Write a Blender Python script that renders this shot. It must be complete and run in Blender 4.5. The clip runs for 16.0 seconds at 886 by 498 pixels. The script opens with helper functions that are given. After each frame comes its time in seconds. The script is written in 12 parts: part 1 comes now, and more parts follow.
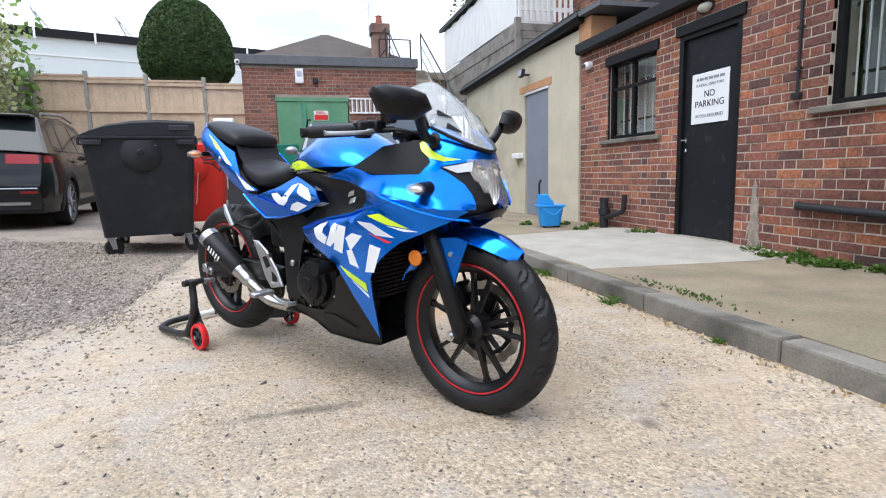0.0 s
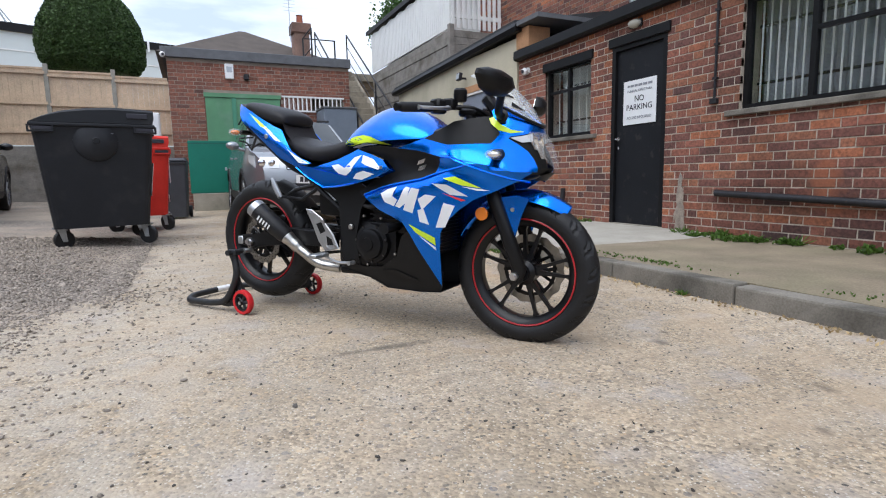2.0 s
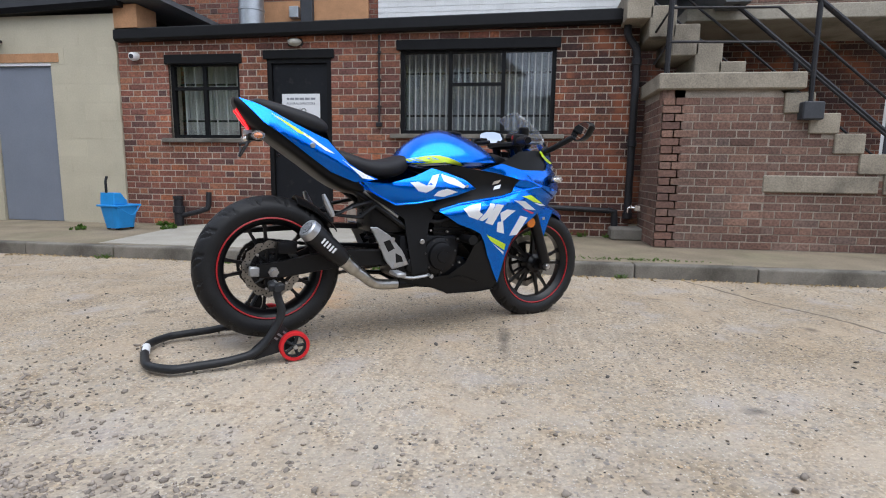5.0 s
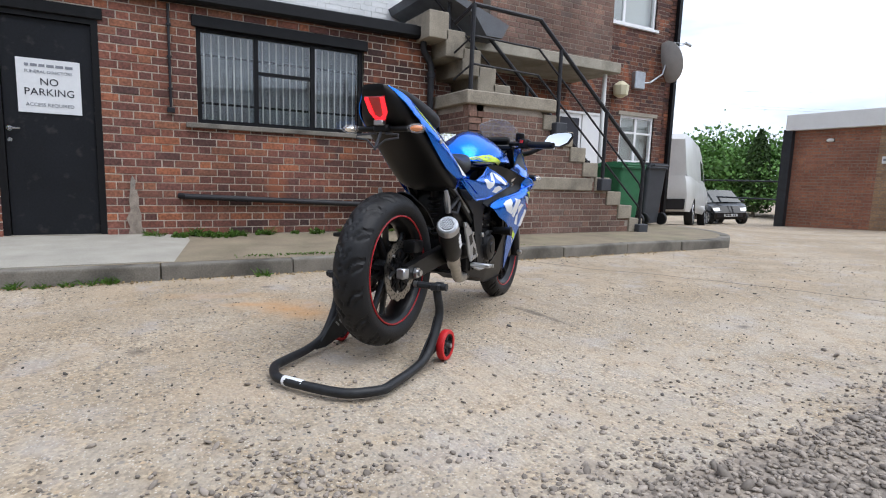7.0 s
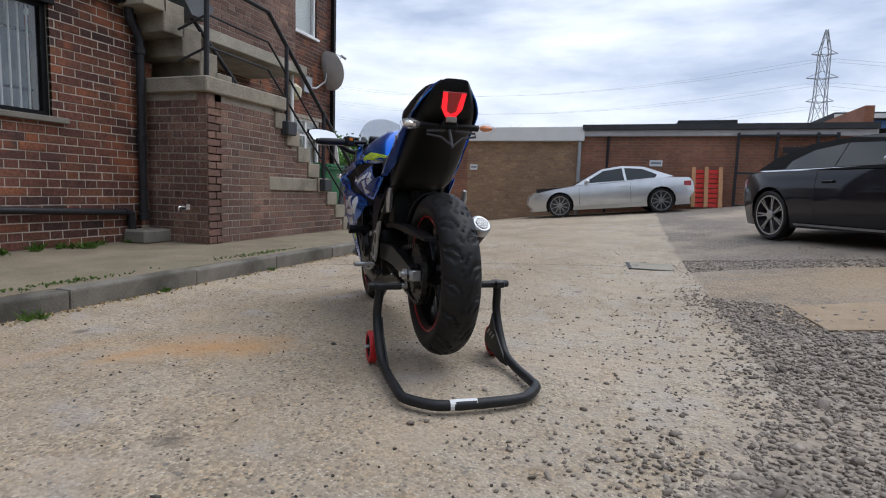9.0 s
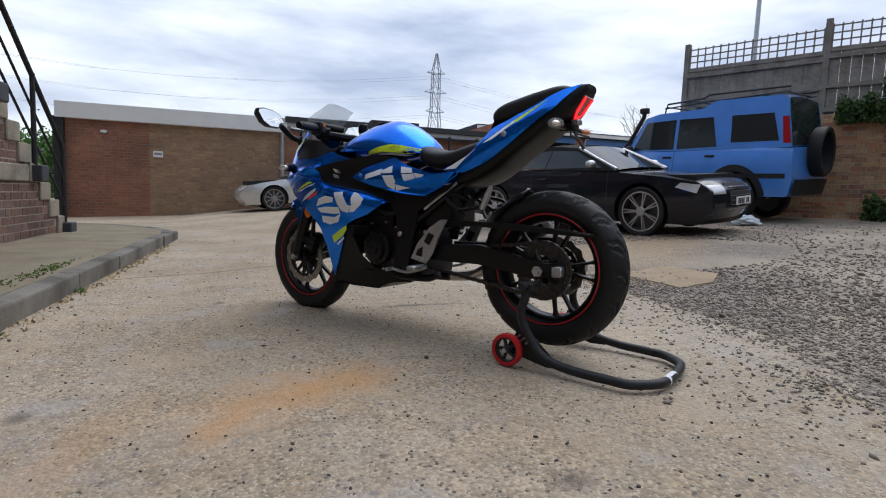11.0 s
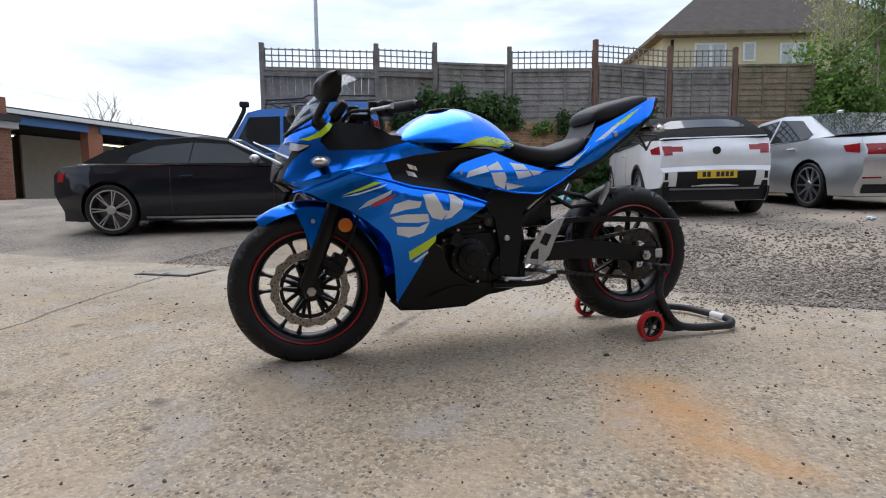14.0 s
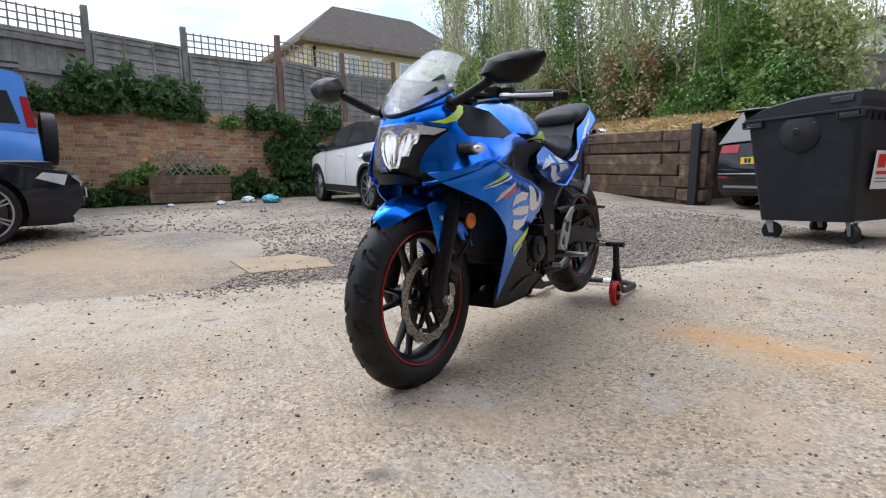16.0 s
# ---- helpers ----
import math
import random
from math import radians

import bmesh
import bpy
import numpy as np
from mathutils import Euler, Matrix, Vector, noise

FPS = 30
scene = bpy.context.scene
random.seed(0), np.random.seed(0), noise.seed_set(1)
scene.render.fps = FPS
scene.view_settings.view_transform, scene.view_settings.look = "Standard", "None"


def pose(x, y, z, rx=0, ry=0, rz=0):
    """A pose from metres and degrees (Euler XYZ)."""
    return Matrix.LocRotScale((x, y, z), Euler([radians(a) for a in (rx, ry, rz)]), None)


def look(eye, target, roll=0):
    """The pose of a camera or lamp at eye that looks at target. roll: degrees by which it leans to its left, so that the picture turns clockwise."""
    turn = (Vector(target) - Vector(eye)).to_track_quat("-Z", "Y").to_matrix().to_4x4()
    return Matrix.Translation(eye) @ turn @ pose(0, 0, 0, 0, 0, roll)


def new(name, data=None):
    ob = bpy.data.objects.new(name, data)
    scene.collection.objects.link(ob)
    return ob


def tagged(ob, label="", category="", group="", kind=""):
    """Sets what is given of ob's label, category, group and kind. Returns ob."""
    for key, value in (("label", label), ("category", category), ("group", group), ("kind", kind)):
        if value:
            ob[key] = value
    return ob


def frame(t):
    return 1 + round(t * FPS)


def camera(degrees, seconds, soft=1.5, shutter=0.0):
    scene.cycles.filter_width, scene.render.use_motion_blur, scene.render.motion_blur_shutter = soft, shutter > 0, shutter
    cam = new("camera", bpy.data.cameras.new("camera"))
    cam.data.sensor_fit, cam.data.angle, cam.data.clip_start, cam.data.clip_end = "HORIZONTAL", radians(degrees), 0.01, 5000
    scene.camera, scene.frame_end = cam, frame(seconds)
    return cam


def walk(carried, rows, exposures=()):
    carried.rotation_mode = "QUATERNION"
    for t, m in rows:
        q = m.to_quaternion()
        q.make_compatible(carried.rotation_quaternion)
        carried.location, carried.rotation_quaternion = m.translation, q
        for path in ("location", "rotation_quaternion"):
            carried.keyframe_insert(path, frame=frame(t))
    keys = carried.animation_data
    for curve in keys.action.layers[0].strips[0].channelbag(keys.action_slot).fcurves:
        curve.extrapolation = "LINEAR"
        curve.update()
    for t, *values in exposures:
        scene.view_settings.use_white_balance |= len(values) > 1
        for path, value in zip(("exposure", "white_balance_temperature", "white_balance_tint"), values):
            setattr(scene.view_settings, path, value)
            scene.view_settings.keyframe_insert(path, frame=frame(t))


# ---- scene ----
cam = camera(79.0, 16.0, soft=1.1, shutter=0.0)
PATH = [
    (0, (-0.249, -1.833, 0.79), (0.264, 0.08, 0.511), -1.6),
    (0.5, (-0.384, -2.186, 0.809), (0.102, -0.263, 0.552), -1.7),
    (1, (-0.445, -2.163, 0.76), (0.018, -0.235, 0.499), -1.6),
    (1.5, (-0.603, -2.119, 0.727), (-0.003, -0.23, 0.464), -1.4),
    (2, (-0.91, -1.995, 0.671), (-0.079, -0.196, 0.403), -1.2),
    (2.5, (-1.282, -1.818, 0.675), (-0.267, -0.116, 0.403), -1.0),
    (3, (-1.704, -1.599, 0.681), (-0.383, -0.124, 0.398), -0.8),
    (3.5, (-2.054, -1.34, 0.734), (-0.526, -0.082, 0.446), -0.7),
    (3.7, (-2.19, -1.237, 0.758), (-0.569, -0.103, 0.466), -0.6),
    (5.8, (-2.77, 0.722, 0.784), (-0.8, 0.52, 0.505), 1.4),
    (6, (-2.749, 0.912, 0.756), (-0.794, 0.593, 0.477), 1.5),
    (6.5, (-2.663, 1.367, 0.757), (-0.788, 0.727, 0.486), 1.7),
    (7, (-2.518, 1.801, 0.734), (-0.784, 0.84, 0.47), 1.8),
    (7.5, (-2.29, 2.153, 0.706), (-0.763, 0.886, 0.452), 1.7),
    (8, (-2.027, 2.476, 0.681), (-0.787, 0.924, 0.447), 2.1),
    (8.5, (-1.637, 2.716, 0.671), (-0.653, 0.99, 0.445), 2.0),
    (9, (-1.226, 2.883, 0.674), (-0.57, 1.006, 0.461), 1.9),
    (9.5, (-0.81, 2.943, 0.662), (-0.497, 0.979, 0.455), 2.0),
    (9.7, (-0.652, 2.975, 0.716), (-0.453, 0.997, 0.499), 2.6),
    (11.8, (1.139, 2.615, 0.59), (0.053, 0.945, 0.404), 0.8),
    (12, (1.255, 2.524, 0.59), (0.066, 0.926, 0.406), 0.7),
    (12.5, (1.496, 2.186, 0.555), (0.11, 0.756, 0.375), 0.5),
    (13, (1.766, 1.824, 0.617), (0.154, 0.656, 0.435), 0.1),
    (13.5, (1.919, 1.447, 0.601), (0.18, 0.475, 0.421), -0.1),
    (14, (2.063, 1.012, 0.615), (0.19, 0.336, 0.429), -0.5),
    (14.5, (2.138, 0.591, 0.603), (0.169, 0.295, 0.414), -0.8),
    (15, (2.129, 0.128, 0.635), (0.138, 0.103, 0.442), -1.0),
    (15.5, (2.073, -0.245, 0.602), (0.112, 0.091, 0.399), -1.3),
    (16, (1.969, -0.655, 0.621), (0.091, -0.001, 0.407), -1.6),
]
walk(cam, [(t, look(e, g, r)) for t, e, g, r in PATH],
     exposures=((0, 1.27, 6100, 10), (1.0, 1.24, 6100, 10), (1.5, 1.05, 6100, 10), (3.5, 0.70, 6100, 10), (6, 0.82, 6100, 10), (7, 0.85, 6100, 10), (8, 0.65, 6100, 10), (9.5, 0.25, 6150, 10), (12, 0.3, 6150, 10), (13.5, 0.50, 6150, 10), (15, 0.86, 6150, 10), (16, 1.02, 6100, 10)))

# world: a bright overcast sky with thin cloud, and a weak wide sun behind it
world = bpy.data.worlds.new("world")
scene.world = world
world.use_nodes = True
wn, wl = world.node_tree.nodes, world.node_tree.links
wn.clear()
w_out = wn.new("ShaderNodeOutputWorld")
w_bg = wn.new("ShaderNodeBackground")
w_sky = wn.new("ShaderNodeTexSky")
w_sky.sky_type = "NISHITA"
w_sky.sun_disc = False
w_sky.sun_elevation, w_sky.sun_rotation = radians(63), radians(237)
w_sky.air_density, w_sky.dust_density = 1.2, 4.0
w_tc = wn.new("ShaderNodeTexCoord")
w_map = wn.new("ShaderNodeMapping")
w_map.inputs["Scale"].default_value = (1.2, 1.2, 5.0)
w_noise = wn.new("ShaderNodeTexNoise")
w_noise.inputs["Scale"].default_value = 2.2
w_noise.inputs["Detail"].default_value = 6.0
w_noise.inputs["Roughness"].default_value = 0.55
w_ramp = wn.new("ShaderNodeValToRGB")
w_ramp.color_ramp.elements[0].position, w_ramp.color_ramp.elements[0].color = 0.34, (4.6, 5.3, 6.8, 1)
w_ramp.color_ramp.elements[1].position, w_ramp.color_ramp.elements[1].color = 0.68, (10.4, 10.7, 11.3, 1)
w_mix = wn.new("ShaderNodeMixRGB")
w_mix.inputs["Fac"].default_value = 0.86
wl.new(w_tc.outputs["Generated"], w_map.inputs["Vector"])
wl.new(w_map.outputs["Vector"], w_noise.inputs["Vector"])
wl.new(w_noise.outputs["Fac"], w_ramp.inputs["Fac"])
wl.new(w_sky.outputs["Color"], w_mix.inputs["Color1"])
wl.new(w_ramp.outputs["Color"], w_mix.inputs["Color2"])
wl.new(w_mix.outputs["Color"], w_bg.inputs["Color"])
w_bg.inputs["Strength"].default_value = 0.095
wl.new(w_bg.outputs["Background"], w_out.inputs["Surface"])
sun = new("sun", bpy.data.lights.new("sun", "SUN"))
sun.data.energy, sun.data.angle, sun.data.color = 1.2, radians(56), (1.0, 0.975, 0.94)
sun.matrix_world = look((-3.4, -2.2, 8), (0, 0, 0))

# ---- materials ----
MATS = {}


def rgb(c):
    return (c[0], c[1], c[2], 1.0)


def material(name, colour, rough=0.6, metal=0.0, vary=0.25, scale=8.0, fine=60.0, bump=0.15, depth=0.004,
             island=0.0, second=None, second_at=(0.5, 0.7), second_scale=2.0, coat=0.0, spec=0.28, dirt=0.0, wave=None, objrand=False):
    """A surface with two scales of colour change, fine relief, and optionally a second colour in patches."""
    m = bpy.data.materials.new(name)
    m.use_nodes = True
    n, l = m.node_tree.nodes, m.node_tree.links
    p = n["Principled BSDF"]
    tc = n.new("ShaderNodeTexCoord")
    co = tc.outputs["Object"]
    big = n.new("ShaderNodeTexNoise")
    big.inputs["Scale"].default_value, big.inputs["Detail"].default_value = scale, 5.0
    small = n.new("ShaderNodeTexNoise")
    small.inputs["Scale"].default_value, small.inputs["Detail"].default_value = fine, 3.0
    l.new(co, big.inputs["Vector"])
    l.new(co, small.inputs["Vector"])
    add = n.new("ShaderNodeMath")
    add.operation = "ADD"
    l.new(big.outputs["Fac"], add.inputs[0])
    l.new(small.outputs["Fac"], add.inputs[1])
    ramp = n.new("ShaderNodeMapRange")
    ramp.inputs["From Min"].default_value, ramp.inputs["From Max"].default_value = 0.6, 1.4
    ramp.inputs["To Min"].default_value, ramp.inputs["To Max"].default_value = 1 - vary, 1 + vary
    l.new(add.outputs[0], ramp.inputs["Value"])
    mul = n.new("ShaderNodeMixRGB")
    mul.blend_type, mul.inputs["Fac"].default_value = "MULTIPLY", 1.0
    l.new(ramp.outputs["Result"], mul.inputs["Color2"])
    base = n.new("ShaderNodeRGB")
    base.outputs[0].default_value = rgb(colour)
    cur = base.outputs[0]
    if second:
        sn = n.new("ShaderNodeTexNoise")
        sn.inputs["Scale"].default_value, sn.inputs["Detail"].default_value = second_scale, 6.0
        l.new(co, sn.inputs["Vector"])
        sr = n.new("ShaderNodeMapRange")
        sr.inputs["From Min"].default_value, sr.inputs["From Max"].default_value = second_at
        l.new(sn.outputs["Fac"], sr.inputs["Value"])
        smx = n.new("ShaderNodeMixRGB")
        l.new(sr.outputs["Result"], smx.inputs["Fac"])
        l.new(cur, smx.inputs["Color1"])
        smx.inputs["Color2"].default_value = rgb(second)
        cur = smx.outputs["Color"]
    if island:
        geo = n.new("ShaderNodeObjectInfo") if objrand else n.new("ShaderNodeNewGeometry")
        hsv = n.new("ShaderNodeHueSaturation")
        mr = n.new("ShaderNodeMapRange")
        mr.inputs["To Min"].default_value, mr.inputs["To Max"].default_value = 1 - island, 1 + island
        l.new(geo.outputs["Random" if objrand else "Random Per Island"], mr.inputs["Value"])
        l.new(mr.outputs["Result"], hsv.inputs["Value"])
        l.new(cur, hsv.inputs["Color"])
        cur = hsv.outputs["Color"]
    l.new(cur, mul.inputs["Color1"])
    l.new(mul.outputs["Color"], p.inputs["Base Color"])
    p.inputs["Metallic"].default_value = metal
    rr = n.new("ShaderNodeMapRange")
    rr.inputs["To Min"].default_value, rr.inputs["To Max"].default_value = max(0.02, rough * 0.8), min(1, rough * 1.2)
    l.new(small.outputs["Fac"], rr.inputs["Value"])
    l.new(rr.outputs["Result"], p.inputs["Roughness"])
    p.inputs["Specular IOR Level"].default_value = spec
    p.inputs["Coat Weight"].default_value = coat
    p.inputs["Coat Roughness"].default_value = 0.05
    if bump:
        b = n.new("ShaderNodeBump")
        b.inputs["Strength"].default_value, b.inputs["Distance"].default_value = bump, depth
        l.new(add.outputs[0], b.inputs["Height"])
        l.new(b.outputs["Normal"], p.inputs["Normal"])
    MATS[name] = m
    return m


def brick_material(name, colours, objrand, soot=0.35, south_dark=False):
    """Fired brick: each brick takes a tone of its own, with grain and soot over it."""
    m = bpy.data.materials.new(name)
    m.use_nodes = True
    n, l = m.node_tree.nodes, m.node_tree.links
    p = n["Principled BSDF"]
    rnd = n.new("ShaderNodeObjectInfo") if objrand else n.new("ShaderNodeNewGeometry")
    ramp = n.new("ShaderNodeValToRGB")
    ramp.color_ramp.interpolation = "LINEAR"
    while len(ramp.color_ramp.elements) < len(colours):
        ramp.color_ramp.elements.new(0.5)
    for i, c in enumerate(colours):
        ramp.color_ramp.elements[i].position = i / (len(colours) - 1)
        ramp.color_ramp.elements[i].color = rgb(c)
    l.new(rnd.outputs["Random" if objrand else "Random Per Island"], ramp.inputs["Fac"])
    tc = n.new("ShaderNodeTexCoord")
    geo = n.new("ShaderNodeNewGeometry")
    big = n.new("ShaderNodeTexNoise")
    big.inputs["Scale"].default_value, big.inputs["Detail"].default_value = 1.3, 6.0
    l.new(geo.outputs["Position"], big.inputs["Vector"])
    fine = n.new("ShaderNodeTexNoise")
    fine.inputs["Scale"].default_value, fine.inputs["Detail"].default_value = 45.0, 5.0
    l.new(geo.outputs["Position"], fine.inputs["Vector"])
    mr = n.new("ShaderNodeMapRange")
    mr.inputs["From Min"].default_value, mr.inputs["From Max"].default_value = 0.3, 0.7
    mr.inputs["To Min"].default_value, mr.inputs["To Max"].default_value = 1 - soot, 1.15
    l.new(big.outputs["Fac"], mr.inputs["Value"])
    mr2 = n.new("ShaderNodeMapRange")
    mr2.inputs["From Min"].default_value, mr2.inputs["From Max"].default_value = 0.3, 0.7
    mr2.inputs["To Min"].default_value, mr2.inputs["To Max"].default_value = 0.58, 1.38
    l.new(fine.outputs["Fac"], mr2.inputs["Value"])
    mm = n.new("ShaderNodeMath")
    mm.operation = "MULTIPLY"
    l.new(mr.outputs["Result"], mm.inputs[0])
    l.new(mr2.outputs["Result"], mm.inputs[1])
    mul = n.new("ShaderNodeMixRGB")
    mul.blend_type, mul.inputs["Fac"].default_value = "MULTIPLY", 1.0
    l.new(ramp.outputs["Color"], mul.inputs["Color1"])
    l.new(mm.outputs[0], mul.inputs["Color2"])
    colour = mul.outputs["Color"]
    if south_dark:
        # darker brick towards the downpipe, with the wall's shade there mixed into its colour
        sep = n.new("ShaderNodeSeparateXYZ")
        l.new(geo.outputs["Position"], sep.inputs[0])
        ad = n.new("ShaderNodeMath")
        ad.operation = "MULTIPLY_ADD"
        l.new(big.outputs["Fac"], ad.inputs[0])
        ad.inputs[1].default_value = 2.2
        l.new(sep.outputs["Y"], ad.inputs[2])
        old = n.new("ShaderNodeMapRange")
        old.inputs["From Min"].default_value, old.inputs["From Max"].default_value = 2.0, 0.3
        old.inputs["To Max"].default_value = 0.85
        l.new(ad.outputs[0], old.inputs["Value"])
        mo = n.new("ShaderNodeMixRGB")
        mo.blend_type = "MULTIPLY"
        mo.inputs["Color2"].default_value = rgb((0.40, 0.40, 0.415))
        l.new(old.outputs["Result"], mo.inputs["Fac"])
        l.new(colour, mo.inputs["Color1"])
        # a patch of newer orange bricks beside the big window
        orange = n.new("ShaderNodeTexNoise")
        orange.inputs["Scale"].default_value, orange.inputs["Detail"].default_value = 2.1, 4.0
        l.new(geo.outputs["Position"], orange.inputs["Vector"])
        om = n.new("ShaderNodeMapRange")
        om.inputs["From Min"].default_value, om.inputs["From Max"].default_value = 0.54, 0.62
        om.inputs["To Max"].default_value = 0.75
        l.new(orange.outputs["Fac"], om.inputs["Value"])
        ym = n.new("ShaderNodeMapRange")
        ym.inputs["From Min"].default_value, ym.inputs["From Max"].default_value = 1.2, 0.4
        l.new(sep.outputs["Y"], ym.inputs["Value"])
        both_m = n.new("ShaderNodeMath")
        both_m.operation = "MULTIPLY"
        l.new(om.outputs["Result"], both_m.inputs[0])
        l.new(ym.outputs["Result"], both_m.inputs[1])
        mp = n.new("ShaderNodeMixRGB")
        l.new(both_m.outputs[0], mp.inputs["Fac"])
        l.new(mo.outputs["Color"], mp.inputs["Color1"])
        mp.inputs["Color2"].default_value = rgb((0.30, 0.10, 0.045))
        colour = mp.outputs["Color"]
    l.new(colour, p.inputs["Base Color"])
    p.inputs["Roughness"].default_value = 0.88
    b = n.new("ShaderNodeBump")
    b.inputs["Strength"].default_value, b.inputs["Distance"].default_value = 0.5, 0.004
    l.new(fine.outputs["Fac"], b.inputs["Height"])
    l.new(b.outputs["Normal"], p.inputs["Normal"])
    MATS[name] = m
    return m


def plain(name, colour, rough=0.5, metal=0.0, emit=0.0, coat=0.0, alpha=1.0, trans=0.0, spec=0.5):
    m = bpy.data.materials.new(name)
    m.use_nodes = True
    p = m.node_tree.nodes["Principled BSDF"]
    p.inputs["Base Color"].default_value = rgb(colour)
    p.inputs["Roughness"].default_value, p.inputs["Metallic"].default_value = rough, metal
    p.inputs["Coat Weight"].default_value, p.inputs["Alpha"].default_value = coat, alpha
    p.inputs["Transmission Weight"].default_value = trans
    p.inputs["Specular IOR Level"].default_value = spec
    if emit:
        p.inputs["Emission Color"].default_value = rgb(colour)
        p.inputs["Emission Strength"].default_value = emit
    MATS[name] = m
    return m


def car_paint(name, colour, metal=0.6, rough=0.28, spec=0.5, coat=1.0):
    """Metallic lacquer: flakes under a clear coat, with a film of road dust."""
    m = bpy.data.materials.new(name)
    m.use_nodes = True
    n, l = m.node_tree.nodes, m.node_tree.links
    p = n["Principled BSDF"]
    tc = n.new("ShaderNodeTexCoord")
    no = n.new("ShaderNodeTexNoise")
    no.inputs["Scale"].default_value, no.inputs["Detail"].default_value = 3.5, 5.0
    l.new(tc.outputs["Object"], no.inputs["Vector"])
    mr = n.new("ShaderNodeMapRange")
    mr.inputs["To Min"].default_value, mr.inputs["To Max"].default_value = 0.82, 1.12
    l.new(no.outputs["Fac"], mr.inputs["Value"])
    mul = n.new("ShaderNodeMixRGB")
    mul.blend_type, mul.inputs["Fac"].default_value = "MULTIPLY", 1.0
    mul.inputs["Color1"].default_value = rgb(colour)
    l.new(mr.outputs["Result"], mul.inputs["Color2"])
    l.new(mul.outputs["Color"], p.inputs["Base Color"])
    fl = n.new("ShaderNodeTexVoronoi")
    fl.inputs["Scale"].default_value = 900.0
    l.new(tc.outputs["Object"], fl.inputs["Vector"])
    b = n.new("ShaderNodeBump")
    b.inputs["Strength"].default_value, b.inputs["Distance"].default_value = 0.03, 0.001
    l.new(fl.outputs["Distance"], b.inputs["Height"])
    l.new(b.outputs["Normal"], p.inputs["Normal"])
    p.inputs["Metallic"].default_value, p.inputs["Roughness"].default_value = metal, rough
    p.inputs["Specular IOR Level"].default_value = spec
    p.inputs["Coat Weight"].default_value, p.inputs["Coat Roughness"].default_value = coat, 0.04
    MATS[name] = m
    return m


def ground_material():
    """Worn concrete yard that gives way to loose gravel, with rust, damp and tyre stains of their own shapes."""
    m = bpy.data.materials.new("yard_ground")
    m.use_nodes = True
    n, l = m.node_tree.nodes, m.node_tree.links
    p = n["Principled BSDF"]
    geo = n.new("ShaderNodeNewGeometry")
    pos = geo.outputs["Position"]
    sep = n.new("ShaderNodeSeparateXYZ")
    l.new(pos, sep.inputs[0])

    def noise_tex(scale, detail=5.0, rough=0.55):
        t = n.new("ShaderNodeTexNoise")
        t.inputs["Scale"].default_value, t.inputs["Detail"].default_value = scale, detail
        t.inputs["Roughness"].default_value = rough
        l.new(pos, t.inputs["Vector"])
        return t.outputs["Fac"]

    def rng(v, a, b, c=0.0, d=1.0):
        t = n.new("ShaderNodeMapRange")
        t.inputs["From Min"].default_value, t.inputs["From Max"].default_value = a, b
        t.inputs["To Min"].default_value, t.inputs["To Max"].default_value = c, d
        l.new(v, t.inputs["Value"])
        return t.outputs["Result"]

    def op(kind, a, b):
        t = n.new("ShaderNodeMath")
        t.operation = kind
        for i, v in enumerate((a, b)):
            if isinstance(v, (int, float)):
                t.inputs[i].default_value = v
            else:
                l.new(v, t.inputs[i])
        return t.outputs[0]

    def mix(f, a, b, blend="MIX"):
        t = n.new("ShaderNodeMixRGB")
        t.blend_type = blend
        for i, v in (("Fac", f), ("Color1", a), ("Color2", b)):
            if isinstance(v, tuple):
                t.inputs[i].default_value = rgb(v)
            elif isinstance(v, (int, float)):
                t.inputs[i].default_value = v
            else:
                l.new(v, t.inputs[i])
        return t.outputs["Color"]

    def spot(cx, cy, rx, ry, turn=0.0, soft=0.6):
        mp = n.new("ShaderNodeMapping")
        mp.vector_type = "TEXTURE"
        mp.inputs["Location"].default_value = (cx, cy, 0)
        mp.inputs["Rotation"].default_value = (0, 0, radians(turn))
        mp.inputs["Scale"].default_value = (rx, ry, 100)
        l.new(pos, mp.inputs["Vector"])
        ln = n.new("ShaderNodeVectorMath")
        ln.operation = "LENGTH"
        l.new(mp.outputs["Vector"], ln.inputs[0])
        wob = op("ADD", ln.outputs["Value"], rng(noise_tex(7.0), 0.2, 0.8, -0.45, 0.45))
        return rng(wob, 1.0, 1.0 - soft)

    # concrete
    n1, n2, n3 = noise_tex(0.9, 6.0), noise_tex(9.0, 6.0), noise_tex(70.0, 4.0)
    conc = mix(rng(n1, 0.38, 0.62), (0.345, 0.288, 0.215), (0.455, 0.395, 0.318))
    conc = mix(rng(n2, 0.52, 0.75, 0, 0.7), conc, (0.265, 0.225, 0.175))
    vor = n.new("ShaderNodeTexVoronoi")
    vor.inputs["Scale"].default_value = 95.0
    l.new(pos, vor.inputs["Vector"])
    agg = n.new("ShaderNodeValToRGB")
    agg.color_ramp.elements[0].color = (0.44, 0.40, 0.36, 1)
    agg.color_ramp.elements[1].color = (1.46, 1.36, 1.2, 1)
    l.new(vor.outputs["Color"], agg.inputs["Fac"])
    conc = mix(rng(noise_tex(4.0, 4.0), 0.3, 0.6, 0.35, 0.9), conc, agg.outputs["Color"], "MULTIPLY")
    conc = mix(rng(n3, 0.42, 0.72, 0, 0.55), conc, (0.20, 0.17, 0.13))
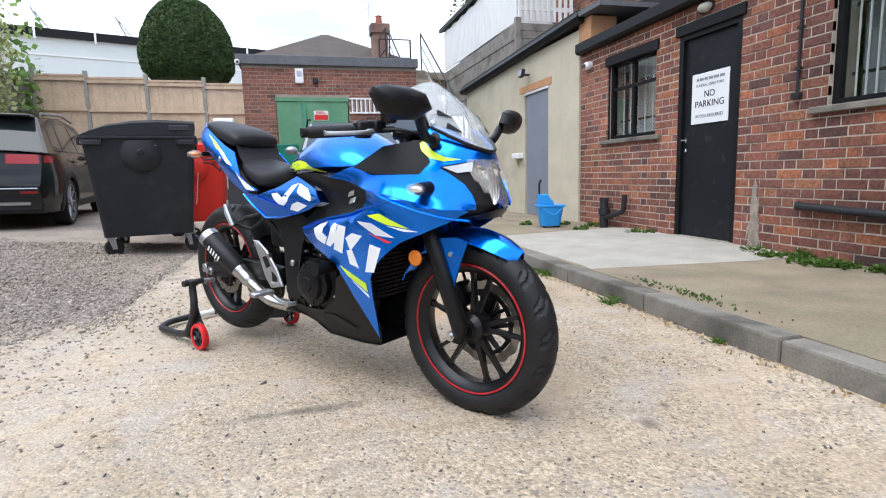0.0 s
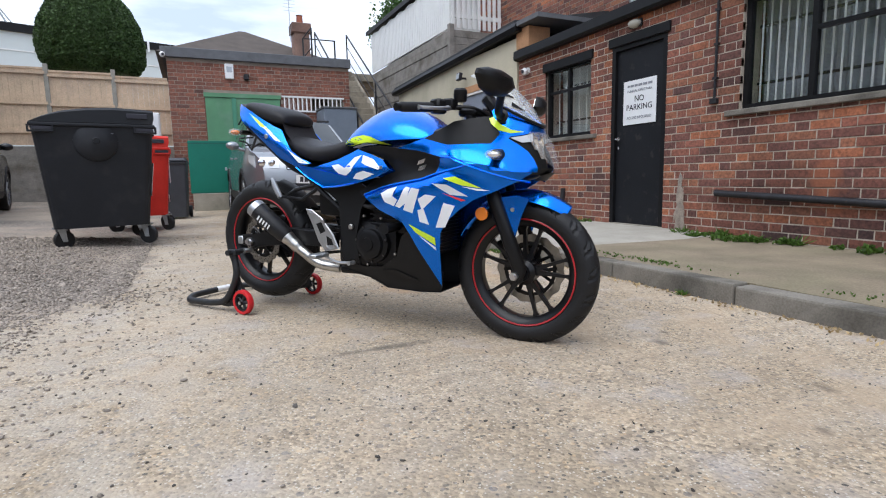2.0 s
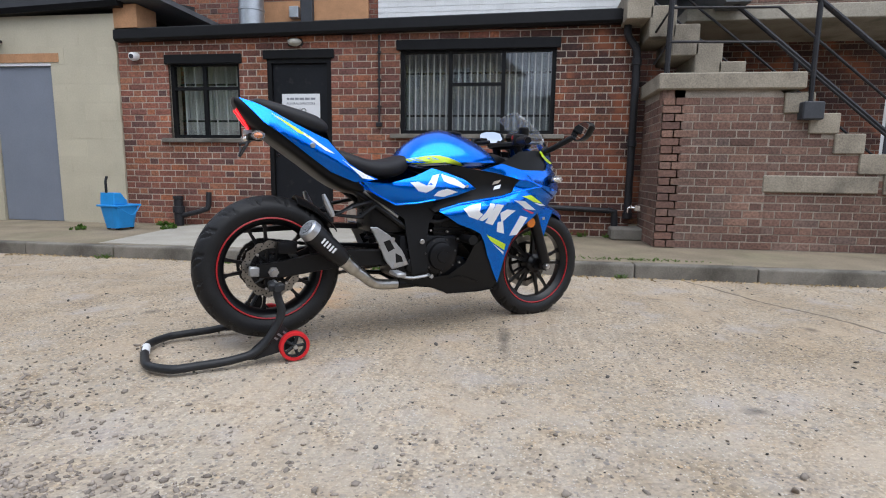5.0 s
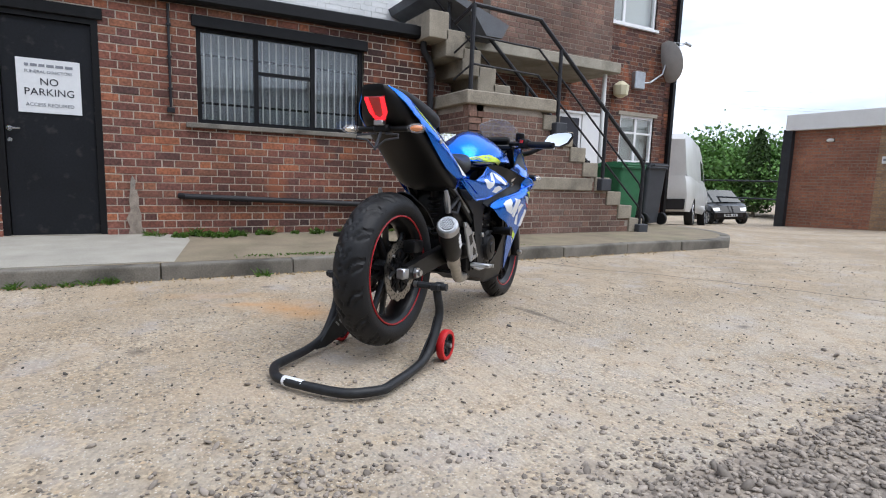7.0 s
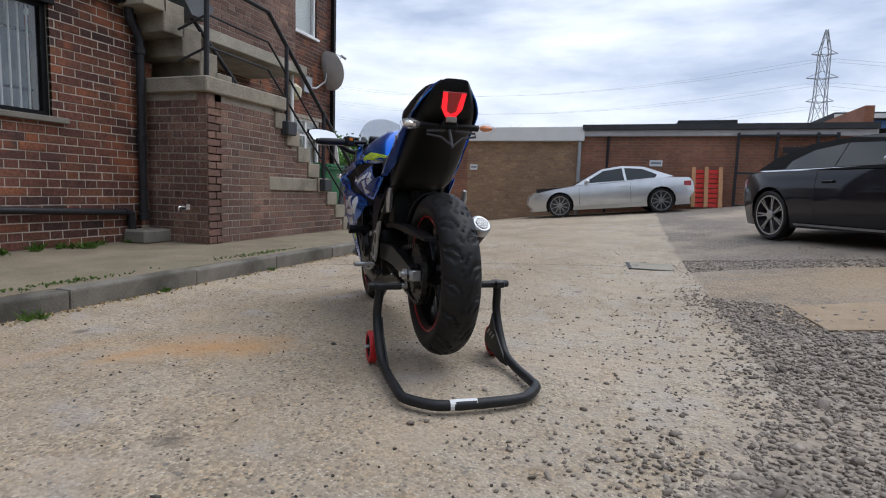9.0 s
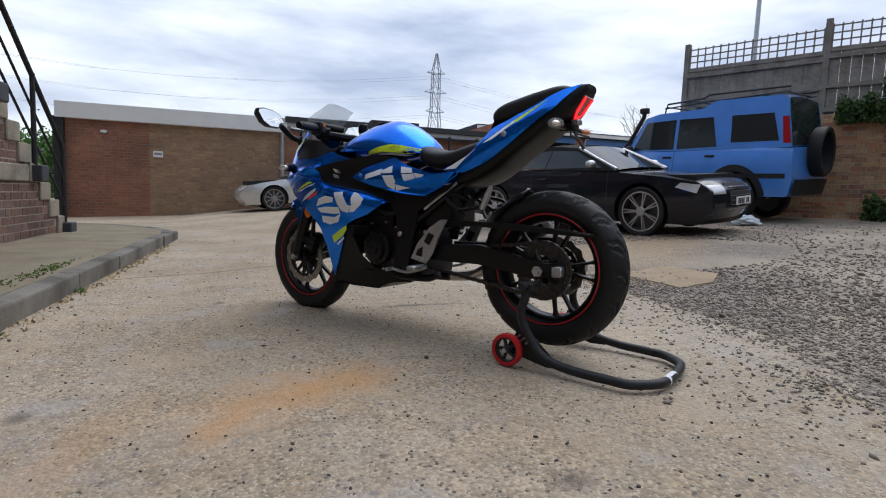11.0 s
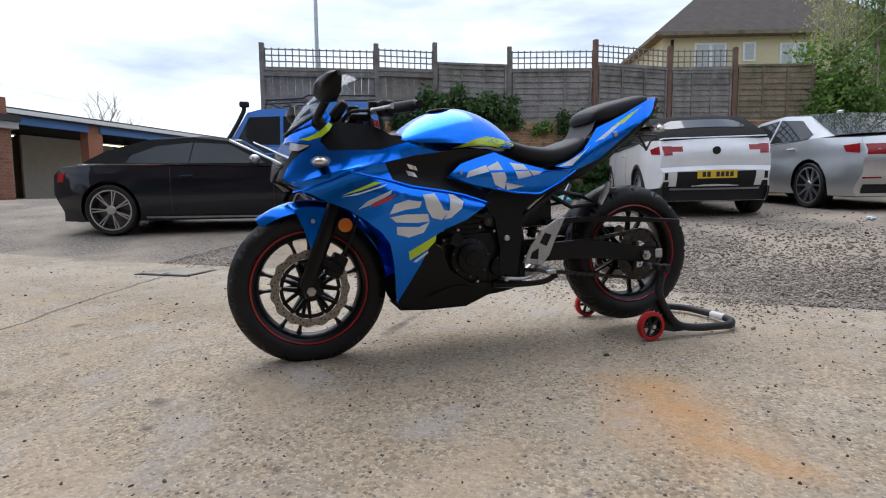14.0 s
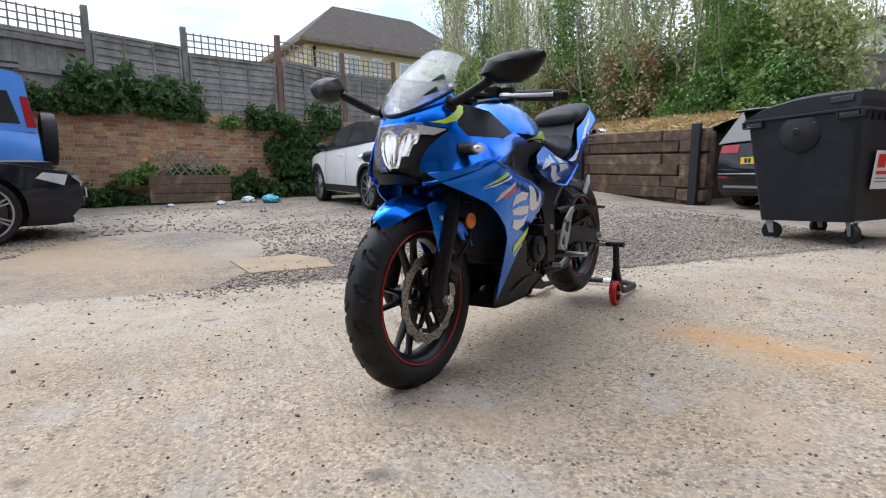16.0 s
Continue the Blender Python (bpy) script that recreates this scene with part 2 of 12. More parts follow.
    for scale, low, colour, amount in ((130.0, 0.80, (0.62, 0.58, 0.51), 0.6), (75.0, 0.85, (0.085, 0.08, 0.075), 0.8), (60.0, 0.89, (0.50, 0.36, 0.22), 0.65), (42.0, 0.945, (0.13, 0.125, 0.125), 0.7)):
        chip = n.new("ShaderNodeTexVoronoi")
        chip.inputs["Scale"].default_value = scale
        l.new(pos, chip.inputs["Vector"])
        csep = n.new("ShaderNodeSeparateColor")
        l.new(chip.outputs["Color"], csep.inputs[0])
        chips = op("MULTIPLY", rng(csep.outputs[1], low, low + 0.02), rng(chip.outputs["Distance"], 0.42, 0.34))
        conc = mix(op("MULTIPLY", chips, amount), conc, colour)
    conc = mix(rng(noise_tex(2.3, 5.0), 0.50, 0.66, 0, 0.5), conc, (0.45, 0.345, 0.235))
    conc = mix(rng(noise_tex(3.1, 5.0), 0.55, 0.68, 0, 0.45), conc, (0.40, 0.37, 0.355))
    # shallow tamping ridges across the slab
    rm = n.new("ShaderNodeMapping")
    rm.inputs["Rotation"].default_value = (0, 0, radians(-2))
    rm.inputs["Scale"].default_value = (1.3, 24.0, 1.0)
    l.new(pos, rm.inputs["Vector"])
    rt = n.new("ShaderNodeTexNoise")
    rt.inputs["Scale"].default_value, rt.inputs["Detail"].default_value = 1.0, 3.0
    l.new(rm.outputs["Vector"], rt.inputs["Vector"])
    ridge = op("MULTIPLY", rng(rt.outputs["Fac"], 0.5, 0.72), rng(noise_tex(0.8, 3.0), 0.40, 0.60))
    conc = mix(op("MULTIPLY", ridge, 0.42), conc, (0.24, 0.195, 0.145))
    # pale dusty band beside the gravel
    pale = op("MULTIPLY", rng(sep.outputs["X"], -0.2, -1.1), rng(n2, 0.35, 0.6))
    conc = mix(op("MULTIPLY", pale, 0.35), conc, (0.50, 0.455, 0.385))
    # stains: rust, tyre marks, oil, damp
    rust = op("MAXIMUM", spot(0.40, 1.12, 0.46, 0.24, 20, 1.0), spot(0.62, 1.30, 0.22, 0.10, 60, 1.0))
    conc = mix(op("MULTIPLY", rust, 0.8), conc, (0.50, 0.28, 0.12))
    conc = mix(op("MULTIPLY", spot(1.0, 1.4, 0.5, 0.12, 70), 0.3), conc, (0.48, 0.29, 0.14))
    marks = spot(-0.29, -0.05, 0.32, 0.035, 2, 0.8)
    for cx, cy, r in ((0.80, -0.42, 0.055), (0.95, -0.30, 0.03), (0.25, 1.63, 0.02), (-0.13, 1.86, 0.08), (1.02, 0.2, 0.03), (0.55, -1.2, 0.05),
                      (0.9, -1.0, 0.06), (-0.75, 0.9, 0.12), (1.2, 1.1, 0.06), (0.2, -1.6, 0.07), (-0.9, -0.9, 0.06)):
        marks = op("MAXIMUM", marks, spot(cx, cy, r, r * 0.7, cx * 90, 0.8))
    conc = mix(op("MULTIPLY", marks, 0.62), conc, (0.07, 0.062, 0.055))
    # long joints in the slab
    crack = op("ABSOLUTE", op("SUBTRACT", op("ADD", sep.outputs["Y"], op("MULTIPLY", sep.outputs["X"], -0.41)), op("ADD", -2.06, rng(noise_tex(2.0), 0, 1, -0.08, 0.08))), 0.0)
    conc = mix(rng(crack, 0.018, 0.006, 0, 0.75), conc, (0.06, 0.05, 0.04))
    # gravel
    gv = n.new("ShaderNodeTexVoronoi")
    gv.inputs["Scale"].default_value = 48.0
    l.new(pos, gv.inputs["Vector"])
    gcol = n.new("ShaderNodeValToRGB")
    gcol.color_ramp.elements[0].color = (0.20, 0.168, 0.140, 1)
    gcol.color_ramp.elements[1].color = (0.41, 0.358, 0.300, 1)
    gsep = n.new("ShaderNodeSeparateColor")
    l.new(gv.outputs["Color"], gsep.inputs[0])
    l.new(gsep.outputs[0], gcol.inputs["Fac"])
    gravel = mix(rng(gv.outputs["Distance"], 0.3, 0.65, 0, 0.6), gcol.outputs["Color"], (0.125, 0.107, 0.092))
    dirt = rng(noise_tex(0.7, 6.0), 0.45, 0.62, 0, 0.85)
    gravel = mix(dirt, gravel, (0.37, 0.305, 0.235))
    damp = op("MAXIMUM", spot(-3.1, -2.0, 2.3, 0.9, 35), spot(-2.2, -0.55, 0.5, 0.4, 30))
    gravel = mix(op("MULTIPLY", damp, 0.9), gravel, (0.34, 0.25, 0.155))
    # where one gives way to the other
    edge = op("SUBTRACT", sep.outputs["X"], rng(sep.outputs["Y"], 0.9, 1.9, 0.0, 0.42))
    edge = op("ADD", edge, op("MULTIPLY", rng(noise_tex(1.6, 7.0, 0.65), 0.2, 0.8, -0.32, 0.32), rng(sep.outputs["Y"], 0.7, 1.6, 0.15, 1.0)))
    edge = op("ADD", edge, rng(noise_tex(22.0, 4.0), 0, 1, -0.06, 0.06))
    gmask = rng(edge, -1.71, -1.76)
    spill = op("MULTIPLY", rng(edge, -1.15, -1.7), rng(noise_tex(2.6, 6.0, 0.6), 0.53, 0.62))
    gmask = op("MAXIMUM", gmask, op("MULTIPLY", spill, 0.8))
    col = mix(gmask, conc, gravel)
    l.new(col, p.inputs["Base Color"])
    wet = op("MULTIPLY", damp, gmask)
    l.new(rng(wet, 0, 1, 0.9, 0.55), p.inputs["Roughness"])
    p.inputs["Specular IOR Level"].default_value = 0.3
    hc = op("ADD", op("SUBTRACT", op("MULTIPLY", n3, 0.25), op("MULTIPLY", ridge, 0.35)), op("MULTIPLY", rng(vor.outputs["Distance"], 0, 0.6, 1, 0), 0.3))
    hg = op("MULTIPLY", rng(gv.outputs["Distance"], 0.0, 0.6, 1, 0), op("SUBTRACT", 1.6, dirt))
    h = n.new("ShaderNodeMix")
    l.new(gmask, h.inputs[0])
    l.new(hc, h.inputs[2])
    l.new(hg, h.inputs[3])
    b = n.new("ShaderNodeBump")
    b.inputs["Strength"].default_value, b.inputs["Distance"].default_value = 0.8, 0.012
    l.new(h.outputs[0], b.inputs["Height"])
    l.new(b.outputs["Normal"], p.inputs["Normal"])
    return m


M_GROUND = ground_material()
RED_BRICKS = ((0.095, 0.050, 0.045), (0.20, 0.078, 0.056), (0.28, 0.105, 0.068), (0.155, 0.068, 0.056), (0.34, 0.14, 0.075), (0.24, 0.090, 0.063), (0.42, 0.15, 0.068))
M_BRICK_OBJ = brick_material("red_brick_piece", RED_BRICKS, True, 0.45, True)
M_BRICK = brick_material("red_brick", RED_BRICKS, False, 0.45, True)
M_BRICK_SHED = brick_material("shed_brick", ((0.19, 0.082, 0.058), (0.27, 0.105, 0.068), (0.22, 0.10, 0.075), (0.32, 0.125, 0.08), (0.14, 0.068, 0.055)), False, 0.35)
M_BRICK_PIER = brick_material("pier_brick", ((0.135, 0.076, 0.060), (0.21, 0.115, 0.085), (0.175, 0.102, 0.080), (0.27, 0.155, 0.112), (0.16, 0.11, 0.093)), False, 0.5)
M_BRICK_TAN = brick_material("tan_brick", ((0.30, 0.19, 0.11), (0.36, 0.23, 0.13), (0.27, 0.16, 0.10), (0.40, 0.26, 0.15)), False, 0.3)
M_BRICK_ORANGE = brick_material("garage_brick", ((0.30, 0.125, 0.075), (0.25, 0.11, 0.07), (0.35, 0.15, 0.085)), False, 0.25)
M_BRICK_OLD = brick_material("old_yellow_brick", ((0.44, 0.23, 0.11), (0.52, 0.33, 0.16), (0.44, 0.17, 0.09), (0.30, 0.15, 0.09), (0.56, 0.38, 0.21), (0.22, 0.13, 0.09)), False, 0.4)
M_MORTAR = material("mortar", (0.43, 0.375, 0.31), 0.95, vary=0.3, scale=5, fine=90, bump=0.4)
M_MORTAR_MID = material("sooty_mortar", (0.30, 0.26, 0.215), 0.95, vary=0.35, scale=5, fine=90, bump=0.4)
M_MORTAR_DARK = material("old_mortar", (0.24, 0.20, 0.16), 0.95, vary=0.3, scale=5, fine=90, bump=0.4)
M_CONC = material("cast_concrete", (0.33, 0.30, 0.245), 0.9, vary=0.3, scale=4, fine=70, bump=0.35, second=(0.2, 0.19, 0.15), second_scale=2.5)
M_STAIRCONC = material("weathered_stair_concrete", (0.29, 0.255, 0.20), 0.92, vary=0.4, scale=4, fine=70, bump=0.4, second=(0.12, 0.105, 0.085), second_scale=2.2)
M_KERB = material("kerb_concrete", (0.185, 0.17, 0.145), 0.9, vary=0.35, scale=6, fine=90, bump=0.4, second=(0.085, 0.078, 0.066), second_scale=2.4, second_at=(0.5, 0.66), island=0.12, objrand=True)
M_PAVE = material("pavement_screed", (0.225, 0.185, 0.13), 0.92, vary=0.35, scale=3, fine=80, bump=0.45, second=(0.20, 0.175, 0.115), second_at=(0.45, 0.68), second_scale=1.6)
M_STEP = material("door_apron", (0.34, 0.32, 0.275), 0.9, vary=0.22, scale=4, fine=90, bump=0.25)
M_BLOCK = material("painted_block", (0.50, 0.455, 0.345), 0.85, vary=0.12, scale=3, fine=60, bump=0.3, second=(0.42, 0.38, 0.285), second_scale=1.2, island=0.04)
M_BLACK = material("black_paint", (0.009, 0.009, 0.010), 0.45, spec=0.18, vary=0.3, bump=0.1)
M_DOOR = material("door_black_paint", (0.011, 0.012, 0.015), 0.5, spec=0.2, vary=0.3, scale=3, bump=0.12, second=(0.035, 0.034, 0.034), second_scale=9, second_at=(0.6, 0.75))
M_IRON = material("black_railing_paint", (0.022, 0.022, 0.025), 0.45, vary=0.35, scale=20, bump=0.15, second=(0.06, 0.04, 0.03), second_scale=30, second_at=(0.64, 0.75))
M_FELT = material("roof_felt", (0.05, 0.052, 0.055), 0.85, vary=0.3, scale=5, bump=0.3)
M_LEAD = material("lead_capping", (0.12, 0.125, 0.135), 0.6, vary=0.25, scale=6, bump=0.25)
M_WHITE = material("white_paint", (0.74, 0.74, 0.72), 0.6, vary=0.08, scale=3, bump=0.08)
M_WHITEBRICK = material("white_painted_brick", (0.72, 0.72, 0.71), 0.75, vary=0.1, scale=4, bump=0.2, island=0.05)
M_UPVC = material("white_plastic", (0.78, 0.78, 0.78), 0.4, vary=0.04, bump=0.03)
M_GREYPAINT = material("grey_door_paint", (0.205, 0.225, 0.27), 0.55, vary=0.1, scale=3, bump=0.06)
M_GREEN = material("green_door_paint", (0.115, 0.27, 0.15), 0.6, vary=0.18, scale=4, bump=0.1, second=(0.16, 0.3, 0.2), second_scale=3)
M_CLAY = material("fletton_lintel", (0.46, 0.25, 0.13), 0.9, vary=0.2, scale=9, bump=0.3)
M_GREYWOOD = material("weathered_grey_wood", (0.20, 0.185, 0.165), 0.9, vary=0.35, scale=6, fine=40, bump=0.4, island=0.16, second=(0.12, 0.105, 0.085), second_scale=2.2)
M_NEWWOOD = material("pale_fence_wood", (0.54, 0.41, 0.29), 0.9, vary=0.25, scale=4, fine=40, bump=0.35, island=0.13, second=(0.42, 0.32, 0.24), second_scale=1.4)
M_SLEEPER = material("dark_sleeper_wood", (0.105, 0.073, 0.052), 0.85, vary=0.45, scale=7, fine=50, bump=0.6, depth=0.012, island=0.25, objrand=True, second=(0.24, 0.155, 0.09), second_scale=3.5, second_at=(0.52, 0.74))
M_POSTCONC = material("fence_post_concrete", (0.30, 0.285, 0.25), 0.9, vary=0.25, scale=8, bump=0.3)
M_STEELPOST = material("dark_steel", (0.03, 0.032, 0.036), 0.5, metal=0.2, vary=0.3, bump=0.1)
M_GALV = material("galvanised_steel", (0.42, 0.44, 0.46), 0.42, metal=0.8, vary=0.2, scale=12, bump=0.08)
M_BINBLACK = material("bin_plastic_black", (0.013, 0.0145, 0.018), 0.5, vary=0.25, scale=5, fine=120, bump=0.12, second=(0.026, 0.027, 0.030), second_scale=4, second_at=(0.55, 0.75))
M_BINGREY = material("bin_plastic_grey", (0.05, 0.053, 0.06), 0.55, vary=0.2, bump=0.1)
M_BINGREEN = material("bin_plastic_green", (0.035, 0.14, 0.065), 0.5, vary=0.2, bump=0.1)
M_RED = material("bin_plastic_red", (0.58, 0.03, 0.02), 0.42, vary=0.12, bump=0.08)
M_BUCKET = material("bucket_blue_plastic", (0.03, 0.27, 0.66), 0.4, vary=0.1, bump=0.06)
M_RUBBER = material("rubber", (0.012, 0.012, 0.013), 0.52, vary=0.3, scale=15, fine=140, bump=0.2, spec=0.3)


def window_glass():
    """Clear pane: a mirror gloss by Fresnel over a slightly tinted see-through sheet."""
    m = bpy.data.materials.new("window_glass")
    m.use_nodes = True
    n, l = m.node_tree.nodes, m.node_tree.links
    n.remove(n["Principled BSDF"])
    lw = n.new("ShaderNodeLayerWeight")
    lw.inputs["Blend"].default_value = 0.5
    pw = n.new("ShaderNodeMath")
    pw.operation, pw.inputs[1].default_value = "POWER", 3.0
    l.new(lw.outputs["Facing"], pw.inputs[0])
    fr = n.new("ShaderNodeMath")
    fr.operation, fr.inputs[1].default_value, fr.inputs[2].default_value = "MULTIPLY_ADD", 0.6, 0.07
    l.new(pw.outputs[0], fr.inputs[0])
    tr = n.new("ShaderNodeBsdfTransparent")
    tr.inputs["Color"].default_value = (0.88, 0.90, 0.90, 1)
    gl = n.new("ShaderNodeBsdfGlossy")
    gl.inputs["Roughness"].default_value = 0.02
    mx = n.new("ShaderNodeMixShader")
    l.new(fr.outputs[0], mx.inputs[0])
    l.new(tr.outputs[0], mx.inputs[1])
    l.new(gl.outputs[0], mx.inputs[2])
    l.new(mx.outputs[0], n["Material Output"].inputs["Surface"])
    return m


M_GLASSDARK = window_glass()
M_CURTAIN = material("net_curtain", (0.62, 0.62, 0.59), 0.9, vary=0.12, scale=4, bump=0.1)
# near-black: the darkness of the unlit rooms put into the colour
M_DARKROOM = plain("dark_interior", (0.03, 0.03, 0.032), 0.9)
M_SIGNWHITE = material("sign_board_white", (0.72, 0.73, 0.74), 0.5, vary=0.04, bump=0.02)
M_INK = plain("sign_ink", (0.02, 0.02, 0.03), 0.6)
M_INKGREY = plain("faded_ink", (0.22, 0.23, 0.26), 0.6)
M_CHROME = plain("chrome", (0.7, 0.7, 0.71), 0.12, 1.0)
M_LEAF = material("leaf_green", (0.18, 0.295, 0.075), 0.6, vary=0.35, scale=1.5, fine=9, bump=0, island=0.4)
M_BUSH = material("bush_leaf", (0.10, 0.20, 0.045), 0.6, vary=0.35, scale=1.5, fine=9, bump=0, island=0.4)
M_IVY = material("ivy_leaf", (0.075, 0.135, 0.045), 0.5, vary=0.3, scale=2, fine=9, bump=0, island=0.45)
M_YEW = material("yew_foliage", (0.050, 0.088, 0.026), 0.65, vary=0.35, scale=3, fine=20, bump=0, island=0.45)
M_BARK = material("bark", (0.20, 0.17, 0.125), 0.9, vary=0.35, scale=8, bump=0.5, second=(0.10, 0.085, 0.06), second_scale=4)
M_TWIG = material("pale_twigs", (0.36, 0.325, 0.25), 0.9, vary=0.3, scale=3, bump=0, island=0.3)
M_BANK = material("dry_grass_bank", (0.30, 0.20, 0.09), 0.95, vary=0.45, scale=4, fine=40, bump=0.8, depth=0.03, second=(0.12, 0.11, 0.045), second_scale=1.8)
M_WEED = material("weed_green", (0.09, 0.17, 0.03), 0.6, vary=0.3, scale=6, bump=0, island=0.4)
M_STONE = material("loose_stone", (0.27, 0.232, 0.195), 0.9, vary=0.3, scale=20, bump=0.2, island=0.4)
M_TILE = material("roof_tiles_brown", (0.085, 0.07, 0.06), 0.85, vary=0.3, scale=3, fine=25, bump=0.5, island=0.15)
M_CREAM = material("cream_render", (0.62, 0.56, 0.36), 0.85, vary=0.08, bump=0.15)

M_WILLOW = material("willow_leaf", (0.42, 0.45, 0.20), 0.6, vary=0.3, scale=1.2, fine=9, bump=0, island=0.45)
M_STRAW = material("straw_grass", (0.46, 0.33, 0.15), 0.85, vary=0.3, scale=3, bump=0, island=0.4)
M_DEADLEAF = material("dead_leaf", (0.34, 0.25, 0.13), 0.85, vary=0.3, scale=5, bump=0, island=0.5)
M_PATCH = material("cement_patch", (0.27, 0.225, 0.185), 0.9, vary=0.5, scale=14, fine=90, bump=0.4, second=(0.25, 0.23, 0.2))
M_PLY = material("weathered_plywood", (0.33, 0.25, 0.165), 0.85, vary=0.25, scale=7, fine=60, bump=0.2)
M_GREENBOX = material("green_box_paint", (0.012, 0.16, 0.11), 0.45, vary=0.15, scale=3, bump=0.06)
M_BAG = material("white_plastic_bag", (0.62, 0.68, 0.72), 0.4, vary=0.2, scale=12, bump=0.5)
M_BAGBLUE = material("blue_plastic_bag", (0.12, 0.45, 0.55), 0.4, vary=0.2, scale=12, bump=0.5)
M_PYLON = plain("pylon_grey", (0.30, 0.32, 0.34), 0.7)
M_SKYWHITE = material("white_cladding", (0.60, 0.64, 0.63), 0.7, vary=0.06, scale=0.5, bump=0.05)
M_MAROON = material("clay_pot", (0.30, 0.10, 0.06), 0.8, vary=0.2, bump=0.2)
M_FARSTONE = material("coarse_stone", (0.32, 0.272, 0.228), 0.9, vary=0.3, scale=20, bump=0.2, island=0.35)
M_GRIT = material("dark_grit", (0.09, 0.082, 0.074), 0.9, vary=0.3, scale=20, bump=0.2, island=0.5)


def let_light_through(m, share):
    """Thin leaves pass part of the light on."""
    n, l = m.node_tree.nodes, m.node_tree.links
    p, out = n["Principled BSDF"], n["Material Output"]
    t = n.new("ShaderNodeBsdfTranslucent")
    l.new(p.inputs["Base Color"].links[0].from_socket, t.inputs["Color"])
    mix = n.new("ShaderNodeMixShader")
    mix.inputs["Fac"].default_value = share
    l.new(p.outputs[0], mix.inputs[1])
    l.new(t.outputs[0], mix.inputs[2])
    l.new(mix.outputs[0], out.inputs["Surface"])


for leaf in (M_LEAF, M_WILLOW, M_IVY, M_WEED):
    let_light_through(leaf, 0.45)

# ---- shaping helpers ----
def mesh_of(bm, name, mat, smooth=False):
    me = bpy.data.meshes.new(name)
    bmesh.ops.recalc_face_normals(bm, faces=bm.faces)
    bm.to_mesh(me)
    bm.free()
    me.materials.append(mat)
    if smooth:
        me.polygons.foreach_set("use_smooth", [True] * len(me.polygons))
        me.set_sharp_from_angle(angle=radians(38))
    return me


def part(name, bm, mat, parent=None, label="", smooth=False):
    ob = new(name, mesh_of(bm, name, mat, smooth))
    ob.parent = parent
    if label:
        ob["label"] = label
    return ob


def thing(name, m, label, category, group="", kind=""):
    ob = new(name)
    ob.empty_display_size = 0.1
    ob.matrix_world = m
    return tagged(ob, label, category, group, kind)


def solo(name, bm, mat, label, category, group="", kind="", m=None, smooth=False):
    ob = new(name, mesh_of(bm, name, mat, smooth))
    if m is not None:
        ob.matrix_world = m
    return tagged(ob, label, category, group, kind)


def setting(name, bm, mat, label="", parent=None, smooth=False):
    ob = new(name, mesh_of(bm, name, mat, smooth))
    ob.parent = parent
    return tagged(ob, label, "", "", "structure")


def box(bm, lo, hi, m=None, bevel=0.0, seg=1):
    lo, hi = Vector(lo), Vector(hi)
    r = bmesh.ops.create_cube(bm, size=1.0, matrix=Matrix.Translation((lo + hi) / 2) @ Matrix.Diagonal((*(hi - lo), 1)))
    vs = r["verts"]
    if bevel:
        es = list({e for v in vs for e in v.link_edges})
        b = bmesh.ops.bevel(bm, geom=es, offset=bevel, segments=seg, affect="EDGES", profile=0.6)
        vs = list({v for f in b["faces"] for v in f.verts} | {v for v in vs if v.is_valid})
    if m is not None:
        bmesh.ops.transform(bm, matrix=m, verts=vs)
    return vs


def boxm(lo, hi, m=None, bevel=0.0, seg=1):
    bm = bmesh.new()
    box(bm, lo, hi, m, bevel, seg)
    return bm


def rings(bm, rows, cap=True, close=True):
    """Skin a list of rings of equal count."""
    vs = [[bm.verts.new(p) for p in r] for r in rows]
    k = len(vs[0])
    for a, b in zip(vs, vs[1:]):
        for i in range(k if close else k - 1):
            j = (i + 1) % k
            bm.faces.new((a[i], a[j], b[j], b[i]))
    if cap and close:
        bm.faces.new(vs[0][::-1])
        bm.faces.new(vs[-1])
    return vs


def tube(bm, pts, r, seg=10, cap=True):
    """A round tube along points; r may be one radius or one for each point."""
    pts = [Vector(p) for p in pts]
    rs = r if isinstance(r, (list, tuple)) else [r] * len(pts)
    up = None
    rows = []
    for i, p in enumerate(pts):
        d = (pts[min(i + 1, len(pts) - 1)] - pts[max(i - 1, 0)]).normalized()
        if up is None:
            up = d.orthogonal().normalized()
        up = (up - d * up.dot(d)).normalized()
        side = d.cross(up)
        rows.append([p + (up * math.cos(2 * math.pi * k / seg) + side * math.sin(2 * math.pi * k / seg)) * rs[i] for k in range(seg)])
    rings(bm, rows, cap)


def curve_pts(pts, n=6):
    """Points of a smooth curve through the given ones."""
    pts = [Vector(p) for p in pts]
    out = []
    for i in range(len(pts) - 1):
        p0, p1, p2, p3 = pts[max(i - 1, 0)], pts[i], pts[i + 1], pts[min(i + 2, len(pts) - 1)]
        for k in range(n):
            t = k / n
            out.append(0.5 * ((2 * p1) + (p2 - p0) * t + (2 * p0 - 5 * p1 + 4 * p2 - p3) * t * t + (3 * p1 - p0 - 3 * p2 + p3) * t ** 3))
    return out + [pts[-1]]


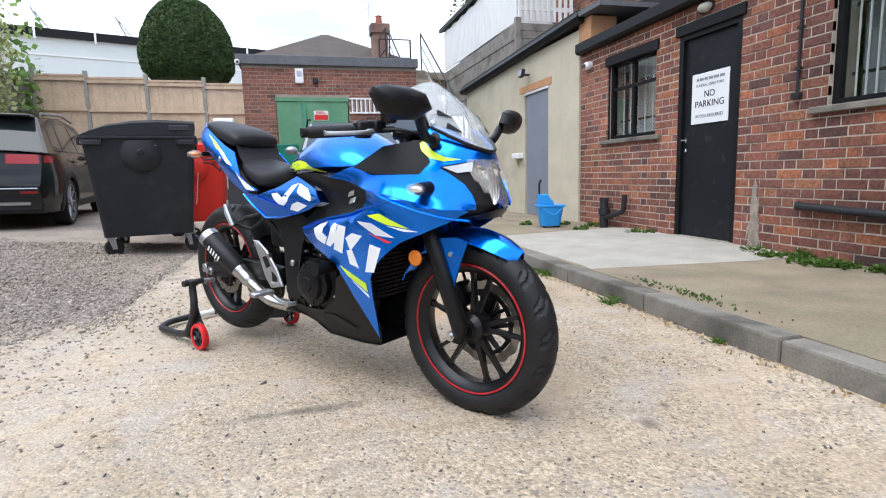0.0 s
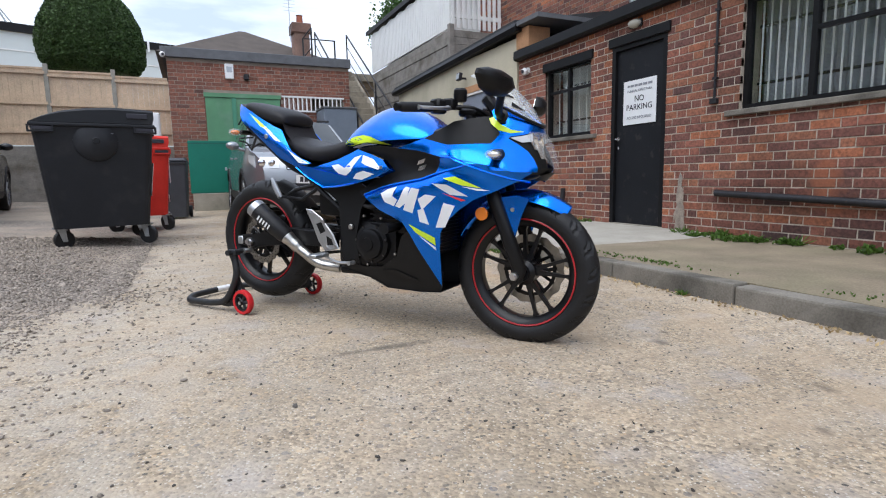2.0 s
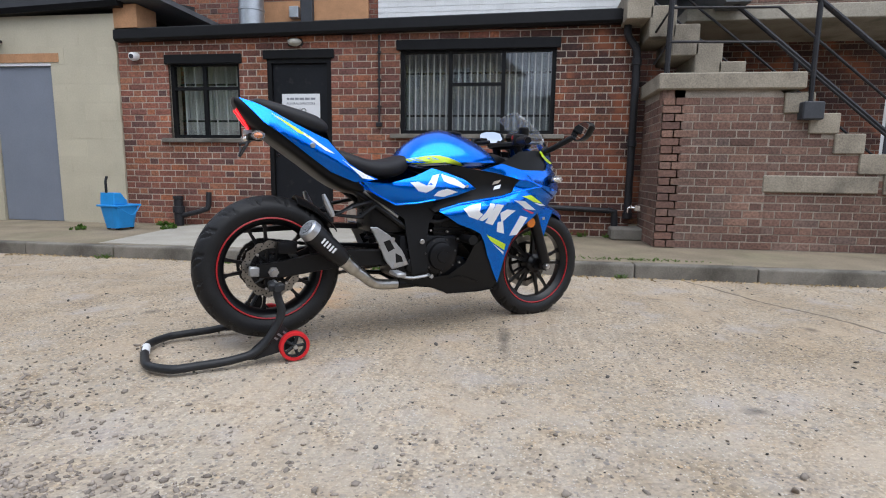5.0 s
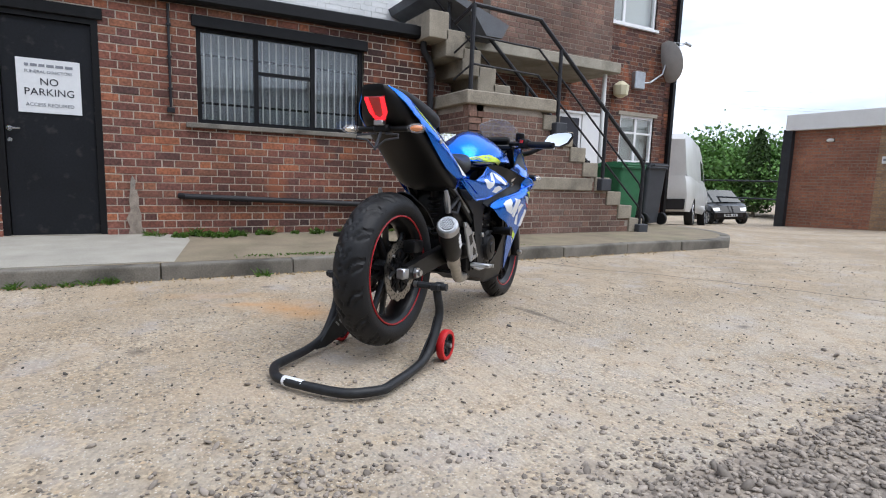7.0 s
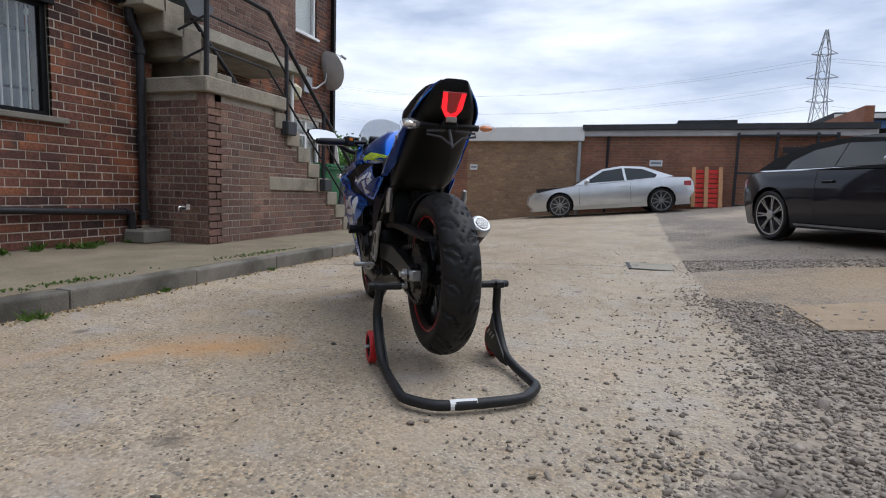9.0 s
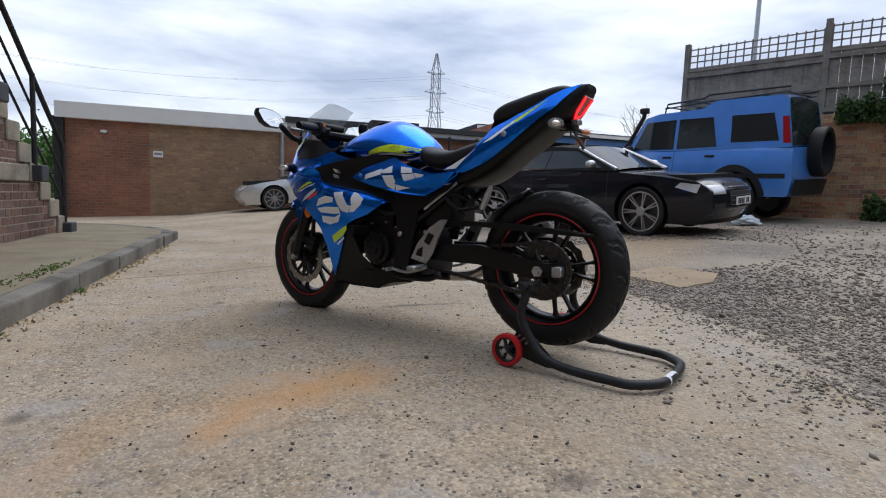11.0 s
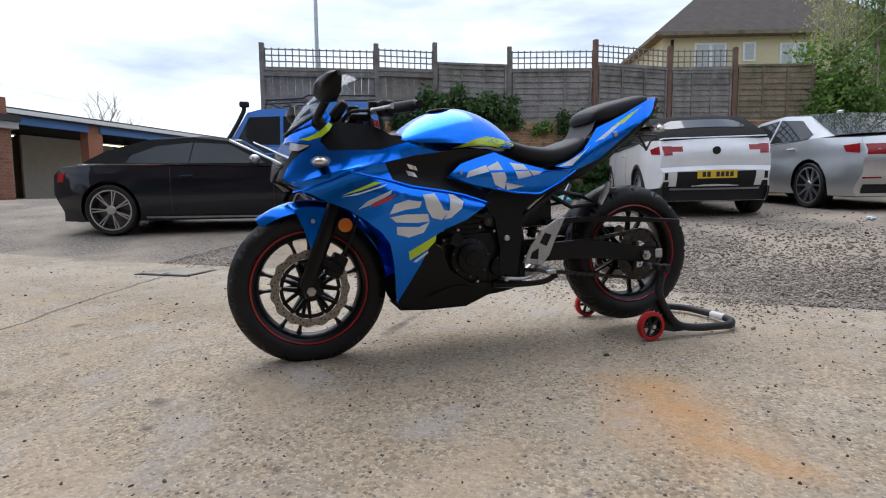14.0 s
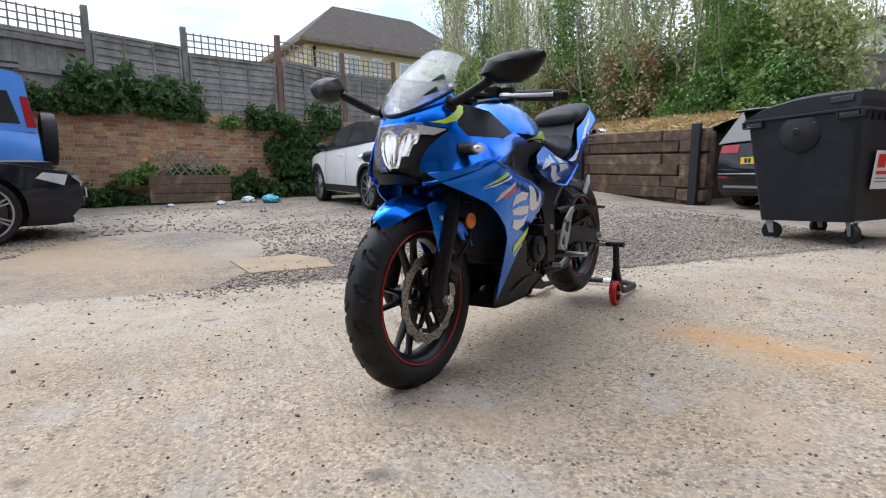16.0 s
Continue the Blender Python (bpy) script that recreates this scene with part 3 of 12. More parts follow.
def lathe(bm, prof, seg=32, m=None, close=False):
    """Turn (radius, height) rows about z."""
    rows = [[Vector((r * math.cos(2 * math.pi * k / seg), r * math.sin(2 * math.pi * k / seg), z)) for k in range(seg)] for r, z in prof]
    if m is not None:
        rows = [[m @ v for v in row] for row in rows]
    vs = rings(bm, rows, cap=False)
    if close:
        a, b = vs[-1], vs[0]
        for i in range(seg):
            j = (i + 1) % seg
            bm.faces.new((a[i], a[j], b[j], b[i]))
    else:
        if prof[0][0] > 1e-5:
            bm.faces.new(vs[0][::-1])
        if prof[-1][0] > 1e-5:
            bm.faces.new(vs[-1])


def disc(bm, r, h, m, seg=24, bevel=0.0):
    """A round block of radius r and height h about the z axis of m."""
    if bevel:
        lathe(bm, [(r - bevel, -h / 2), (r, -h / 2 + bevel), (r, h / 2 - bevel), (r - bevel, h / 2)], seg, m)
    else:
        lathe(bm, [(r, -h / 2), (r, h / 2)], seg, m)


def prism(bm, outline, depth, m, bevel=0.0):
    """A flat outline in x and y, made depth thick along z, set by m."""
    lo = [bm.verts.new(m @ Vector((x, y, -depth / 2))) for x, y in outline]
    hi = [bm.verts.new(m @ Vector((x, y, depth / 2))) for x, y in outline]
    k = len(outline)
    fs = [bm.faces.new(lo[::-1]), bm.faces.new(hi)]
    for i in range(k):
        j = (i + 1) % k
        fs.append(bm.faces.new((lo[i], lo[j], hi[j], hi[i])))
    if bevel:
        es = [e for f in fs[:2] for e in f.edges]
        bmesh.ops.bevel(bm, geom=es, offset=bevel, segments=1, affect="EDGES")


XZ = pose(0, 0, 0, 90)            # an outline in x and z, thick along y
YZ = pose(0, 0, 0, 90, 0, 90)     # an outline in y and z, thick along x


def text_mesh(body, size, m, depth=0.0015, spacing=1.0):
    """Lettering as a bmesh, centred, in the plane x-y of m."""
    cu = bpy.data.curves.new("lettering", "FONT")
    cu.body, cu.size, cu.align_x, cu.align_y, cu.extrude, cu.space_character = body, size, "CENTER", "CENTER", depth, spacing
    cu.resolution_u = 3
    ob = bpy.data.objects.new("lettering", cu)
    me = ob.to_mesh()
    bm = bmesh.new()
    bm.from_mesh(me)
    ob.to_mesh_clear()
    bpy.data.objects.remove(ob)
    bpy.data.curves.remove(cu)
    bmesh.ops.transform(bm, matrix=m, verts=bm.verts)
    return bm


def smoothstep(a, b, x):
    t = min(1.0, max(0.0, (x - a) / (b - a)))
    return t * t * (3 - 2 * t)


def lerp_table(x, xs, ys):
    return float(np.interp(x, xs, ys))


def gz(x, y):
    """Height of the yard: level by the road kerb, rising to the west and falling to the far east corner."""
    a = lerp_table(x, (-40, -14, -9, -6.5, -4.4, -3, -1.5, -0.3, 0.4, 1.0, 8), (1.1, 0.78, 0.52, 0.38, 0.25, 0.14, 0.015, 0.012, -0.005, -0.04, -0.06))
    b = lerp_table(x, (-20, -4.5, -3.3, 1.4, 2.7, 5.5, 10), (0.9, 0.65, 0.5, 0.06, -0.12, -0.25, -0.62))
    a *= 1 - 0.5 * smoothstep(4.5, 7.5, y) * smoothstep(-9, -6, x)
    s = smoothstep(-3.5, -12.4, y)
    climb = 0.018 * min(5.5, max(0.0, y - 4.8)) * smoothstep(1.6, 0.2, x)
    return a * (1 - s) + b * s + climb


# ---- brickwork ----
def brick_courses(length, height, holes, rng, bond=True, course=0.075):
    """Rows of (u0, u1, v0, v1) for bricks in a wall of that size, cut round the holes (u0, u1, v0, v1)."""
    out = []
    rows = int(height / course)
    for r in range(rows):
        v0 = r * course
        v1 = min(v0 + course - 0.010, height)
        u = -0.219 if r % 2 and bond else (-0.1625 if r % 2 else -0.05)
        k = 0
        while u < length:
            w = (0.215 if (k % 2 == 0 or not bond) else 0.1025)
            k += 1
            segs = [(max(u, 0.0), min(u + w, length))]
            for a, b, c, d in holes:
                if v1 > c + 0.01 and v0 < d - 0.01:
                    nxt = []
                    for s0, s1 in segs:
                        if s1 <= a or s0 >= b:
                            nxt.append((s0, s1))
                        else:
                            if s0 < a:
                                nxt.append((s0, a))
                            if s1 > b:
                                nxt.append((b, s1))
                    segs = nxt
            for s0, s1 in segs:
                if s1 - s0 > 0.03:
                    out.append((s0, s1, v0, v1))
            u += w + 0.010
    return out


def joined_bricks(name, m, bricks, mat, parent, proud=0.004, depth=0.03, seed=1):
    """Many bricks in one mesh; m maps (along, up, out) to the world."""
    rng = random.Random(seed)
    verts, faces = [], []
    for u0, u1, v0, v1 in bricks:
        o = proud + rng.uniform(-0.0025, 0.0025)
        b = len(verts)
        e = 0.003
        for z, i in ((-depth, 0.0), (o - e, 0.0), (o, e)):
            for u, v in ((u0 + i, v0 + i), (u1 - i, v0 + i), (u1 - i, v1 - i), (u0 + i, v1 - i)):
                verts.append(m @ Vector((u, v, z)))
        for lv in (0, 4):
            for i in range(4):
                j = (i + 1) % 4
                faces.append((b + lv + i, b + lv + j, b + lv + 4 + j, b + lv + 4 + i))
        faces.append((b + 8, b + 9, b + 10, b + 11))
    me = bpy.data.meshes.new(name)
    me.from_pydata(verts, [], faces)
    me.materials.append(mat)
    ob = new(name, me)
    ob.parent = parent
    return tagged(ob, kind="stuff")


def wall_frame(origin, along, out):
    """Matrix from (along, up, out) to the world."""
    a, o = Vector(along).normalized(), Vector(out).normalized()
    return Matrix.Translation(origin) @ Matrix((a, Vector((0, 0, 1)), o)).transposed().to_4x4()


def holed_wall(bm, m, length, height, thick, holes):
    """A wall slab with through openings, its face at out = 0 and its body behind."""
    us = sorted({0.0, length, *(h[0] for h in holes), *(h[1] for h in holes)})
    vs = sorted({0.0, height, *(h[2] for h in holes), *(h[3] for h in holes)})
    us = [u for u in us if 0 <= u <= length]
    vs = [v for v in vs if 0 <= v <= height]
    solid = lambda u, v: not any(a < u < b and c < v < d for a, b, c, d in holes)
    g = {}

    def vert(i, j, k):
        if (i, j, k) not in g:
            g[i, j, k] = bm.verts.new(m @ Vector((us[i], vs[j], -thick if k else 0.0)))
        return g[i, j, k]

    cell = [[solid((us[i] + us[i + 1]) / 2, (vs[j] + vs[j + 1]) / 2) for j in range(len(vs) - 1)] for i in range(len(us) - 1)]
    inside = lambda i, j: 0 <= i < len(us) - 1 and 0 <= j < len(vs) - 1 and cell[i][j]
    for i in range(len(us) - 1):
        for j in range(len(vs) - 1):
            if not cell[i][j]:
                continue
            q = ((i, j), (i + 1, j), (i + 1, j + 1), (i, j + 1))
            bm.faces.new([vert(*c, 0) for c in q])
            bm.faces.new([vert(*c, 1) for c in q[::-1]])
            for (a, b), (di, dj) in zip(((q[0], q[1]), (q[1], q[2]), (q[2], q[3]), (q[3], q[0])), ((0, -1), (1, 0), (0, 1), (-1, 0))):
                if not inside(i + di, j + dj):
                    bm.faces.new((vert(*a, 1), vert(*b, 1), vert(*b, 0), vert(*a, 0)))

# ---- the yard ----
def ground():
    xs = sorted({*np.round(np.arange(-14, 9.01, 0.35), 2), *np.round(np.arange(-3, 3.01, 0.2), 2), -400, -200, -100, -60, -40, -30, -24, -20, -17, 12, 16, 24, 40, 70, 120, 220, 400})
    ys = sorted({*np.round(np.arange(-14, 12.01, 0.4), 2), *np.round(np.arange(-3, 4.01, 0.2), 2), -400, -200, -100, -60, -40, -30, -24, -20, -17, 14, 18, 26, 40, 70, 120, 220, 400})
    me = bpy.data.meshes.new("ground")
    verts = []
    for x in xs:
        for y in ys:
            wob = 0.004 * noise.noise(Vector((x * 0.9, y * 0.9, 3.0))) if -14 < x < 9 else 0.0
            verts.append((x, y, gz(x, y) + wob * smoothstep(0.5, 3.5, abs(x + 0.1) + abs(y - 0.4))))
    k = len(ys)
    faces = [(i * k + j, (i + 1) * k + j, (i + 1) * k + j + 1, i * k + j + 1) for i in range(len(xs) - 1) for j in range(k - 1)]
    me.from_pydata(verts, [], faces)
    me.materials.append(M_GROUND)
    me.polygons.foreach_set("use_smooth", [True] * len(me.polygons))
    return tagged(new("ground", me), "worn concrete yard giving way to grey gravel", "", "", "structure")


ground()
KX = 1.66          # the kerb's face
WX = 3.53          # the brick front


def pavement():
    """The raised strip between kerb and building, with a rounded south end."""
    bm = bmesh.new()
    edge = [(KX + 0.12, 14.0), (KX + 0.12, -4.2)]
    for a in range(0, 91, 10):
        edge.append((KX + 0.12 + 1.5 * (1 - math.cos(radians(a))), -4.2 - 1.5 * math.sin(radians(a))))
    edge += [(5.4, -5.75), (5.4, 14.0)]
    top = [bm.verts.new((x, y, 0.066)) for x, y in edge]
    bot = [bm.verts.new((x, y, -0.5)) for x, y in edge]
    bm.faces.new(top)
    for i in range(len(edge)):
        j = (i + 1) % len(edge)
        bm.faces.new((top[i], top[j], bot[j], bot[i]))
    bmesh.ops.triangulate(bm, faces=bm.faces)
    return setting("pavement", bm, M_PAVE, "gritty screed pavement with moss, beside the brick building")


pave = pavement()


def kerb_stones(parent):
    me = mesh_of(boxm((0, -0.4545, -0.30), (0.125, 0.4545, 0.0), bevel=0.014, seg=2), "kerb_stone", M_KERB)
    rng = random.Random(4)
    y = 1.73 + 0.4575 + 0.915 * 13
    while y > -4.3:
        o = new("kerb_stone", me)
        o.parent = parent
        o.matrix_world = pose(KX + rng.uniform(-0.006, 0.006), y, 0.068 + rng.uniform(-0.005, 0.005), rng.uniform(-0.5, 0.5), 0, rng.uniform(-0.4, 0.4))
        y -= 0.915
    for a in range(9, 91, 18):
        bm = bmesh.new()
        arc = [(r, t) for r, t in ((1.62, a - 8.6), (1.62, a), (1.62, a + 8.6), (1.495, a + 8.6), (1.495, a), (1.495, a - 8.6))]
        prism(bm, [(KX + 1.62 - r * math.cos(radians(t)), -4.2 - r * math.sin(radians(t))) for r, t in arc], 0.35, pose(0, 0, -0.107), 0.01)
        part("kerb_stone", bm, M_KERB, parent)


kerb_stones(pave)
bm = bmesh.new()
rings(bm, [[(x, y, z) for x, z in ((1.80, 0.05), (1.80, 0.069 + d), (3.52, 0.085 + d), (3.52, 0.05))] for y, d in ((4.0, -0.015), (3.75, 0.004), (1.75, 0.004), (1.45, -0.015))])
setting("door_apron", bm, M_STEP, "smooth concrete apron in front of the black door")

# ---- single-storey brick front ----
def front_wall():
    y0, y1 = 4.86, -1.30                   # from the block building to the stair pier
    m = wall_frame((WX, y0, 0.0), (0, -1, 0), (-1, 0, 0))
    L, H = y0 - y1, 2.42
    holes = [(y0 - 4.20, y0 - 3.28, 1.14, 2.06), (y0 - 2.925, y0 - 2.135, 0.0, 2.10), (y0 - 1.315, y0 + 0.44, 1.20, 2.16)]
    bm = bmesh.new()
    holed_wall(bm, m, L, H, 0.24, holes)
    w = setting("wall_front", bm, M_MORTAR, "single-storey front of mixed red and dark bricks")
    bricks = brick_courses(L, H, holes, None)
    near = [b for b in bricks if 1.9 < (b[0] + b[1]) / 2 < 5.6 and abs((b[1] - b[0]) - 0.215) < 1e-6]
    near = near[:300]
    chosen = set(near)
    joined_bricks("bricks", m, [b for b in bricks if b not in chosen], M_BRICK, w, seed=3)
    rng = random.Random(9)
    bb = bmesh.new()
    rings(bb, [[(-0.1075, -0.0325, -0.03), (0.1075, -0.0325, -0.03), (0.1075, 0.0325, -0.03), (-0.1075, 0.0325, -0.03)],
               [(-0.1075, -0.0325, 0.003), (0.1075, -0.0325, 0.003), (0.1075, 0.0325, 0.003), (-0.1075, 0.0325, 0.003)],
               [(-0.1045, -0.0295, 0.006), (0.1045, -0.0295, 0.006), (0.1045, 0.0295, 0.006), (-0.1045, 0.0295, 0.006)]])
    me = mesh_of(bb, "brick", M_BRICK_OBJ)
    for u0, u1, v0, v1 in near:
        o = new("brick", me)
        o.parent = w
        o.matrix_world = m @ pose((u0 + u1) / 2, (v0 + v1) / 2, rng.uniform(-0.002, 0.003), rng.uniform(-0.5, 0.5), rng.uniform(-0.4, 0.4), rng.uniform(-0.3, 0.3))
    return w


W_FRONT = front_wall()


def lintel(y0, y1, z, h=0.11):
    setting("trim", boxm((WX - 0.028, y1 - 0.04, z), (WX + 0.05, y0 + 0.04, z + h), bevel=0.006), M_BLACK, "black-painted timber lintel")


lintel(4.20, 3.28, 2.02)
lintel(2.925, 2.135, 2.06, 0.10)
lintel(1.315, -0.44, 2.13)


def barred_window(name, y0, y1, z0, z1, mull, bars, curtain, transoms):
    """A steel casement in the brick front with net curtain and inside bars."""
    w = thing(name, pose(WX, (y0 + y1) / 2, z0), "black-framed window with grey sill and bars behind the glass", "", "", "structure")
    h, hw = z1 - z0, (y0 - y1) / 2
    fr = bmesh.new()
    t = 0.045
    box(fr, (0.04, -hw, 0), (0.10, hw, t))
    box(fr, (0.04, -hw, h - t), (0.10, hw, h))
    box(fr, (0.04, -hw, t), (0.10, -hw + t, h - t))
    box(fr, (0.04, hw - t, t), (0.10, hw, h - t))
    part("window_frame", fr, M_BLACK, w)
    for s in mull:
        part("mullion", boxm((0.045, s - 0.022, t), (0.095, s + 0.022, h - t)), M_BLACK, w)
    for a, b, z in transoms:
        part("transom", boxm((0.047, a, z - 0.017), (0.093, b, z + 0.017)), M_BLACK, w)
    ends = [-hw + t, *sorted(mull), hw - t]
    for a, b in zip(ends, ends[1:]):
        g = part("pane", boxm((0.066, a, t), (0.071, b, h - t)), M_GLASSDARK, w)
        g.visible_shadow = False
    n = int(2 * hw / bars)
    for i in range(n):
        y = -hw + t + (i + 0.5) * (2 * hw - 2 * t) / n
        bm = bmesh.new()
        tube(bm, [(0.15, y, t), (0.15, y, h - t)], 0.008, 6)
        part("bar", bm, M_WHITE, w)
    for z in (0.22, h - 0.25):
        part("cross_bar", boxm((0.155, -hw + t, z - 0.012), (0.165, hw - t, z + 0.012)), M_IRON, w)
    bm = bmesh.new()
    k = 60
    rings(bm, [[(0.30 + 0.018 * math.sin(i * 1.9) + 0.01 * math.sin(i * 0.7), -hw + i * 2 * hw / k, z) for i in range(k + 1)] for z in (0.0, h)], cap=False, close=False)
    part("net_curtain", bm, curtain, w)
    part("window_sill", boxm((-0.055, -hw - 0.11, -0.05), (0.12, hw + 0.11, 0.0), bevel=0.006), M_KERB, w, "weathered grey concrete sill")
    # board added behind the curtain, its dark colour standing for the unlit room
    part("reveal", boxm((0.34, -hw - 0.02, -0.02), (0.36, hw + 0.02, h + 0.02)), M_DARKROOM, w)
    return w


barred_window("window_1", 4.20, 3.28, 1.14, 2.05, (0.02,), 0.14, M_CURTAIN, ((-0.42, 0.42, 0.60),))
barred_window("window_2", 1.315, -0.44, 1.20, 2.15, (-0.30, 0.30), 0.075, material("dim_curtain", (0.30, 0.32, 0.35), 0.9, vary=0.4, scale=3, bump=0.1), ((-0.3, 0.3, 0.56),))


def black_door():
    d = thing("door_1", pose(WX, 2.53, 0.088), "closed black flush door with a white notice", "", "", "structure")
    hw, h = 0.395, 2.0
    bm = bmesh.new()
    box(bm, (0.0, -hw, 0), (0.09, -hw + 0.055, h))
    box(bm, (0.0, hw - 0.055, 0), (0.09, hw, h))
    box(bm, (0.0, -hw + 0.055, h - 0.075), (0.09, hw - 0.055, h))
    part("door_frame", bm, M_BLACK, d)
    part("door_leaf", boxm((0.035, -hw + 0.058, 0.008), (0.08, hw - 0.058, h - 0.078), bevel=0.002), M_DOOR, d)
    part("threshold", boxm((-0.02, -hw, -0.03), (0.12, hw, 0.006)), M_CONC, d)
    bm = bmesh.new()
    disc(bm, 0.024, 0.01, pose(0.03, 0.305, 0.96, 0, 90), 14)
    tube(bm, [(0.03, 0.305, 0.96), (-0.015, 0.305, 0.96), (-0.018, 0.22, 0.962)], 0.008, 8)
    disc(bm, 0.018, 0.008, pose(0.031, 0.305, 0.86, 0, 90), 14)
    part("door_handle", bm, M_CHROME, d)
    s = thing("notice_board", pose(WX + 0.03, 2.525, 1.43), "white notice with NO PARKING in black capitals on the door", "sign")
    part("board", boxm((-0.006, -0.235, -0.235), (0.0035, 0.235, 0.235), bevel=0.001), M_SIGNWHITE, s)
    tm = lambda z: Matrix.Translation((-0.0075, 0, z)) @ pose(0, 0, 0, 90, 0, -90)
    part("lettering", text_mesh("NO", 0.088, tm(0.035)), M_INK, s)
    part("lettering", text_mesh("PARKING", 0.088, tm(-0.055), spacing=1.02), M_INK, s)
    for z, w, hh, mt in ((0.178, 0.36, 0.024, M_INKGREY),):
        bm = bmesh.new()
        y = -w / 2
        rng = random.Random(int(z * 1000))
        while y < w / 2:
            k = rng.uniform(0.015, 0.06)
            box(bm, (-0.0085, y, z - hh / 2), (-0.006, min(y + k, w / 2), z + hh / 2))
            y += k + 0.012
        part("text_bars", bm, mt, s)
    part("lettering", text_mesh("FUNERAL DIRECTORS", 0.036, tm(0.122)), M_INKGREY, s)
    part("lettering", text_mesh("ACCESS REQUIRED", 0.042, tm(-0.165)), M_INKGREY, s)


black_door()


def gutter_run():
    bm = bmesh.new()
    z0, z1 = 2.30, 2.375
    rings(bm, [[(WX - 0.12, y, z + 0.005), (WX - 0.115, y, z + 0.11), (WX + 0.0, y, z + 0.12), (WX + 0.0, y, z - 0.02), (WX - 0.09, y, z - 0.02)] for y, z in ((4.82, z0), (-1.33, z1))])
    setting("gutter", bm, M_BLACK, "black cast gutter along the flat roof")
    bm = bmesh.new()
    rings(bm, [[(WX - 0.02, y, z), (WX - 0.02, y, z + 0.03), (WX + 2.0, y, z + 0.06), (WX + 2.0, y, z)] for y, z in ((4.86, z0 + 0.115), (-1.3, z1 + 0.115))])
    setting("roof_flat", bm, M_FELT, "dark felted flat roof")


gutter_run()


def downpipes():
    p = thing("downpipe", pose(WX - 0.07, -1.22, 0), "black cast-iron downpipe at the end of the brick front", "pipe")
    bm = bmesh.new()
    tube(bm, curve_pts([(0.0, 0.06, 2.38), (0.0, 0.05, 2.22), (0.0, -0.04, 2.08), (0.0, -0.05, 1.9)], 4) + [Vector((0, -0.05, 0.28))], 0.04, 10)
    part("pipe", bm, M_IRON, p, smooth=True)
    for z in (1.95, 1.1, 0.32):
        bm = bmesh.new()
        disc(bm, 0.052, 0.07, pose(0, -0.05, z), 12, 0.006)
        part("collar", bm, M_IRON, p)
    part("gully_block", boxm((-0.22, -0.22, 0.06), (0.07, 0.14, 0.20), bevel=0.02), M_KERB, p, "mossy concrete gully block")
    w = thing("waste_pipe", pose(WX - 0.06, 0, 0), "sagging black waste pipe along the wall foot", "pipe")
    bm = bmesh.new()
    tube(bm, [(0.06, 1.50, 0.47), (0.0, 1.46, 0.465), (0.0, 0.4, 0.425), (0.0, -1.08, 0.365)], 0.03, 10)
    part("pipe", bm, M_IRON, w, smooth=True)
    bm = bmesh.new()
    tube(bm, [(0.0, -1.06, 0.37), (0.0, -1.13, 0.36), (-0.0, -1.14, 0.18)], 0.038, 10)
    part("elbow", bm, M_IRON, w, smooth=True)
    c = thing("conduit", pose(WX - 0.02, 1.555, 0), "thin black conduit ending in a box on the bricks", "pipe")
    bm = bmesh.new()
    tube(bm, [(0, 0, 2.30), (0, 0, 1.33)], 0.012, 8)
    part("pipe", bm, M_IRON, c)
    for z in (2.1, 1.8, 1.5):
        part("clip", boxm((-0.015, -0.022, z), (0.02, 0.022, z + 0.02)), M_IRON, c)
    part("end_box", boxm((-0.03, -0.035, 1.28), (0.02, 0.035, 1.33), bevel=0.006), M_IRON, c)
    v = thing("soil_stack", pose(WX - 0.10, 4.10, 0.066), "black drain pipe stub with branch at the wall foot", "pipe")
    bm = bmesh.new()
    lathe(bm, [(0.055, 0), (0.055, 0.16), (0.07, 0.165), (0.07, 0.24), (0.052, 0.245), (0.052, 0.33), (0.062, 0.335), (0.062, 0.37)], 16)
    part("stub", bm, M_IRON, v, smooth=True)
    bm = bmesh.new()
    tube(bm, curve_pts([(0, -0.02, 0.12), (0, -0.15, 0.15), (0, -0.33, 0.20), (0.01, -0.39, 0.24), (0.02, -0.40, 0.42)], 4), 0.032, 10)
    part("branch", bm, M_IRON, v, smooth=True)


downpipes()


def bulkhead(name, m, label, mat=M_BINGREY):
    b = thing(name, m, label, "lamp")
    part("base", boxm((-0.03, -0.09, -0.04), (0.0, 0.09, 0.04), bevel=0.01), M_IRON, b)
    bm = bmesh.new()
    bmesh.ops.create_uvsphere(bm, u_segments=14, v_segments=8, radius=1.0, matrix=Matrix.Translation((-0.03, 0, 0)) @ Matrix.Diagonal((0.06, 0.085, 0.045, 1)))
    part("lens", bm, mat, b, smooth=True)


M_LENS_OLD = material("yellowed_lens", (0.42, 0.40, 0.34), 0.35, vary=0.15, bump=0.05)
bulkhead("bulkhead_lamp", pose(WX, 2.56, 2.24), "dirty oval bulkhead lamp over the black door", M_LENS_OLD)


def cctv(m, label):
    c = thing("security_camera", m, label, "camera")
    bm = bmesh.new()
    disc(bm, 0.05, 0.025, pose(-0.012, 0, 0, 0, 90), 16)
    part("mount", bm, M_UPVC, c)
    bm = bmesh.new()
    bmesh.ops.create_uvsphere(bm, u_segments=16, v_segments=10, radius=0.052, matrix=Matrix.Translation((-0.055, 0, -0.01)))
    part("ball", bm, M_UPVC, c, smooth=True)
    bm = bmesh.new()
    disc(bm, 0.026, 0.012, pose(-0.103, -0.01, -0.015, 0, 90), 14)
    part("lens", bm, M_INK, c)


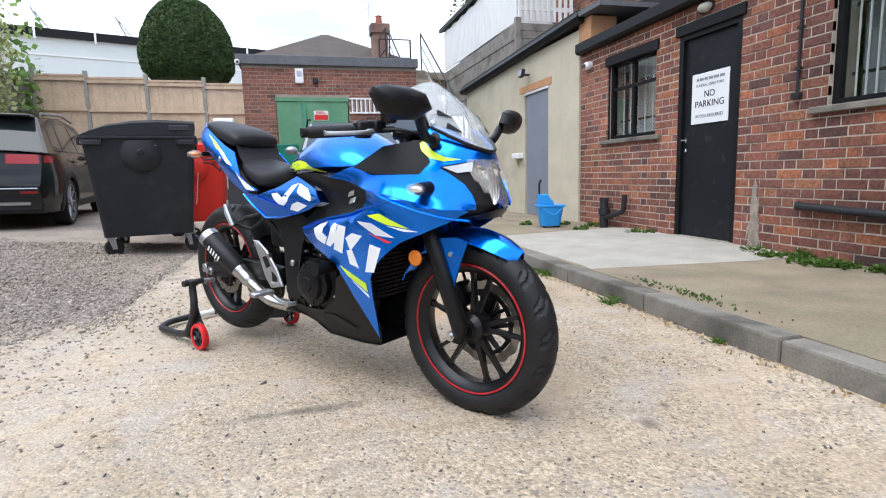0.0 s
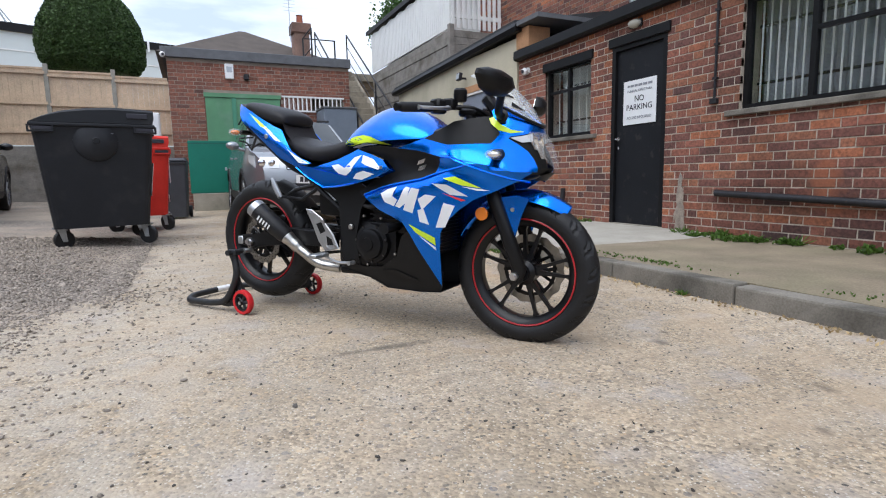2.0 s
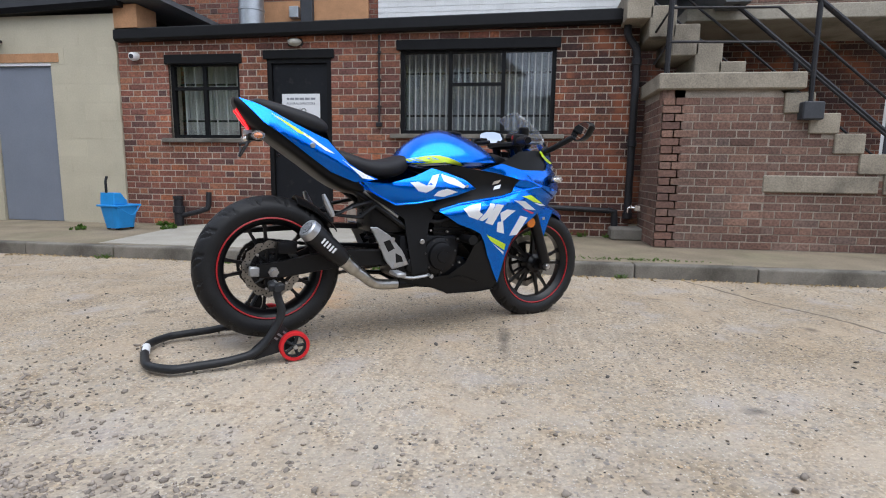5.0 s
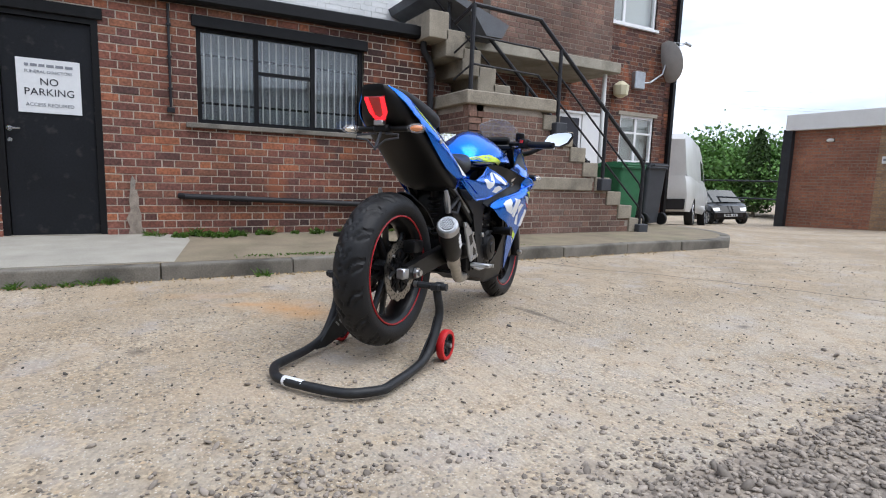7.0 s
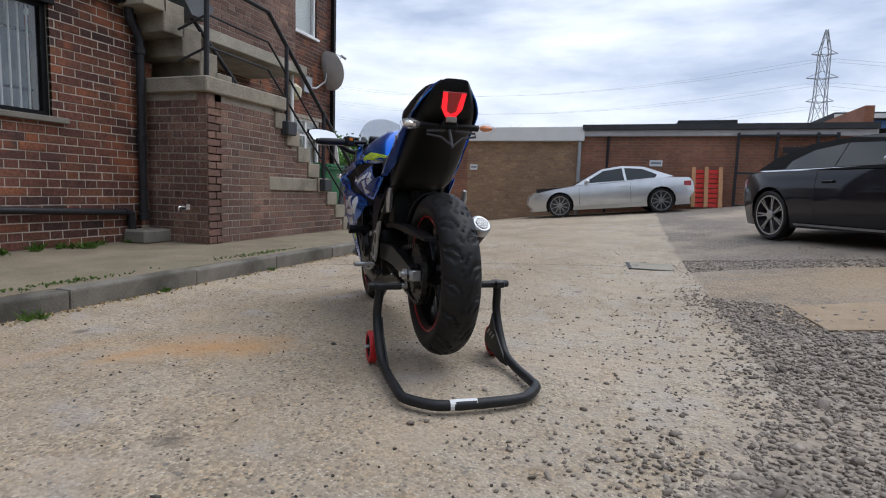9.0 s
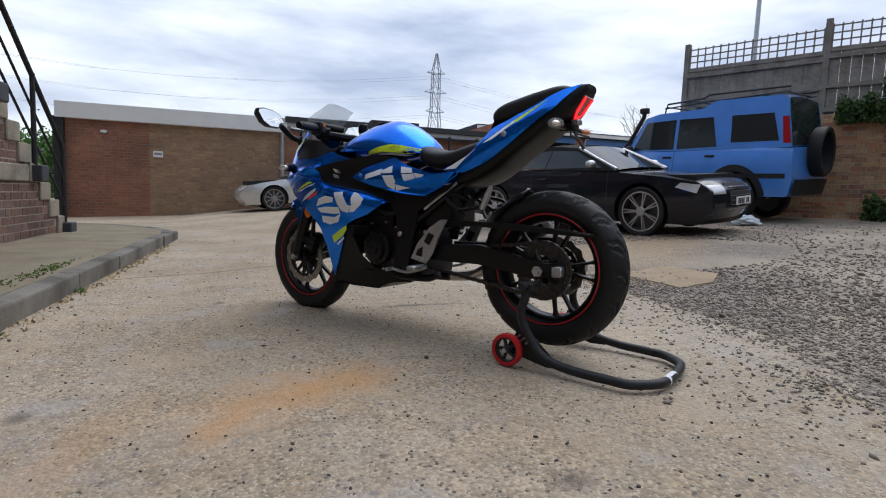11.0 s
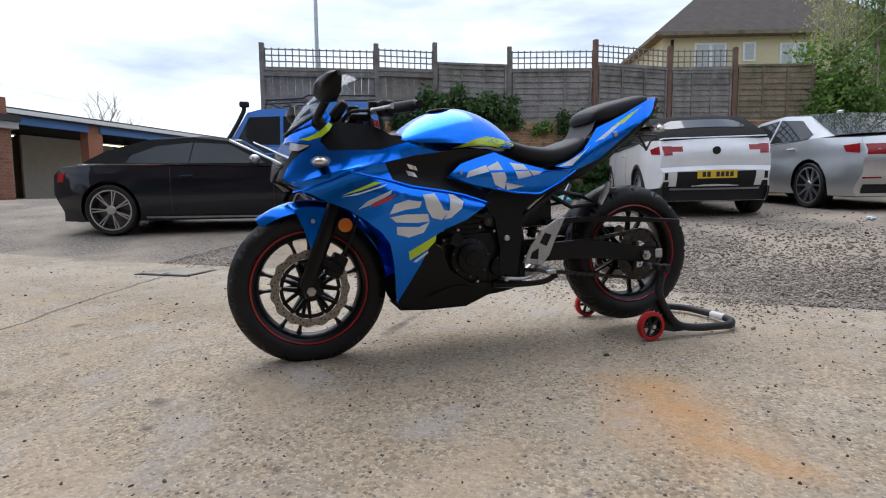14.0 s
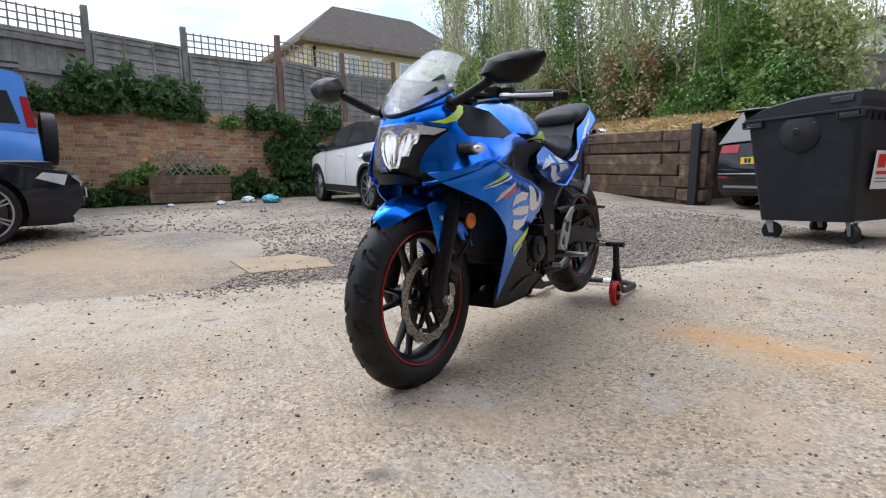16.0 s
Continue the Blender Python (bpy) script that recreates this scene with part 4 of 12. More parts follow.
cctv(pose(WX, 4.62, 2.12), "white ball security camera at the brick corner")

# ---- block building beyond, with grey door ----
def block_building():
    m = wall_frame((3.50, 9.75, 0.0), (0, -1, 0), (-1, 0, 0))
    hole = (9.75 - 6.66, 9.75 - 5.78, 0.0, 2.06)
    bm = bmesh.new()
    holed_wall(bm, m, 9.75 - 4.865, 2.62, 0.22, [hole])
    w = setting("wall_block", bm, M_BLOCK, "cream painted block wall with a grey door")
    verts, faces = [], []
    rng = random.Random(5)
    for u0, u1, v0, v1 in [(u0 * 2.0, u1 * 2.0, v0 * 3.0, v1 * 3.0) for u0, u1, v0, v1 in brick_courses((9.75 - 4.865) / 2, 2.62 / 3, [(hole[0] / 2, hole[1] / 2, 0, hole[3] / 3)], None, bond=False)]:
        b = len(verts)
        v0 += 0.008
        o = 0.0014 + rng.uniform(-0.0008, 0.0008)
        v1 = min(v1 + 0.014, v0 + 0.214)
        for z in (-0.02, o):
            verts += [m @ Vector((u, v, z)) for u, v in ((u0, v0), (u1 + 0.008, v0), (u1 + 0.008, v1), (u0, v1))]
        faces += [(b + i, b + (i + 1) % 4, b + 4 + (i + 1) % 4, b + 4 + i) for i in range(4)] + [(b + 4, b + 5, b + 6, b + 7)]
    me = bpy.data.meshes.new("blocks")
    me.from_pydata(verts, [], faces)
    me.materials.append(M_BLOCK)
    o = new("blocks", me)
    o.parent = w
    tagged(o, kind="stuff")
    d = thing("door_2", pose(3.50, 6.22, 0.07), "closed flat grey-painted metal door under a clay lintel", "", "", "structure")
    part("door_leaf", boxm((0.03, -0.425, 0.0), (0.075, 0.425, 1.98), bevel=0.003), M_GREYPAINT, d)
    part("door_frame", boxm((0.0, -0.44, 1.955), (0.07, 0.44, 1.99)), M_UPVC, d)
    part("lintel", boxm((-0.012, -0.56, 1.995), (0.03, 0.62, 2.10)), M_CLAY, d)
    part("post_box", boxm((-0.10, 0.50, 0.93), (0.0, 0.78, 1.02), bevel=0.01), M_WHITE, d)
    bm = bmesh.new()
    rings(bm, [[(3.40, y, z), (3.37, y, z + 0.06), (3.40, y, z + 0.12), (3.52, y, z + 0.13), (3.52, y, z)] for y, z in ((9.9, 2.50), (4.72, 2.68))])
    setting("gutter", bm, M_BLACK, "sagging black gutter of the block building")
    bm = bmesh.new()
    rings(bm, [[(3.45, y, z), (3.45, y, z + 0.05), (6.5, y, z + 0.6), (6.5, y, z)] for y, z in ((9.9, 2.63), (4.86, 2.81))])
    setting("roof_block", bm, M_FELT, "lean-to roof of dark felt")
    # the raised end of the brick front beside it
    setting("trim", boxm((3.49, 4.55, 2.45), (3.85, 4.86, 2.72)), M_CLAY, "newer brick pier head at the roof corner")
    bm = bmesh.new()
    rings(bm, [[(x, 4.86, 2.74), (x, 4.86, 2.80), (x, 4.2, 2.80), (x, 4.2, 2.74)] for x in (3.40, 5.0)])
    setting("trim", bm, M_LEAD, "lead-dressed roof verge")
    f = thing("floodlight", pose(3.49, 6.45, 2.32), "small black floodlight on the block wall", "lamp")
    part("bracket", boxm((-0.10, -0.015, -0.015), (0.0, 0.015, 0.015)), M_IRON, f)
    part("head", boxm((-0.16, -0.06, -0.07), (-0.10, 0.06, 0.06), pose(0, 0, 0, 0, 12), 0.008), M_IRON, f)
    part("lamp_glass", boxm((-0.165, -0.048, -0.055), (-0.158, 0.048, 0.045), pose(0, 0, 0, 0, 12)), M_GALV, f)


block_building()

# ---- brick shed with green doors ----
def lifted(make, rise):
    """Builds a part of the place and sets it that much higher, as the ground climbs northward."""
    had = set(bpy.data.objects)
    make()
    for ob in bpy.data.objects:
        if ob not in had and ob.parent is None:
            ob.matrix_world = Matrix.Translation((0, 0, rise)) @ ob.matrix_world


SY = 10.1


def shed():
    x0, x1, H = -1.17, 2.45, 2.98
    m = wall_frame((x0, SY, 0.0), (1, 0, 0), (0, -1, 0))
    holes = [(0.62, 2.12, 0.0, 2.34), (2.16, 3.46, 2.02, 2.33)]
    bm = bmesh.new()
    holed_wall(bm, m, x1 - x0, H, 0.22, holes)
    w = setting("wall_shed", bm, M_MORTAR_MID, "flat-roofed red brick shed front")
    joined_bricks("bricks", m, brick_courses(x1 - x0, H, holes, None), M_BRICK_SHED, w, seed=6)
    setting("wall_shed_side", boxm((x0, SY + 0.23, 0), (x0 + 0.22, SY + 5, H)), M_BRICK_SHED)
    setting("trim", boxm((x0 - 0.10, SY - 0.09, 2.98), (x1 + 0.03, SY + 0.1, 3.17), bevel=0.008), M_LEAD, "grey felt-covered fascia of the shed roof")
    setting("roof_shed", boxm((x0 - 0.08, SY + 0.1, 3.05), (x1 + 0.02, SY + 5, 3.15)), M_FELT)
    d = thing("door_3", pose(x0 + 0.62, SY, 0.0), "closed faded green timber doors of the shed", "", "", "structure")
    part("door_frame", boxm((0, -0.02, 2.26), (1.5, 0.06, 2.34)), M_GREEN, d)
    part("door_leaf", boxm((0.02, 0.0, 0.02), (0.52, 0.05, 2.255), bevel=0.004), M_GREEN, d)
    part("door_leaf", boxm((0.56, 0.0, 0.02), (1.48, 0.05, 2.255), bevel=0.004), M_GREEN, d)
    part("door_post", boxm((0.52, -0.02, 0.02), (0.60, 0.055, 2.255)), material("green_trim_paint", (0.08, 0.26, 0.17), 0.55, vary=0.15), d)
    s = thing("warning_sign", pose(0.36, SY - 0.004, 1.97), "small red and white warning sign on the green door", "sign")
    part("plate", boxm((-0.15, -0.006, -0.10), (0.15, 0.0, 0.10)), M_SIGNWHITE, s)
    part("red_band", boxm((-0.14, -0.008, -0.09), (0.14, -0.005, 0.02)), M_RED, s)
    for k in range(3):
        part("text_bar", boxm((-0.11, -0.009, 0.035 + 0.02 * k), (0.11 - 0.03 * k, -0.005, 0.045 + 0.02 * k)), M_RED, s)
    v = thing("window_3", pose(x0 + 2.16, SY, 2.02), "shed window behind white security bars", "", "", "structure")
    part("pane", boxm((0, 0.08, 0), (1.3, 0.09, 0.31)), M_GLASSDARK, v)
    for k in range(14):
        part("bar", boxm((0.02 + k * 0.0935, -0.03, 0.0), (0.045 + k * 0.0935, -0.01, 0.31)), M_WHITE, v)
    for z in (-0.01, 0.285):
        part("rail", boxm((-0.02, -0.035, z), (1.32, -0.012, z + 0.035)), M_WHITE, v)
    a = thing("alarm_box", pose(-0.04, SY, 2.77), "white alarm box on the shed wall", "alarm")
    part("case", boxm((-0.085, -0.07, -0.15), (0.085, 0.0, 0.15), bevel=0.012), M_UPVC, a)
    part("badge", boxm((-0.05, -0.073, -0.02), (0.05, -0.069, 0.09)), M_GALV, a)
    f = thing("flood_lamp", pose(0.28, SY, 2.68), "small dark lamp on the shed wall", "lamp")
    part("body", boxm((-0.05, -0.10, -0.06), (0.05, 0.0, 0.05), bevel=0.01), M_IRON, f)
    cctv(pose(x0 - 0.06, SY - 0.05, 3.02, 0, 0, 90), "white security camera under the shed roof corner")
    h = thing("meter_cabinet", pose(-1.55, SY - 0.25, gz(-1.5, 9.8)), "pale grey meter cabinet by the fence end", "cabinet")
    part("case", boxm((-0.19, -0.12, 0.0), (0.19, 0.12, 1.78), bevel=0.015), M_UPVC, h)
    part("door", boxm((-0.16, -0.135, 0.95), (0.16, -0.119, 1.72)), M_SIGNWHITE, h)


lifted(shed, 0.10)

# ---- stair up to the terrace beside the shed ----
def stair_north():
    """Concrete flight rising northward between shed and block building."""
    x0, x1, n = 2.50, 3.46, 20
    ya, run, rise = 8.35, 0.265, 0.178
    st = thing("steps_terrace", pose(0, 0, 0.05), "worn concrete stair with iron rails up to a terrace", "", "", "structure")
    for k in range(n):
        y = ya + k * run
        part("step", boxm((x0, y, k * rise - (0.0 if k == 0 else 0.12)), (x1, y + run + 0.02, (k + 1) * rise), bevel=0.008), M_STAIRCONC, st)
    bm = bmesh.new()
    ye, ze = ya + n * run, n * rise
    rings(bm, [[(x, ya - 0.06, -0.1), (x, ya - 0.06, 0.12), (x, ye, ze + 0.02), (x, ye, -0.1)] for x in (x0 - 0.10, x0)])
    part("side_wall", bm, M_STAIRCONC, st)
    bm = bmesh.new()
    rings(bm, [[(x, 9.80, -0.1), (x, 9.80, (9.8 - ya) / run * rise + 0.1), (x, ye, ze + 0.02), (x, ye, -0.1)] for x in (x1, x1 + 0.12)])
    part("side_wall", bm, M_STAIRCONC, st)
    bm = bmesh.new()
    rings(bm, [[(x, ya + 0.1, -0.1), (x, ya + 0.1, 0.06), (x, ye, ze - 0.14), (x, ye, -0.1)] for x in (x0 + 0.005, x1 - 0.005)])
    part("fill", bm, M_STAIRCONC, st)
    part("back_wall", boxm((x0 - 0.1, ye + 0.01, -0.1), (x1 + 0.12, ye + 0.3, ze - 0.2)), M_STAIRCONC, st)
    part("landing", boxm((x0 - 0.1, ye, ze - 0.2), (x1 + 3, ye + 3.0, ze)), M_STAIRCONC, st)
    for x in (x0 + 0.03, x1 - 0.03):
        r = thing("stair_rail", pose(x, 0, 0.05), "black iron handrail with sloping bars on the concrete stair", "railing", "stair rails")
        zf = lambda y: (y - ya) / run * rise
        yb, yt = ya + 0.10, ye + 0.05
        for y in (yb, yb + 1.35, yb + 2.75, yt):
            bm = bmesh.new()
            tube(bm, [(0, y, zf(y) - 0.02), (0, y, zf(y) + 1.02)], 0.02, 8)
            part("post", bm, M_IRON, r)
        for h, rr in ((1.02, 0.022), (0.70, 0.011), (0.38, 0.011)):
            bm = bmesh.new()
            tube(bm, [(0, yb, zf(yb) + h), (0, yt, zf(yt) + h)], rr, 8)
            part("bar", bm, M_IRON, r)
    g = thing("terrace_rail", pose(x0 - 0.08, ye, ze + 0.05), "dark landing rail with mesh at the stair head", "railing")
    for dx, dy in ((0, 0), (0, 1.2), (0.95, 1.2)):
        bm = bmesh.new()
        tube(bm, [(dx, dy, 0), (dx, dy, 1.15)], 0.025, 8)
        part("post", bm, M_IRON, g)
    for z in (1.15, 0.62):
        bm = bmesh.new()
        tube(bm, [(0, 0, z), (0, 1.2, z), (0.95, 1.2, z)], 0.018, 8)
        part("rail", bm, M_IRON, g)


lifted(stair_north, 0.06)


def terrace():
    """Timber-clad raised deck with white picket fence over the block building."""
    x0, y0, y1, z = 3.86, 7.75, 12.6, 3.22
    t = thing("terrace_deck", pose(0, 0, 0), "raised deck clad in weathered horizontal boards", "deck")
    rng = random.Random(8)
    for k in range(9):
        a = z - 0.955 + k * 0.135
        part("board", boxm((x0 - 0.03 + rng.uniform(-0.008, 0.008), y0, a), (x0, y1, a + 0.128)), M_GREYWOOD, t)
        part("board", boxm((x0, y0 - 0.03, a), (x0 + 1.1, y0, a + 0.128)), M_GREYWOOD, t)
    part("deck", boxm((x0, y0, z - 0.9), (x0 + 3, y1, z + 0.26)), M_GREYWOOD, t)
    part("corner_post", boxm((x0 - 0.06, y0 - 0.06, z - 0.6), (x0 + 0.04, y0 + 0.04, z + 0.35)), M_GREYWOOD, t)
    f = thing("picket_fence", pose(0, 0, z + 0.27), "white-painted picket fence with paper lanterns along its top", "fence")
    n = 0
    y = y0
    while y < y1:
        part("picket", boxm((x0 - 0.035, y, 0.02), (x0 - 0.012, y + 0.085, 1.0 + 0.02 * math.sin(n))), M_WHITE, f)
        y += 0.10
        n += 1
    x = x0
    while x < x0 + 1.1:
        part("picket", boxm((x, y0 - 0.035, 0.02), (x + 0.06, y0 - 0.012, 0.98)), M_WHITE, f)
        x += 0.115
    for zz in (0.22, 0.75):
        part("rail", boxm((x0 - 0.012, y0, zz), (x0 + 0.03, y1, zz + 0.07)), M_WHITE, f)
        part("rail", boxm((x0, y0 - 0.012, zz), (x0 + 1.12, y0 + 0.03, zz + 0.07)), M_WHITE, f)
    for k, c in enumerate(((0.25, 0.5, 0.7), (0.2, 0.35, 0.75), (0.7, 0.2, 0.35), (0.75, 0.12, 0.1), (0.8, 0.65, 0.2), (0.25, 0.6, 0.6))):
        bm = bmesh.new()
        lathe(bm, [(0.03, -0.06), (0.05, -0.02), (0.05, 0.03), (0.035, 0.06)], 10, pose(x0 + 0.08 + 0.18 * k, y0 - 0.07, z + 1.17))
        solo("lantern", bm, plain("lantern_paper_%s" % "abcdef"[k], c, 0.7), "small coloured lantern hung on the picket fence", "lantern", "lanterns")
    # the wooden outbuilding with dark roof above the deck
    bm = bmesh.new()
    rings(bm, [[(x0 + 0.35, y, z + 0.3), (x0 + 0.35, y, z + 1.5), (x0 + 3, y, z + 2.4), (x0 + 3, y, z + 0.3)] for y in (y0 + 1.6, y1 - 0.1)])
    setting("outhouse", bm, M_WHITE, "white timber outhouse on the terrace")
    bm = bmesh.new()
    rings(bm, [[(x0 - 0.1, y, z + 1.32), (x0 - 0.1, y, z + 1.42), (x0 + 3, y, z + 2.52), (x0 + 3, y, z + 2.42)] for y in (y0 + 1.3, y1 + 0.3)])
    setting("outhouse_roof", bm, M_FELT, "dark felt roof edge")


terrace()

# ---- two-storey brick house behind ----
HX = 5.2


def brick_face(name, origin, along, out, L, H, holes, mat, mortar, label, seed, thick=0.24):
    m = wall_frame(origin, along, out)
    bm = bmesh.new()
    holed_wall(bm, m, L, H, thick, holes)
    w = setting(name, bm, mortar, label)
    joined_bricks("bricks", m, brick_courses(L, H, holes, None), mat, w, seed=seed)
    return w


def upvc_window(name, m, w, h, lights, label):
    o = thing(name, m, label, "", "", "structure")
    t = 0.05
    bm = bmesh.new()
    box(bm, (0.03, 0, 0), (0.09, w, t))
    box(bm, (0.03, 0, h - t), (0.09, w, h))
    box(bm, (0.03, 0, t), (0.09, t, h - t))
    box(bm, (0.03, w - t, t), (0.09, w, h - t))
    part("window_frame", bm, M_UPVC, o)
    for k in range(1, lights):
        part("mullion", boxm((0.035, k * w / lights - 0.03, t), (0.085, k * w / lights + 0.03, h - t)), M_UPVC, o)
    if h < 1.2:
        part("transom", boxm((0.036, t, h * 0.62), (0.084, w - t, h * 0.62 + 0.035)), M_UPVC, o)
    p = part("pane", boxm((0.06, t, t), (0.066, w - t, h - t)), M_GLASSDARK, o)
    p.visible_shadow = False
    part("blind", boxm((0.16, 0, 0), (0.17, w, h)), M_CURTAIN, o)
    part("window_sill", boxm((-0.05, -0.05, -0.05), (0.10, w + 0.05, 0.0), bevel=0.005), M_UPVC, o)


def house():
    # face at x = HX; holes measured from its north end at y = 9
    N = 9.0
    holes = [(N + 5.42, N + 7.10, 3.72, 5.1), (N + 6.32, N + 7.26, 1.14, 2.05), (N + 4.72, N + 5.95, 0.0, 2.02)]
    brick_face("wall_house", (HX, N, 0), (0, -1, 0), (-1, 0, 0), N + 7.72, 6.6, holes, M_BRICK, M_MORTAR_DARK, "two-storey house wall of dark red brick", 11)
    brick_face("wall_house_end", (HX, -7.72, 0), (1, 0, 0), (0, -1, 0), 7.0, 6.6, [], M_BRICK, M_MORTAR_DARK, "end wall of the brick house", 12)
    setting("roof_house", boxm((HX - 0.25, -7.95, 6.6), (HX + 8, N + 0.2, 6.8)), M_TILE, "brown roof eaves")
    upvc_window("window_4", pose(HX, -7.10, 3.72), 1.68, 1.38, 2, "white plastic casement on the upper floor")
    upvc_window("window_5", pose(HX, -7.26, 1.14), 0.94, 0.91, 2, "white plastic window with blinds on the ground floor")
    setting("trim", boxm((HX - 0.02, -7.33, 2.05), (HX + 0.03, -6.25, 2.12)), M_CONC, "stone lintel")
    d = thing("door_4", pose(HX, -5.95, 0.05), "white back door with a dark glazed half and side panel", "", "", "structure")
    part("door_frame", boxm((0.0, 0.0, 1.93), (0.08, 1.23, 1.99)), M_UPVC, d)
    part("side_panel", boxm((0.02, 0.0, 0.0), (0.07, 0.58, 1.93)), M_UPVC, d)
    part("door_leaf", boxm((0.03, 0.60, 0.0), (0.08, 1.23, 1.93)), M_UPVC, d)
    part("pane", boxm((0.022, 0.66, 0.75), (0.03, 1.17, 1.85)), M_INK, d)
    # white-painted rendered brick stretch behind the flat roof
    setting("wall_white", boxm((HX - 0.06, -2.15, 2.45), (HX - 0.012, 2.0, 3.35)), M_WHITEBRICK, "white-painted brick above the flat roof")
    bm = bmesh.new()
    rng = random.Random(2)
    for u0, u1, v0, v1 in brick_courses(4.15, 0.88, [], None):
        box(bm, (HX - 0.066, -2.15 + u0, 2.47 + v0), (HX - 0.05, -2.15 + u1, 2.47 + v1))
    o = part("bricks", bm, M_WHITEBRICK, None)
    tagged(o, "white-painted bricks above the flat roof", "brickwork", "", "stuff")
    bm = bmesh.new()
    rings(bm, [[(x, -1.45, 3.05), (x, -1.4, 3.14), (x, -2.55, 2.78), (x, -2.45, 2.60), (x, -2.2, 2.60), (x, -2.0, 2.85)] for x in (HX - 1.5, HX - 0.05)])
    setting("trim", bm, M_LEAD, "grey lead-covered roof verge")
    setting("trim", boxm((HX - 0.05, 2.15, 2.6), (HX - 0.012, 3.9, 3.2)), M_CLAY, "pale boarded patch on the wall")
    f = thing("flue_pipe", pose(4.75, 3.72, 2.45), "fat galvanised flue pipe rising from the flat roof", "pipe")
    bm = bmesh.new()
    lathe(bm, [(0.17, 0), (0.17, 0.5), (0.178, 0.505), (0.178, 0.54), (0.17, 0.545), (0.17, 1.2), (0.178, 1.205), (0.178, 1.24), (0.17, 1.245), (0.17, 2.4)], 24)
    part("pipe", bm, M_GALV, f, smooth=True)
    e = thing("electric_box", pose(HX - 0.03, 3.05, 3.05), "grey electric box on the upper wall", "box")
    part("case", boxm((-0.10, -0.09, -0.16), (0.03, 0.09, 0.16), bevel=0.01), M_BINGREY, e)
    part("lid", boxm((-0.11, 0.12, -0.10), (0.03, 0.26, 0.06), bevel=0.01), M_GALV, e)
    setting("trim", boxm((HX - 0.09, -7.73, 0.0), (HX - 0.01, -7.65, 6.6)), M_BLACK, "black rainwater pipe at the house corner")
    l = thing("wall_lamp", pose(HX, -6.12, 2.50), "cream wall lantern by the back door", "lamp")
    part("backplate", boxm((-0.03, -0.06, -0.05), (0.0, 0.06, 0.06)), M_IRON, l)
    bm = bmesh.new()
    lathe(bm, [(0.05, -0.17), (0.13, -0.12), (0.15, 0.05), (0.05, 0.13)], 8, pose(-0.15, 0, 0))
    part("shade", bm, material("cream_lantern_glass", (0.6, 0.55, 0.38), 0.4, vary=0.08), l)
    j = thing("junction_box", pose(HX, -6.68, 2.72), "grey junction box on the house wall", "box")
    part("case", boxm((-0.10, -0.14, -0.16), (0.0, 0.14, 0.16), bevel=0.01), M_GALV, j)
    # satellite dish
    s = thing("satellite_dish", pose(HX - 0.02, -7.20, 2.98) @ Matrix.Scale(0.74, 4), "weathered white satellite dish on a bracket arm", "dish")
    bm = bmesh.new()
    tube(bm, [(0, 0.55, -0.40), (-0.12, 0.35, -0.38), (-0.16, -0.05, -0.12), (-0.16, -0.12, 0.12)], 0.025, 8)
    part("bracket", bm, M_GALV, s)
    aim = look((0, 0, 0), (-0.25, -1.0, 0.30))
    mm = Matrix.Translation((-0.17, -0.14, 0.18)) @ aim @ pose(0, 0, 0, 180) @ Matrix.Diagonal((1.25, 1.25, 1.25, 1))
    bm = bmesh.new()
    lathe(bm, [(0.0, 0.0), (0.15, 0.01), (0.30, 0.04), (0.43, 0.085), (0.435, 0.075), (0.30, 0.028), (0.0, -0.012)], 28, mm)
    part("reflector", bm, material("dish_white", (0.46, 0.45, 0.43), 0.6, vary=0.2, scale=4), s, smooth=True)
    tip = mm @ Vector((0, -0.30, 0.55))
    for q in ((0.36, -0.2, 0.07), (-0.36, -0.2, 0.07), (0, -0.42, 0.08)):
        bm = bmesh.new()
        tube(bm, [mm @ Vector(q), tip], 0.008, 6)
        part("arm", bm, M_GALV, s)
    bm = bmesh.new()
    tube(bm, [tip, tip + (mm @ Vector((0, -0.15, -0.25)) - mm @ Vector((0, 0, 0))) * -0.5], 0.04, 10)
    part("receiver", bm, M_GALV, s)


house()

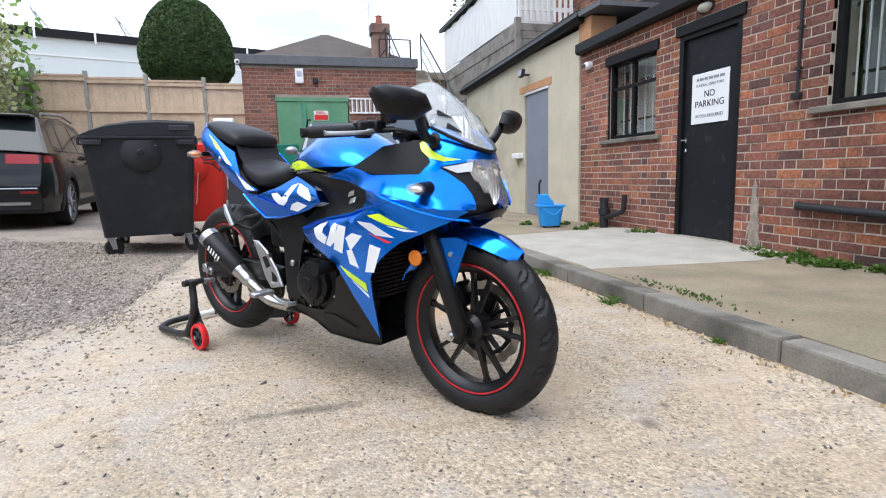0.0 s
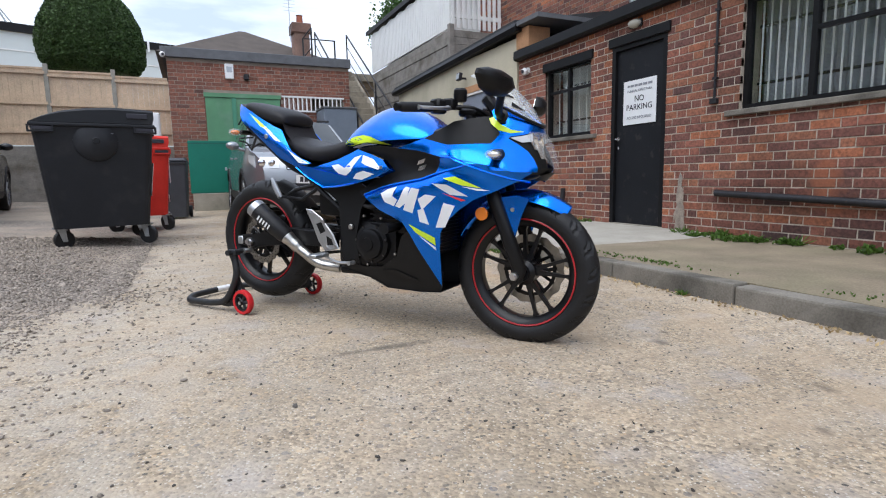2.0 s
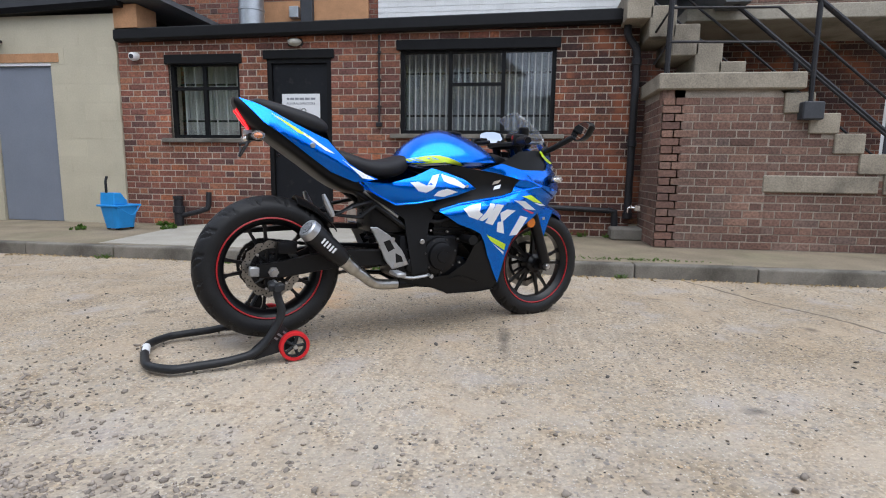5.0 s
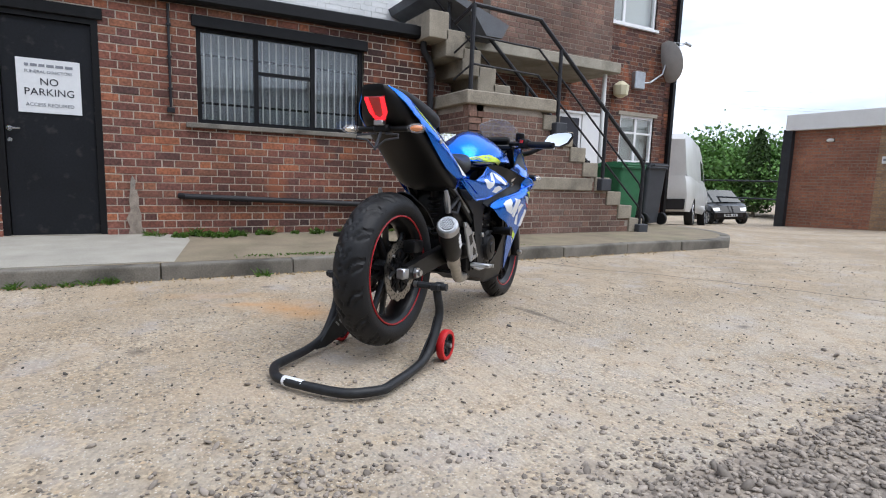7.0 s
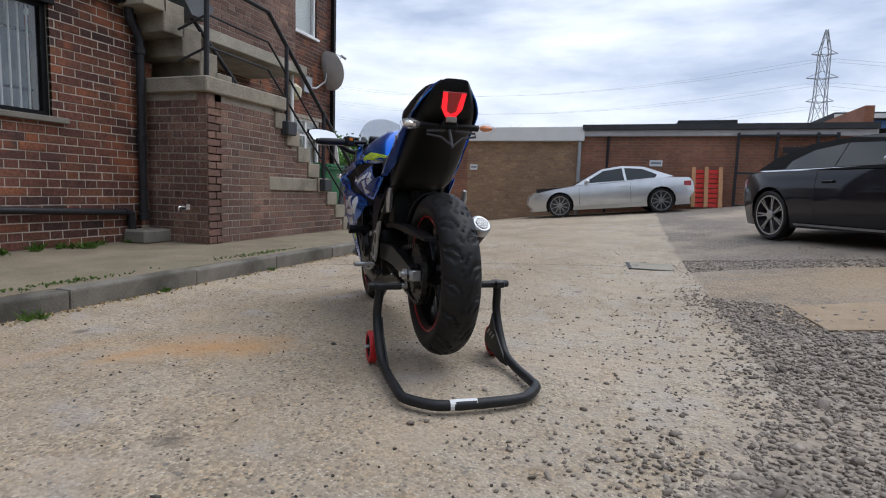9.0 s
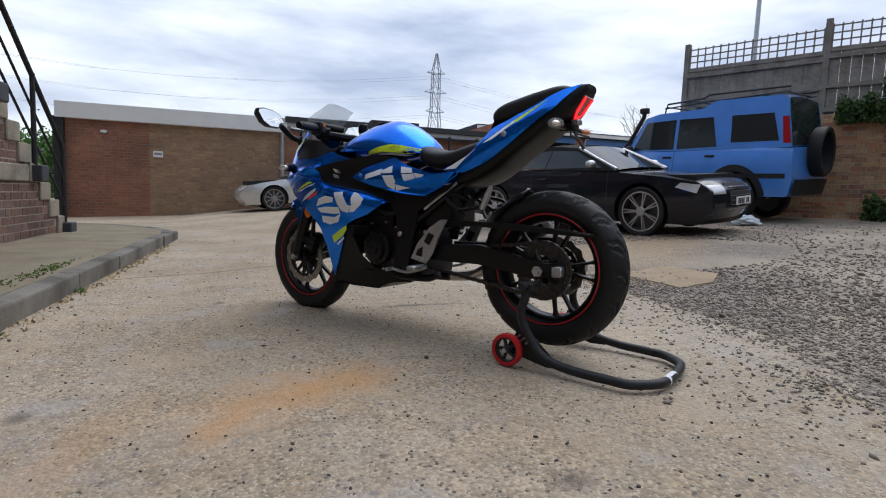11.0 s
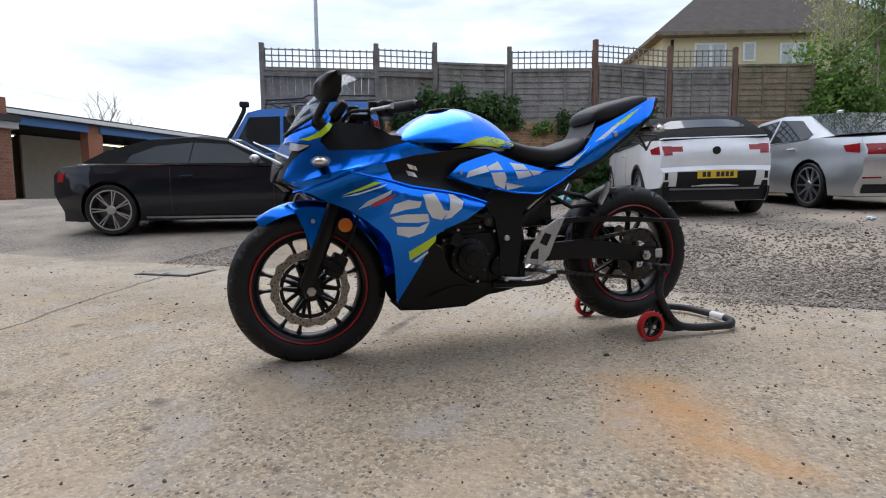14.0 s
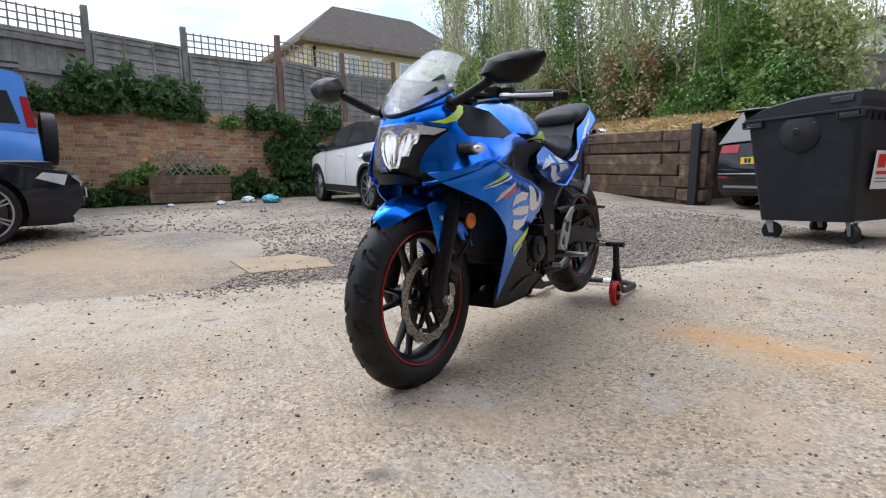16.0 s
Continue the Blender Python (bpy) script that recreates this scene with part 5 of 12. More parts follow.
# ---- pier and stair at the south end of the front ----
def stair_south():
    px0, pz = 2.76, 1.56
    w = brick_face("wall_pier", (px0, -1.40, 0.0), (0, -1, 0), (-1, 0, 0), 0.97, pz, [], M_BRICK_PIER, M_MORTAR_MID, "weathered brick pier beside the stair", 14, 0.2)
    brick_face("wall_pier_north", (WX, -1.395, 0.0), (-1, 0, 0), (0, 1, 0), WX - px0, pz, [], M_BRICK_PIER, M_MORTAR_MID, "north face of the brick pier", 15, 0.2)
    setting("trim", boxm((px0 - 0.05, -2.62, pz), (WX + 0.02, -1.34, pz + 0.15), bevel=0.012), M_STAIRCONC, "thick concrete coping on the pier")
    setting("wall_pier_core", boxm((px0 + 0.03, -2.36, 0), (WX, -1.43, pz - 0.004)), M_MORTAR)
    setting("trim", boxm((px0 - 0.003, -1.50, pz - 0.10), (px0 + 0.12, -1.392, pz - 0.002)), M_BRICK_PIER, "top corner bricks of the pier")
    # stepped flank below the flight, cut in courses to the stair's slope
    m = wall_frame((px0 + 0.02, -2.37, 0.0), (0, -1, 0), (-1, 0, 0))
    bricks = [b for b in brick_courses(1.9, 1.5, [], None) if b[3] < 1.60 - (b[0] + b[1]) / 2 * 0.80]
    bm = bmesh.new()
    rings(bm, [[(x, -2.37, 0), (x, -2.37, 1.60), (x, -4.2, 0.14), (x, -4.2, 0)] for x in (px0 + 0.02, px0 + 0.22)])
    fl = setting("wall_flank", bm, M_MORTAR_MID, "sloping brick flank of the stair")
    joined_bricks("bricks", m, bricks, M_BRICK_PIER, fl, seed=16)
    setting("trim", boxm((px0 - 0.012, -3.33, 0.62), (px0 + 0.03, -2.34, 0.78), bevel=0.01), M_STAIRCONC, "rough concrete band let into the brick flank")
    st = thing("steps_house", pose(0, 0, 0), "concrete stair with black iron rails up to the flat roof", "", "", "structure")
    n, rise, run = 14, 0.183, 0.228
    for k in range(n):
        y = -4.32 + k * run
        part("step", boxm((px0 - 0.006 if y < -2.5 else 3.20, y, max(0.02, 0.066 + k * rise - (0.0 if y < -2.5 else 0.12))), (WX + 0.35, y + run + 0.03, 0.066 + (k + 1) * rise), bevel=0.008), M_STAIRCONC, st)
    zf = lambda y: 0.066 + (y + 4.32) / run * rise
    for x, post_y in ((px0 + 0.0, (-4.26, -3.50, -2.68)), (WX + 0.30, (-4.26, -3.0, -1.7))):
        r = thing("stair_rail", pose(x, 0, 0), "black iron stair railing with three sloping bars", "railing", "stair rails")
        ya, yb = post_y[0], -2.34
        for y in post_y:
            bm = bmesh.new()
            tube(bm, [(0, y, zf(y)), (0, y, zf(y) + 0.95)], 0.024, 8)
            part("post", bm, M_IRON, r)
            part("foot_block", boxm((-0.09, y - 0.09, zf(y) - 0.10), (0.09, y + 0.09, zf(y) + 0.06), bevel=0.01), M_BINGREY, r, "grey painted concrete foot")
        for h, rr in ((0.95, 0.026), (0.62, 0.013), (0.32, 0.013)):
            bm = bmesh.new()
            pts = [(0, ya, zf(ya) + h - 0.10), (0, ya + 0.06, zf(ya) + h), (0, yb, zf(yb) + h)]
            if x < 3:
                pts += [(0, -1.42, zf(yb) + h + 0.02), (0.30, -1.36, zf(yb) + h - 0.12)]
            else:
                pts += [(0, -1.35, zf(-1.35) + h)]
            tube(bm, pts, rr, 8)
            part("bar", bm, M_IRON, r)
        if x < 3:
            for y in (-1.42,):
                bm = bmesh.new()
                tube(bm, [(0.02, y, pz + 0.15), (0.0, y, zf(yb) + 0.97)], 0.026, 8)
                part("post", bm, M_IRON, r)
    # balcony slab on the house
    setting("balcony_slab", boxm((4.05, -5.05, 2.50), (HX, -1.9, 2.66), bevel=0.01), M_CONC, "concrete canopy slab over the back door")
    brick_face("wall_balcony", (4.25, -2.6, 2.66), (0, -1, 0), (-1, 0, 0), 2.4, 1.25, [], M_BRICK_PIER, M_MORTAR_DARK, "brick parapet above the canopy slab", 17, 0.2)
    setting("trim", boxm((4.2, -5.05, 3.91), (4.5, -2.6, 4.05)), M_CONC, "stone coping of the parapet")
    bm = bmesh.new()
    tube(bm, [(4.25, -4.9, 0.06), (4.25, -4.9, 2.5)], 0.035, 10)
    setting("canopy_post", bm, M_WHITE, "white post under the canopy")


stair_south()

# ---- garages to the south ----
GY = -12.6


def garages():
    brick_face("wall_garage_end", (5.35, GY, -0.3), (-1, 0, 0), (0, 1, 0), 1.85, 2.5, [], M_BRICK_ORANGE, M_MORTAR_DARK, "orange brick bay of the garage block", 21)
    brick_face("wall_garage_tan", (3.5, GY, -0.3), (-1, 0, 0), (0, 1, 0), 3.3, 2.5, [], M_BRICK_TAN, M_MORTAR_DARK, "tan brick bay of the garage block", 22)
    brick_face("wall_garage_red", (0.2, GY, -0.3), (-1, 0, 0), (0, 1, 0), 6.6, 2.65, [], M_BRICK_ORANGE, M_MORTAR_DARK, "red brick bay of the garage block", 23)
    setting("trim", boxm((0.15, GY - 0.2, 2.17), (5.5, GY + 0.16, 2.56), bevel=0.01), M_WHITE, "white fascia board of the garage roof")
    setting("trim", boxm((-6.5, GY - 0.2, 2.30), (0.35, GY + 0.14, 2.46), bevel=0.01), material("grey_fascia", (0.45, 0.45, 0.45), 0.7, vary=0.15), "grey fascia board of the garage roof")
    setting("roof_garage", boxm((-6.5, GY - 7, 2.46), (0.2, GY + 0.22, 2.60)), M_FELT, "black felt garage roof")
    setting("roof_garage_low", boxm((0.2, GY - 7, 2.3), (5.4, GY, 2.5)), M_FELT)
    setting("trim", boxm((-3.6, GY - 1.0, 2.6), (-2.2, GY - 0.2, 2.74)), M_FELT, "low dark roof light")
    setting("trim", boxm((5.33, GY - 0.25, -0.3), (5.55, GY + 0.14, 2.2)), M_STEELPOST, "dark painted corner post")
    d = thing("downpipe", pose(0.27, GY + 0.08, 0), "grey downpipe on the garage wall", "pipe")
    bm = bmesh.new()
    tube(bm, [(0, 0, 2.2), (0, 0, 0.1)], 0.05, 10)
    part("pipe", bm, M_GALV, d)
    d = thing("downpipe", pose(-0.48, GY + 0.06, 0), "thin dark iron downpipe on the garage wall", "pipe")
    bm = bmesh.new()
    tube(bm, [(0, 0, 2.3), (0, 0, 0.15)], 0.035, 8)
    part("pipe", bm, M_IRON, d)
    for x, z, w in ((-1.72, 1.60, 0.16), (3.3, 1.42, 0.11)):
        s = thing("wall_notice", pose(x, GY + 0.012, z), "small white notice on the garage wall", "sign")
        part("plate", boxm((-w, 0, -0.08), (w, 0.012, 0.08)), M_SIGNWHITE, s)
        part("text_bar", boxm((-w * 0.8, 0.012, -0.02), (w * 0.8, 0.015, 0.03)), M_INKGREY, s)
    bulkhead("bulkhead_lamp", pose(4.5, GY, 1.9, 0, 0, -90), "white bulkhead lamp on the orange garage wall", M_WHITE)
    g = thing("steel_gate", pose(-3.6, GY + 0.18, 0.52), "dark steel double gate frame against the brick garage", "gate")
    for x in (0, -0.85, -1.7, -2.1):
        part("post", boxm((x - 0.03, -0.03, 0), (x + 0.03, 0.03, 1.85)), M_STEELPOST, g)
    for z in (0.04, 0.85, 1.78):
        part("rail", boxm((-2.1, -0.02, z - 0.025), (0, 0.02, z + 0.025)), M_STEELPOST, g)
    part("vent", boxm((-1.45, -0.05, 1.35), (-1.0, 0.0, 1.5)), M_STEELPOST, g)
    p = thing("pallet", pose(-2.95, GY + 0.45, gz(-3, -12.2), 14, 0, 4), "red-painted pallet leaning against the garage", "pallet")
    for k in range(8):
        part("slat", boxm((-0.34, -0.02, 0.03 + k * 0.125), (0.34, 0.0, 0.125 + k * 0.125)), M_RED, p)
    for x in (-0.33, 0.0, 0.30):
        part("bearer", boxm((x - 0.03, 0.0, 0.0), (x + 0.06, 0.09, 1.05)), M_CLAY, p)
    # open workshop bays farther west
    wy = -15.6
    for k, (xa, xb) in enumerate(((-10.4, -6.9), (-14.6, -11.0), (-18.8, -15.2))):
        setting("workshop_bay", boxm((xa, wy - 4.0, 0.6), (xb, wy - 3.9, 3.0)), M_CURTAIN, "pale back wall of an open workshop bay")
        setting("trim", boxm((xa - 0.1, wy, 2.82), (xb + 0.1, wy + 0.1, 3.05)), plain("blue_fascia_%s" % "abc"[k], (0.06, 0.16, 0.38), 0.5), "blue roller-door header")
        setting("pillar", boxm((xa - 0.6, wy - 0.3, 0.3), (xa - 0.1, wy + 0.05, 3.1)), M_BRICK_ORANGE, "brick pillar between workshop bays")
        l = thing("strip_light", pose((xa + xb) / 2, wy - 2.0, 2.72), "lit fluorescent strip in the workshop", "lamp", "strip lights")
        part("tube", boxm((-0.9, -0.05, -0.03), (0.9, 0.05, 0.0)), MATS.get("strip_glow") or plain("strip_glow", (1.0, 0.8, 0.45), 0.5, emit=3.0), l)
        part("tray", boxm((-0.95, -0.08, 0.0), (0.95, 0.08, 0.05)), M_UPVC, l)
        for x in (-0.7, 0.7):
            part("hanger", boxm((x - 0.01, -0.01, 0.05), (x + 0.01, 0.01, 0.334)), M_STEELPOST, l)
    setting("roof_workshop", boxm((-30, wy - 5, 3.05), (-6.4, wy + 0.25, 3.25)), M_FELT, "flat workshop roof with white edge")
    setting("trim", boxm((-30, wy + 0.25, 3.08), (-6.4, wy + 0.30, 3.2)), M_WHITE)
    setting("wall_workshop", boxm((-30, wy - 5, 0.3), (-6.4, wy - 4.6, 3.05)), M_MORTAR_DARK)
    setting("wall_workshop_far", boxm((-30, wy - 0.3, 0.3), (-19.4, wy, 3.05)), M_BRICK_ORANGE)
    setting("wall_workshop_side", boxm((-6.5, wy - 5, 0.3), (-6.3, GY - 0.25, 3.05)), M_BRICK_ORANGE)


garages()

# ---- fences, old wall and sleeper wall to the west ----
FENCE = [(-7.55, -6.45, 3.88), (-8.66, -4.35, 3.74), (-9.35, -3.26, 3.94), (-10.2, -1.78, 3.93), (-10.78, -0.07, 4.02), (-12.0, 1.53, 4.12), (-13.1, 4.25, 4.30)]


def old_wall():
    pts = [(-7.52, -6.35), (-9.0, -3.5), (-10.3, -0.6), (-11.0, 1.6), (-12.2, 4.4)]
    for i, (a, b) in enumerate(zip(pts, pts[1:])):
        a, b = Vector((*a, 0)), Vector((*b, 0))
        d = (b - a).normalized()
        out = Vector((d.y, -d.x, 0))
        m = wall_frame(a + Vector((0, 0, 0.35)), d, out)
        L = (b - a).length
        bm = bmesh.new()
        holed_wall(bm, m, L, 1.95, 0.3, [])
        w = setting("wall_old_%s" % "abcd"[i], bm, M_MORTAR, "old yellow and red brick retaining wall grown with ivy")
        joined_bricks("bricks", m, brick_courses(L, 1.95, [], None), M_BRICK_OLD, w, proud=0.008, seed=30 + i)
    # raised ground behind the wall
    bm = bmesh.new()
    top = [bm.verts.new((x - 0.2, y, 2.05)) for x, y in pts]
    back = [bm.verts.new((x - 40, y - 6, 2.6)) for x, y in pts]
    for i in range(len(pts) - 1):
        bm.faces.new((top[i], top[i + 1], back[i + 1], back[i]))
    setting("garden_ground", bm, M_BANK, "raised garden ground behind the old wall")


old_wall()


def panel_fence(name, a, b, za, zb, base, trellis, mat, label, post_mat, lap=True, boards=0.13):
    """One fence bay between two points, with boards, rails, a trellis top and a post at its start."""
    a, b = Vector((*a, 0)), Vector((*b, 0))
    L = (b - a).length
    d = (b - a).normalized()
    M = Matrix.Translation((a.x, a.y, base)) @ Matrix((d, Vector((-d.y, d.x, 0)), Vector((0, 0, 1)))).transposed().to_4x4()
    f = thing(name, M, label, "fence", "fence bays")
    H = min(za, zb) - base
    hb = H - trellis - 0.05
    rng = random.Random(int(L * 1000))
    if lap:
        z = 0.05
        while z < hb - 0.02:
            part("board", boxm((0.05, -0.006, 0), (L - 0.03, 0.006, min(boards + 0.02, hb - z + 0.01)), pose(0, -0.012 + rng.uniform(-0.004, 0.004), z, -9 + rng.uniform(-1.5, 1.5), rng.uniform(-0.15, 0.15))), mat, f)
            z += boards
        for k in range(4):
            x = 0.1 + k * (L - 0.2) / 3
            part("batten", boxm((x - 0.02, -0.04, 0.05), (x + 0.02, -0.014, hb)), mat, f)
    else:
        x = 0.05
        while x < L - 0.05:
            part("board", boxm((x, -0.012 + rng.uniform(-0.004, 0.004), 0.05), (min(x + boards, L - 0.03), 0.008, hb + rng.uniform(-0.01, 0.01))), mat, f)
            x += boards + 0.004
        for z in (0.35, hb * 0.55, hb - 0.12):
            part("rail", boxm((0.03, -0.06, z), (L - 0.02, -0.014, z + 0.07)), mat, f)
    part("cap_rail", boxm((0.03, -0.03, hb), (L - 0.02, 0.03, hb + 0.05)), mat, f)
    if trellis:
        n = max(4, int(L / 0.14))
        for k in range(n + 1):
            x = 0.06 + k * (L - 0.12) / n
            part("trellis_bar", boxm((x - 0.012, -0.012, hb + 0.05), (x + 0.012, 0.0, H)), mat, f)
        for k in range(4):
            z = hb + 0.07 + k * (trellis - 0.05) / 3
            part("trellis_bar", boxm((0.04, 0.0, z - 0.012), (L - 0.03, 0.012, z + 0.012)), mat, f)
    part("post", boxm((-0.05, -0.05, -0.5), (0.05, 0.05, za - base + 0.09), bevel=0.006), post_mat, f)
    return f


M_FENCEDARK = material("dark_larch_lap", (0.215, 0.20, 0.185), 0.9, vary=0.45, scale=5, fine=35, bump=0.5, island=0.24, second=(0.12, 0.11, 0.09), second_scale=1.8)
M_RUSTPOST = material("brown_post", (0.19, 0.115, 0.085), 0.85, vary=0.3, bump=0.3)
M_BROWNLAP = material("mossy_brown_larch_lap", (0.205, 0.165, 0.115), 0.9, vary=0.45, scale=5, fine=35, bump=0.5, island=0.24, second=(0.12, 0.12, 0.065), second_scale=1.4)
panel_fence("fence_bay", (-7.55, -6.45), (-8.66, -4.35), 3.80, 3.80, 2.0, 0.42, M_GREYWOOD, "weathered boarded fence bay with trellis top", M_GREYWOOD, lap=False, boards=0.15)
panel_fence("fence_bay", (-8.66, -4.35), (-9.35, -3.26), 3.85, 3.85, 2.0, 0.42, M_GREYWOOD, "weathered boarded fence bay with trellis top", M_GREYWOOD, lap=False, boards=0.15)
panel_fence("fence_bay", (-9.35, -3.26), (-10.2, -1.78), 3.94, 3.62, 2.0, 0.0, M_FENCEDARK, "dark larch-lap fence bay without trellis", M_GREYWOOD)
panel_fence("fence_bay", (-10.2, -1.78), (-10.84, 0.04), 3.92, 3.95, 2.0, 0.42, M_FENCEDARK, "dark larch-lap fence bay with trellis top", M_GREYWOOD)
panel_fence("fence_bay", (-10.82, 0.05), (-12.0, 1.65), 4.05, 4.05, 1.9, 0.42, M_FENCEDARK, "dark larch-lap fence bay with trellis top", M_RUSTPOST)
panel_fence("fence_bay", (-12.0, 1.65), (-12.5, 3.1), 4.05, 4.05, 1.9, 0.42, M_FENCEDARK, "dark larch-lap fence bay with trellis top", M_RUSTPOST)
panel_fence("fence_bay", (-12.5, 3.1), (-13.1, 4.9), 4.0, 3.7, 1.9, 0.0, M_BROWNLAP, "mossy brown larch-lap fence bay", M_RUSTPOST)

NORTH = [(-6.72, 3.75), (-5.50, 3.67), (-4.04, 3.61), (-2.57, 3.55), (-1.10, 3.49)]
for (x0, z0), (x1, z1) in zip(NORTH, NORTH[1:]):
    panel_fence("fence_bay", (x0, 15.0), (x1, 15.0), z0, z1, 1.62, 0.0, M_NEWWOOD, "pale new close-boarded fence bay", M_POSTCONC, lap=False, boards=0.12)
setting("wall_north", boxm((-6.9, 14.97, -0.3), (0.4, 15.12, 1.64)), M_GREYWOOD, "low timber-boarded wall under the pale fence")
for k in range(2):
    panel_fence("fence_bay", (-6.86, 12.3 + 1.35 * k), (-6.80, 13.65 + 1.35 * k), 3.52, 3.55, 1.62, 0.0, M_GREYWOOD, "grey close-boarded fence bay", M_POSTCONC, lap=False)
setting("wall_west", boxm((-7.0, 7.35, -0.3), (-6.84, 15.0, 1.66)), M_SLEEPER, "low dark wall beside the parking bay")


def sleeper_wall():
    a, b = Vector((-13.6, 5.95, 0.80)), Vector((-5.85, 7.20, 0.36))
    d = (b - a).normalized()
    side = Vector((-d.y, d.x, 0)).normalized()
    M = Matrix.Translation(a) @ Matrix((d, side, d.cross(side))).transposed().to_4x4()
    L = (b - a).length
    w = thing("wall_sleepers", M, "retaining wall of stacked dark railway sleepers between steel posts", "", "", "structure")
    rng = random.Random(3)
    for k in range(6):
        x = -0.4 * (k % 2)
        while x < L - 0.1:
            e = min(x + 2.4, L)
            part("sleeper", boxm((x + 0.01, rng.uniform(-0.02, 0.02), k * 0.225 - 0.06), (e - 0.01, 0.16, k * 0.225 + 0.155), pose(0, 0, 0, 0, rng.uniform(-0.15, 0.15)), bevel=0.016), M_SLEEPER, w)
            x += 2.42
    part("backing", boxm((0.0, 0.10, -0.4), (L, 0.22, 1.22)), M_SLEEPER, w)
    for x in (4.62, 7.66):
        part("steel_post", boxm((x - 0.09, -0.10, -0.2), (x + 0.09, -0.025, 1.36), bevel=0.008), M_STEELPOST, w)
        part("steel_post", boxm((x - 0.12, -0.035, -0.2), (x - 0.095, 0.02, 1.36), bevel=0.004), M_STEELPOST, w)
    bm = bmesh.new()
    rows = []
    n = 22
    for i in range(n + 1):
        x = -2.0 + i * (L + 1.9) / n
        k = noise.noise(Vector((x * 0.8, 5, 0)))
        rows.append([M @ Vector((x, 0.10, 1.10)), M @ Vector((x, 0.16, 1.27)), M @ Vector((x, 0.6, 1.42 + 0.07 * k)), M @ Vector((x, 1.3, 1.58 + 0.1 * k)), M @ Vector((x, 2.6, 1.78 + 0.12 * k)), M @ Vector((x, 12, 2.2)), M @ Vector((x - 20, 60, 2.6))])
    rings(bm, rows, cap=False, close=False)
    setting("bank", bm, M_BANK, "bank of dry straw-coloured grass above the sleeper wall", smooth=True)
    bm = bmesh.new()
    rings(bm, [[(-6.9, y, 1.55 + 0.03 * (y - 7)), (-8.2, y + 0.2, 1.9 + 0.03 * (y - 7)), (-30, y + 2, 2.6)] for y in (7.2, 9, 11, 13, 15, 18)], cap=False, close=False)
    setting("bank_north", bm, M_BANK, "rough ground behind the parking bay", smooth=True)
    return M


SLEEPER_M = sleeper_wall()

# ---- the motorcycle ----
def blue_lacquer():
    m = bpy.data.materials.new("metallic_blue_lacquer")
    m.use_nodes = True
    n, l = m.node_tree.nodes, m.node_tree.links
    p = n["Principled BSDF"]
    tc = n.new("ShaderNodeTexCoord")
    fl = n.new("ShaderNodeTexVoronoi")
    fl.inputs["Scale"].default_value = 1400.0
    l.new(tc.outputs["Object"], fl.inputs["Vector"])
    sp = n.new("ShaderNodeSeparateColor")
    l.new(fl.outputs["Color"], sp.inputs[0])
    mr = n.new("ShaderNodeMapRange")
    mr.inputs["To Min"].default_value, mr.inputs["To Max"].default_value = 0.75, 1.3
    l.new(sp.outputs[0], mr.inputs["Value"])
    mul = n.new("ShaderNodeMixRGB")
    mul.blend_type, mul.inputs["Fac"].default_value = "MULTIPLY", 1.0
    mul.inputs["Color1"].default_value = (0.001, 0.172, 0.84, 1)
    l.new(mr.outputs["Result"], mul.inputs["Color2"])
    l.new(mul.outputs["Color"], p.inputs["Base Color"])
    b = n.new("ShaderNodeBump")
    b.inputs["Strength"].default_value, b.inputs["Distance"].default_value = 0.04, 0.0006
    l.new(fl.outputs["Distance"], b.inputs["Height"])
    l.new(b.outputs["Normal"], p.inputs["Normal"])
    p.inputs["Metallic"].default_value, p.inputs["Roughness"].default_value = 0.94, 0.24
    p.inputs["Coat Weight"].default_value, p.inputs["Coat Roughness"].default_value = 0.5, 0.03
    return m


M_BLUE = blue_lacquer()
M_DECALWHITE = plain("white_vinyl", (0.78, 0.80, 0.82), 0.3, coat=0.6)
M_DECALSILVER = plain("silver_vinyl", (0.62, 0.64, 0.66), 0.3, coat=0.6)
M_DECALLIME = plain("lime_vinyl", (0.60, 0.80, 0.02), 0.3, coat=0.6)
M_DECALRED = plain("red_vinyl", (0.6, 0.02, 0.03), 0.35, coat=0.4)
M_TRIM = material("black_trim_plastic", (0.009, 0.009, 0.0095), 0.4, spec=0.2, vary=0.2, scale=30, fine=400, bump=0.12, depth=0.0008)
M_CASE = material("black_engine_paint", (0.008, 0.008, 0.009), 0.36, metal=0.2, spec=0.25, vary=0.25, scale=40, bump=0.12, depth=0.001)
M_FRAME = material("black_frame_paint", (0.007, 0.007, 0.0075), 0.35, spec=0.25, vary=0.2, bump=0.05)
M_SEAT = material("seat_vinyl", (0.017, 0.0165, 0.018), 0.48, spec=0.25, vary=0.15, scale=20, fine=420, bump=0.35, depth=0.0008)
M_ALU = material("cast_aluminium", (0.46, 0.47, 0.48), 0.38, metal=0.85, vary=0.15, scale=25, fine=300, bump=0.1, depth=0.0006)
M_STEELPIPE = material("bare_steel_pipe", (0.50, 0.49, 0.46), 0.30, metal=1.0, vary=0.22, scale=9, fine=60, bump=0.05, second=(0.40, 0.34, 0.26), second_scale=5)
M_CAN = material("black_exhaust_can", (0.02, 0.02, 0.021), 0.42, metal=0.3, vary=0.2, scale=30, bump=0.1, depth=0.0008)
M_DISC = material("brake_disc_steel", (0.30, 0.285, 0.26), 0.32, metal=1.0, vary=0.18, scale=30, bump=0.05)
M_DARKBOLT = plain("dark_bolt_steel", (0.10, 0.10, 0.105), 0.35, 1.0)
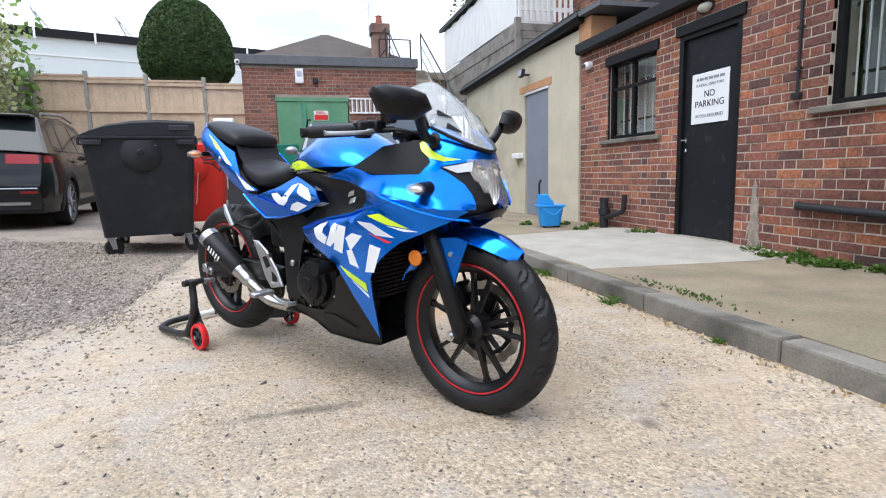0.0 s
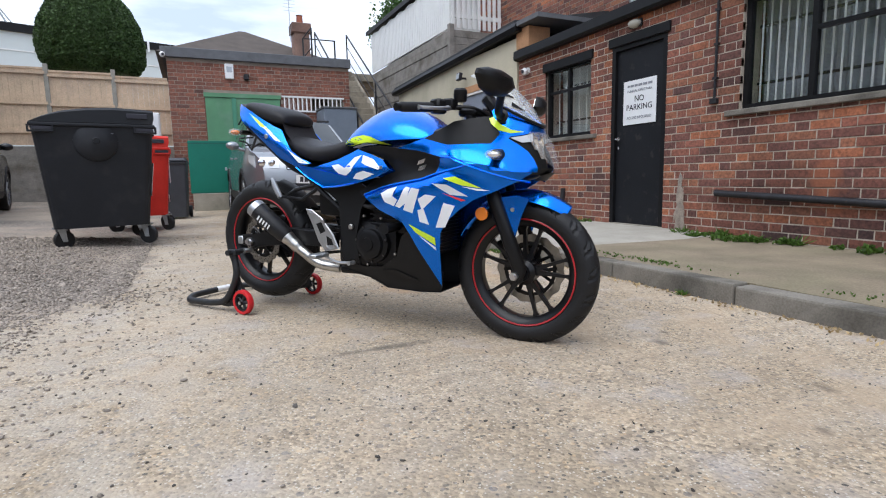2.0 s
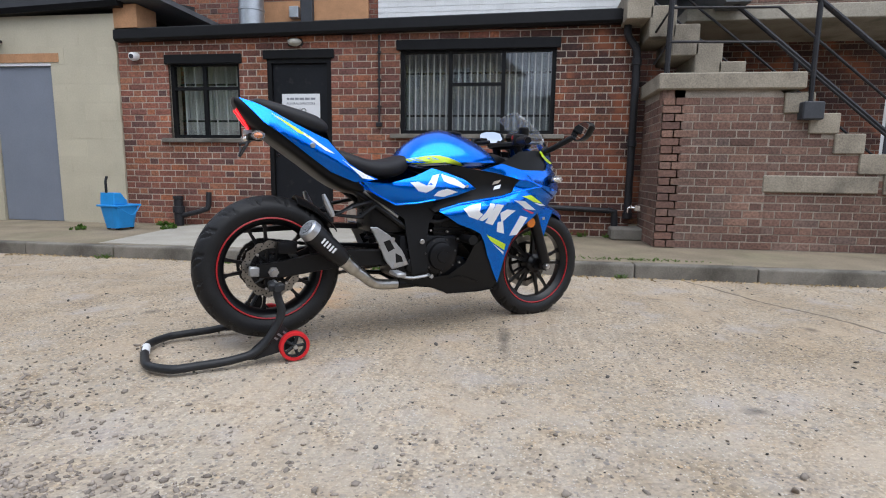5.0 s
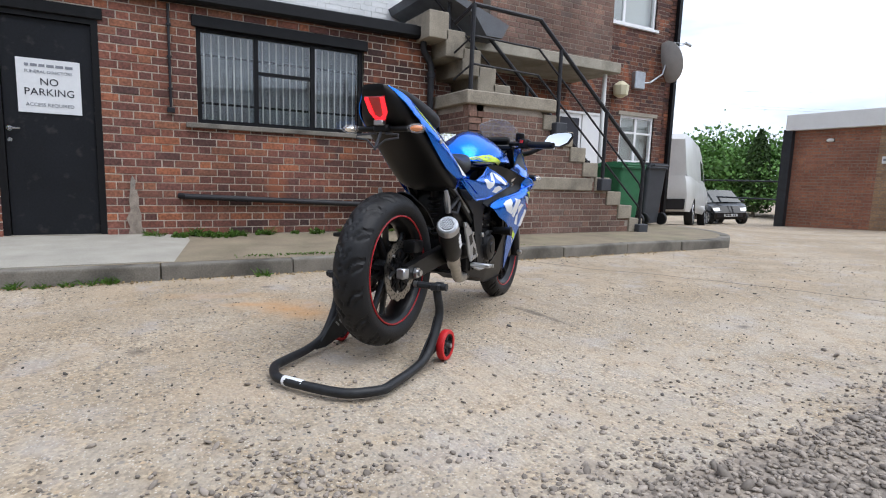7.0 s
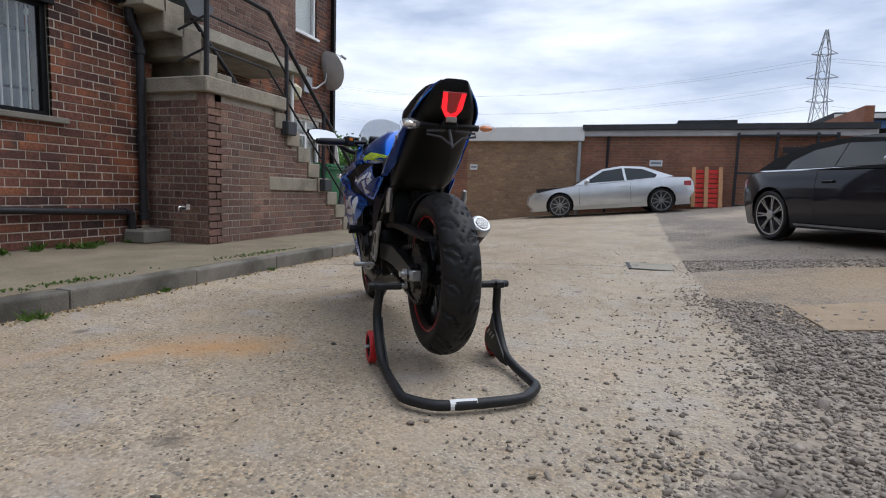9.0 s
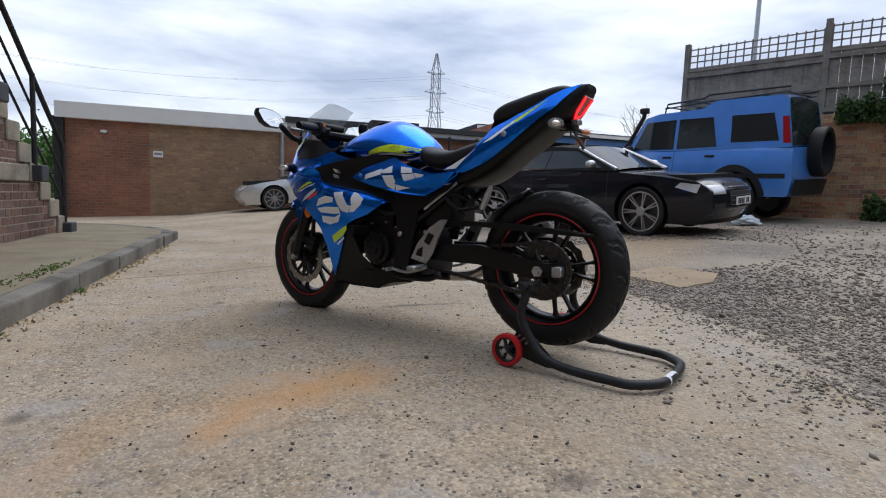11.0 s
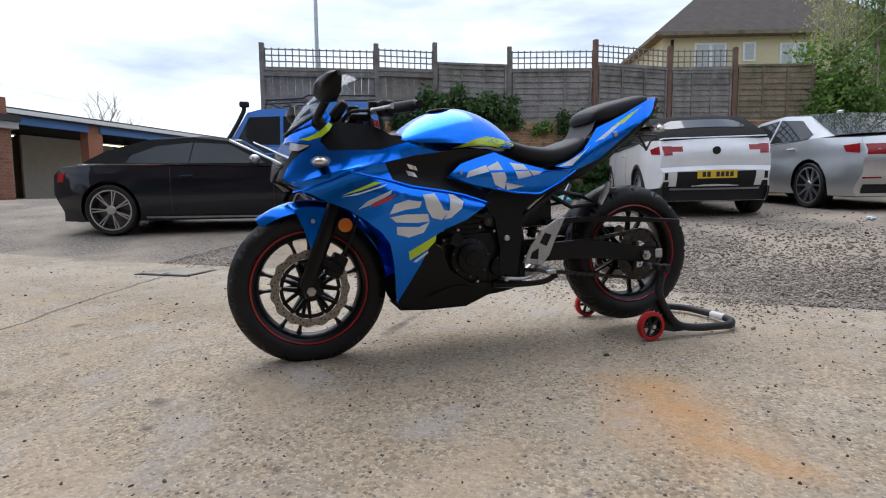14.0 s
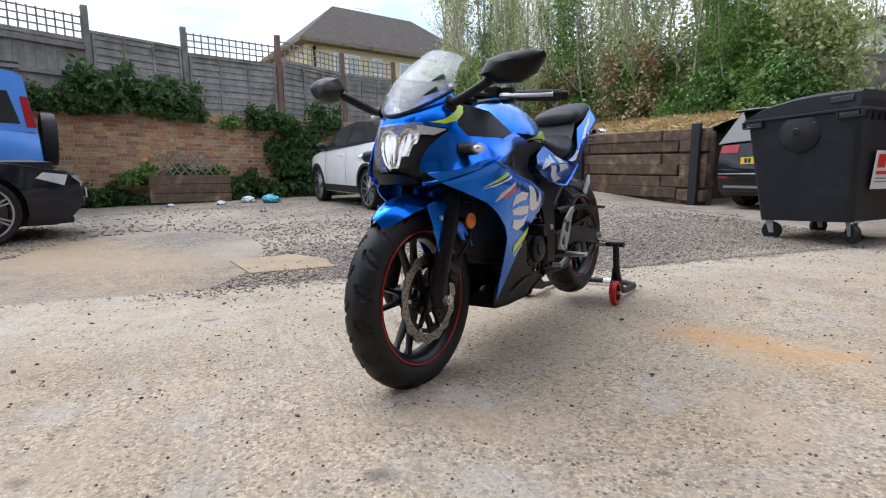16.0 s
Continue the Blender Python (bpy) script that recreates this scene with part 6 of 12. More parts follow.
M_BOLT = plain("bolt_steel", (0.55, 0.55, 0.56), 0.3, 1.0)
M_CHAIN = material("oiled_chain", (0.055, 0.052, 0.05), 0.42, metal=0.8, vary=0.4, scale=60, bump=0.1)
M_REDRIM = plain("red_rim_tape", (0.42, 0.012, 0.018), 0.35, coat=0.4)
M_RIM = material("gloss_black_rim", (0.006, 0.006, 0.007), 0.34, spec=0.3, vary=0.1, bump=0.0, coat=0.08)
M_TAILRED = plain("tail_lens_red", (0.55, 0.004, 0.012), 0.12, coat=0.8)
M_TAILGLOW = plain("lit_tail_strip", (1.0, 0.012, 0.02), 0.3, emit=1.1)
M_AMBER = plain("amber_reflector", (0.75, 0.20, 0.01), 0.2, coat=0.6)
M_HEADSTRIP = plain("position_light", (0.50, 0.51, 0.52), 0.12, 0.2, coat=0.8)
M_CLEARLENS = plain("clear_lens", (0.85, 0.86, 0.87), 0.04, alpha=0.16, spec=1.0)
M_REFLECTOR = plain("lamp_reflector", (0.86, 0.82, 0.74), 0.12, 0.95)
M_SCREEN = plain("smoked_screen", (0.66, 0.70, 0.71), 0.20, alpha=0.30, spec=0.6)
M_LAMPCHROME = plain("faceted_lamp_chrome", (0.84, 0.80, 0.74), 0.16, 0.92)
M_MIRROR = plain("mirror_glass", (0.92, 0.93, 0.94), 0.02, 1.0)
M_STANDPAINT = material("stand_black_powdercoat", (0.02, 0.021, 0.023), 0.45, vary=0.25, scale=30, bump=0.15, depth=0.001)
M_REDPOLY = material("red_polyurethane", (0.55, 0.02, 0.025), 0.4, vary=0.12, bump=0.05)

V_Z = (0.18, 0.30, 0.45, 0.56, 0.66, 0.74, 0.82, 0.90, 0.98, 1.06)
V_F = (0.56, 0.70, 0.90, 1.00, 1.03, 1.00, 0.90, 0.76, 0.60, 0.5)
N_Z = (0.10, 0.60, 0.66, 0.683, 0.706, 0.77, 0.835, 0.873, 0.90, 0.95, 1.0)
N_X = (0.76, 0.76, 0.765, 0.785, 0.812, 0.79, 0.762, 0.75, 0.725, 0.67, 0.61)


def fairing_y(x, z):
    """Half width of the fairing at a place in the side view, with the wing's ridge."""
    xn = lerp_table(z, N_Z, N_X)
    w = 0.222 * lerp_table(z, V_Z, V_F)
    if x > 0.44:
        t = min(1.0, (x - 0.44) / (xn - 0.44))
        w *= math.sqrt(max(0.0, 1 - t * t)) * 0.98 + 0.02
    else:
        w *= lerp_table(x, (-0.1, 0.05, 0.2, 0.44), (0.72, 0.80, 0.95, 1.0))
    zr = 0.728 - 0.18 * (x - 0.6)
    if x > 0.3:
        w += 0.020 * math.exp(-((z - zr + 0.012) / 0.016) ** 2) * smoothstep(0.30, 0.45, x) * smoothstep(0.79, 0.66, x)
    zc = 0.60 + 0.25 * (x - 0.2)
    w += 0.010 * math.exp(-((z - zc) / 0.05) ** 2) * smoothstep(0.0, 0.2, x) * smoothstep(0.6, 0.4, x)
    fold = 0.585 + 0.20 * (x - 0.1)
    w -= 0.75 * min(0.045, max(0.0, z - fold)) * smoothstep(0.52, 0.30, x) * smoothstep(0.80, 0.72, z)
    return w


def tail_y(x, z):
    w = lerp_table(x, (-0.86, -0.80, -0.75, -0.6, -0.45, -0.3, -0.1, 0.2), (0.062, 0.098, 0.115, 0.132, 0.142, 0.150, 0.165, 0.185))
    mid = lerp_table(x, (-0.84, -0.5, -0.3, 0.2), (0.95, 0.80, 0.69, 0.70))
    return w + 0.012 * math.exp(-((z - mid) / 0.03) ** 2) - 0.045 * smoothstep(mid, mid + 0.13, z)


def skin(bm, outline, yf, side, thick=0.004, step=0.028, lift=0.0):
    """A sculpted panel: an outline in x and z laid on the body's half width, with thickness."""
    t = bmesh.new()
    t.faces.new([t.verts.new((x, 0, z)) for x, z in outline])
    xs, zs = [p[0] for p in outline], [p[1] for p in outline]
    for axis, lo, hi in ((0, min(xs), max(xs)), (2, min(zs), max(zs))):
        k = int((hi - lo) / step)
        for i in range(1, k + 1):
            co = [0, 0, 0]
            co[axis] = lo + i * (hi - lo) / (k + 1)
            no = [0, 0, 0]
            no[axis] = 1
            bmesh.ops.bisect_plane(t, geom=t.verts[:] + t.edges[:] + t.faces[:], plane_co=co, plane_no=no, dist=1e-5)
    bmesh.ops.triangulate(t, faces=t.faces)
    for v in t.verts:
        v.co.y = side * (yf(v.co.x, v.co.z) + lift)
    bmesh.ops.recalc_face_normals(t, faces=t.faces)
    if t.faces and sum(f.normal.y for f in t.faces) * side < 0:
        bmesh.ops.reverse_faces(t, faces=t.faces)
    bmesh.ops.solidify(t, geom=t.faces[:], thickness=thick)
    me = bpy.data.meshes.new("skin")
    t.to_mesh(me)
    t.free()
    bm.from_mesh(me)
    bpy.data.meshes.remove(me)


def loft_x(stations, seg=20, power=2.4):
    """A body along x from (x, z_low, z_high, half width): rounded sections."""
    bm = bmesh.new()
    rows = []
    for x, z0, z1, w in stations:
        zc, hz = (z0 + z1) / 2, (z1 - z0) / 2
        row = []
        for k in range(seg):
            a = 2 * math.pi * k / seg
            c, s = math.cos(a), math.sin(a)
            row.append((x, w * math.copysign(abs(c) ** (2 / power), c), zc + hz * math.copysign(abs(s) ** (2 / power), s)))
        rows.append(row)
    rings(bm, rows)
    return bm


def smooth_stations(st, n=4):
    """More stations by smooth interpolation."""
    out = []
    pts = [Vector((*s, 0)[:4]) for s in st]
    for i in range(len(pts) - 1):
        p0, p1, p2, p3 = pts[max(i - 1, 0)], pts[i], pts[i + 1], pts[min(i + 2, len(pts) - 1)]
        for k in range(n):
            t = k / n
            out.append(tuple(0.5 * ((2 * p1) + (p2 - p0) * t + (2 * p0 - 5 * p1 + 4 * p2 - p3) * t * t + (3 * p1 - p0 - 3 * p2 + p3) * t ** 3)))
    out.append(tuple(pts[-1]))
    return out


AX = pose(0, 0, 0, -90)      # turns a lathe's axis onto y


def tyre_mesh(R, w, hh, rim, rear):
    bm = bmesh.new()
    nth, prof = 300, []
    for k in range(-15, 16):
        ph = k / 15 * radians(90)
        prof.append((ph, w * math.sin(ph), R - hh + hh * math.cos(ph)))
    prof = [(-2.0, -w * 0.80, rim), (-1.8, -w * 0.97, (R - hh + rim) / 2)] + prof + [(1.8, w * 0.97, (R - hh + rim) / 2), (2.0, w * 0.80, rim)]
    rows = []
    N = 16 if rear else 18
    for ph, lat, rad in prof:
        row = []
        for i in range(nth):
            th = 2 * math.pi * i / nth
            d = 0.0
            a = abs(ph)
            if a < 1.25:
                s = 1 if ph > 0 else -1
                u = th * N / (2 * math.pi) + 0.75 * a + 0.5 * (s > 0) + 0.18 * math.sin(a * 4)
                f = u % 1.0
                if 0.12 < a < 1.2 and f < 0.16:
                    d = 0.007
                if 0.5 < a < 1.15 and 0.48 < (f + 0.25 * a) % 1.0 < 0.60:
                    d = 0.006
                if rear and a < 0.3 and 0.45 < f < 0.57:
                    d = 0.006
            r = rad - d
            row.append((r * math.cos(th), lat, r * math.sin(th)))
        rows.append(row)
    rings(bm, rows, cap=False)
    return bm


def torus(bm, R, r, y, seg=72, tube_seg=8):
    rows = []
    for k in range(tube_seg):
        a = 2 * math.pi * k / tube_seg
        rows.append([((R + r * math.cos(a)) * math.cos(2 * math.pi * i / seg), y + r * math.sin(a), (R + r * math.cos(a)) * math.sin(2 * math.pi * i / seg)) for i in range(seg)])
    vs = rings(bm, rows, cap=False)
    a, b = vs[-1], vs[0]
    for i in range(seg):
        j = (i + 1) % seg
        bm.faces.new((a[i], a[j], b[j], b[i]))


def ring_plate(bm, r0, r1, y0, y1, seg=72, wave=0.0, lobes=9):
    rows = []
    for r, y in ((r0, y0), (r1, y0), (r1, y1), (r0, y1)):
        rows.append([((r + (wave * math.cos(lobes * 2 * math.pi * i / seg) if r == r1 else 0)) * math.cos(2 * math.pi * i / seg), y,
                      (r + (wave * math.cos(lobes * 2 * math.pi * i / seg) if r == r1 else 0)) * math.sin(2 * math.pi * i / seg)) for i in range(seg)])
    vs = rings(bm, rows, cap=False)
    a, b = vs[-1], vs[0]
    for i in range(seg):
        j = (i + 1) % seg
        bm.faces.new((a[i], a[j], b[j], b[i]))


def wheel(parent, name, m, R, w, hh, rear, disc_side, disc_r):
    rim = 0.222
    bm = bmesh.new()
    prof = [(rim - 0.004, -w * 0.80), (rim + 0.004, -w * 0.74), (rim - 0.012, -w * 0.66), (rim - 0.022, -w * 0.4), (rim - 0.026, 0), (rim - 0.022, w * 0.4),
            (rim - 0.012, w * 0.66), (rim + 0.004, w * 0.74), (rim - 0.004, w * 0.80), (rim - 0.020, w * 0.70), (rim - 0.034, w * 0.35), (rim - 0.036, -w * 0.35), (rim - 0.020, -w * 0.70)]
    lathe(bm, prof, 72, AX, close=True)
    wh = part(name, bm, M_RIM, parent, "gloss black cast wheel with red rim stripe", smooth=True)
    wh.matrix_basis = m
    part("tyre", tyre_mesh(R, w, hh, rim, rear), M_RUBBER, wh, "black road tyre with slanted grooves", smooth=True)
    bm = bmesh.new()
    for s in (-1, 1):
        torus(bm, rim - 0.006, 0.0035, s * w * 0.80)
    part("rim_stripe", bm, M_REDRIM, wh, "red rim stripe", smooth=True)
    for k in range(5):
        for dd in (-11, 11):
            a = radians(90 + k * 72 + dd + (18 if rear else 0))
            a0 = radians(90 + k * 72 + dd * 0.75 + (18 if rear else 0))
            p0, p1 = Vector((0.045 * math.cos(a0), 0, 0.045 * math.sin(a0))), Vector(((rim - 0.03) * math.cos(a), 0, (rim - 0.03) * math.sin(a)))
            d = (p1 - p0).normalized()
            n = Vector((-d.z, 0, d.x))
            sb = bmesh.new()
            rows = []
            for t, hw, hy in ((0, 0.012, 0.022), (0.35, 0.0075, 0.017), (0.85, 0.0062, 0.013), (1.0, 0.013, 0.015)):
                c = p0.lerp(p1, t)
                rows.append([c + n * hw * sx * q + Vector((0, hy * sy * q2, 0)) for sx, sy, q, q2 in ((-1, -1, 1, 0.6), (1, -1, 1, 0.6), (1, 1, 1, 0.6), (0.5, 1, 1, 1), (-0.5, 1, 1, 1), (-1, 1, 1, 0.6))])
            rings(sb, rows)
            part("spoke", sb, M_RIM, wh, smooth=True)
    bm = bmesh.new()
    lathe(bm, [(0.018, -0.065), (0.034, -0.065), (0.036, -0.045), (0.052, -0.03), (0.052, 0.03), (0.036, 0.045), (0.034, 0.065), (0.018, 0.065)], 28, AX)
    part("hub", bm, M_RIM, wh, smooth=True)
    for s in disc_side:
        bm = bmesh.new()
        ring_plate(bm, disc_r - 0.030, disc_r, s * 0.058, s * 0.063, 120, 0.0035, 15)
        d = part("brake_disc", bm, M_DISC, wh, "drilled wavy steel brake disc", smooth=True)
        hb = bmesh.new()
        for k in range(60):
            r = disc_r - 0.007 - 0.0075 * (k % 3)
            a = 2 * math.pi * k / 60
            disc(hb, 0.0030, 0.0008, pose(r * math.cos(a), s * 0.0632, r * math.sin(a), 90), 8)
        part("drill_holes", hb, M_FRAME, wh)
        cb = bmesh.new()
        for k in range(6):
            a = 2 * math.pi * k / 6
            p0, p1 = Vector((0.036 * math.cos(a), s * 0.052, 0.036 * math.sin(a))), Vector(((disc_r - 0.03) * math.cos(a + 0.25), s * 0.06, (disc_r - 0.03) * math.sin(a + 0.25)))
            tube(cb, [p0, p1], [0.011, 0.008], 6)
            p2 = Vector(((disc_r - 0.03) * math.cos(a - 0.30), s * 0.06, (disc_r - 0.03) * math.sin(a - 0.30)))
            tube(cb, [p0, p2], [0.009, 0.006], 6)
        ring_plate(cb, disc_r - 0.046, disc_r - 0.032, s * 0.052, s * 0.060, 60)
        ring_plate(cb, 0.03, 0.05, s * 0.046, s * 0.056, 36)
        part("disc_carrier", cb, M_FRAME, wh, smooth=True)
        bb = bmesh.new()
        for k in range(6):
            a = 2 * math.pi * k / 6 + 0.25
            disc(bb, 0.006, 0.008, pose((disc_r - 0.034) * math.cos(a), s * 0.064, (disc_r - 0.034) * math.sin(a), 90), 8)
        part("disc_bolts", bb, M_BOLT, wh)
    return wh


BIKE = thing("motorcycle", pose(-0.130, 0.402, 0.015, 0, 2.7, -53.5), "metallic blue sports motorcycle with white and lime graphics", "motorcycle")


def bike():
    B = BIKE
    FA, RA = Vector((0.706, 0, 0.300)), Vector((-0.714, 0, 0.314))
    wheel(B, "front_wheel", Matrix.Translation(FA) @ pose(0, 0, 0, 0, 8, 0), 0.299, 0.054, 0.050, False, (1,), 0.145)
    wheel(B, "rear_wheel", Matrix.Translation(RA), 0.308, 0.070, 0.054, True, (-1,), 0.120)

    def P(name, bm, mat, label="", smooth=True, parent=None):
        return part(name, bm, mat, parent or B, label, smooth)

    def both(name, outline, yf, mat, label="", thick=0.004, step=0.028, lift=0.0):
        for s in (-1, 1):
            bm = bmesh.new()
            skin(bm, outline, yf, s, thick, step, lift)
            yield s, P(name, bm, mat, label)

    # fork, triple clamp, mudguard
    top = Vector((0.478, 0, 0.93))
    for s in (-1, 1):
        y = s * 0.098
        bm = bmesh.new()
        d = (FA - top).normalized()
        tube(bm, [top + Vector((0, y, 0)), top.lerp(FA, 0.55) + Vector((0, y, 0))], 0.021, 14)
        P("fork_tube", bm, M_CASE)
        bm = bmesh.new()
        a, b = top.lerp(FA, 0.50), FA - d * 0.0
        tube(bm, [a + Vector((0, y, 0)), a + d * 0.02 + Vector((0, y, 0)), b + Vector((0.012, y, 0.02)), b + Vector((0, y, -0.025))], [0.027, 0.03, 0.028, 0.022], 14)
        leg = P("fork_leg", bm, M_FRAME)
        bm = bmesh.new()
        disc(bm, 0.017, 0.02, Matrix.Translation(FA + Vector((0, s * 0.128, 0))) @ AX, 6)
        disc(bm, 0.010, 0.03, Matrix.Translation(FA + Vector((0, s * 0.13, 0))) @ AX, 10)
        P("axle_nut", bm, M_BOLT, parent=leg)
        bm = bmesh.new()
        disc(bm, 0.026, 0.012, pose(0.568, s * 0.145, 0.535, 90), 20, 0.003)
        P("reflector", bm, M_AMBER, "round amber reflector")
        bm = bmesh.new()
        tube(bm, [(0.572, s * 0.098, 0.54), (0.568, s * 0.14, 0.535)], 0.008, 8)
        P("reflector_stem", bm, M_FRAME)
    bm = bmesh.new()
    box(bm, (0.44, -0.12, 0.91), (0.52, 0.12, 0.94), pose(0, 0, 0), 0.008)
    P("upper_clamp", bm, M_CASE)
    bm = bmesh.new()
    box(bm, (0.50, -0.12, 0.72), (0.58, 0.12, 0.755), pose(0, 0, 0), 0.008)
    P("lower_clamp", bm, M_CASE)
    rows = []
    for k in range(17):
        a = radians(57 + k * (152 - 57) / 16)
        r = 0.326 + 0.010 * math.sin(k / 16 * math.pi)
        hw = 0.074 if k > 4 else (0.022, 0.045, 0.060, 0.068, 0.072)[k]
        cx, cz = FA.x + r * math.cos(a), FA.z + r * math.sin(a)
        rows.append([(cx - (0.030 * abs(v) ** 2) * math.cos(a), hw * v, cz - (0.045 * abs(v) ** 2.2) * math.sin(a)) for v in (-1, -0.8, -0.5, -0.42, 0, 0.42, 0.5, 0.8, 1)])
    bm = bmesh.new()
    rings(bm, rows, cap=False, close=False)
    bmesh.ops.recalc_face_normals(bm, faces=bm.faces)
    bmesh.ops.solidify(bm, geom=bm.faces[:], thickness=0.004)
    mg = P("front_mudguard", bm, M_BLUE)
    for s in (-1, 1):
        bm = bmesh.new()
        prism(bm, [(0.60, 0.60), (0.70, 0.61), (0.745, 0.60), (0.715, 0.53), (0.69, 0.44), (0.672, 0.44), (0.650, 0.52)], 0.006, pose(0, s * 0.098, 0, 90, 0, 0) @ pose(0, 0, 0, 0, 0, 0), 0.002)
        P("mudguard_stay", bm, M_BLUE, parent=mg)
        bm = bmesh.new()
        disc(bm, 0.008, 0.01, pose(0.68, s * 0.103, 0.555, 90), 10)
        P("bolt", bm, M_BOLT, parent=mg)
    # caliper on the left fork leg, brake hose
    bm = bmesh.new()
    box(bm, (-0.045, 0.03, -0.03), (0.045, 0.105, 0.03), pose(0.605, 0, 0.38, 0, 60), 0.012, 2)
    box(bm, (-0.02, 0.085, -0.05), (0.02, 0.11, 0.05), pose(0.625, 0, 0.385, 0, 60), 0.008)
    P("front_caliper", bm, M_CASE)
    bm = bmesh.new()
    tube(bm, curve_pts([(0.60, 0.10, 0.40), (0.55, 0.125, 0.48), (0.50, 0.12, 0.62), (0.45, 0.08, 0.80)], 6), 0.006, 8)
    P("brake_hose", bm, M_RUBBER)
    # inner front, radiator and chin
    bm = bmesh.new()
    box(bm, (0.30, -0.15, 0.30), (0.36, 0.15, 0.60), pose(0, 0, 0, 0, -6), 0.01)
    P("radiator", bm, M_CASE)
    bm = bmesh.new()
    for k in range(18):
        box(bm, (0.300, -0.14, 0.315 + k * 0.015), (0.372, 0.14, 0.318 + k * 0.015), pose(0, 0, 0, 0, -6))
    P("radiator_fins", bm, M_FRAME, smooth=False)
    bm = loft_x(smooth_stations([(0.46, 0.64, 0.80, 0.14), (0.58, 0.645, 0.82, 0.125), (0.67, 0.66, 0.82, 0.10), (0.725, 0.672, 0.79, 0.07), (0.755, 0.685, 0.74, 0.045)]), 20, 3)
    P("nose_inner", bm, M_TRIM)

    # headlight
    def nose_x(y, z, push=0.0):
        w = 0.222 * lerp_table(z, V_Z, V_F)
        xn = lerp_table(z, N_Z, N_X)
        return 0.44 + (xn - 0.44) * math.sqrt(max(0.0, 1 - (y / w) ** 2)) + push

    HLZ = (0.706, 0.730, 0.765, 0.800, 0.832, 0.850)
    HLW = (0.012, 0.044, 0.072, 0.090, 0.096, 0.086)

    def lamp_rows(push, shrink):
        return [[(nose_x(w * shrink * v, z, push), w * shrink * v, z) for v in np.linspace(-1, 1, 17)] for z, w in zip(HLZ, HLW)]

    bm = bmesh.new()
    rings(bm, [[(x + 0.014 * (1 - ((i - 8) / 8) ** 2) * (1 - ((k - 2.6) / 2.8) ** 2), y, z) for i, (x, y, z) in enumerate(r)] for k, r in enumerate(lamp_rows(0.004, 1.0))], cap=False, close=False)
    hl = P("headlight", bm, M_CLEARLENS, "clear twin-reflector headlight")
    hl.visible_shadow = False
    bm = bmesh.new()
    rings(bm, [[(x - 0.035 * (1 - abs(y) / 0.11) + 0.0025 * (i % 2), y, z) for i, (x, y, z) in enumerate(r)] for k, r in enumerate(lamp_rows(-0.014, 0.97))], cap=False, close=False)
    P("lamp_housing", bm, M_LAMPCHROME, parent=hl, smooth=False)
    for s in (-1, 1):
        bm = bmesh.new()
        lathe(bm, [(0.0, -0.02), (0.018, -0.017), (0.034, -0.004), (0.042, 0.012), (0.038, 0.012), (0.03, 0.0), (0.012, -0.010), (0.0, -0.011)], 24, look((0.726, s * 0.040, 0.800), (1.6, s * 0.10, 0.80)) @ Matrix.Scale(0.85, 4) @ pose(0, 0, 0, 180))
        P("reflector_bowl", bm, M_REFLECTOR, parent=hl)
    for s in (-1, 1):
        bm = bmesh.new()
        skin(bm, [(0.672, 0.826), (0.705, 0.833), (0.737, 0.843), (0.742, 0.815), (0.712, 0.809)], fairing_y, s, 0.003, 0.02, -0.001)
        P("running_light", bm, M_HEADSTRIP, "pale position-light strip", parent=hl)

    # blue fairing panels
    upper = [(0.211, 0.783), (0.331, 0.822), (0.442, 0.797), (0.612, 0.803), (0.636, 0.838), (0.590, 0.925), (0.605, 0.952), (0.655, 0.938), (0.705, 0.905), (0.748, 0.872), (0.756, 0.852),
             (0.738, 0.847), (0.705, 0.837), (0.672, 0.830), (0.667, 0.823), (0.700, 0.803), (0.735, 0.777), (0.757, 0.748), (0.772, 0.715), (0.770, 0.700), (0.70, 0.700), (0.618, 0.722), (0.482, 0.745), (0.421, 0.752), (0.30, 0.775)]
    for s, o in both("upper_fairing", upper, fairing_y, M_BLUE, step=0.022):
        pass
    bm = bmesh.new()
    rows = [[(nose_x(0.13 * v * k, z, 0.001), 0.13 * v * k, z) for v in np.linspace(-1, 1, 15)] for z, k in ((0.846, 0.98), (0.86, 0.92), (0.873, 0.86), (0.882, 0.75))]
    rings(bm, rows, cap=False, close=False)
    P("nose_bridge", bm, M_BLUE)
    bm = bmesh.new()
    rings(bm, [[(nose_x(w * v, z, -0.010), w * v, z) for v in np.linspace(-1, 1, 25)] for z, w in ((0.690, 0.10), (0.715, 0.115), (0.75, 0.125), (0.785, 0.135), (0.815, 0.14), (0.845, 0.125))], cap=False, close=False)
    bmesh.ops.delete(bm, geom=[f for f in bm.faces if abs(f.calc_center_median().y) < 0.9 * lerp_table(f.calc_center_median().z, HLZ, HLW)], context="FACES")
    P("lamp_surround", bm, M_TRIM)
    bm = bmesh.new()
    rows = [[(nose_x(w * v, z, 0.0), w * v, z) for v in np.linspace(-1, 1, 15)] for z, w in ((0.700, 0.024), (0.690, 0.06), (0.678, 0.075), (0.668, 0.08))]
    rings(bm, rows, cap=False, close=False)
    P("beak", bm, M_TRIM)
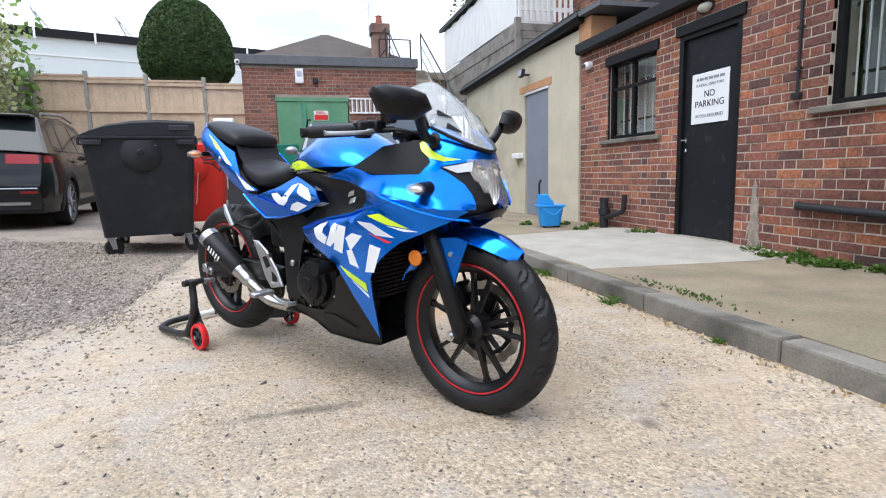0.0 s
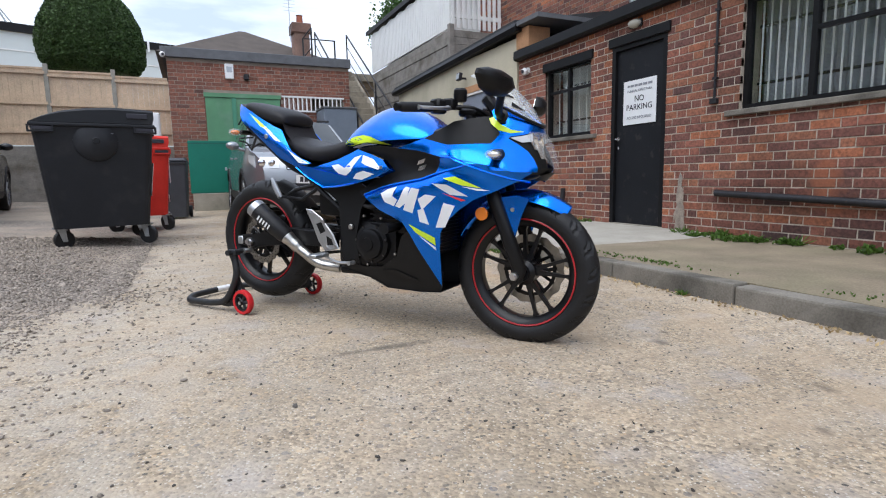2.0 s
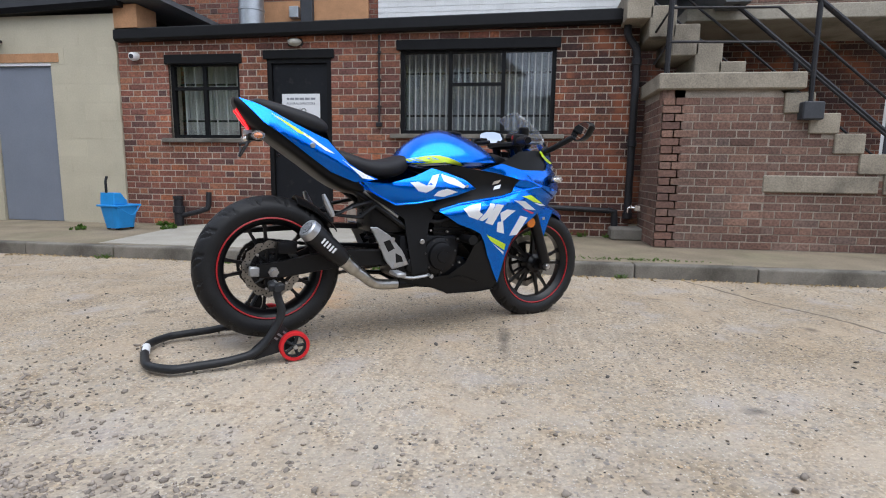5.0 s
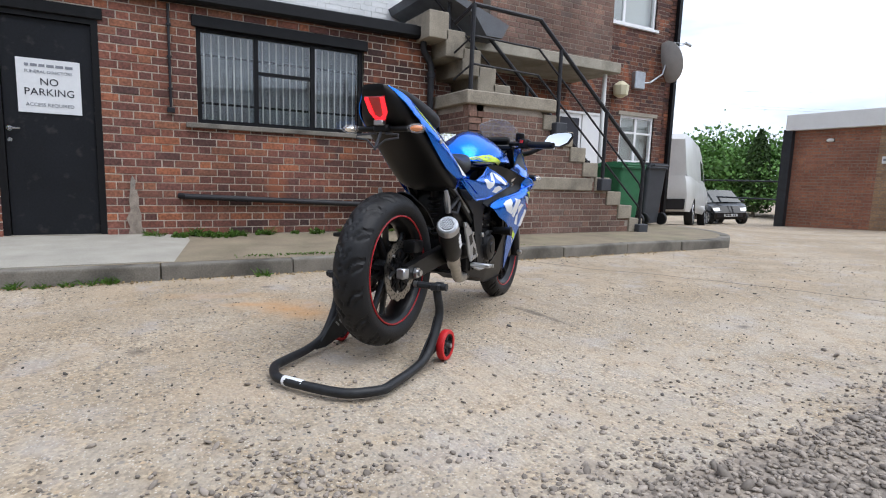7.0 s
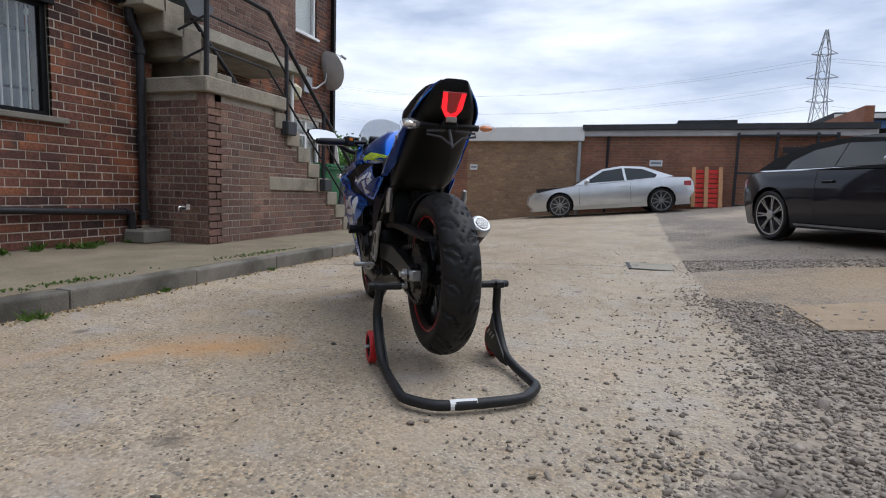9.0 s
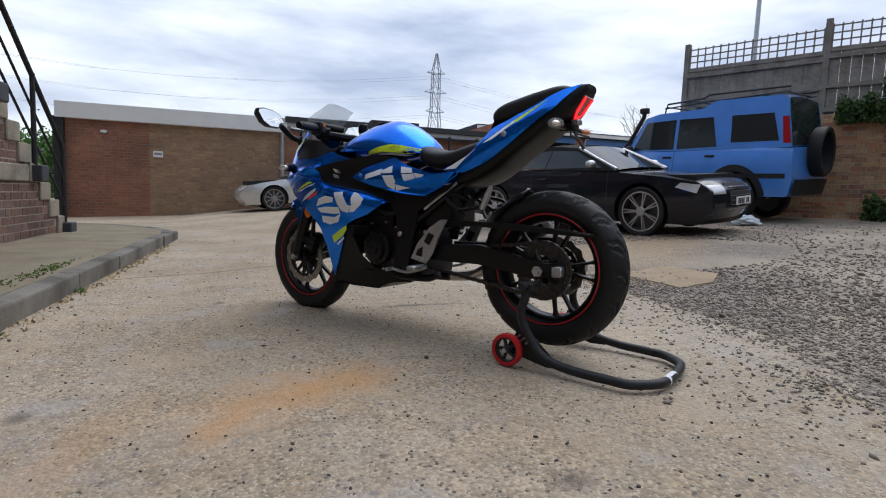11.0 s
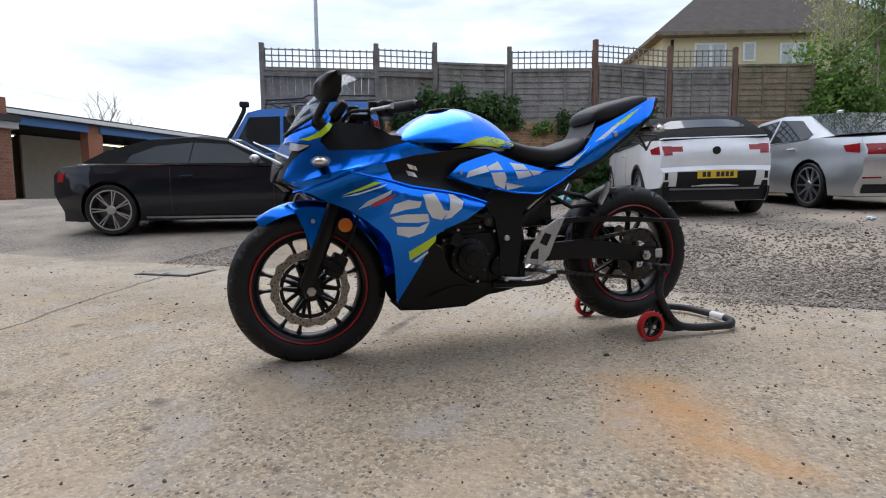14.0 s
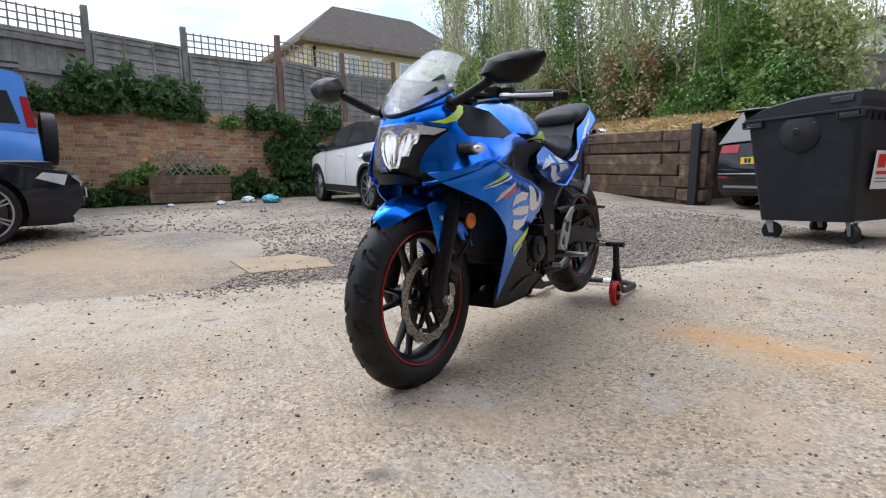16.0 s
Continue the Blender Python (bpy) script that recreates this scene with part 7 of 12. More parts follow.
    lower = [(0.015, 0.583), (0.120, 0.618), (0.206, 0.637), (0.330, 0.660), (0.389, 0.680), (0.421, 0.748), (0.482, 0.743), (0.618, 0.720), (0.70, 0.700), (0.755, 0.696), (0.69, 0.655), (0.626, 0.622), (0.56, 0.592),
             (0.50, 0.548), (0.445, 0.500), (0.415, 0.455), (0.402, 0.38), (0.392, 0.223), (0.345, 0.295), (0.297, 0.372), (0.262, 0.44), (0.235, 0.480), (0.18, 0.505), (0.113, 0.526)]
    for s, o in both("side_fairing", lower, fairing_y, M_BLUE, lift=-0.003, step=0.022):
        pass
    trim = [(-0.036, 0.778), (0.03, 0.790), (0.099, 0.795), (0.211, 0.783), (0.30, 0.775), (0.421, 0.752), (0.389, 0.682), (0.33, 0.662), (0.206, 0.639), (0.12, 0.620), (0.0, 0.578), (-0.03, 0.60), (0.07, 0.655), (0.183, 0.690), (0.127, 0.735), (0.05, 0.758)]
    for s, o in both("mid_trim", trim, fairing_y, M_TRIM, lift=-0.008):
        bm = bmesh.new()
        for q in ([(0.300, 0.735), (0.335, 0.745), (0.325, 0.727), (0.292, 0.718)], [(0.305, 0.712), (0.340, 0.722), (0.332, 0.703), (0.297, 0.694)]):
            skin(bm, q, fairing_y, s, 0.002, 0.05, -0.005)
        P("badge", bm, M_CHROME, "small silver badge", parent=o)
    # plain white shapes in place of the maker's name, other ones on each flank
    side_marks = {
        1: ([(0.020, 0.722), (-0.030, 0.742), (-0.058, 0.674), (-0.050, 0.632), (-0.010, 0.652)],
            [(-0.080, 0.736), (-0.138, 0.726), (-0.166, 0.684), (-0.144, 0.642), (-0.060, 0.630), (-0.056, 0.662), (-0.108, 0.668)],
            [(0.112, 0.684), (0.104, 0.706), (0.024, 0.730), (0.017, 0.704)], [(-0.158, 0.704), (-0.214, 0.694), (-0.189, 0.675), (-0.177, 0.672)]),
        -1: ([(-0.146, 0.708), (-0.108, 0.714), (-0.066, 0.698), (-0.028, 0.745), (0.007, 0.755), (-0.032, 0.685), (-0.065, 0.666), (-0.104, 0.672)],
             [(0.015, 0.755), (0.080, 0.738), (0.132, 0.703), (0.117, 0.695), (0.043, 0.714), (0.021, 0.723)],
             [(-0.005, 0.676), (0.038, 0.688), (0.092, 0.676), (0.023, 0.650), (-0.026, 0.654)])}
    side = [(-0.36, 0.700), (-0.245, 0.699), (-0.12, 0.735), (-0.024, 0.779), (0.05, 0.760), (0.127, 0.737), (0.183, 0.696), (0.09, 0.660), (-0.017, 0.632), (-0.10, 0.615), (-0.205, 0.604), (-0.30, 0.65)]
    for s, o in both("side_panel", side, lambda x, z: tail_y(x, z) + 0.012, M_BLUE):
        bm = bmesh.new()
        skin(bm, [(-0.34, 0.692), (-0.25, 0.692), (-0.05, 0.66), (-0.13, 0.642), (-0.19, 0.636)], lambda x, z: tail_y(x, z) + 0.012, s, 0.002, 0.05, 0.006)
        P("scoop", bm, M_BLUE, parent=o)
        for q in side_marks[s]:
            bm = bmesh.new()
            skin(bm, q, lambda x, z: tail_y(x, z) + 0.012, s, 0.0012, 0.03, 0.0014)
            P("graphic", bm, M_DECALWHITE, "plain white vinyl shape", parent=o)
        bm = bmesh.new()
        edge = [(-0.375, 0.690), (-0.30, 0.645), (-0.205, 0.603), (-0.10, 0.614), (-0.017, 0.631)]
        rings(bm, [[(x, s * (tail_y(x, z) + 0.012 + e), z + d) for e, d in ((0.002, 0.0), (0.006, 0.004), (0.002, 0.009), (-0.004, 0.004))] for x, z in edge])
        P("panel_lip", bm, M_BLUE, parent=o)
        bm = bmesh.new()
        disc(bm, 0.007, 0.006, pose(0.135, s * (tail_y(0.135, 0.705) + 0.014), 0.705, 90), 10)
        P("bolt", bm, M_BOLT, parent=o)
    letters_left = ([(0.417, 0.565), (0.397, 0.601), (0.346, 0.614), (0.296, 0.605), (0.304, 0.583), (0.357, 0.579)],
                    [(0.414, 0.555), (0.358, 0.562), (0.273, 0.559), (0.266, 0.530), (0.317, 0.528), (0.394, 0.535)],
                    [(0.391, 0.519), (0.309, 0.512), (0.266, 0.528), (0.289, 0.490), (0.346, 0.476), (0.390, 0.490)],
                    [(0.290, 0.630), (0.243, 0.632), (0.211, 0.569), (0.188, 0.564), (0.219, 0.533), (0.256, 0.542), (0.276, 0.575)],
                    [(0.184, 0.628), (0.163, 0.624), (0.126, 0.597), (0.137, 0.570), (0.181, 0.538), (0.210, 0.534), (0.187, 0.568)])
    letters_right = ([(0.128, 0.598), (0.164, 0.616), (0.215, 0.629), (0.202, 0.590), (0.224, 0.576), (0.203, 0.549), (0.155, 0.563)],
                     [(0.263, 0.631), (0.287, 0.628), (0.266, 0.567), (0.230, 0.543), (0.209, 0.549), (0.239, 0.587)],
                     [(0.294, 0.628), (0.334, 0.624), (0.290, 0.525), (0.246, 0.536)], [(0.322, 0.585), (0.359, 0.604), (0.406, 0.599), (0.337, 0.540)],
                     [(0.316, 0.540), (0.345, 0.546), (0.365, 0.483), (0.321, 0.492)], [(0.440, 0.575), (0.487, 0.566), (0.440, 0.478), (0.396, 0.474)])
    stripes_left = (([(0.347, 0.421), (0.239, 0.477), (0.244, 0.452), (0.273, 0.425), (0.342, 0.388)], M_DECALLIME), ([(0.329, 0.382), (0.273, 0.418), (0.270, 0.411), (0.317, 0.378)], M_DECALWHITE),
                    ([(0.581, 0.642), (0.463, 0.685), (0.438, 0.680), (0.518, 0.655)], M_DECALLIME), ([(0.581, 0.637), (0.518, 0.649), (0.419, 0.675), (0.439, 0.664), (0.528, 0.641)], M_DECALWHITE),
                    ([(0.527, 0.590), (0.494, 0.617), (0.405, 0.652), (0.410, 0.638), (0.486, 0.603)], M_DECALSILVER), ([(0.486, 0.599), (0.437, 0.624), (0.390, 0.637), (0.411, 0.618), (0.469, 0.596)], M_DECALRED))
    stripes_right = (([(0.266, 0.478), (0.386, 0.430), (0.386, 0.398), (0.297, 0.445)], M_DECALLIME), ([(0.313, 0.431), (0.386, 0.389), (0.386, 0.377)], M_DECALWHITE),
                     ([(0.440, 0.670), (0.490, 0.679), (0.591, 0.636), (0.517, 0.645)], M_DECALLIME), ([(0.517, 0.641), (0.591, 0.633), (0.618, 0.628), (0.572, 0.627)], M_DECALWHITE),
                     ([(0.391, 0.649), (0.457, 0.646), (0.541, 0.604), (0.469, 0.608)], M_DECALSILVER), ([(0.438, 0.613), (0.468, 0.606), (0.530, 0.590), (0.515, 0.584)], M_DECALRED))
    flank_marks = {1: tuple((q, M_DECALWHITE) for q in letters_left) + stripes_left, -1: tuple((q, M_DECALWHITE) for q in letters_right) + stripes_right}
    nose_marks = (([(0.588, 0.897), (0.600, 0.904), (0.632, 0.876), (0.672, 0.856), (0.712, 0.849), (0.672, 0.843), (0.630, 0.853), (0.600, 0.876)], M_DECALLIME),)

    def dense_line(pts, step):
        out = []
        for (xa, za), (xb, zb) in zip(pts, pts[1:]):
            k = max(1, int(math.hypot(xb - xa, zb - za) / step))
            out += [(xa + (xb - xa) * i / k, za + (zb - za) * i / k) for i in range(k)]
        return out + [pts[-1]]
    for s in (-1, 1):
        # graphics on the fairing flank
        for q, mt in flank_marks[s] + nose_marks:
            bm = bmesh.new()
            skin(bm, q, fairing_y, s, 0.0012, 0.018, 0.0018 if q[0][1] > 0.78 else -0.0010)
            P("graphic", bm, mt)
        # bright folded lips along the panel edges
        for lip in ([(0.455, 0.752), (0.52, 0.728), (0.60, 0.700), (0.69, 0.672), (0.742, 0.662)], [(0.545, 0.722), (0.46, 0.700), (0.389, 0.682), (0.330, 0.662), (0.206, 0.639), (0.120, 0.620), (0.020, 0.586)]):
            bm = bmesh.new()
            rings(bm, [[(x, s * (fairing_y(x, z) + e), z + d) for e, d in ((-0.002, -0.004), (0.005, 0.0), (0.003, 0.005), (-0.006, 0.008))] for x, z in dense_line(lip, 0.03)])
            P("panel_lip", bm, M_BLUE)
        # turn signal on its stalk
        bm = bmesh.new()
        bmesh.ops.create_uvsphere(bm, u_segments=16, v_segments=10, radius=1, matrix=Matrix.Translation((0.645, s * 0.232, 0.762)) @ Matrix.Diagonal((0.034, 0.022, 0.018, 1)))
        ts = P("turn_signal", bm, M_CLEARLENS, "clear-lens turn signal")
        bm = bmesh.new()
        bmesh.ops.create_uvsphere(bm, u_segments=12, v_segments=8, radius=1, matrix=Matrix.Translation((0.645, s * 0.230, 0.762)) @ Matrix.Diagonal((0.026, 0.014, 0.012, 1)))
        P("bulb", bm, M_REFLECTOR, parent=ts)
        bm = bmesh.new()
        tube(bm, [(0.645, s * 0.17, 0.763), (0.645, s * 0.222, 0.762)], [0.022, 0.019], 12)
        P("stalk", bm, M_TRIM, parent=ts)
    # cockpit side panels
    def blk_y(x, z):
        return fairing_y(x, 0.80) - 0.010 - 0.35 * max(0.0, z - 0.80)
    for s, o in both("cockpit_panel", [(0.319, 0.818), (0.442, 0.800), (0.612, 0.803), (0.636, 0.836), (0.590, 0.905), (0.565, 0.905), (0.448, 0.888), (0.38, 0.850)], blk_y, M_TRIM):
        pass
    bm = bmesh.new()
    box(bm, (0.40, -0.10, 0.80), (0.60, 0.10, 0.86), None, 0.02)
    P("dash_tray", bm, M_TRIM)
    bm = bmesh.new()
    box(bm, (-0.02, -0.075, -0.045), (0.02, 0.075, 0.045), pose(0.555, 0, 0.955, 0, -40), 0.01)
    P("instrument_panel", bm, M_FRAME)

    # windscreen
    def scr(u, v):
        b0 = Vector((0.752 - 0.135 * v * v, 0.135 * v, 0.876 + 0.072 * v * v))
        t0 = Vector((0.522 - 0.04 * v * v, 0.100 * v, 1.100 - 0.035 * v * v))
        p = b0.lerp(t0, u)
        p.y *= 1.0 + 0.06 * math.sin(u * math.pi)
        p.x += 0.022 * math.sin(u * math.pi)
        p.z += 0.010 * math.sin(u * math.pi)
        return p
    bm = bmesh.new()
    rings(bm, [[scr(u, v) for v in np.linspace(-1, 1, 21)] for u in np.linspace(0, 1, 13)], cap=False, close=False)
    bmesh.ops.recalc_face_normals(bm, faces=bm.faces)
    bmesh.ops.solidify(bm, geom=bm.faces[:], thickness=0.003)
    ws = P("windscreen", bm, M_SCREEN, "lightly smoked double-curved windscreen")
    ws.visible_shadow = False
    bm = bmesh.new()
    tube(bm, [scr(0, v) + Vector((0.002, 0, -0.002)) for v in np.linspace(-1, 1, 21)], 0.006, 6)
    P("screen_edge", bm, M_TRIM, parent=ws)
    for s in (-1, 1):
        for u0, u1, v0 in ((0.10, 0.20, 0.80), (0.30, 0.40, 0.86)):
            bm = bmesh.new()
            q = [scr(u0, s * v0), scr(u0 + 0.02, s * (v0 - 0.25)), scr(u1, s * (v0 - 0.05))]
            vs = [bm.verts.new(p + Vector((0.004, 0, 0.003))) for p in q] + [bm.verts.new(p + Vector((0.006, 0, 0.0045))) for p in q]
            bm.faces.new(vs[:3]), bm.faces.new(vs[3:][::-1])
            P("vent", bm, M_FRAME, parent=ws, smooth=False)
        bm = bmesh.new()
        disc(bm, 0.007, 0.006, look(scr(0.12, s * 0.95), scr(0.12, s * 0.95) + Vector((1, s * 0.7, 0.6))), 10)
        P("screen_bolt", bm, M_BOLT, parent=ws)

    # mirrors
    for s in (-1, 1):
        mx = 0.690 if s < 0 else 0.612
        mz = 0.995 if s < 0 else 0.985
        bm = bmesh.new()
        tube(bm, curve_pts([(0.635, s * 0.135, 0.905), (0.640, s * 0.185, 0.918), (mx - 0.0, s * 0.275, mz - 0.02)], 5), [0.026] + [0.015] * 9 + [0.011], 10)
        mir = P("mirror", bm, M_TRIM, "black wing mirror")
        bm = bmesh.new()
        out = [(-0.095, -0.008), (-0.070, 0.030), (-0.02, 0.043), (0.05, 0.045), (0.092, 0.036), (0.098, 0.020), (0.070, -0.022), (0.02, -0.043), (-0.045, -0.040)]
        M1 = Matrix.Translation((mx, s * 0.335, mz)) @ pose(0, 0, 0, 0, 8, s * 16) @ pose(0, 0, 0, 90, 0, 90)
        rows = []
        for z, k in ((-0.012, 1.0), (0.0, 1.02), (0.022, 0.85), (0.036, 0.5)):
            rows.append([M1 @ Vector((s * x * k, y * k, z)) for x, y in out])
        rings(bm, rows)
        P("mirror_shell", bm, M_TRIM, parent=mir)
        bm = bmesh.new()
        prism(bm, [(s * x * 0.93, y * 0.9) for x, y in out], 0.002, M1 @ pose(0, 0, -0.0135))
        P("mirror_glass", bm, M_MIRROR, parent=mir, smooth=False)

    # handlebars
    for s in (-1, 1):
        a, b = Vector((0.445, s * 0.11, 0.945)), Vector((0.335, s * 0.375, 0.925))
        bm = bmesh.new()
        tube(bm, [a, b], 0.011, 12)
        hb = P("handlebar", bm, M_CASE)
        g = a.lerp(b, 0.48)
        bm = bmesh.new()
        tube(bm, [g, g.lerp(b, 0.1), b.lerp(g, 0.06), b], [0.016, 0.0185, 0.0185, 0.016], 16)
        P("grip", bm, M_RUBBER, parent=hb)
        bm = bmesh.new()
        tube(bm, [b, b.lerp(g, -0.12)], 0.015, 14)
        P("bar_weight", bm, M_CASE, parent=hb)
        bm = bmesh.new()
        c = a.lerp(b, 0.38)
        box(bm, (-0.028, -0.025, -0.025), (0.028, 0.025, 0.03), Matrix.Translation(c) @ pose(0, 0, 0, 0, 0, s * 22), 0.008)
        sw = P("switch_block", bm, M_TRIM, parent=hb)
        bm = bmesh.new()
        box(bm, (-0.032, -0.008, 0.005), (-0.026, 0.012, 0.02), Matrix.Translation(c) @ pose(0, 0, 0, 0, 0, s * 22))
        P("switch_button", bm, M_AMBER if s > 0 else M_DECALRED, parent=sw, smooth=False)
        bm = bmesh.new()
        tube(bm, curve_pts([c + Vector((0.045, s * 0.0, -0.005)), c + Vector((0.055, s * 0.05, -0.01)), c + Vector((0.035, s * 0.12, -0.015)), c + Vector((0.012, s * 0.165, -0.016))], 5), [0.010] * 4 + [0.0065] * 11 + [0.009], 8)
        P("lever", bm, M_ALU, parent=hb)
        bm = bmesh.new()
        box(bm, (-0.02, -0.03, -0.02), (0.025, 0.02, 0.02), Matrix.Translation(c + Vector((0.035, -s * 0.03, 0.012))), 0.006)
        P("lever_perch", bm, M_CASE, parent=hb)
        bm = bmesh.new()
        tube(bm, curve_pts([c + Vector((0.04, -s * 0.03, 0.0)), c + Vector((0.12, -s * 0.06, 0.0)), Vector((0.54, s * 0.05, 0.90)), Vector((0.52, s * 0.07, 0.80))], 6), 0.006, 8)
        P("cable", bm, M_RUBBER, parent=hb)
    bm = bmesh.new()
    lathe(bm, [(0.022, -0.025), (0.026, -0.02), (0.026, 0.018), (0.02, 0.025)], 14, pose(0.47, -0.16, 0.985))
    P("brake_reservoir", bm, M_FRAME)

    # tank
    st = [(-0.150, 0.79, 0.815, 0.07), (-0.125, 0.785, 0.862, 0.105), (-0.085, 0.782, 0.90, 0.125), (-0.02, 0.778, 0.940, 0.148), (0.07, 0.782, 0.968, 0.168), (0.16, 0.79, 0.962, 0.178), (0.25, 0.80, 0.932, 0.172), (0.32, 0.812, 0.888, 0.150), (0.355, 0.82, 0.85, 0.11)]
    bm = bmesh.new()
    rows = []
    for x, z0, z1, w in smooth_stations(st, 4):
        row = []
        for k in range(29):
            t = -1 + 2 * k / 28
            a = abs(t)
            y = w * (1.02 * math.sin(min(1.0, a * 1.12) * math.pi / 2) if a < 0.86 else 1.0 - 0.32 * ((a - 0.86) / 0.14))
            zz = z1 - (z1 - z0) * (1 - math.cos(min(1.0, a * 1.02) * math.pi / 2)) ** 0.78
            row.append((x, math.copysign(y, t), zz))
        rows.append(row)
    rings(bm, rows)
    tank = P("fuel_tank", bm, M_BLUE)

    def tank_y(x, z):
        xs = [r[0][0] for r in rows]
        i = min(range(len(rows)), key=lambda j: abs(xs[j] - x))
        pts = sorted(((p[2], p[1]) for p in rows[i] if p[1] > 0))
        return lerp_table(z, [p[0] for p in pts], [p[1] for p in pts])
    for s in (-1, 1):
        for k, q in enumerate(([(-0.140, 0.812), (-0.056, 0.832), (0.001, 0.840), (0.051, 0.832), (0.145, 0.797), (0.052, 0.805), (-0.005, 0.804), (-0.066, 0.794), (-0.11, 0.795)], [(0.075, 0.799), (-0.004, 0.800), (-0.07, 0.790), (-0.09, 0.787), (-0.05, 0.786), (0.0, 0.793)])):
            bm = bmesh.new()
            skin(bm, q, tank_y, s, 0.0012, 0.016, 0.003)
            P("tank_graphic", bm, M_DECALLIME if k == 0 else M_DECALWHITE, parent=tank)
        bm = bmesh.new()
        for k in range(5):
            skin(bm, [(-0.128 + 0.020 * k, 0.812 + 0.005 * k), (-0.125 + 0.020 * k, 0.8145 + 0.005 * k), (-0.085 + 0.022 * k, 0.805 + 0.004 * k), (-0.086 + 0.022 * k, 0.803 + 0.004 * k)], tank_y, s, 0.0012, 0.03, 0.0042)
        P("tank_stripe", bm, M_BLUE, parent=tank)
    bm = bmesh.new()
    disc(bm, 0.05, 0.014, pose(0.15, 0, 0.958, 0, 4), 28, 0.004)
    P("filler_cap", bm, M_CASE, parent=tank)
    bm = loft_x(smooth_stations([(0.31, 0.80, 0.86, 0.12), (0.36, 0.80, 0.875, 0.12), (0.42, 0.80, 0.86, 0.10)]), 16, 3)
    P("tank_shroud", bm, M_TRIM)

    # seats and tail
    st = [(-0.505, 0.770, 0.832, 0.085), (-0.47, 0.755, 0.842, 0.105), (-0.40, 0.735, 0.826, 0.128), (-0.30, 0.715, 0.802, 0.142), (-0.20, 0.72, 0.812, 0.13), (-0.13, 0.745, 0.835, 0.10), (-0.105, 0.77, 0.84, 0.07)]
    P("rider_seat", loft_x(smooth_stations(st), 24, 2.8), M_SEAT, "black vinyl rider seat")
    st = [(-0.815, 0.975, 1.003, 0.05), (-0.77, 0.955, 1.015, 0.085), (-0.69, 0.925, 1.003, 0.105), (-0.60, 0.895, 0.985, 0.115), (-0.54, 0.885, 0.968, 0.118), (-0.505, 0.89, 0.945, 0.105), (-0.495, 0.90, 0.925, 0.08)]
    P("pillion_seat", loft_x(smooth_stations(st), 24, 2.8), M_SEAT, "black vinyl pillion pad")
    bm = bmesh.new()
    rings(bm, [[(x, y, z) for y in (-w, -w * 0.5, 0, w * 0.5, w)] for x, z, w in ((-0.515, 0.912, 0.105), (-0.49, 0.86, 0.105), (-0.44, 0.81, 0.11))], cap=False, close=False)
    P("seat_back", bm, M_SEAT)
    tail = [(-0.850, 1.008), (-0.79, 0.990), (-0.731, 0.965), (-0.653, 0.928), (-0.575, 0.895), (-0.505, 0.868), (-0.47, 0.828), (-0.418, 0.774), (-0.35, 0.735), (-0.287, 0.715), (-0.36, 0.700), (-0.39, 0.698), (-0.44, 0.715), (-0.495, 0.735), (-0.587, 0.797), (-0.70, 0.875), (-0.765, 0.915)]
    for s, o in both("tail_panel", tail, tail_y, M_BLUE):
        for q, mt in (([(-0.735, 0.955), (-0.66, 0.918), (-0.56, 0.862), (-0.63, 0.885)], M_DECALLIME), ([(-0.45, 0.79), (-0.415, 0.765), (-0.30, 0.712), (-0.36, 0.715)], M_DECALWHITE), ([(-0.66, 0.912), (-0.60, 0.885), (-0.48, 0.81), (-0.52, 0.82)], M_DECALWHITE)):
            bm = bmesh.new()
            skin(bm, q, tail_y, s, 0.0012, 0.03, 0.0016)
            P("graphic", bm, mt, parent=o)
        bm = bmesh.new()
        disc(bm, 0.011, 0.008, pose(-0.575, s * (tail_y(-0.575, 0.838) + 0.002), 0.838, 90), 12, 0.002)
        P("bolt", bm, M_BOLT, parent=o)
    st = [(-0.868, 0.985, 1.010, 0.045), (-0.845, 0.945, 1.010, 0.062), (-0.80, 0.895, 0.995, 0.090), (-0.75, 0.860, 0.955, 0.108), (-0.62, 0.775, 0.88, 0.122), (-0.50, 0.695, 0.81, 0.128), (-0.42, 0.655, 0.76, 0.13), (-0.34, 0.64, 0.72, 0.125)]
    P("undertail", loft_x(smooth_stations(st), 20, 3.5), M_TRIM)
    # tail lamp
    bm = bmesh.new()
    up = Vector((-0.585, 0, 0.811))
    tl = Matrix.Translation((-0.822, 0, 0.938)) @ Matrix((Vector((0, -1, 0)), up, Vector((0, -1, 0)).cross(up))).transposed().to_4x4()
    prism(bm, [(-0.044, 0.045), (0.044, 0.045), (0.040, -0.018), (0.018, -0.055), (-0.018, -0.055), (-0.040, -0.018)], 0.03, tl, 0.003)
    lamp = P("tail_lamp", bm, M_TAILRED, "lit red tail lamp")
    bm = bmesh.new()
    for s in (-1, 1):
        prism(bm, [(s * 0.042, 0.041), (s * 0.026, 0.041), (s * 0.019, -0.028), (s * 0.0, -0.040), (s * 0.0, -0.053), (s * 0.017, -0.051), (s * 0.038, -0.017)], 0.004, tl @ pose(0, 0, 0.0155))
    P("light_strip", bm, M_TAILGLOW, parent=lamp, smooth=False)
    # rear indicators and plate bracket
    bm = bmesh.new()
    tube(bm, [(-0.775, -0.12, 0.86), (-0.775, 0.12, 0.86)], 0.012, 10)
    box(bm, (-0.81, -0.03, 0.845), (-0.75, 0.03, 0.875), None, 0.006)
    P("indicator_bar", bm, M_TRIM)
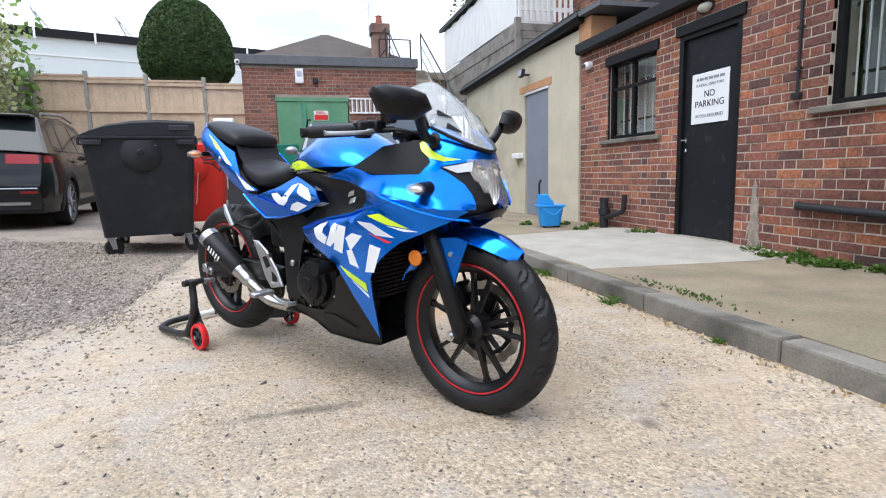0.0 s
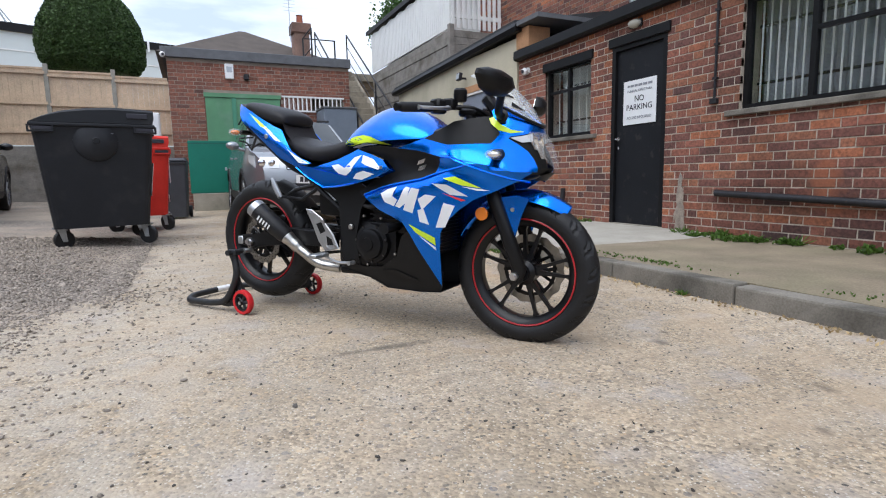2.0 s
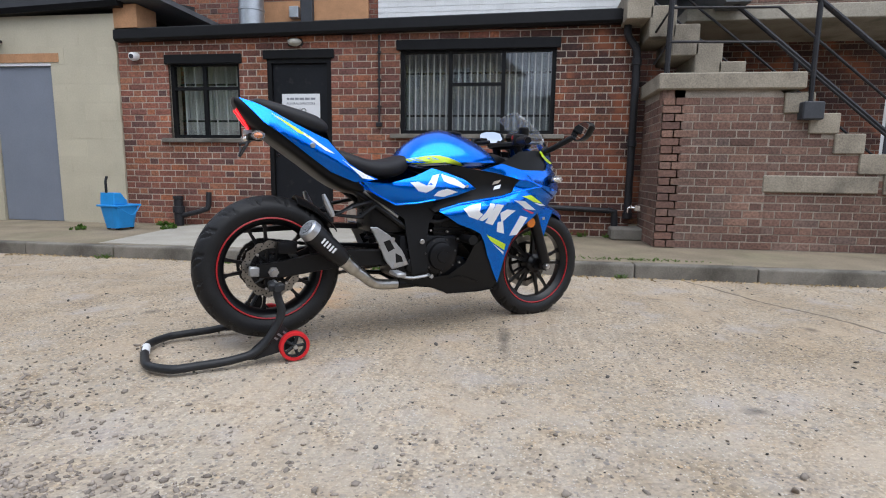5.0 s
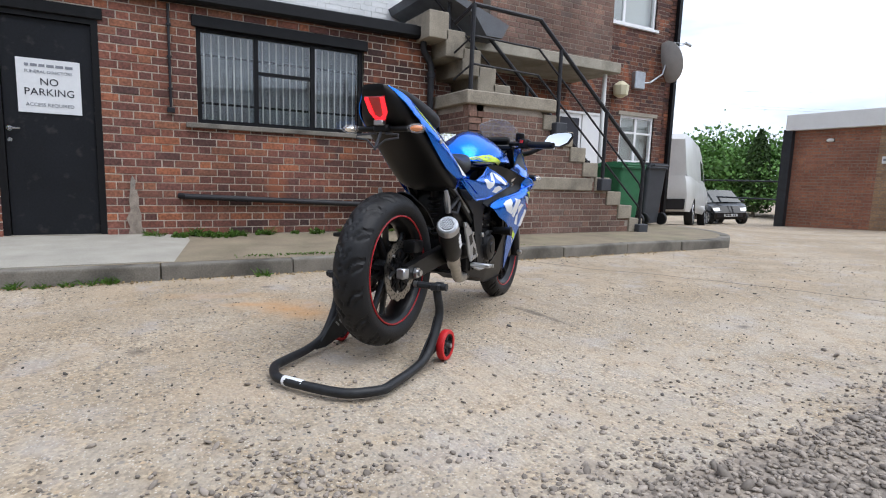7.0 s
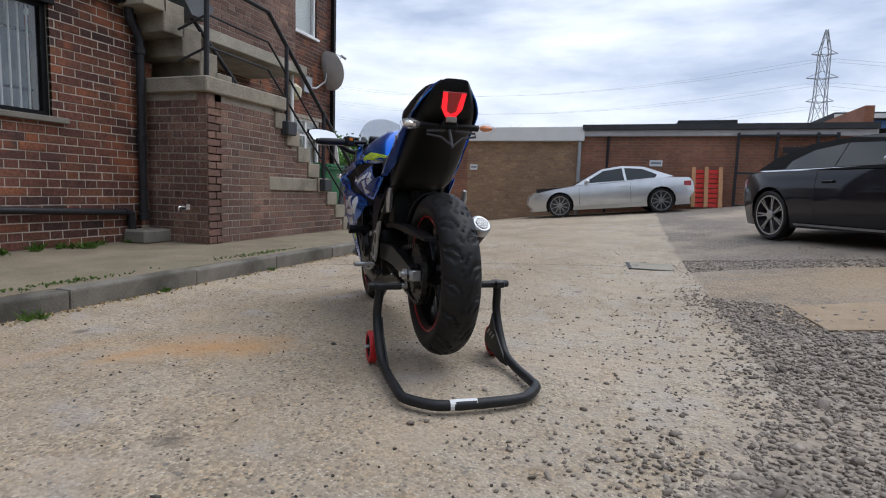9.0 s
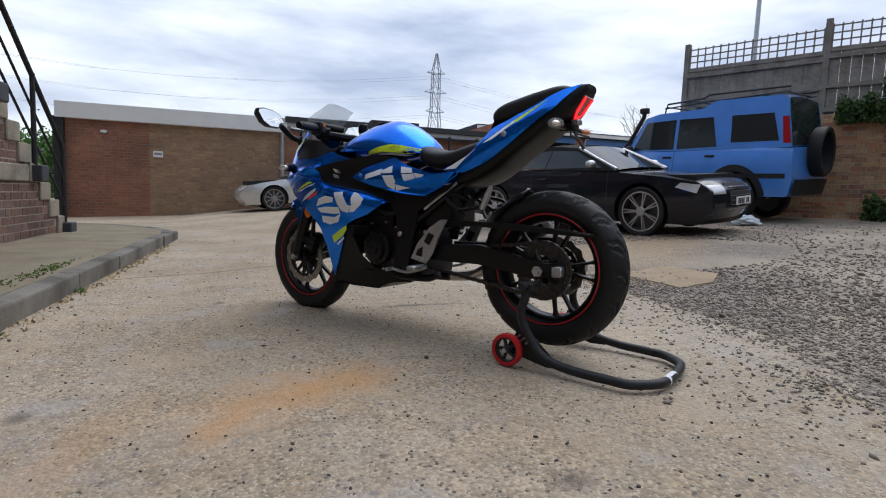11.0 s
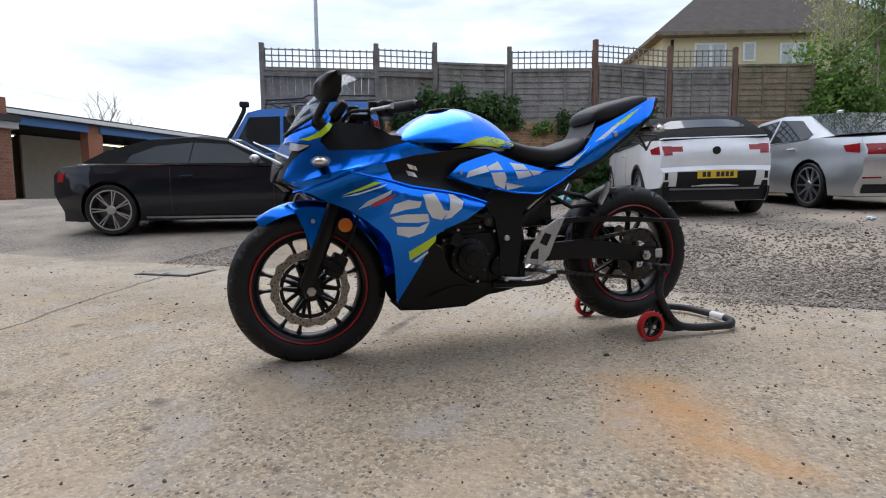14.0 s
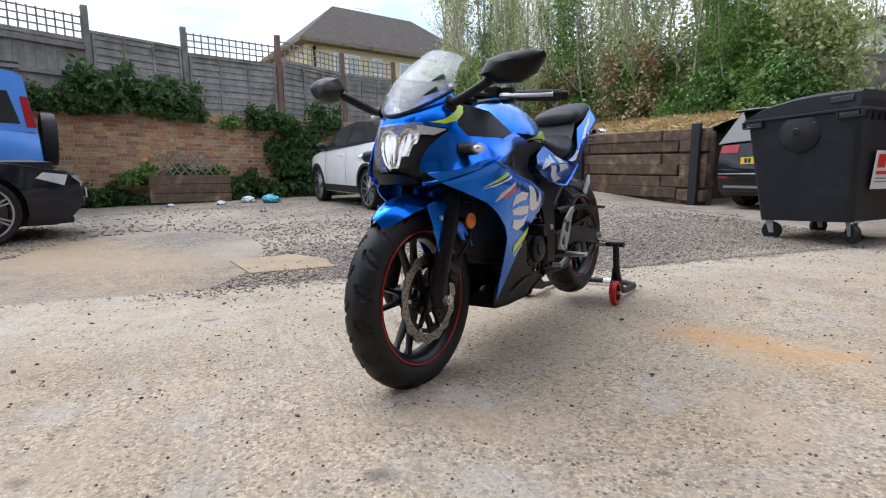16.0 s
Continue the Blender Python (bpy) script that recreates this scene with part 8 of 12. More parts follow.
    for s in (-1, 1):
        bm = bmesh.new()
        bmesh.ops.create_uvsphere(bm, u_segments=14, v_segments=8, radius=1, matrix=Matrix.Translation((-0.79, s * 0.145, 0.859)) @ Matrix.Diagonal((0.028, 0.038, 0.019, 1)))
        ri = P("rear_turn_signal", bm, M_CLEARLENS, "clear rear turn signal with amber bulb")
        bm = bmesh.new()
        bmesh.ops.create_uvsphere(bm, u_segments=10, v_segments=6, radius=1, matrix=Matrix.Translation((-0.79, s * 0.145, 0.859)) @ Matrix.Diagonal((0.018, 0.026, 0.012, 1)))
        P("bulb", bm, M_AMBER if s < 0 else M_REFLECTOR, parent=ri)
    bm = bmesh.new()
    for s in (-1, 1):
        tube(bm, [(-0.80, s * 0.02, 0.84), (-0.825, s * 0.09, 0.832), (-0.825, s * 0.092, 0.82), (-0.83, s * 0.04, 0.812), (-0.84, 0, 0.78)], 0.004, 6)
    tube(bm, [(-0.80, 0, 0.845), (-0.84, 0, 0.775)], 0.006, 6)
    P("plate_bracket", bm, M_BINGREY)
    bm = bmesh.new()
    box(bm, (-0.825, -0.02, 0.868), (-0.795, 0.02, 0.888), None, 0.003)
    P("plate_light", bm, M_BOLT)

    # frame, engine, belly
    for s in (-1, 1):
        bm = bmesh.new()
        skin(bm, [(-0.335, 0.662), (-0.20, 0.604), (-0.02, 0.632), (0.03, 0.60), (-0.02, 0.52), (-0.035, 0.40), (-0.02, 0.30), (-0.10, 0.285), (-0.125, 0.42), (-0.145, 0.54), (-0.20, 0.58), (-0.30, 0.63)], lambda x, z: 0.135 + 0.02 * smoothstep(0.6, 0.3, z), s, 0.012, 0.05)
        P("frame_cover", bm, M_TRIM)
        bm = bmesh.new()
        tube(bm, [(-0.42, s * 0.09, 0.69), (-0.28, s * 0.115, 0.60), (-0.13, s * 0.12, 0.50)], 0.013, 8)
        P("subframe_tube", bm, M_FRAME)
        bm = bmesh.new()
        tube(bm, [(-0.33, s * 0.10, 0.66), (-0.17, s * 0.12, 0.55)], 0.009, 8)
        P("subframe_strut", bm, M_ALU)
        bm = bmesh.new()
        disc(bm, 0.012, 0.012, pose(-0.06, s * 0.158, 0.44, 90), 10, 0.002)
        P("frame_bolt", bm, M_BOLT)
        belly = [(-0.165, 0.245), (-0.08, 0.222), (0.02, 0.212), (0.08, 0.196), (0.11, 0.176), (0.28, 0.178), (0.372, 0.188), (0.385, 0.212), (0.398, 0.28), (0.345, 0.300), (0.297, 0.378), (0.258, 0.455), (0.215, 0.42), (0.18, 0.33), (0.10, 0.275), (0.0, 0.262), (-0.10, 0.27)]
        bm = bmesh.new()
        skin(bm, belly, lambda x, z: lerp_table(z, (0.19, 0.3, 0.46), (0.115, 0.15, 0.185)) * lerp_table(x, (-0.17, 0.1, 0.4), (0.85, 1.0, 0.95)), s, 0.005)
        P("belly_pan", bm, M_TRIM)
        bm = bmesh.new()
        skin(bm, [(0.10, 0.262), (0.17, 0.268), (0.28, 0.232), (0.22, 0.232)], lambda x, z: lerp_table(z, (0.19, 0.3, 0.46), (0.115, 0.15, 0.185)), s, 0.003, 0.04, 0.004)
        P("belly_vent", bm, M_FRAME)
        # crash bobbin
        bm = bmesh.new()
        tube(bm, [(0.17, s * 0.13, 0.455), (0.17, s * 0.235, 0.455)], [0.018, 0.024], 14)
        P("crash_bobbin", bm, M_TRIM)
    bm = bmesh.new()
    rings(bm, [[(x, -0.12, z) for x, z in ((-0.16, 0.243), (0.02, 0.212), (0.11, 0.178), (0.28, 0.180), (0.38, 0.19))], [(x, 0.12, z) for x, z in ((-0.16, 0.243), (0.02, 0.212), (0.11, 0.178), (0.28, 0.180), (0.38, 0.19))]], cap=False, close=False)
    P("belly_floor", bm, M_TRIM)
    bm = bmesh.new()
    box(bm, (-0.16, -0.125, 0.25), (0.16, 0.125, 0.47), None, 0.03, 2)
    box(bm, (0.02, -0.11, 0.42), (0.20, 0.11, 0.64), pose(0, 0, 0, 0, 0), 0.02, 2)
    en = P("engine", bm, M_CASE)
    for s, cx, cz, r in ((-1, 0.044, 0.372, 0.068), (1, 0.093, 0.372, 0.060)):
        bm = bmesh.new()
        lathe(bm, [(r + 0.02, 0.0), (r + 0.018, 0.03), (r, 0.036), (r - 0.004, 0.052), (r - 0.02, 0.058), (0.030, 0.058), (0.028, 0.063), (0.0, 0.064)], 32, pose(cx, s * 0.118, cz, -90 * s))
        P("engine_cover", bm, M_CASE, parent=en)
        for k in range(7):
            a = 2 * math.pi * k / 7 + 0.3
            bm = bmesh.new()
            disc(bm, 0.005, 0.010, pose(cx + (r + 0.013) * math.cos(a), s * 0.150, cz + (r + 0.013) * math.sin(a), 90), 8)
            P("cover_bolt", bm, M_DARKBOLT, parent=en)
        # smaller cover, sump ribs, unions and bolts round it
        bm = bmesh.new()
        lathe(bm, [(0.044, 0.0), (0.042, 0.022), (0.034, 0.028), (0.0001, 0.030)], 24, pose(cx - 0.13, s * 0.122, cz - 0.045, -90 * s))
        P("sprocket_cover", bm, M_CASE, parent=en)
        for bx, bz in ((cx - 0.11, 0.47), (cx - 0.05, 0.49), (cx + 0.04, 0.485), (cx + 0.10, 0.45), (cx - 0.16, 0.40), (cx + 0.115, 0.335), (cx - 0.03, 0.275)):
            bm = bmesh.new()
            disc(bm, 0.0055, 0.014, pose(bx, s * 0.130, bz, 90), 6)
            P("case_bolt", bm, M_BOLT, parent=en)
        bm = bmesh.new()
        for k in range(5):
            box(bm, (-0.13 + 0.045 * k, s * 0.124 - 0.006, 0.262), (-0.12 + 0.045 * k, s * 0.124 + 0.006, 0.315), None, 0.002)
        P("sump_ribs", bm, M_CASE, parent=en, smooth=False)
        bm = bmesh.new()
        tube(bm, curve_pts([(0.13, s * 0.10, 0.62), (0.10, s * 0.128, 0.56), (0.02, s * 0.128, 0.53), (-0.06, s * 0.118, 0.56)], 5), 0.010, 8)
        P("coolant_hose", bm, M_RUBBER, parent=en)
        bm = bmesh.new()
        box(bm, (0.06, s * 0.105 - 0.012, 0.505), (0.17, s * 0.105 + 0.012, 0.575), None, 0.008, 2)
        P("head_cover", bm, M_CASE, parent=en)
    bm = bmesh.new()
    for k in range(7):
        box(bm, (0.015, -0.118, 0.475 + k * 0.02), (0.205, 0.118, 0.482 + k * 0.02))
    P("cylinder_fins", bm, M_CASE, parent=en, smooth=False)
    bm = bmesh.new()
    for s in (-1, 1):
        tube(bm, curve_pts([(0.0, s * 0.10, 0.60), (-0.05, s * 0.13, 0.50), (-0.08, s * 0.13, 0.38)], 5), 0.009, 8)
        tube(bm, curve_pts([(0.19, s * 0.08, 0.52), (0.28, s * 0.12, 0.46), (0.30, s * 0.11, 0.34)], 5), 0.014, 8)
    P("hoses", bm, M_RUBBER)
    bm = bmesh.new()
    tube(bm, curve_pts([(0.20, -0.05, 0.46), (0.29, -0.06, 0.36), (0.24, -0.06, 0.25), (0.05, -0.07, 0.24), (-0.15, -0.10, 0.235)], 6), 0.024, 12)
    P("exhaust_header", bm, M_CASE)
    bm = bmesh.new()
    box(bm, (-0.30, -0.10, 0.47), (-0.05, 0.10, 0.66), None, 0.03, 2)
    P("airbox", bm, M_FRAME)

    # swingarm, chain drive, shock
    for s in (-1, 1):
        bm = bmesh.new()
        y = s * 0.115
        prism(bm, [(-0.17, 0.400), (-0.45, 0.405), (-0.60, 0.375), (-0.72, 0.345), (-0.785, 0.345), (-0.785, 0.290), (-0.70, 0.285), (-0.45, 0.325), (-0.17, 0.330)], 0.035, pose(0, y, 0, 90), 0.005)
        sa = P("swingarm", bm, M_FRAME)
        bm = bmesh.new()
        disc(bm, 0.022, 0.012, pose(-0.722, s * 0.140, 0.314, 90), 6)
        disc(bm, 0.012, 0.03, pose(-0.722, s * 0.145, 0.314, 90), 10)
        P("axle_nut", bm, M_BOLT, parent=sa)
        bm = bmesh.new()
        box(bm, (-0.815, s * 0.10, 0.295), (-0.775, s * 0.135, 0.335), None, 0.004)
        P("chain_adjuster", bm, M_ALU, parent=sa)
        bm = bmesh.new()
        disc(bm, 0.012, 0.05, pose(-0.72, s * 0.155, 0.270, 90), 12)
        P("stand_bobbin", bm, M_ALU, parent=sa)
    bm = bmesh.new()
    prism(bm, [(-0.25, 0.475), (-0.45, 0.478), (-0.62, 0.465), (-0.92, 0.445), (-0.92, 0.458), (-0.62, 0.490), (-0.40, 0.500), (-0.25, 0.498)], 0.05, pose(0, 0.095, 0, 90), 0.004)
    P("chain_guard", bm, M_TRIM)
    bm = bmesh.new()
    rows = []
    for k in range(13):
        a = radians(34 + k * 3.2)
        rows.append([(-0.713 + 0.332 * math.cos(a) - 0.0, 0.074 * v, 0.314 + (0.332 - 0.04 * abs(v) ** 2) * math.sin(a)) for v in (-1, -0.6, 0, 0.6, 1)])
    rings(bm, rows, cap=False, close=False)
    bmesh.ops.recalc_face_normals(bm, faces=bm.faces)
    bmesh.ops.solidify(bm, geom=bm.faces[:], thickness=0.004)
    P("hugger", bm, M_TRIM)
    bm = bmesh.new()
    ring_plate(bm, 0.06, 0.105, 0.088, 0.094, 120, 0.003, 42)
    for k in range(5):
        a = 2 * math.pi * k / 5
        tube(bm, [(0.03 * math.cos(a), 0.085, 0.03 * math.sin(a)), (0.08 * math.cos(a), 0.09, 0.08 * math.sin(a))], 0.012, 6)
    bmesh.ops.transform(bm, matrix=Matrix.Translation(RA), verts=bm.verts)
    P("sprocket", bm, M_CHAIN)
    bm = bmesh.new()
    path = [Vector((-0.14, 0.091, 0.300)), *[Vector((-0.722 - 0.108 * math.sin(a), 0.091, 0.314 - 0.108 * math.cos(a))) for a in np.linspace(0.0, math.pi, 24)], Vector((-0.14, 0.091, 0.362))]
    dense = []
    for a, b in zip(path, path[1:]):
        k = max(1, int((b - a).length / 0.0155))
        dense += [a.lerp(b, i / k) for i in range(k)]
    for i, p in enumerate(dense[:-1]):
        d = (dense[i + 1] - p)
        mm = Matrix.Translation(p) @ d.to_track_quat("X", "Z").to_matrix().to_4x4()
        h = 0.0075 if i % 2 else 0.006
        box(bm, (-0.002, -0.010 if i % 2 else -0.007, -h), (d.length + 0.002, 0.010 if i % 2 else 0.007, h), mm)
    P("chain", bm, M_CHAIN, smooth=False)
    bm = bmesh.new()
    tube(bm, [(-0.24, 0, 0.42), (-0.31, 0, 0.66)], 0.02, 12)
    for k in range(8):
        t = k / 8
        torus_m = Matrix.Translation(Vector((-0.25, 0, 0.45)).lerp(Vector((-0.30, 0, 0.63)), t))
        disc(bm, 0.036, 0.009, torus_m @ pose(0, 0, 0, 0, -16), 16, 0.003)
    P("rear_shock", bm, M_CASE)
    # rear caliper
    bm = bmesh.new()
    box(bm, (-0.70, -0.115, 0.385), (-0.62, -0.055, 0.435), None, 0.01, 2)
    P("rear_caliper", bm, M_CASE)

    # exhaust
    a, b = Vector((-0.592, -0.205, 0.492)), Vector((-0.435, -0.165, 0.362))
    d = (b - a).normalized()
    bm = bmesh.new()
    tube(bm, [a, a + d * 0.01, a.lerp(b, 0.55), b - d * 0.02, b], [0.043, 0.045, 0.0445, 0.040, 0.033], 28)
    ex = P("silencer", bm, M_CAN, "stubby black exhaust silencer")
    bm = bmesh.new()
    tube(bm, [a - d * 0.022, a - d * 0.016, a + d * 0.012], [0.037, 0.044, 0.0465], 28)
    P("end_cap", bm, M_ALU, parent=ex)
    bm = bmesh.new()
    tube(bm, [a - d * 0.0235, a - d * 0.021], 0.029, 20)
    P("outlet_mesh", bm, M_BINGREY, parent=ex)
    bm = bmesh.new()
    q = d.to_track_quat("Z", "Y").to_matrix().to_4x4()
    for i in range(-3, 4):
        w = math.sqrt(max(0, 0.028 ** 2 - (i * 0.009) ** 2))
        for mm in (Matrix.Translation(a - d * 0.0245) @ q, Matrix.Translation(a - d * 0.0245) @ q @ pose(0, 0, 0, 0, 0, 60), Matrix.Translation(a - d * 0.0245) @ q @ pose(0, 0, 0, 0, 0, 120)):
            box(bm, (-w, i * 0.009 - 0.001, -0.001), (w, i * 0.009 + 0.001, 0.001), mm)
    P("mesh_wires", bm, M_ALU, parent=ex, smooth=False)
    bm = bmesh.new()
    tube(bm, curve_pts([b - d * 0.01, b + d * 0.06, Vector((-0.345, -0.145, 0.292)), Vector((-0.27, -0.125, 0.245)), Vector((-0.16, -0.105, 0.235))], 6), [0.034] * 3 + [0.030] * 5 + [0.024] * 17, 20)
    P("link_pipe", bm, M_STEELPIPE, "bare heat-tinted steel link pipe")
    bm = bmesh.new()
    u = Vector((0, -1, 0)) - d * d.dot(Vector((0, -1, 0)))
    u.normalize()
    for k in range(5):
        t = 0.25 + k * 0.08
        p0 = a.lerp(b, t) + u * 0.0452
        box(bm, (-0.004, -0.0008, -0.012 - 0.003 * (k % 2)), (0.004, 0.0008, 0.012), Matrix.Translation(p0) @ pose(0, 0, 0, 0, 40))
    P("maker_bars", bm, M_SIGNWHITE, parent=ex, smooth=False)
    # foot controls
    for s in (-1, 1):
        bm = bmesh.new()
        prism(bm, [(-0.320, 0.505), (-0.285, 0.505), (-0.225, 0.470), (-0.160, 0.40), (-0.125, 0.335), (-0.205, 0.315), (-0.245, 0.36), (-0.275, 0.43)], 0.010, pose(0, s * 0.160, 0, 90), 0.003)
        hg = P("foot_hanger", bm, M_ALU)
        bm = bmesh.new()
        for q in ([(-0.255, 0.44), (-0.225, 0.45), (-0.20, 0.41), (-0.23, 0.395)], [(-0.195, 0.39), (-0.165, 0.375), (-0.155, 0.35), (-0.19, 0.345)]):
            prism(bm, q, 0.012, pose(0, s * 0.160, 0, 90))
        P("hanger_slot", bm, M_FRAME, parent=hg, smooth=False)
        for x, z in ((-0.295, 0.488), (-0.21, 0.452), (-0.145, 0.345), (-0.195, 0.335)):
            bm = bmesh.new()
            disc(bm, 0.009, 0.014, pose(x, s * 0.163, z, 90), 8)
            P("hanger_bolt", bm, M_BOLT, parent=hg)
        bm = bmesh.new()
        box(bm, (-0.022, 0, -0.010), (0.022, 0.095, 0.008), pose(-0.20, s * 0.165, 0.305, 0, 0, 0 if s > 0 else 180), 0.004)
        P("foot_peg", bm, M_ALU)
        bm = bmesh.new()
        tube(bm, curve_pts([(-0.20, s * 0.17, 0.295), (-0.12, s * 0.175, 0.275), (-0.03, s * 0.18, 0.285)], 5), 0.007, 8)
        tube(bm, [(-0.03, s * 0.175, 0.285), (-0.03, s * 0.215, 0.285)], 0.009, 8)
        P("foot_lever", bm, M_ALU)
        bm = bmesh.new()
        tube(bm, [(-0.30, s * 0.12, 0.615), (-0.40, s * 0.145, 0.59), (-0.475, s * 0.15, 0.555), (-0.36, s * 0.14, 0.545), (-0.28, s * 0.12, 0.60)], 0.009, 8)
        ph = P("pillion_hanger", bm, M_FRAME)
        bm = bmesh.new()
        tube(bm, [(-0.485, s * 0.155, 0.55), (-0.515, s * 0.16, 0.605), (-0.53, s * 0.16, 0.64)], [0.012, 0.014, 0.008], 8)
        P("pillion_peg", bm, M_ALU, parent=ph)
    bm = bmesh.new()
    tube(bm, curve_pts([(0.0, 0.14, 0.255), (-0.10, 0.15, 0.248), (-0.22, 0.155, 0.25), (-0.275, 0.155, 0.275)], 5), [0.012] * 14 + [0.016, 0.012], 8)
    P("side_stand", bm, M_FRAME)


bike()


def rear_stand():
    """Paddock stand: two uprights with hooks, red wheels and a hooped handle lying on the ground."""
    s0 = thing("paddock_stand", pose(-0.130, 0.402, 0.015, 0, 0, -53.5), "black tubular paddock stand with red wheels under the rear axle", "stand")
    bm = bmesh.new()
    L = [(-0.712, 0.232, 0.30), (-0.712, 0.235, 0.27), (-0.70, 0.240, 0.20), (-0.735, 0.240, 0.125), (-0.80, 0.238, 0.055), (-0.90, 0.235, 0.032), (-1.02, 0.232, 0.028)]
    hoop = curve_pts(L, 5) + curve_pts([(-1.05, 0.231, 0.027), (-1.10, 0.222, 0.026), (-1.165, 0.16, 0.026), (-1.185, 0.10, 0.026), (-1.19, 0.0, 0.026)], 5)
    full = hoop + [Vector((p.x, -p.y, p.z)) for p in hoop[::-1][1:]]
    tube(bm, full, 0.0165, 14)
    part("frame_tube", bm, M_STANDPAINT, s0, smooth=True)
    for s in (-1, 1):
        bm = bmesh.new()
        box(bm, (-0.745, s * 0.235 - 0.018, 0.292), (-0.685, s * 0.235 + 0.018, 0.318), None, 0.004)
        tube(bm, [(-0.722, s * 0.155, 0.305), (-0.715, s * 0.275, 0.305)], 0.014, 10)
        part("hook", bm, M_STANDPAINT, s0)
        bm = bmesh.new()
        prism(bm, [(-0.705, 0.185), (-0.735, 0.130), (-0.80, 0.075), (-0.865, 0.022), (-0.80, 0.018), (-0.68, 0.040), (-0.640, 0.055), (-0.650, 0.090), (-0.685, 0.135)], 0.006, pose(0, s * 0.222, 0, 90))
        br = part("wheel_bracket", bm, M_STANDPAINT, s0)
        bm = bmesh.new()
        for k in range(3):
            box(bm, (-0.028, -0.0045, -0.004), (0.0, 0.0045, 0.004), pose(-0.715 + 0.022 * k, s * 0.222, 0.088 + 0.006 * k, 0, 40))
        part("slot", bm, M_GALV, br)
        bm = bmesh.new()
        lathe(bm, [(0.046, -0.014), (0.058, -0.014), (0.061, -0.009), (0.061, 0.009), (0.058, 0.014), (0.046, 0.014)], 36, pose(-0.655, s * 0.250, 0.061) @ AX, close=True)
        w = part("wheel", bm, M_REDPOLY, s0, "small red wheel", smooth=True)
        bm = bmesh.new()
        lathe(bm, [(0.040, -0.010), (0.0465, -0.010), (0.0465, 0.010), (0.040, 0.010)], 30, pose(-0.655, s * 0.250, 0.061) @ AX, close=True)
        for k in range(5):
            a = 2 * math.pi * k / 5
            tube(bm, [(-0.655, s * 0.25, 0.061), (-0.655 + 0.042 * math.cos(a), s * 0.25, 0.061 + 0.042 * math.sin(a))], 0.007, 6)
        part("wheel_centre", bm, M_STANDPAINT, w)
        bm = bmesh.new()
        disc(bm, 0.009, 0.05, pose(-0.655, s * 0.250, 0.061, 90), 6)
        part("wheel_bolt", bm, M_BOLT, w)
    bm = bmesh.new()
    tube(bm, [(-1.1885, 0.02, 0.026), (-1.1845, 0.105, 0.026)], 0.0172, 14)
    part("sticker", bm, M_SIGNWHITE, s0, "white worn sticker")


rear_stand()

# ---- parked vehicles ----
M_CARGLASS = plain("car_glass", (0.020, 0.026, 0.029), 0.03, spec=0.5)
M_CARTRIM = material("car_black_plastic", (0.018, 0.018, 0.02), 0.6, vary=0.2, bump=0.08)
M_ALLOY = material("alloy_rim", (0.42, 0.43, 0.45), 0.3, metal=0.9, vary=0.12, bump=0.03)
M_DARKALLOY = material("dark_alloy_rim", (0.10, 0.10, 0.11), 0.35, metal=0.7, vary=0.15, bump=0.03)
M_TAILLAMP = plain("tail_lamp_red", (0.30, 0.006, 0.010), 0.22, coat=0.4, spec=0.4)
M_HEADLAMP = plain("head_lamp_glass", (0.66, 0.68, 0.70), 0.16, 0.35, coat=1.0)
M_YELLOWPLATE = plain("yellow_number_plate", (0.72, 0.50, 0.03), 0.4)
M_WHITEPLATE = plain("white_number_plate", (0.75, 0.76, 0.76), 0.4)
M_SOFTTOP = material("fabric_soft_top", (0.012, 0.012, 0.013), 0.9, vary=0.25, fine=200, bump=0.3, depth=0.002, spec=0.2)
P_BLACK = car_paint("black_car_paint", (0.006, 0.0065, 0.008), 0.0, 0.4, 0.08, 0.75)
P_SILVER = car_paint("silver_car_paint", (0.62, 0.64, 0.66), 0.75, 0.32)
P_GREYSILVER = car_paint("grey_silver_car_paint", (0.27, 0.285, 0.305), 0.7, 0.36)
P_GRAPHITE = car_paint("graphite_car_paint", (0.009, 0.010, 0.016), 0.15, 0.35, 0.1, 0.7)
P_BLUECAR = car_paint("sky_blue_car_paint", (0.07, 0.25, 0.72), 0.2, 0.36)
P_WHITECAR = car_paint("white_car_paint", (0.84, 0.85, 0.86), 0.0, 0.35)
P_WHITEVAN = material("dirty_white_van_paint", (0.58, 0.58, 0.56), 0.45, vary=0.12, scale=2, bump=0.05, coat=0.4)
WHEELS = {}


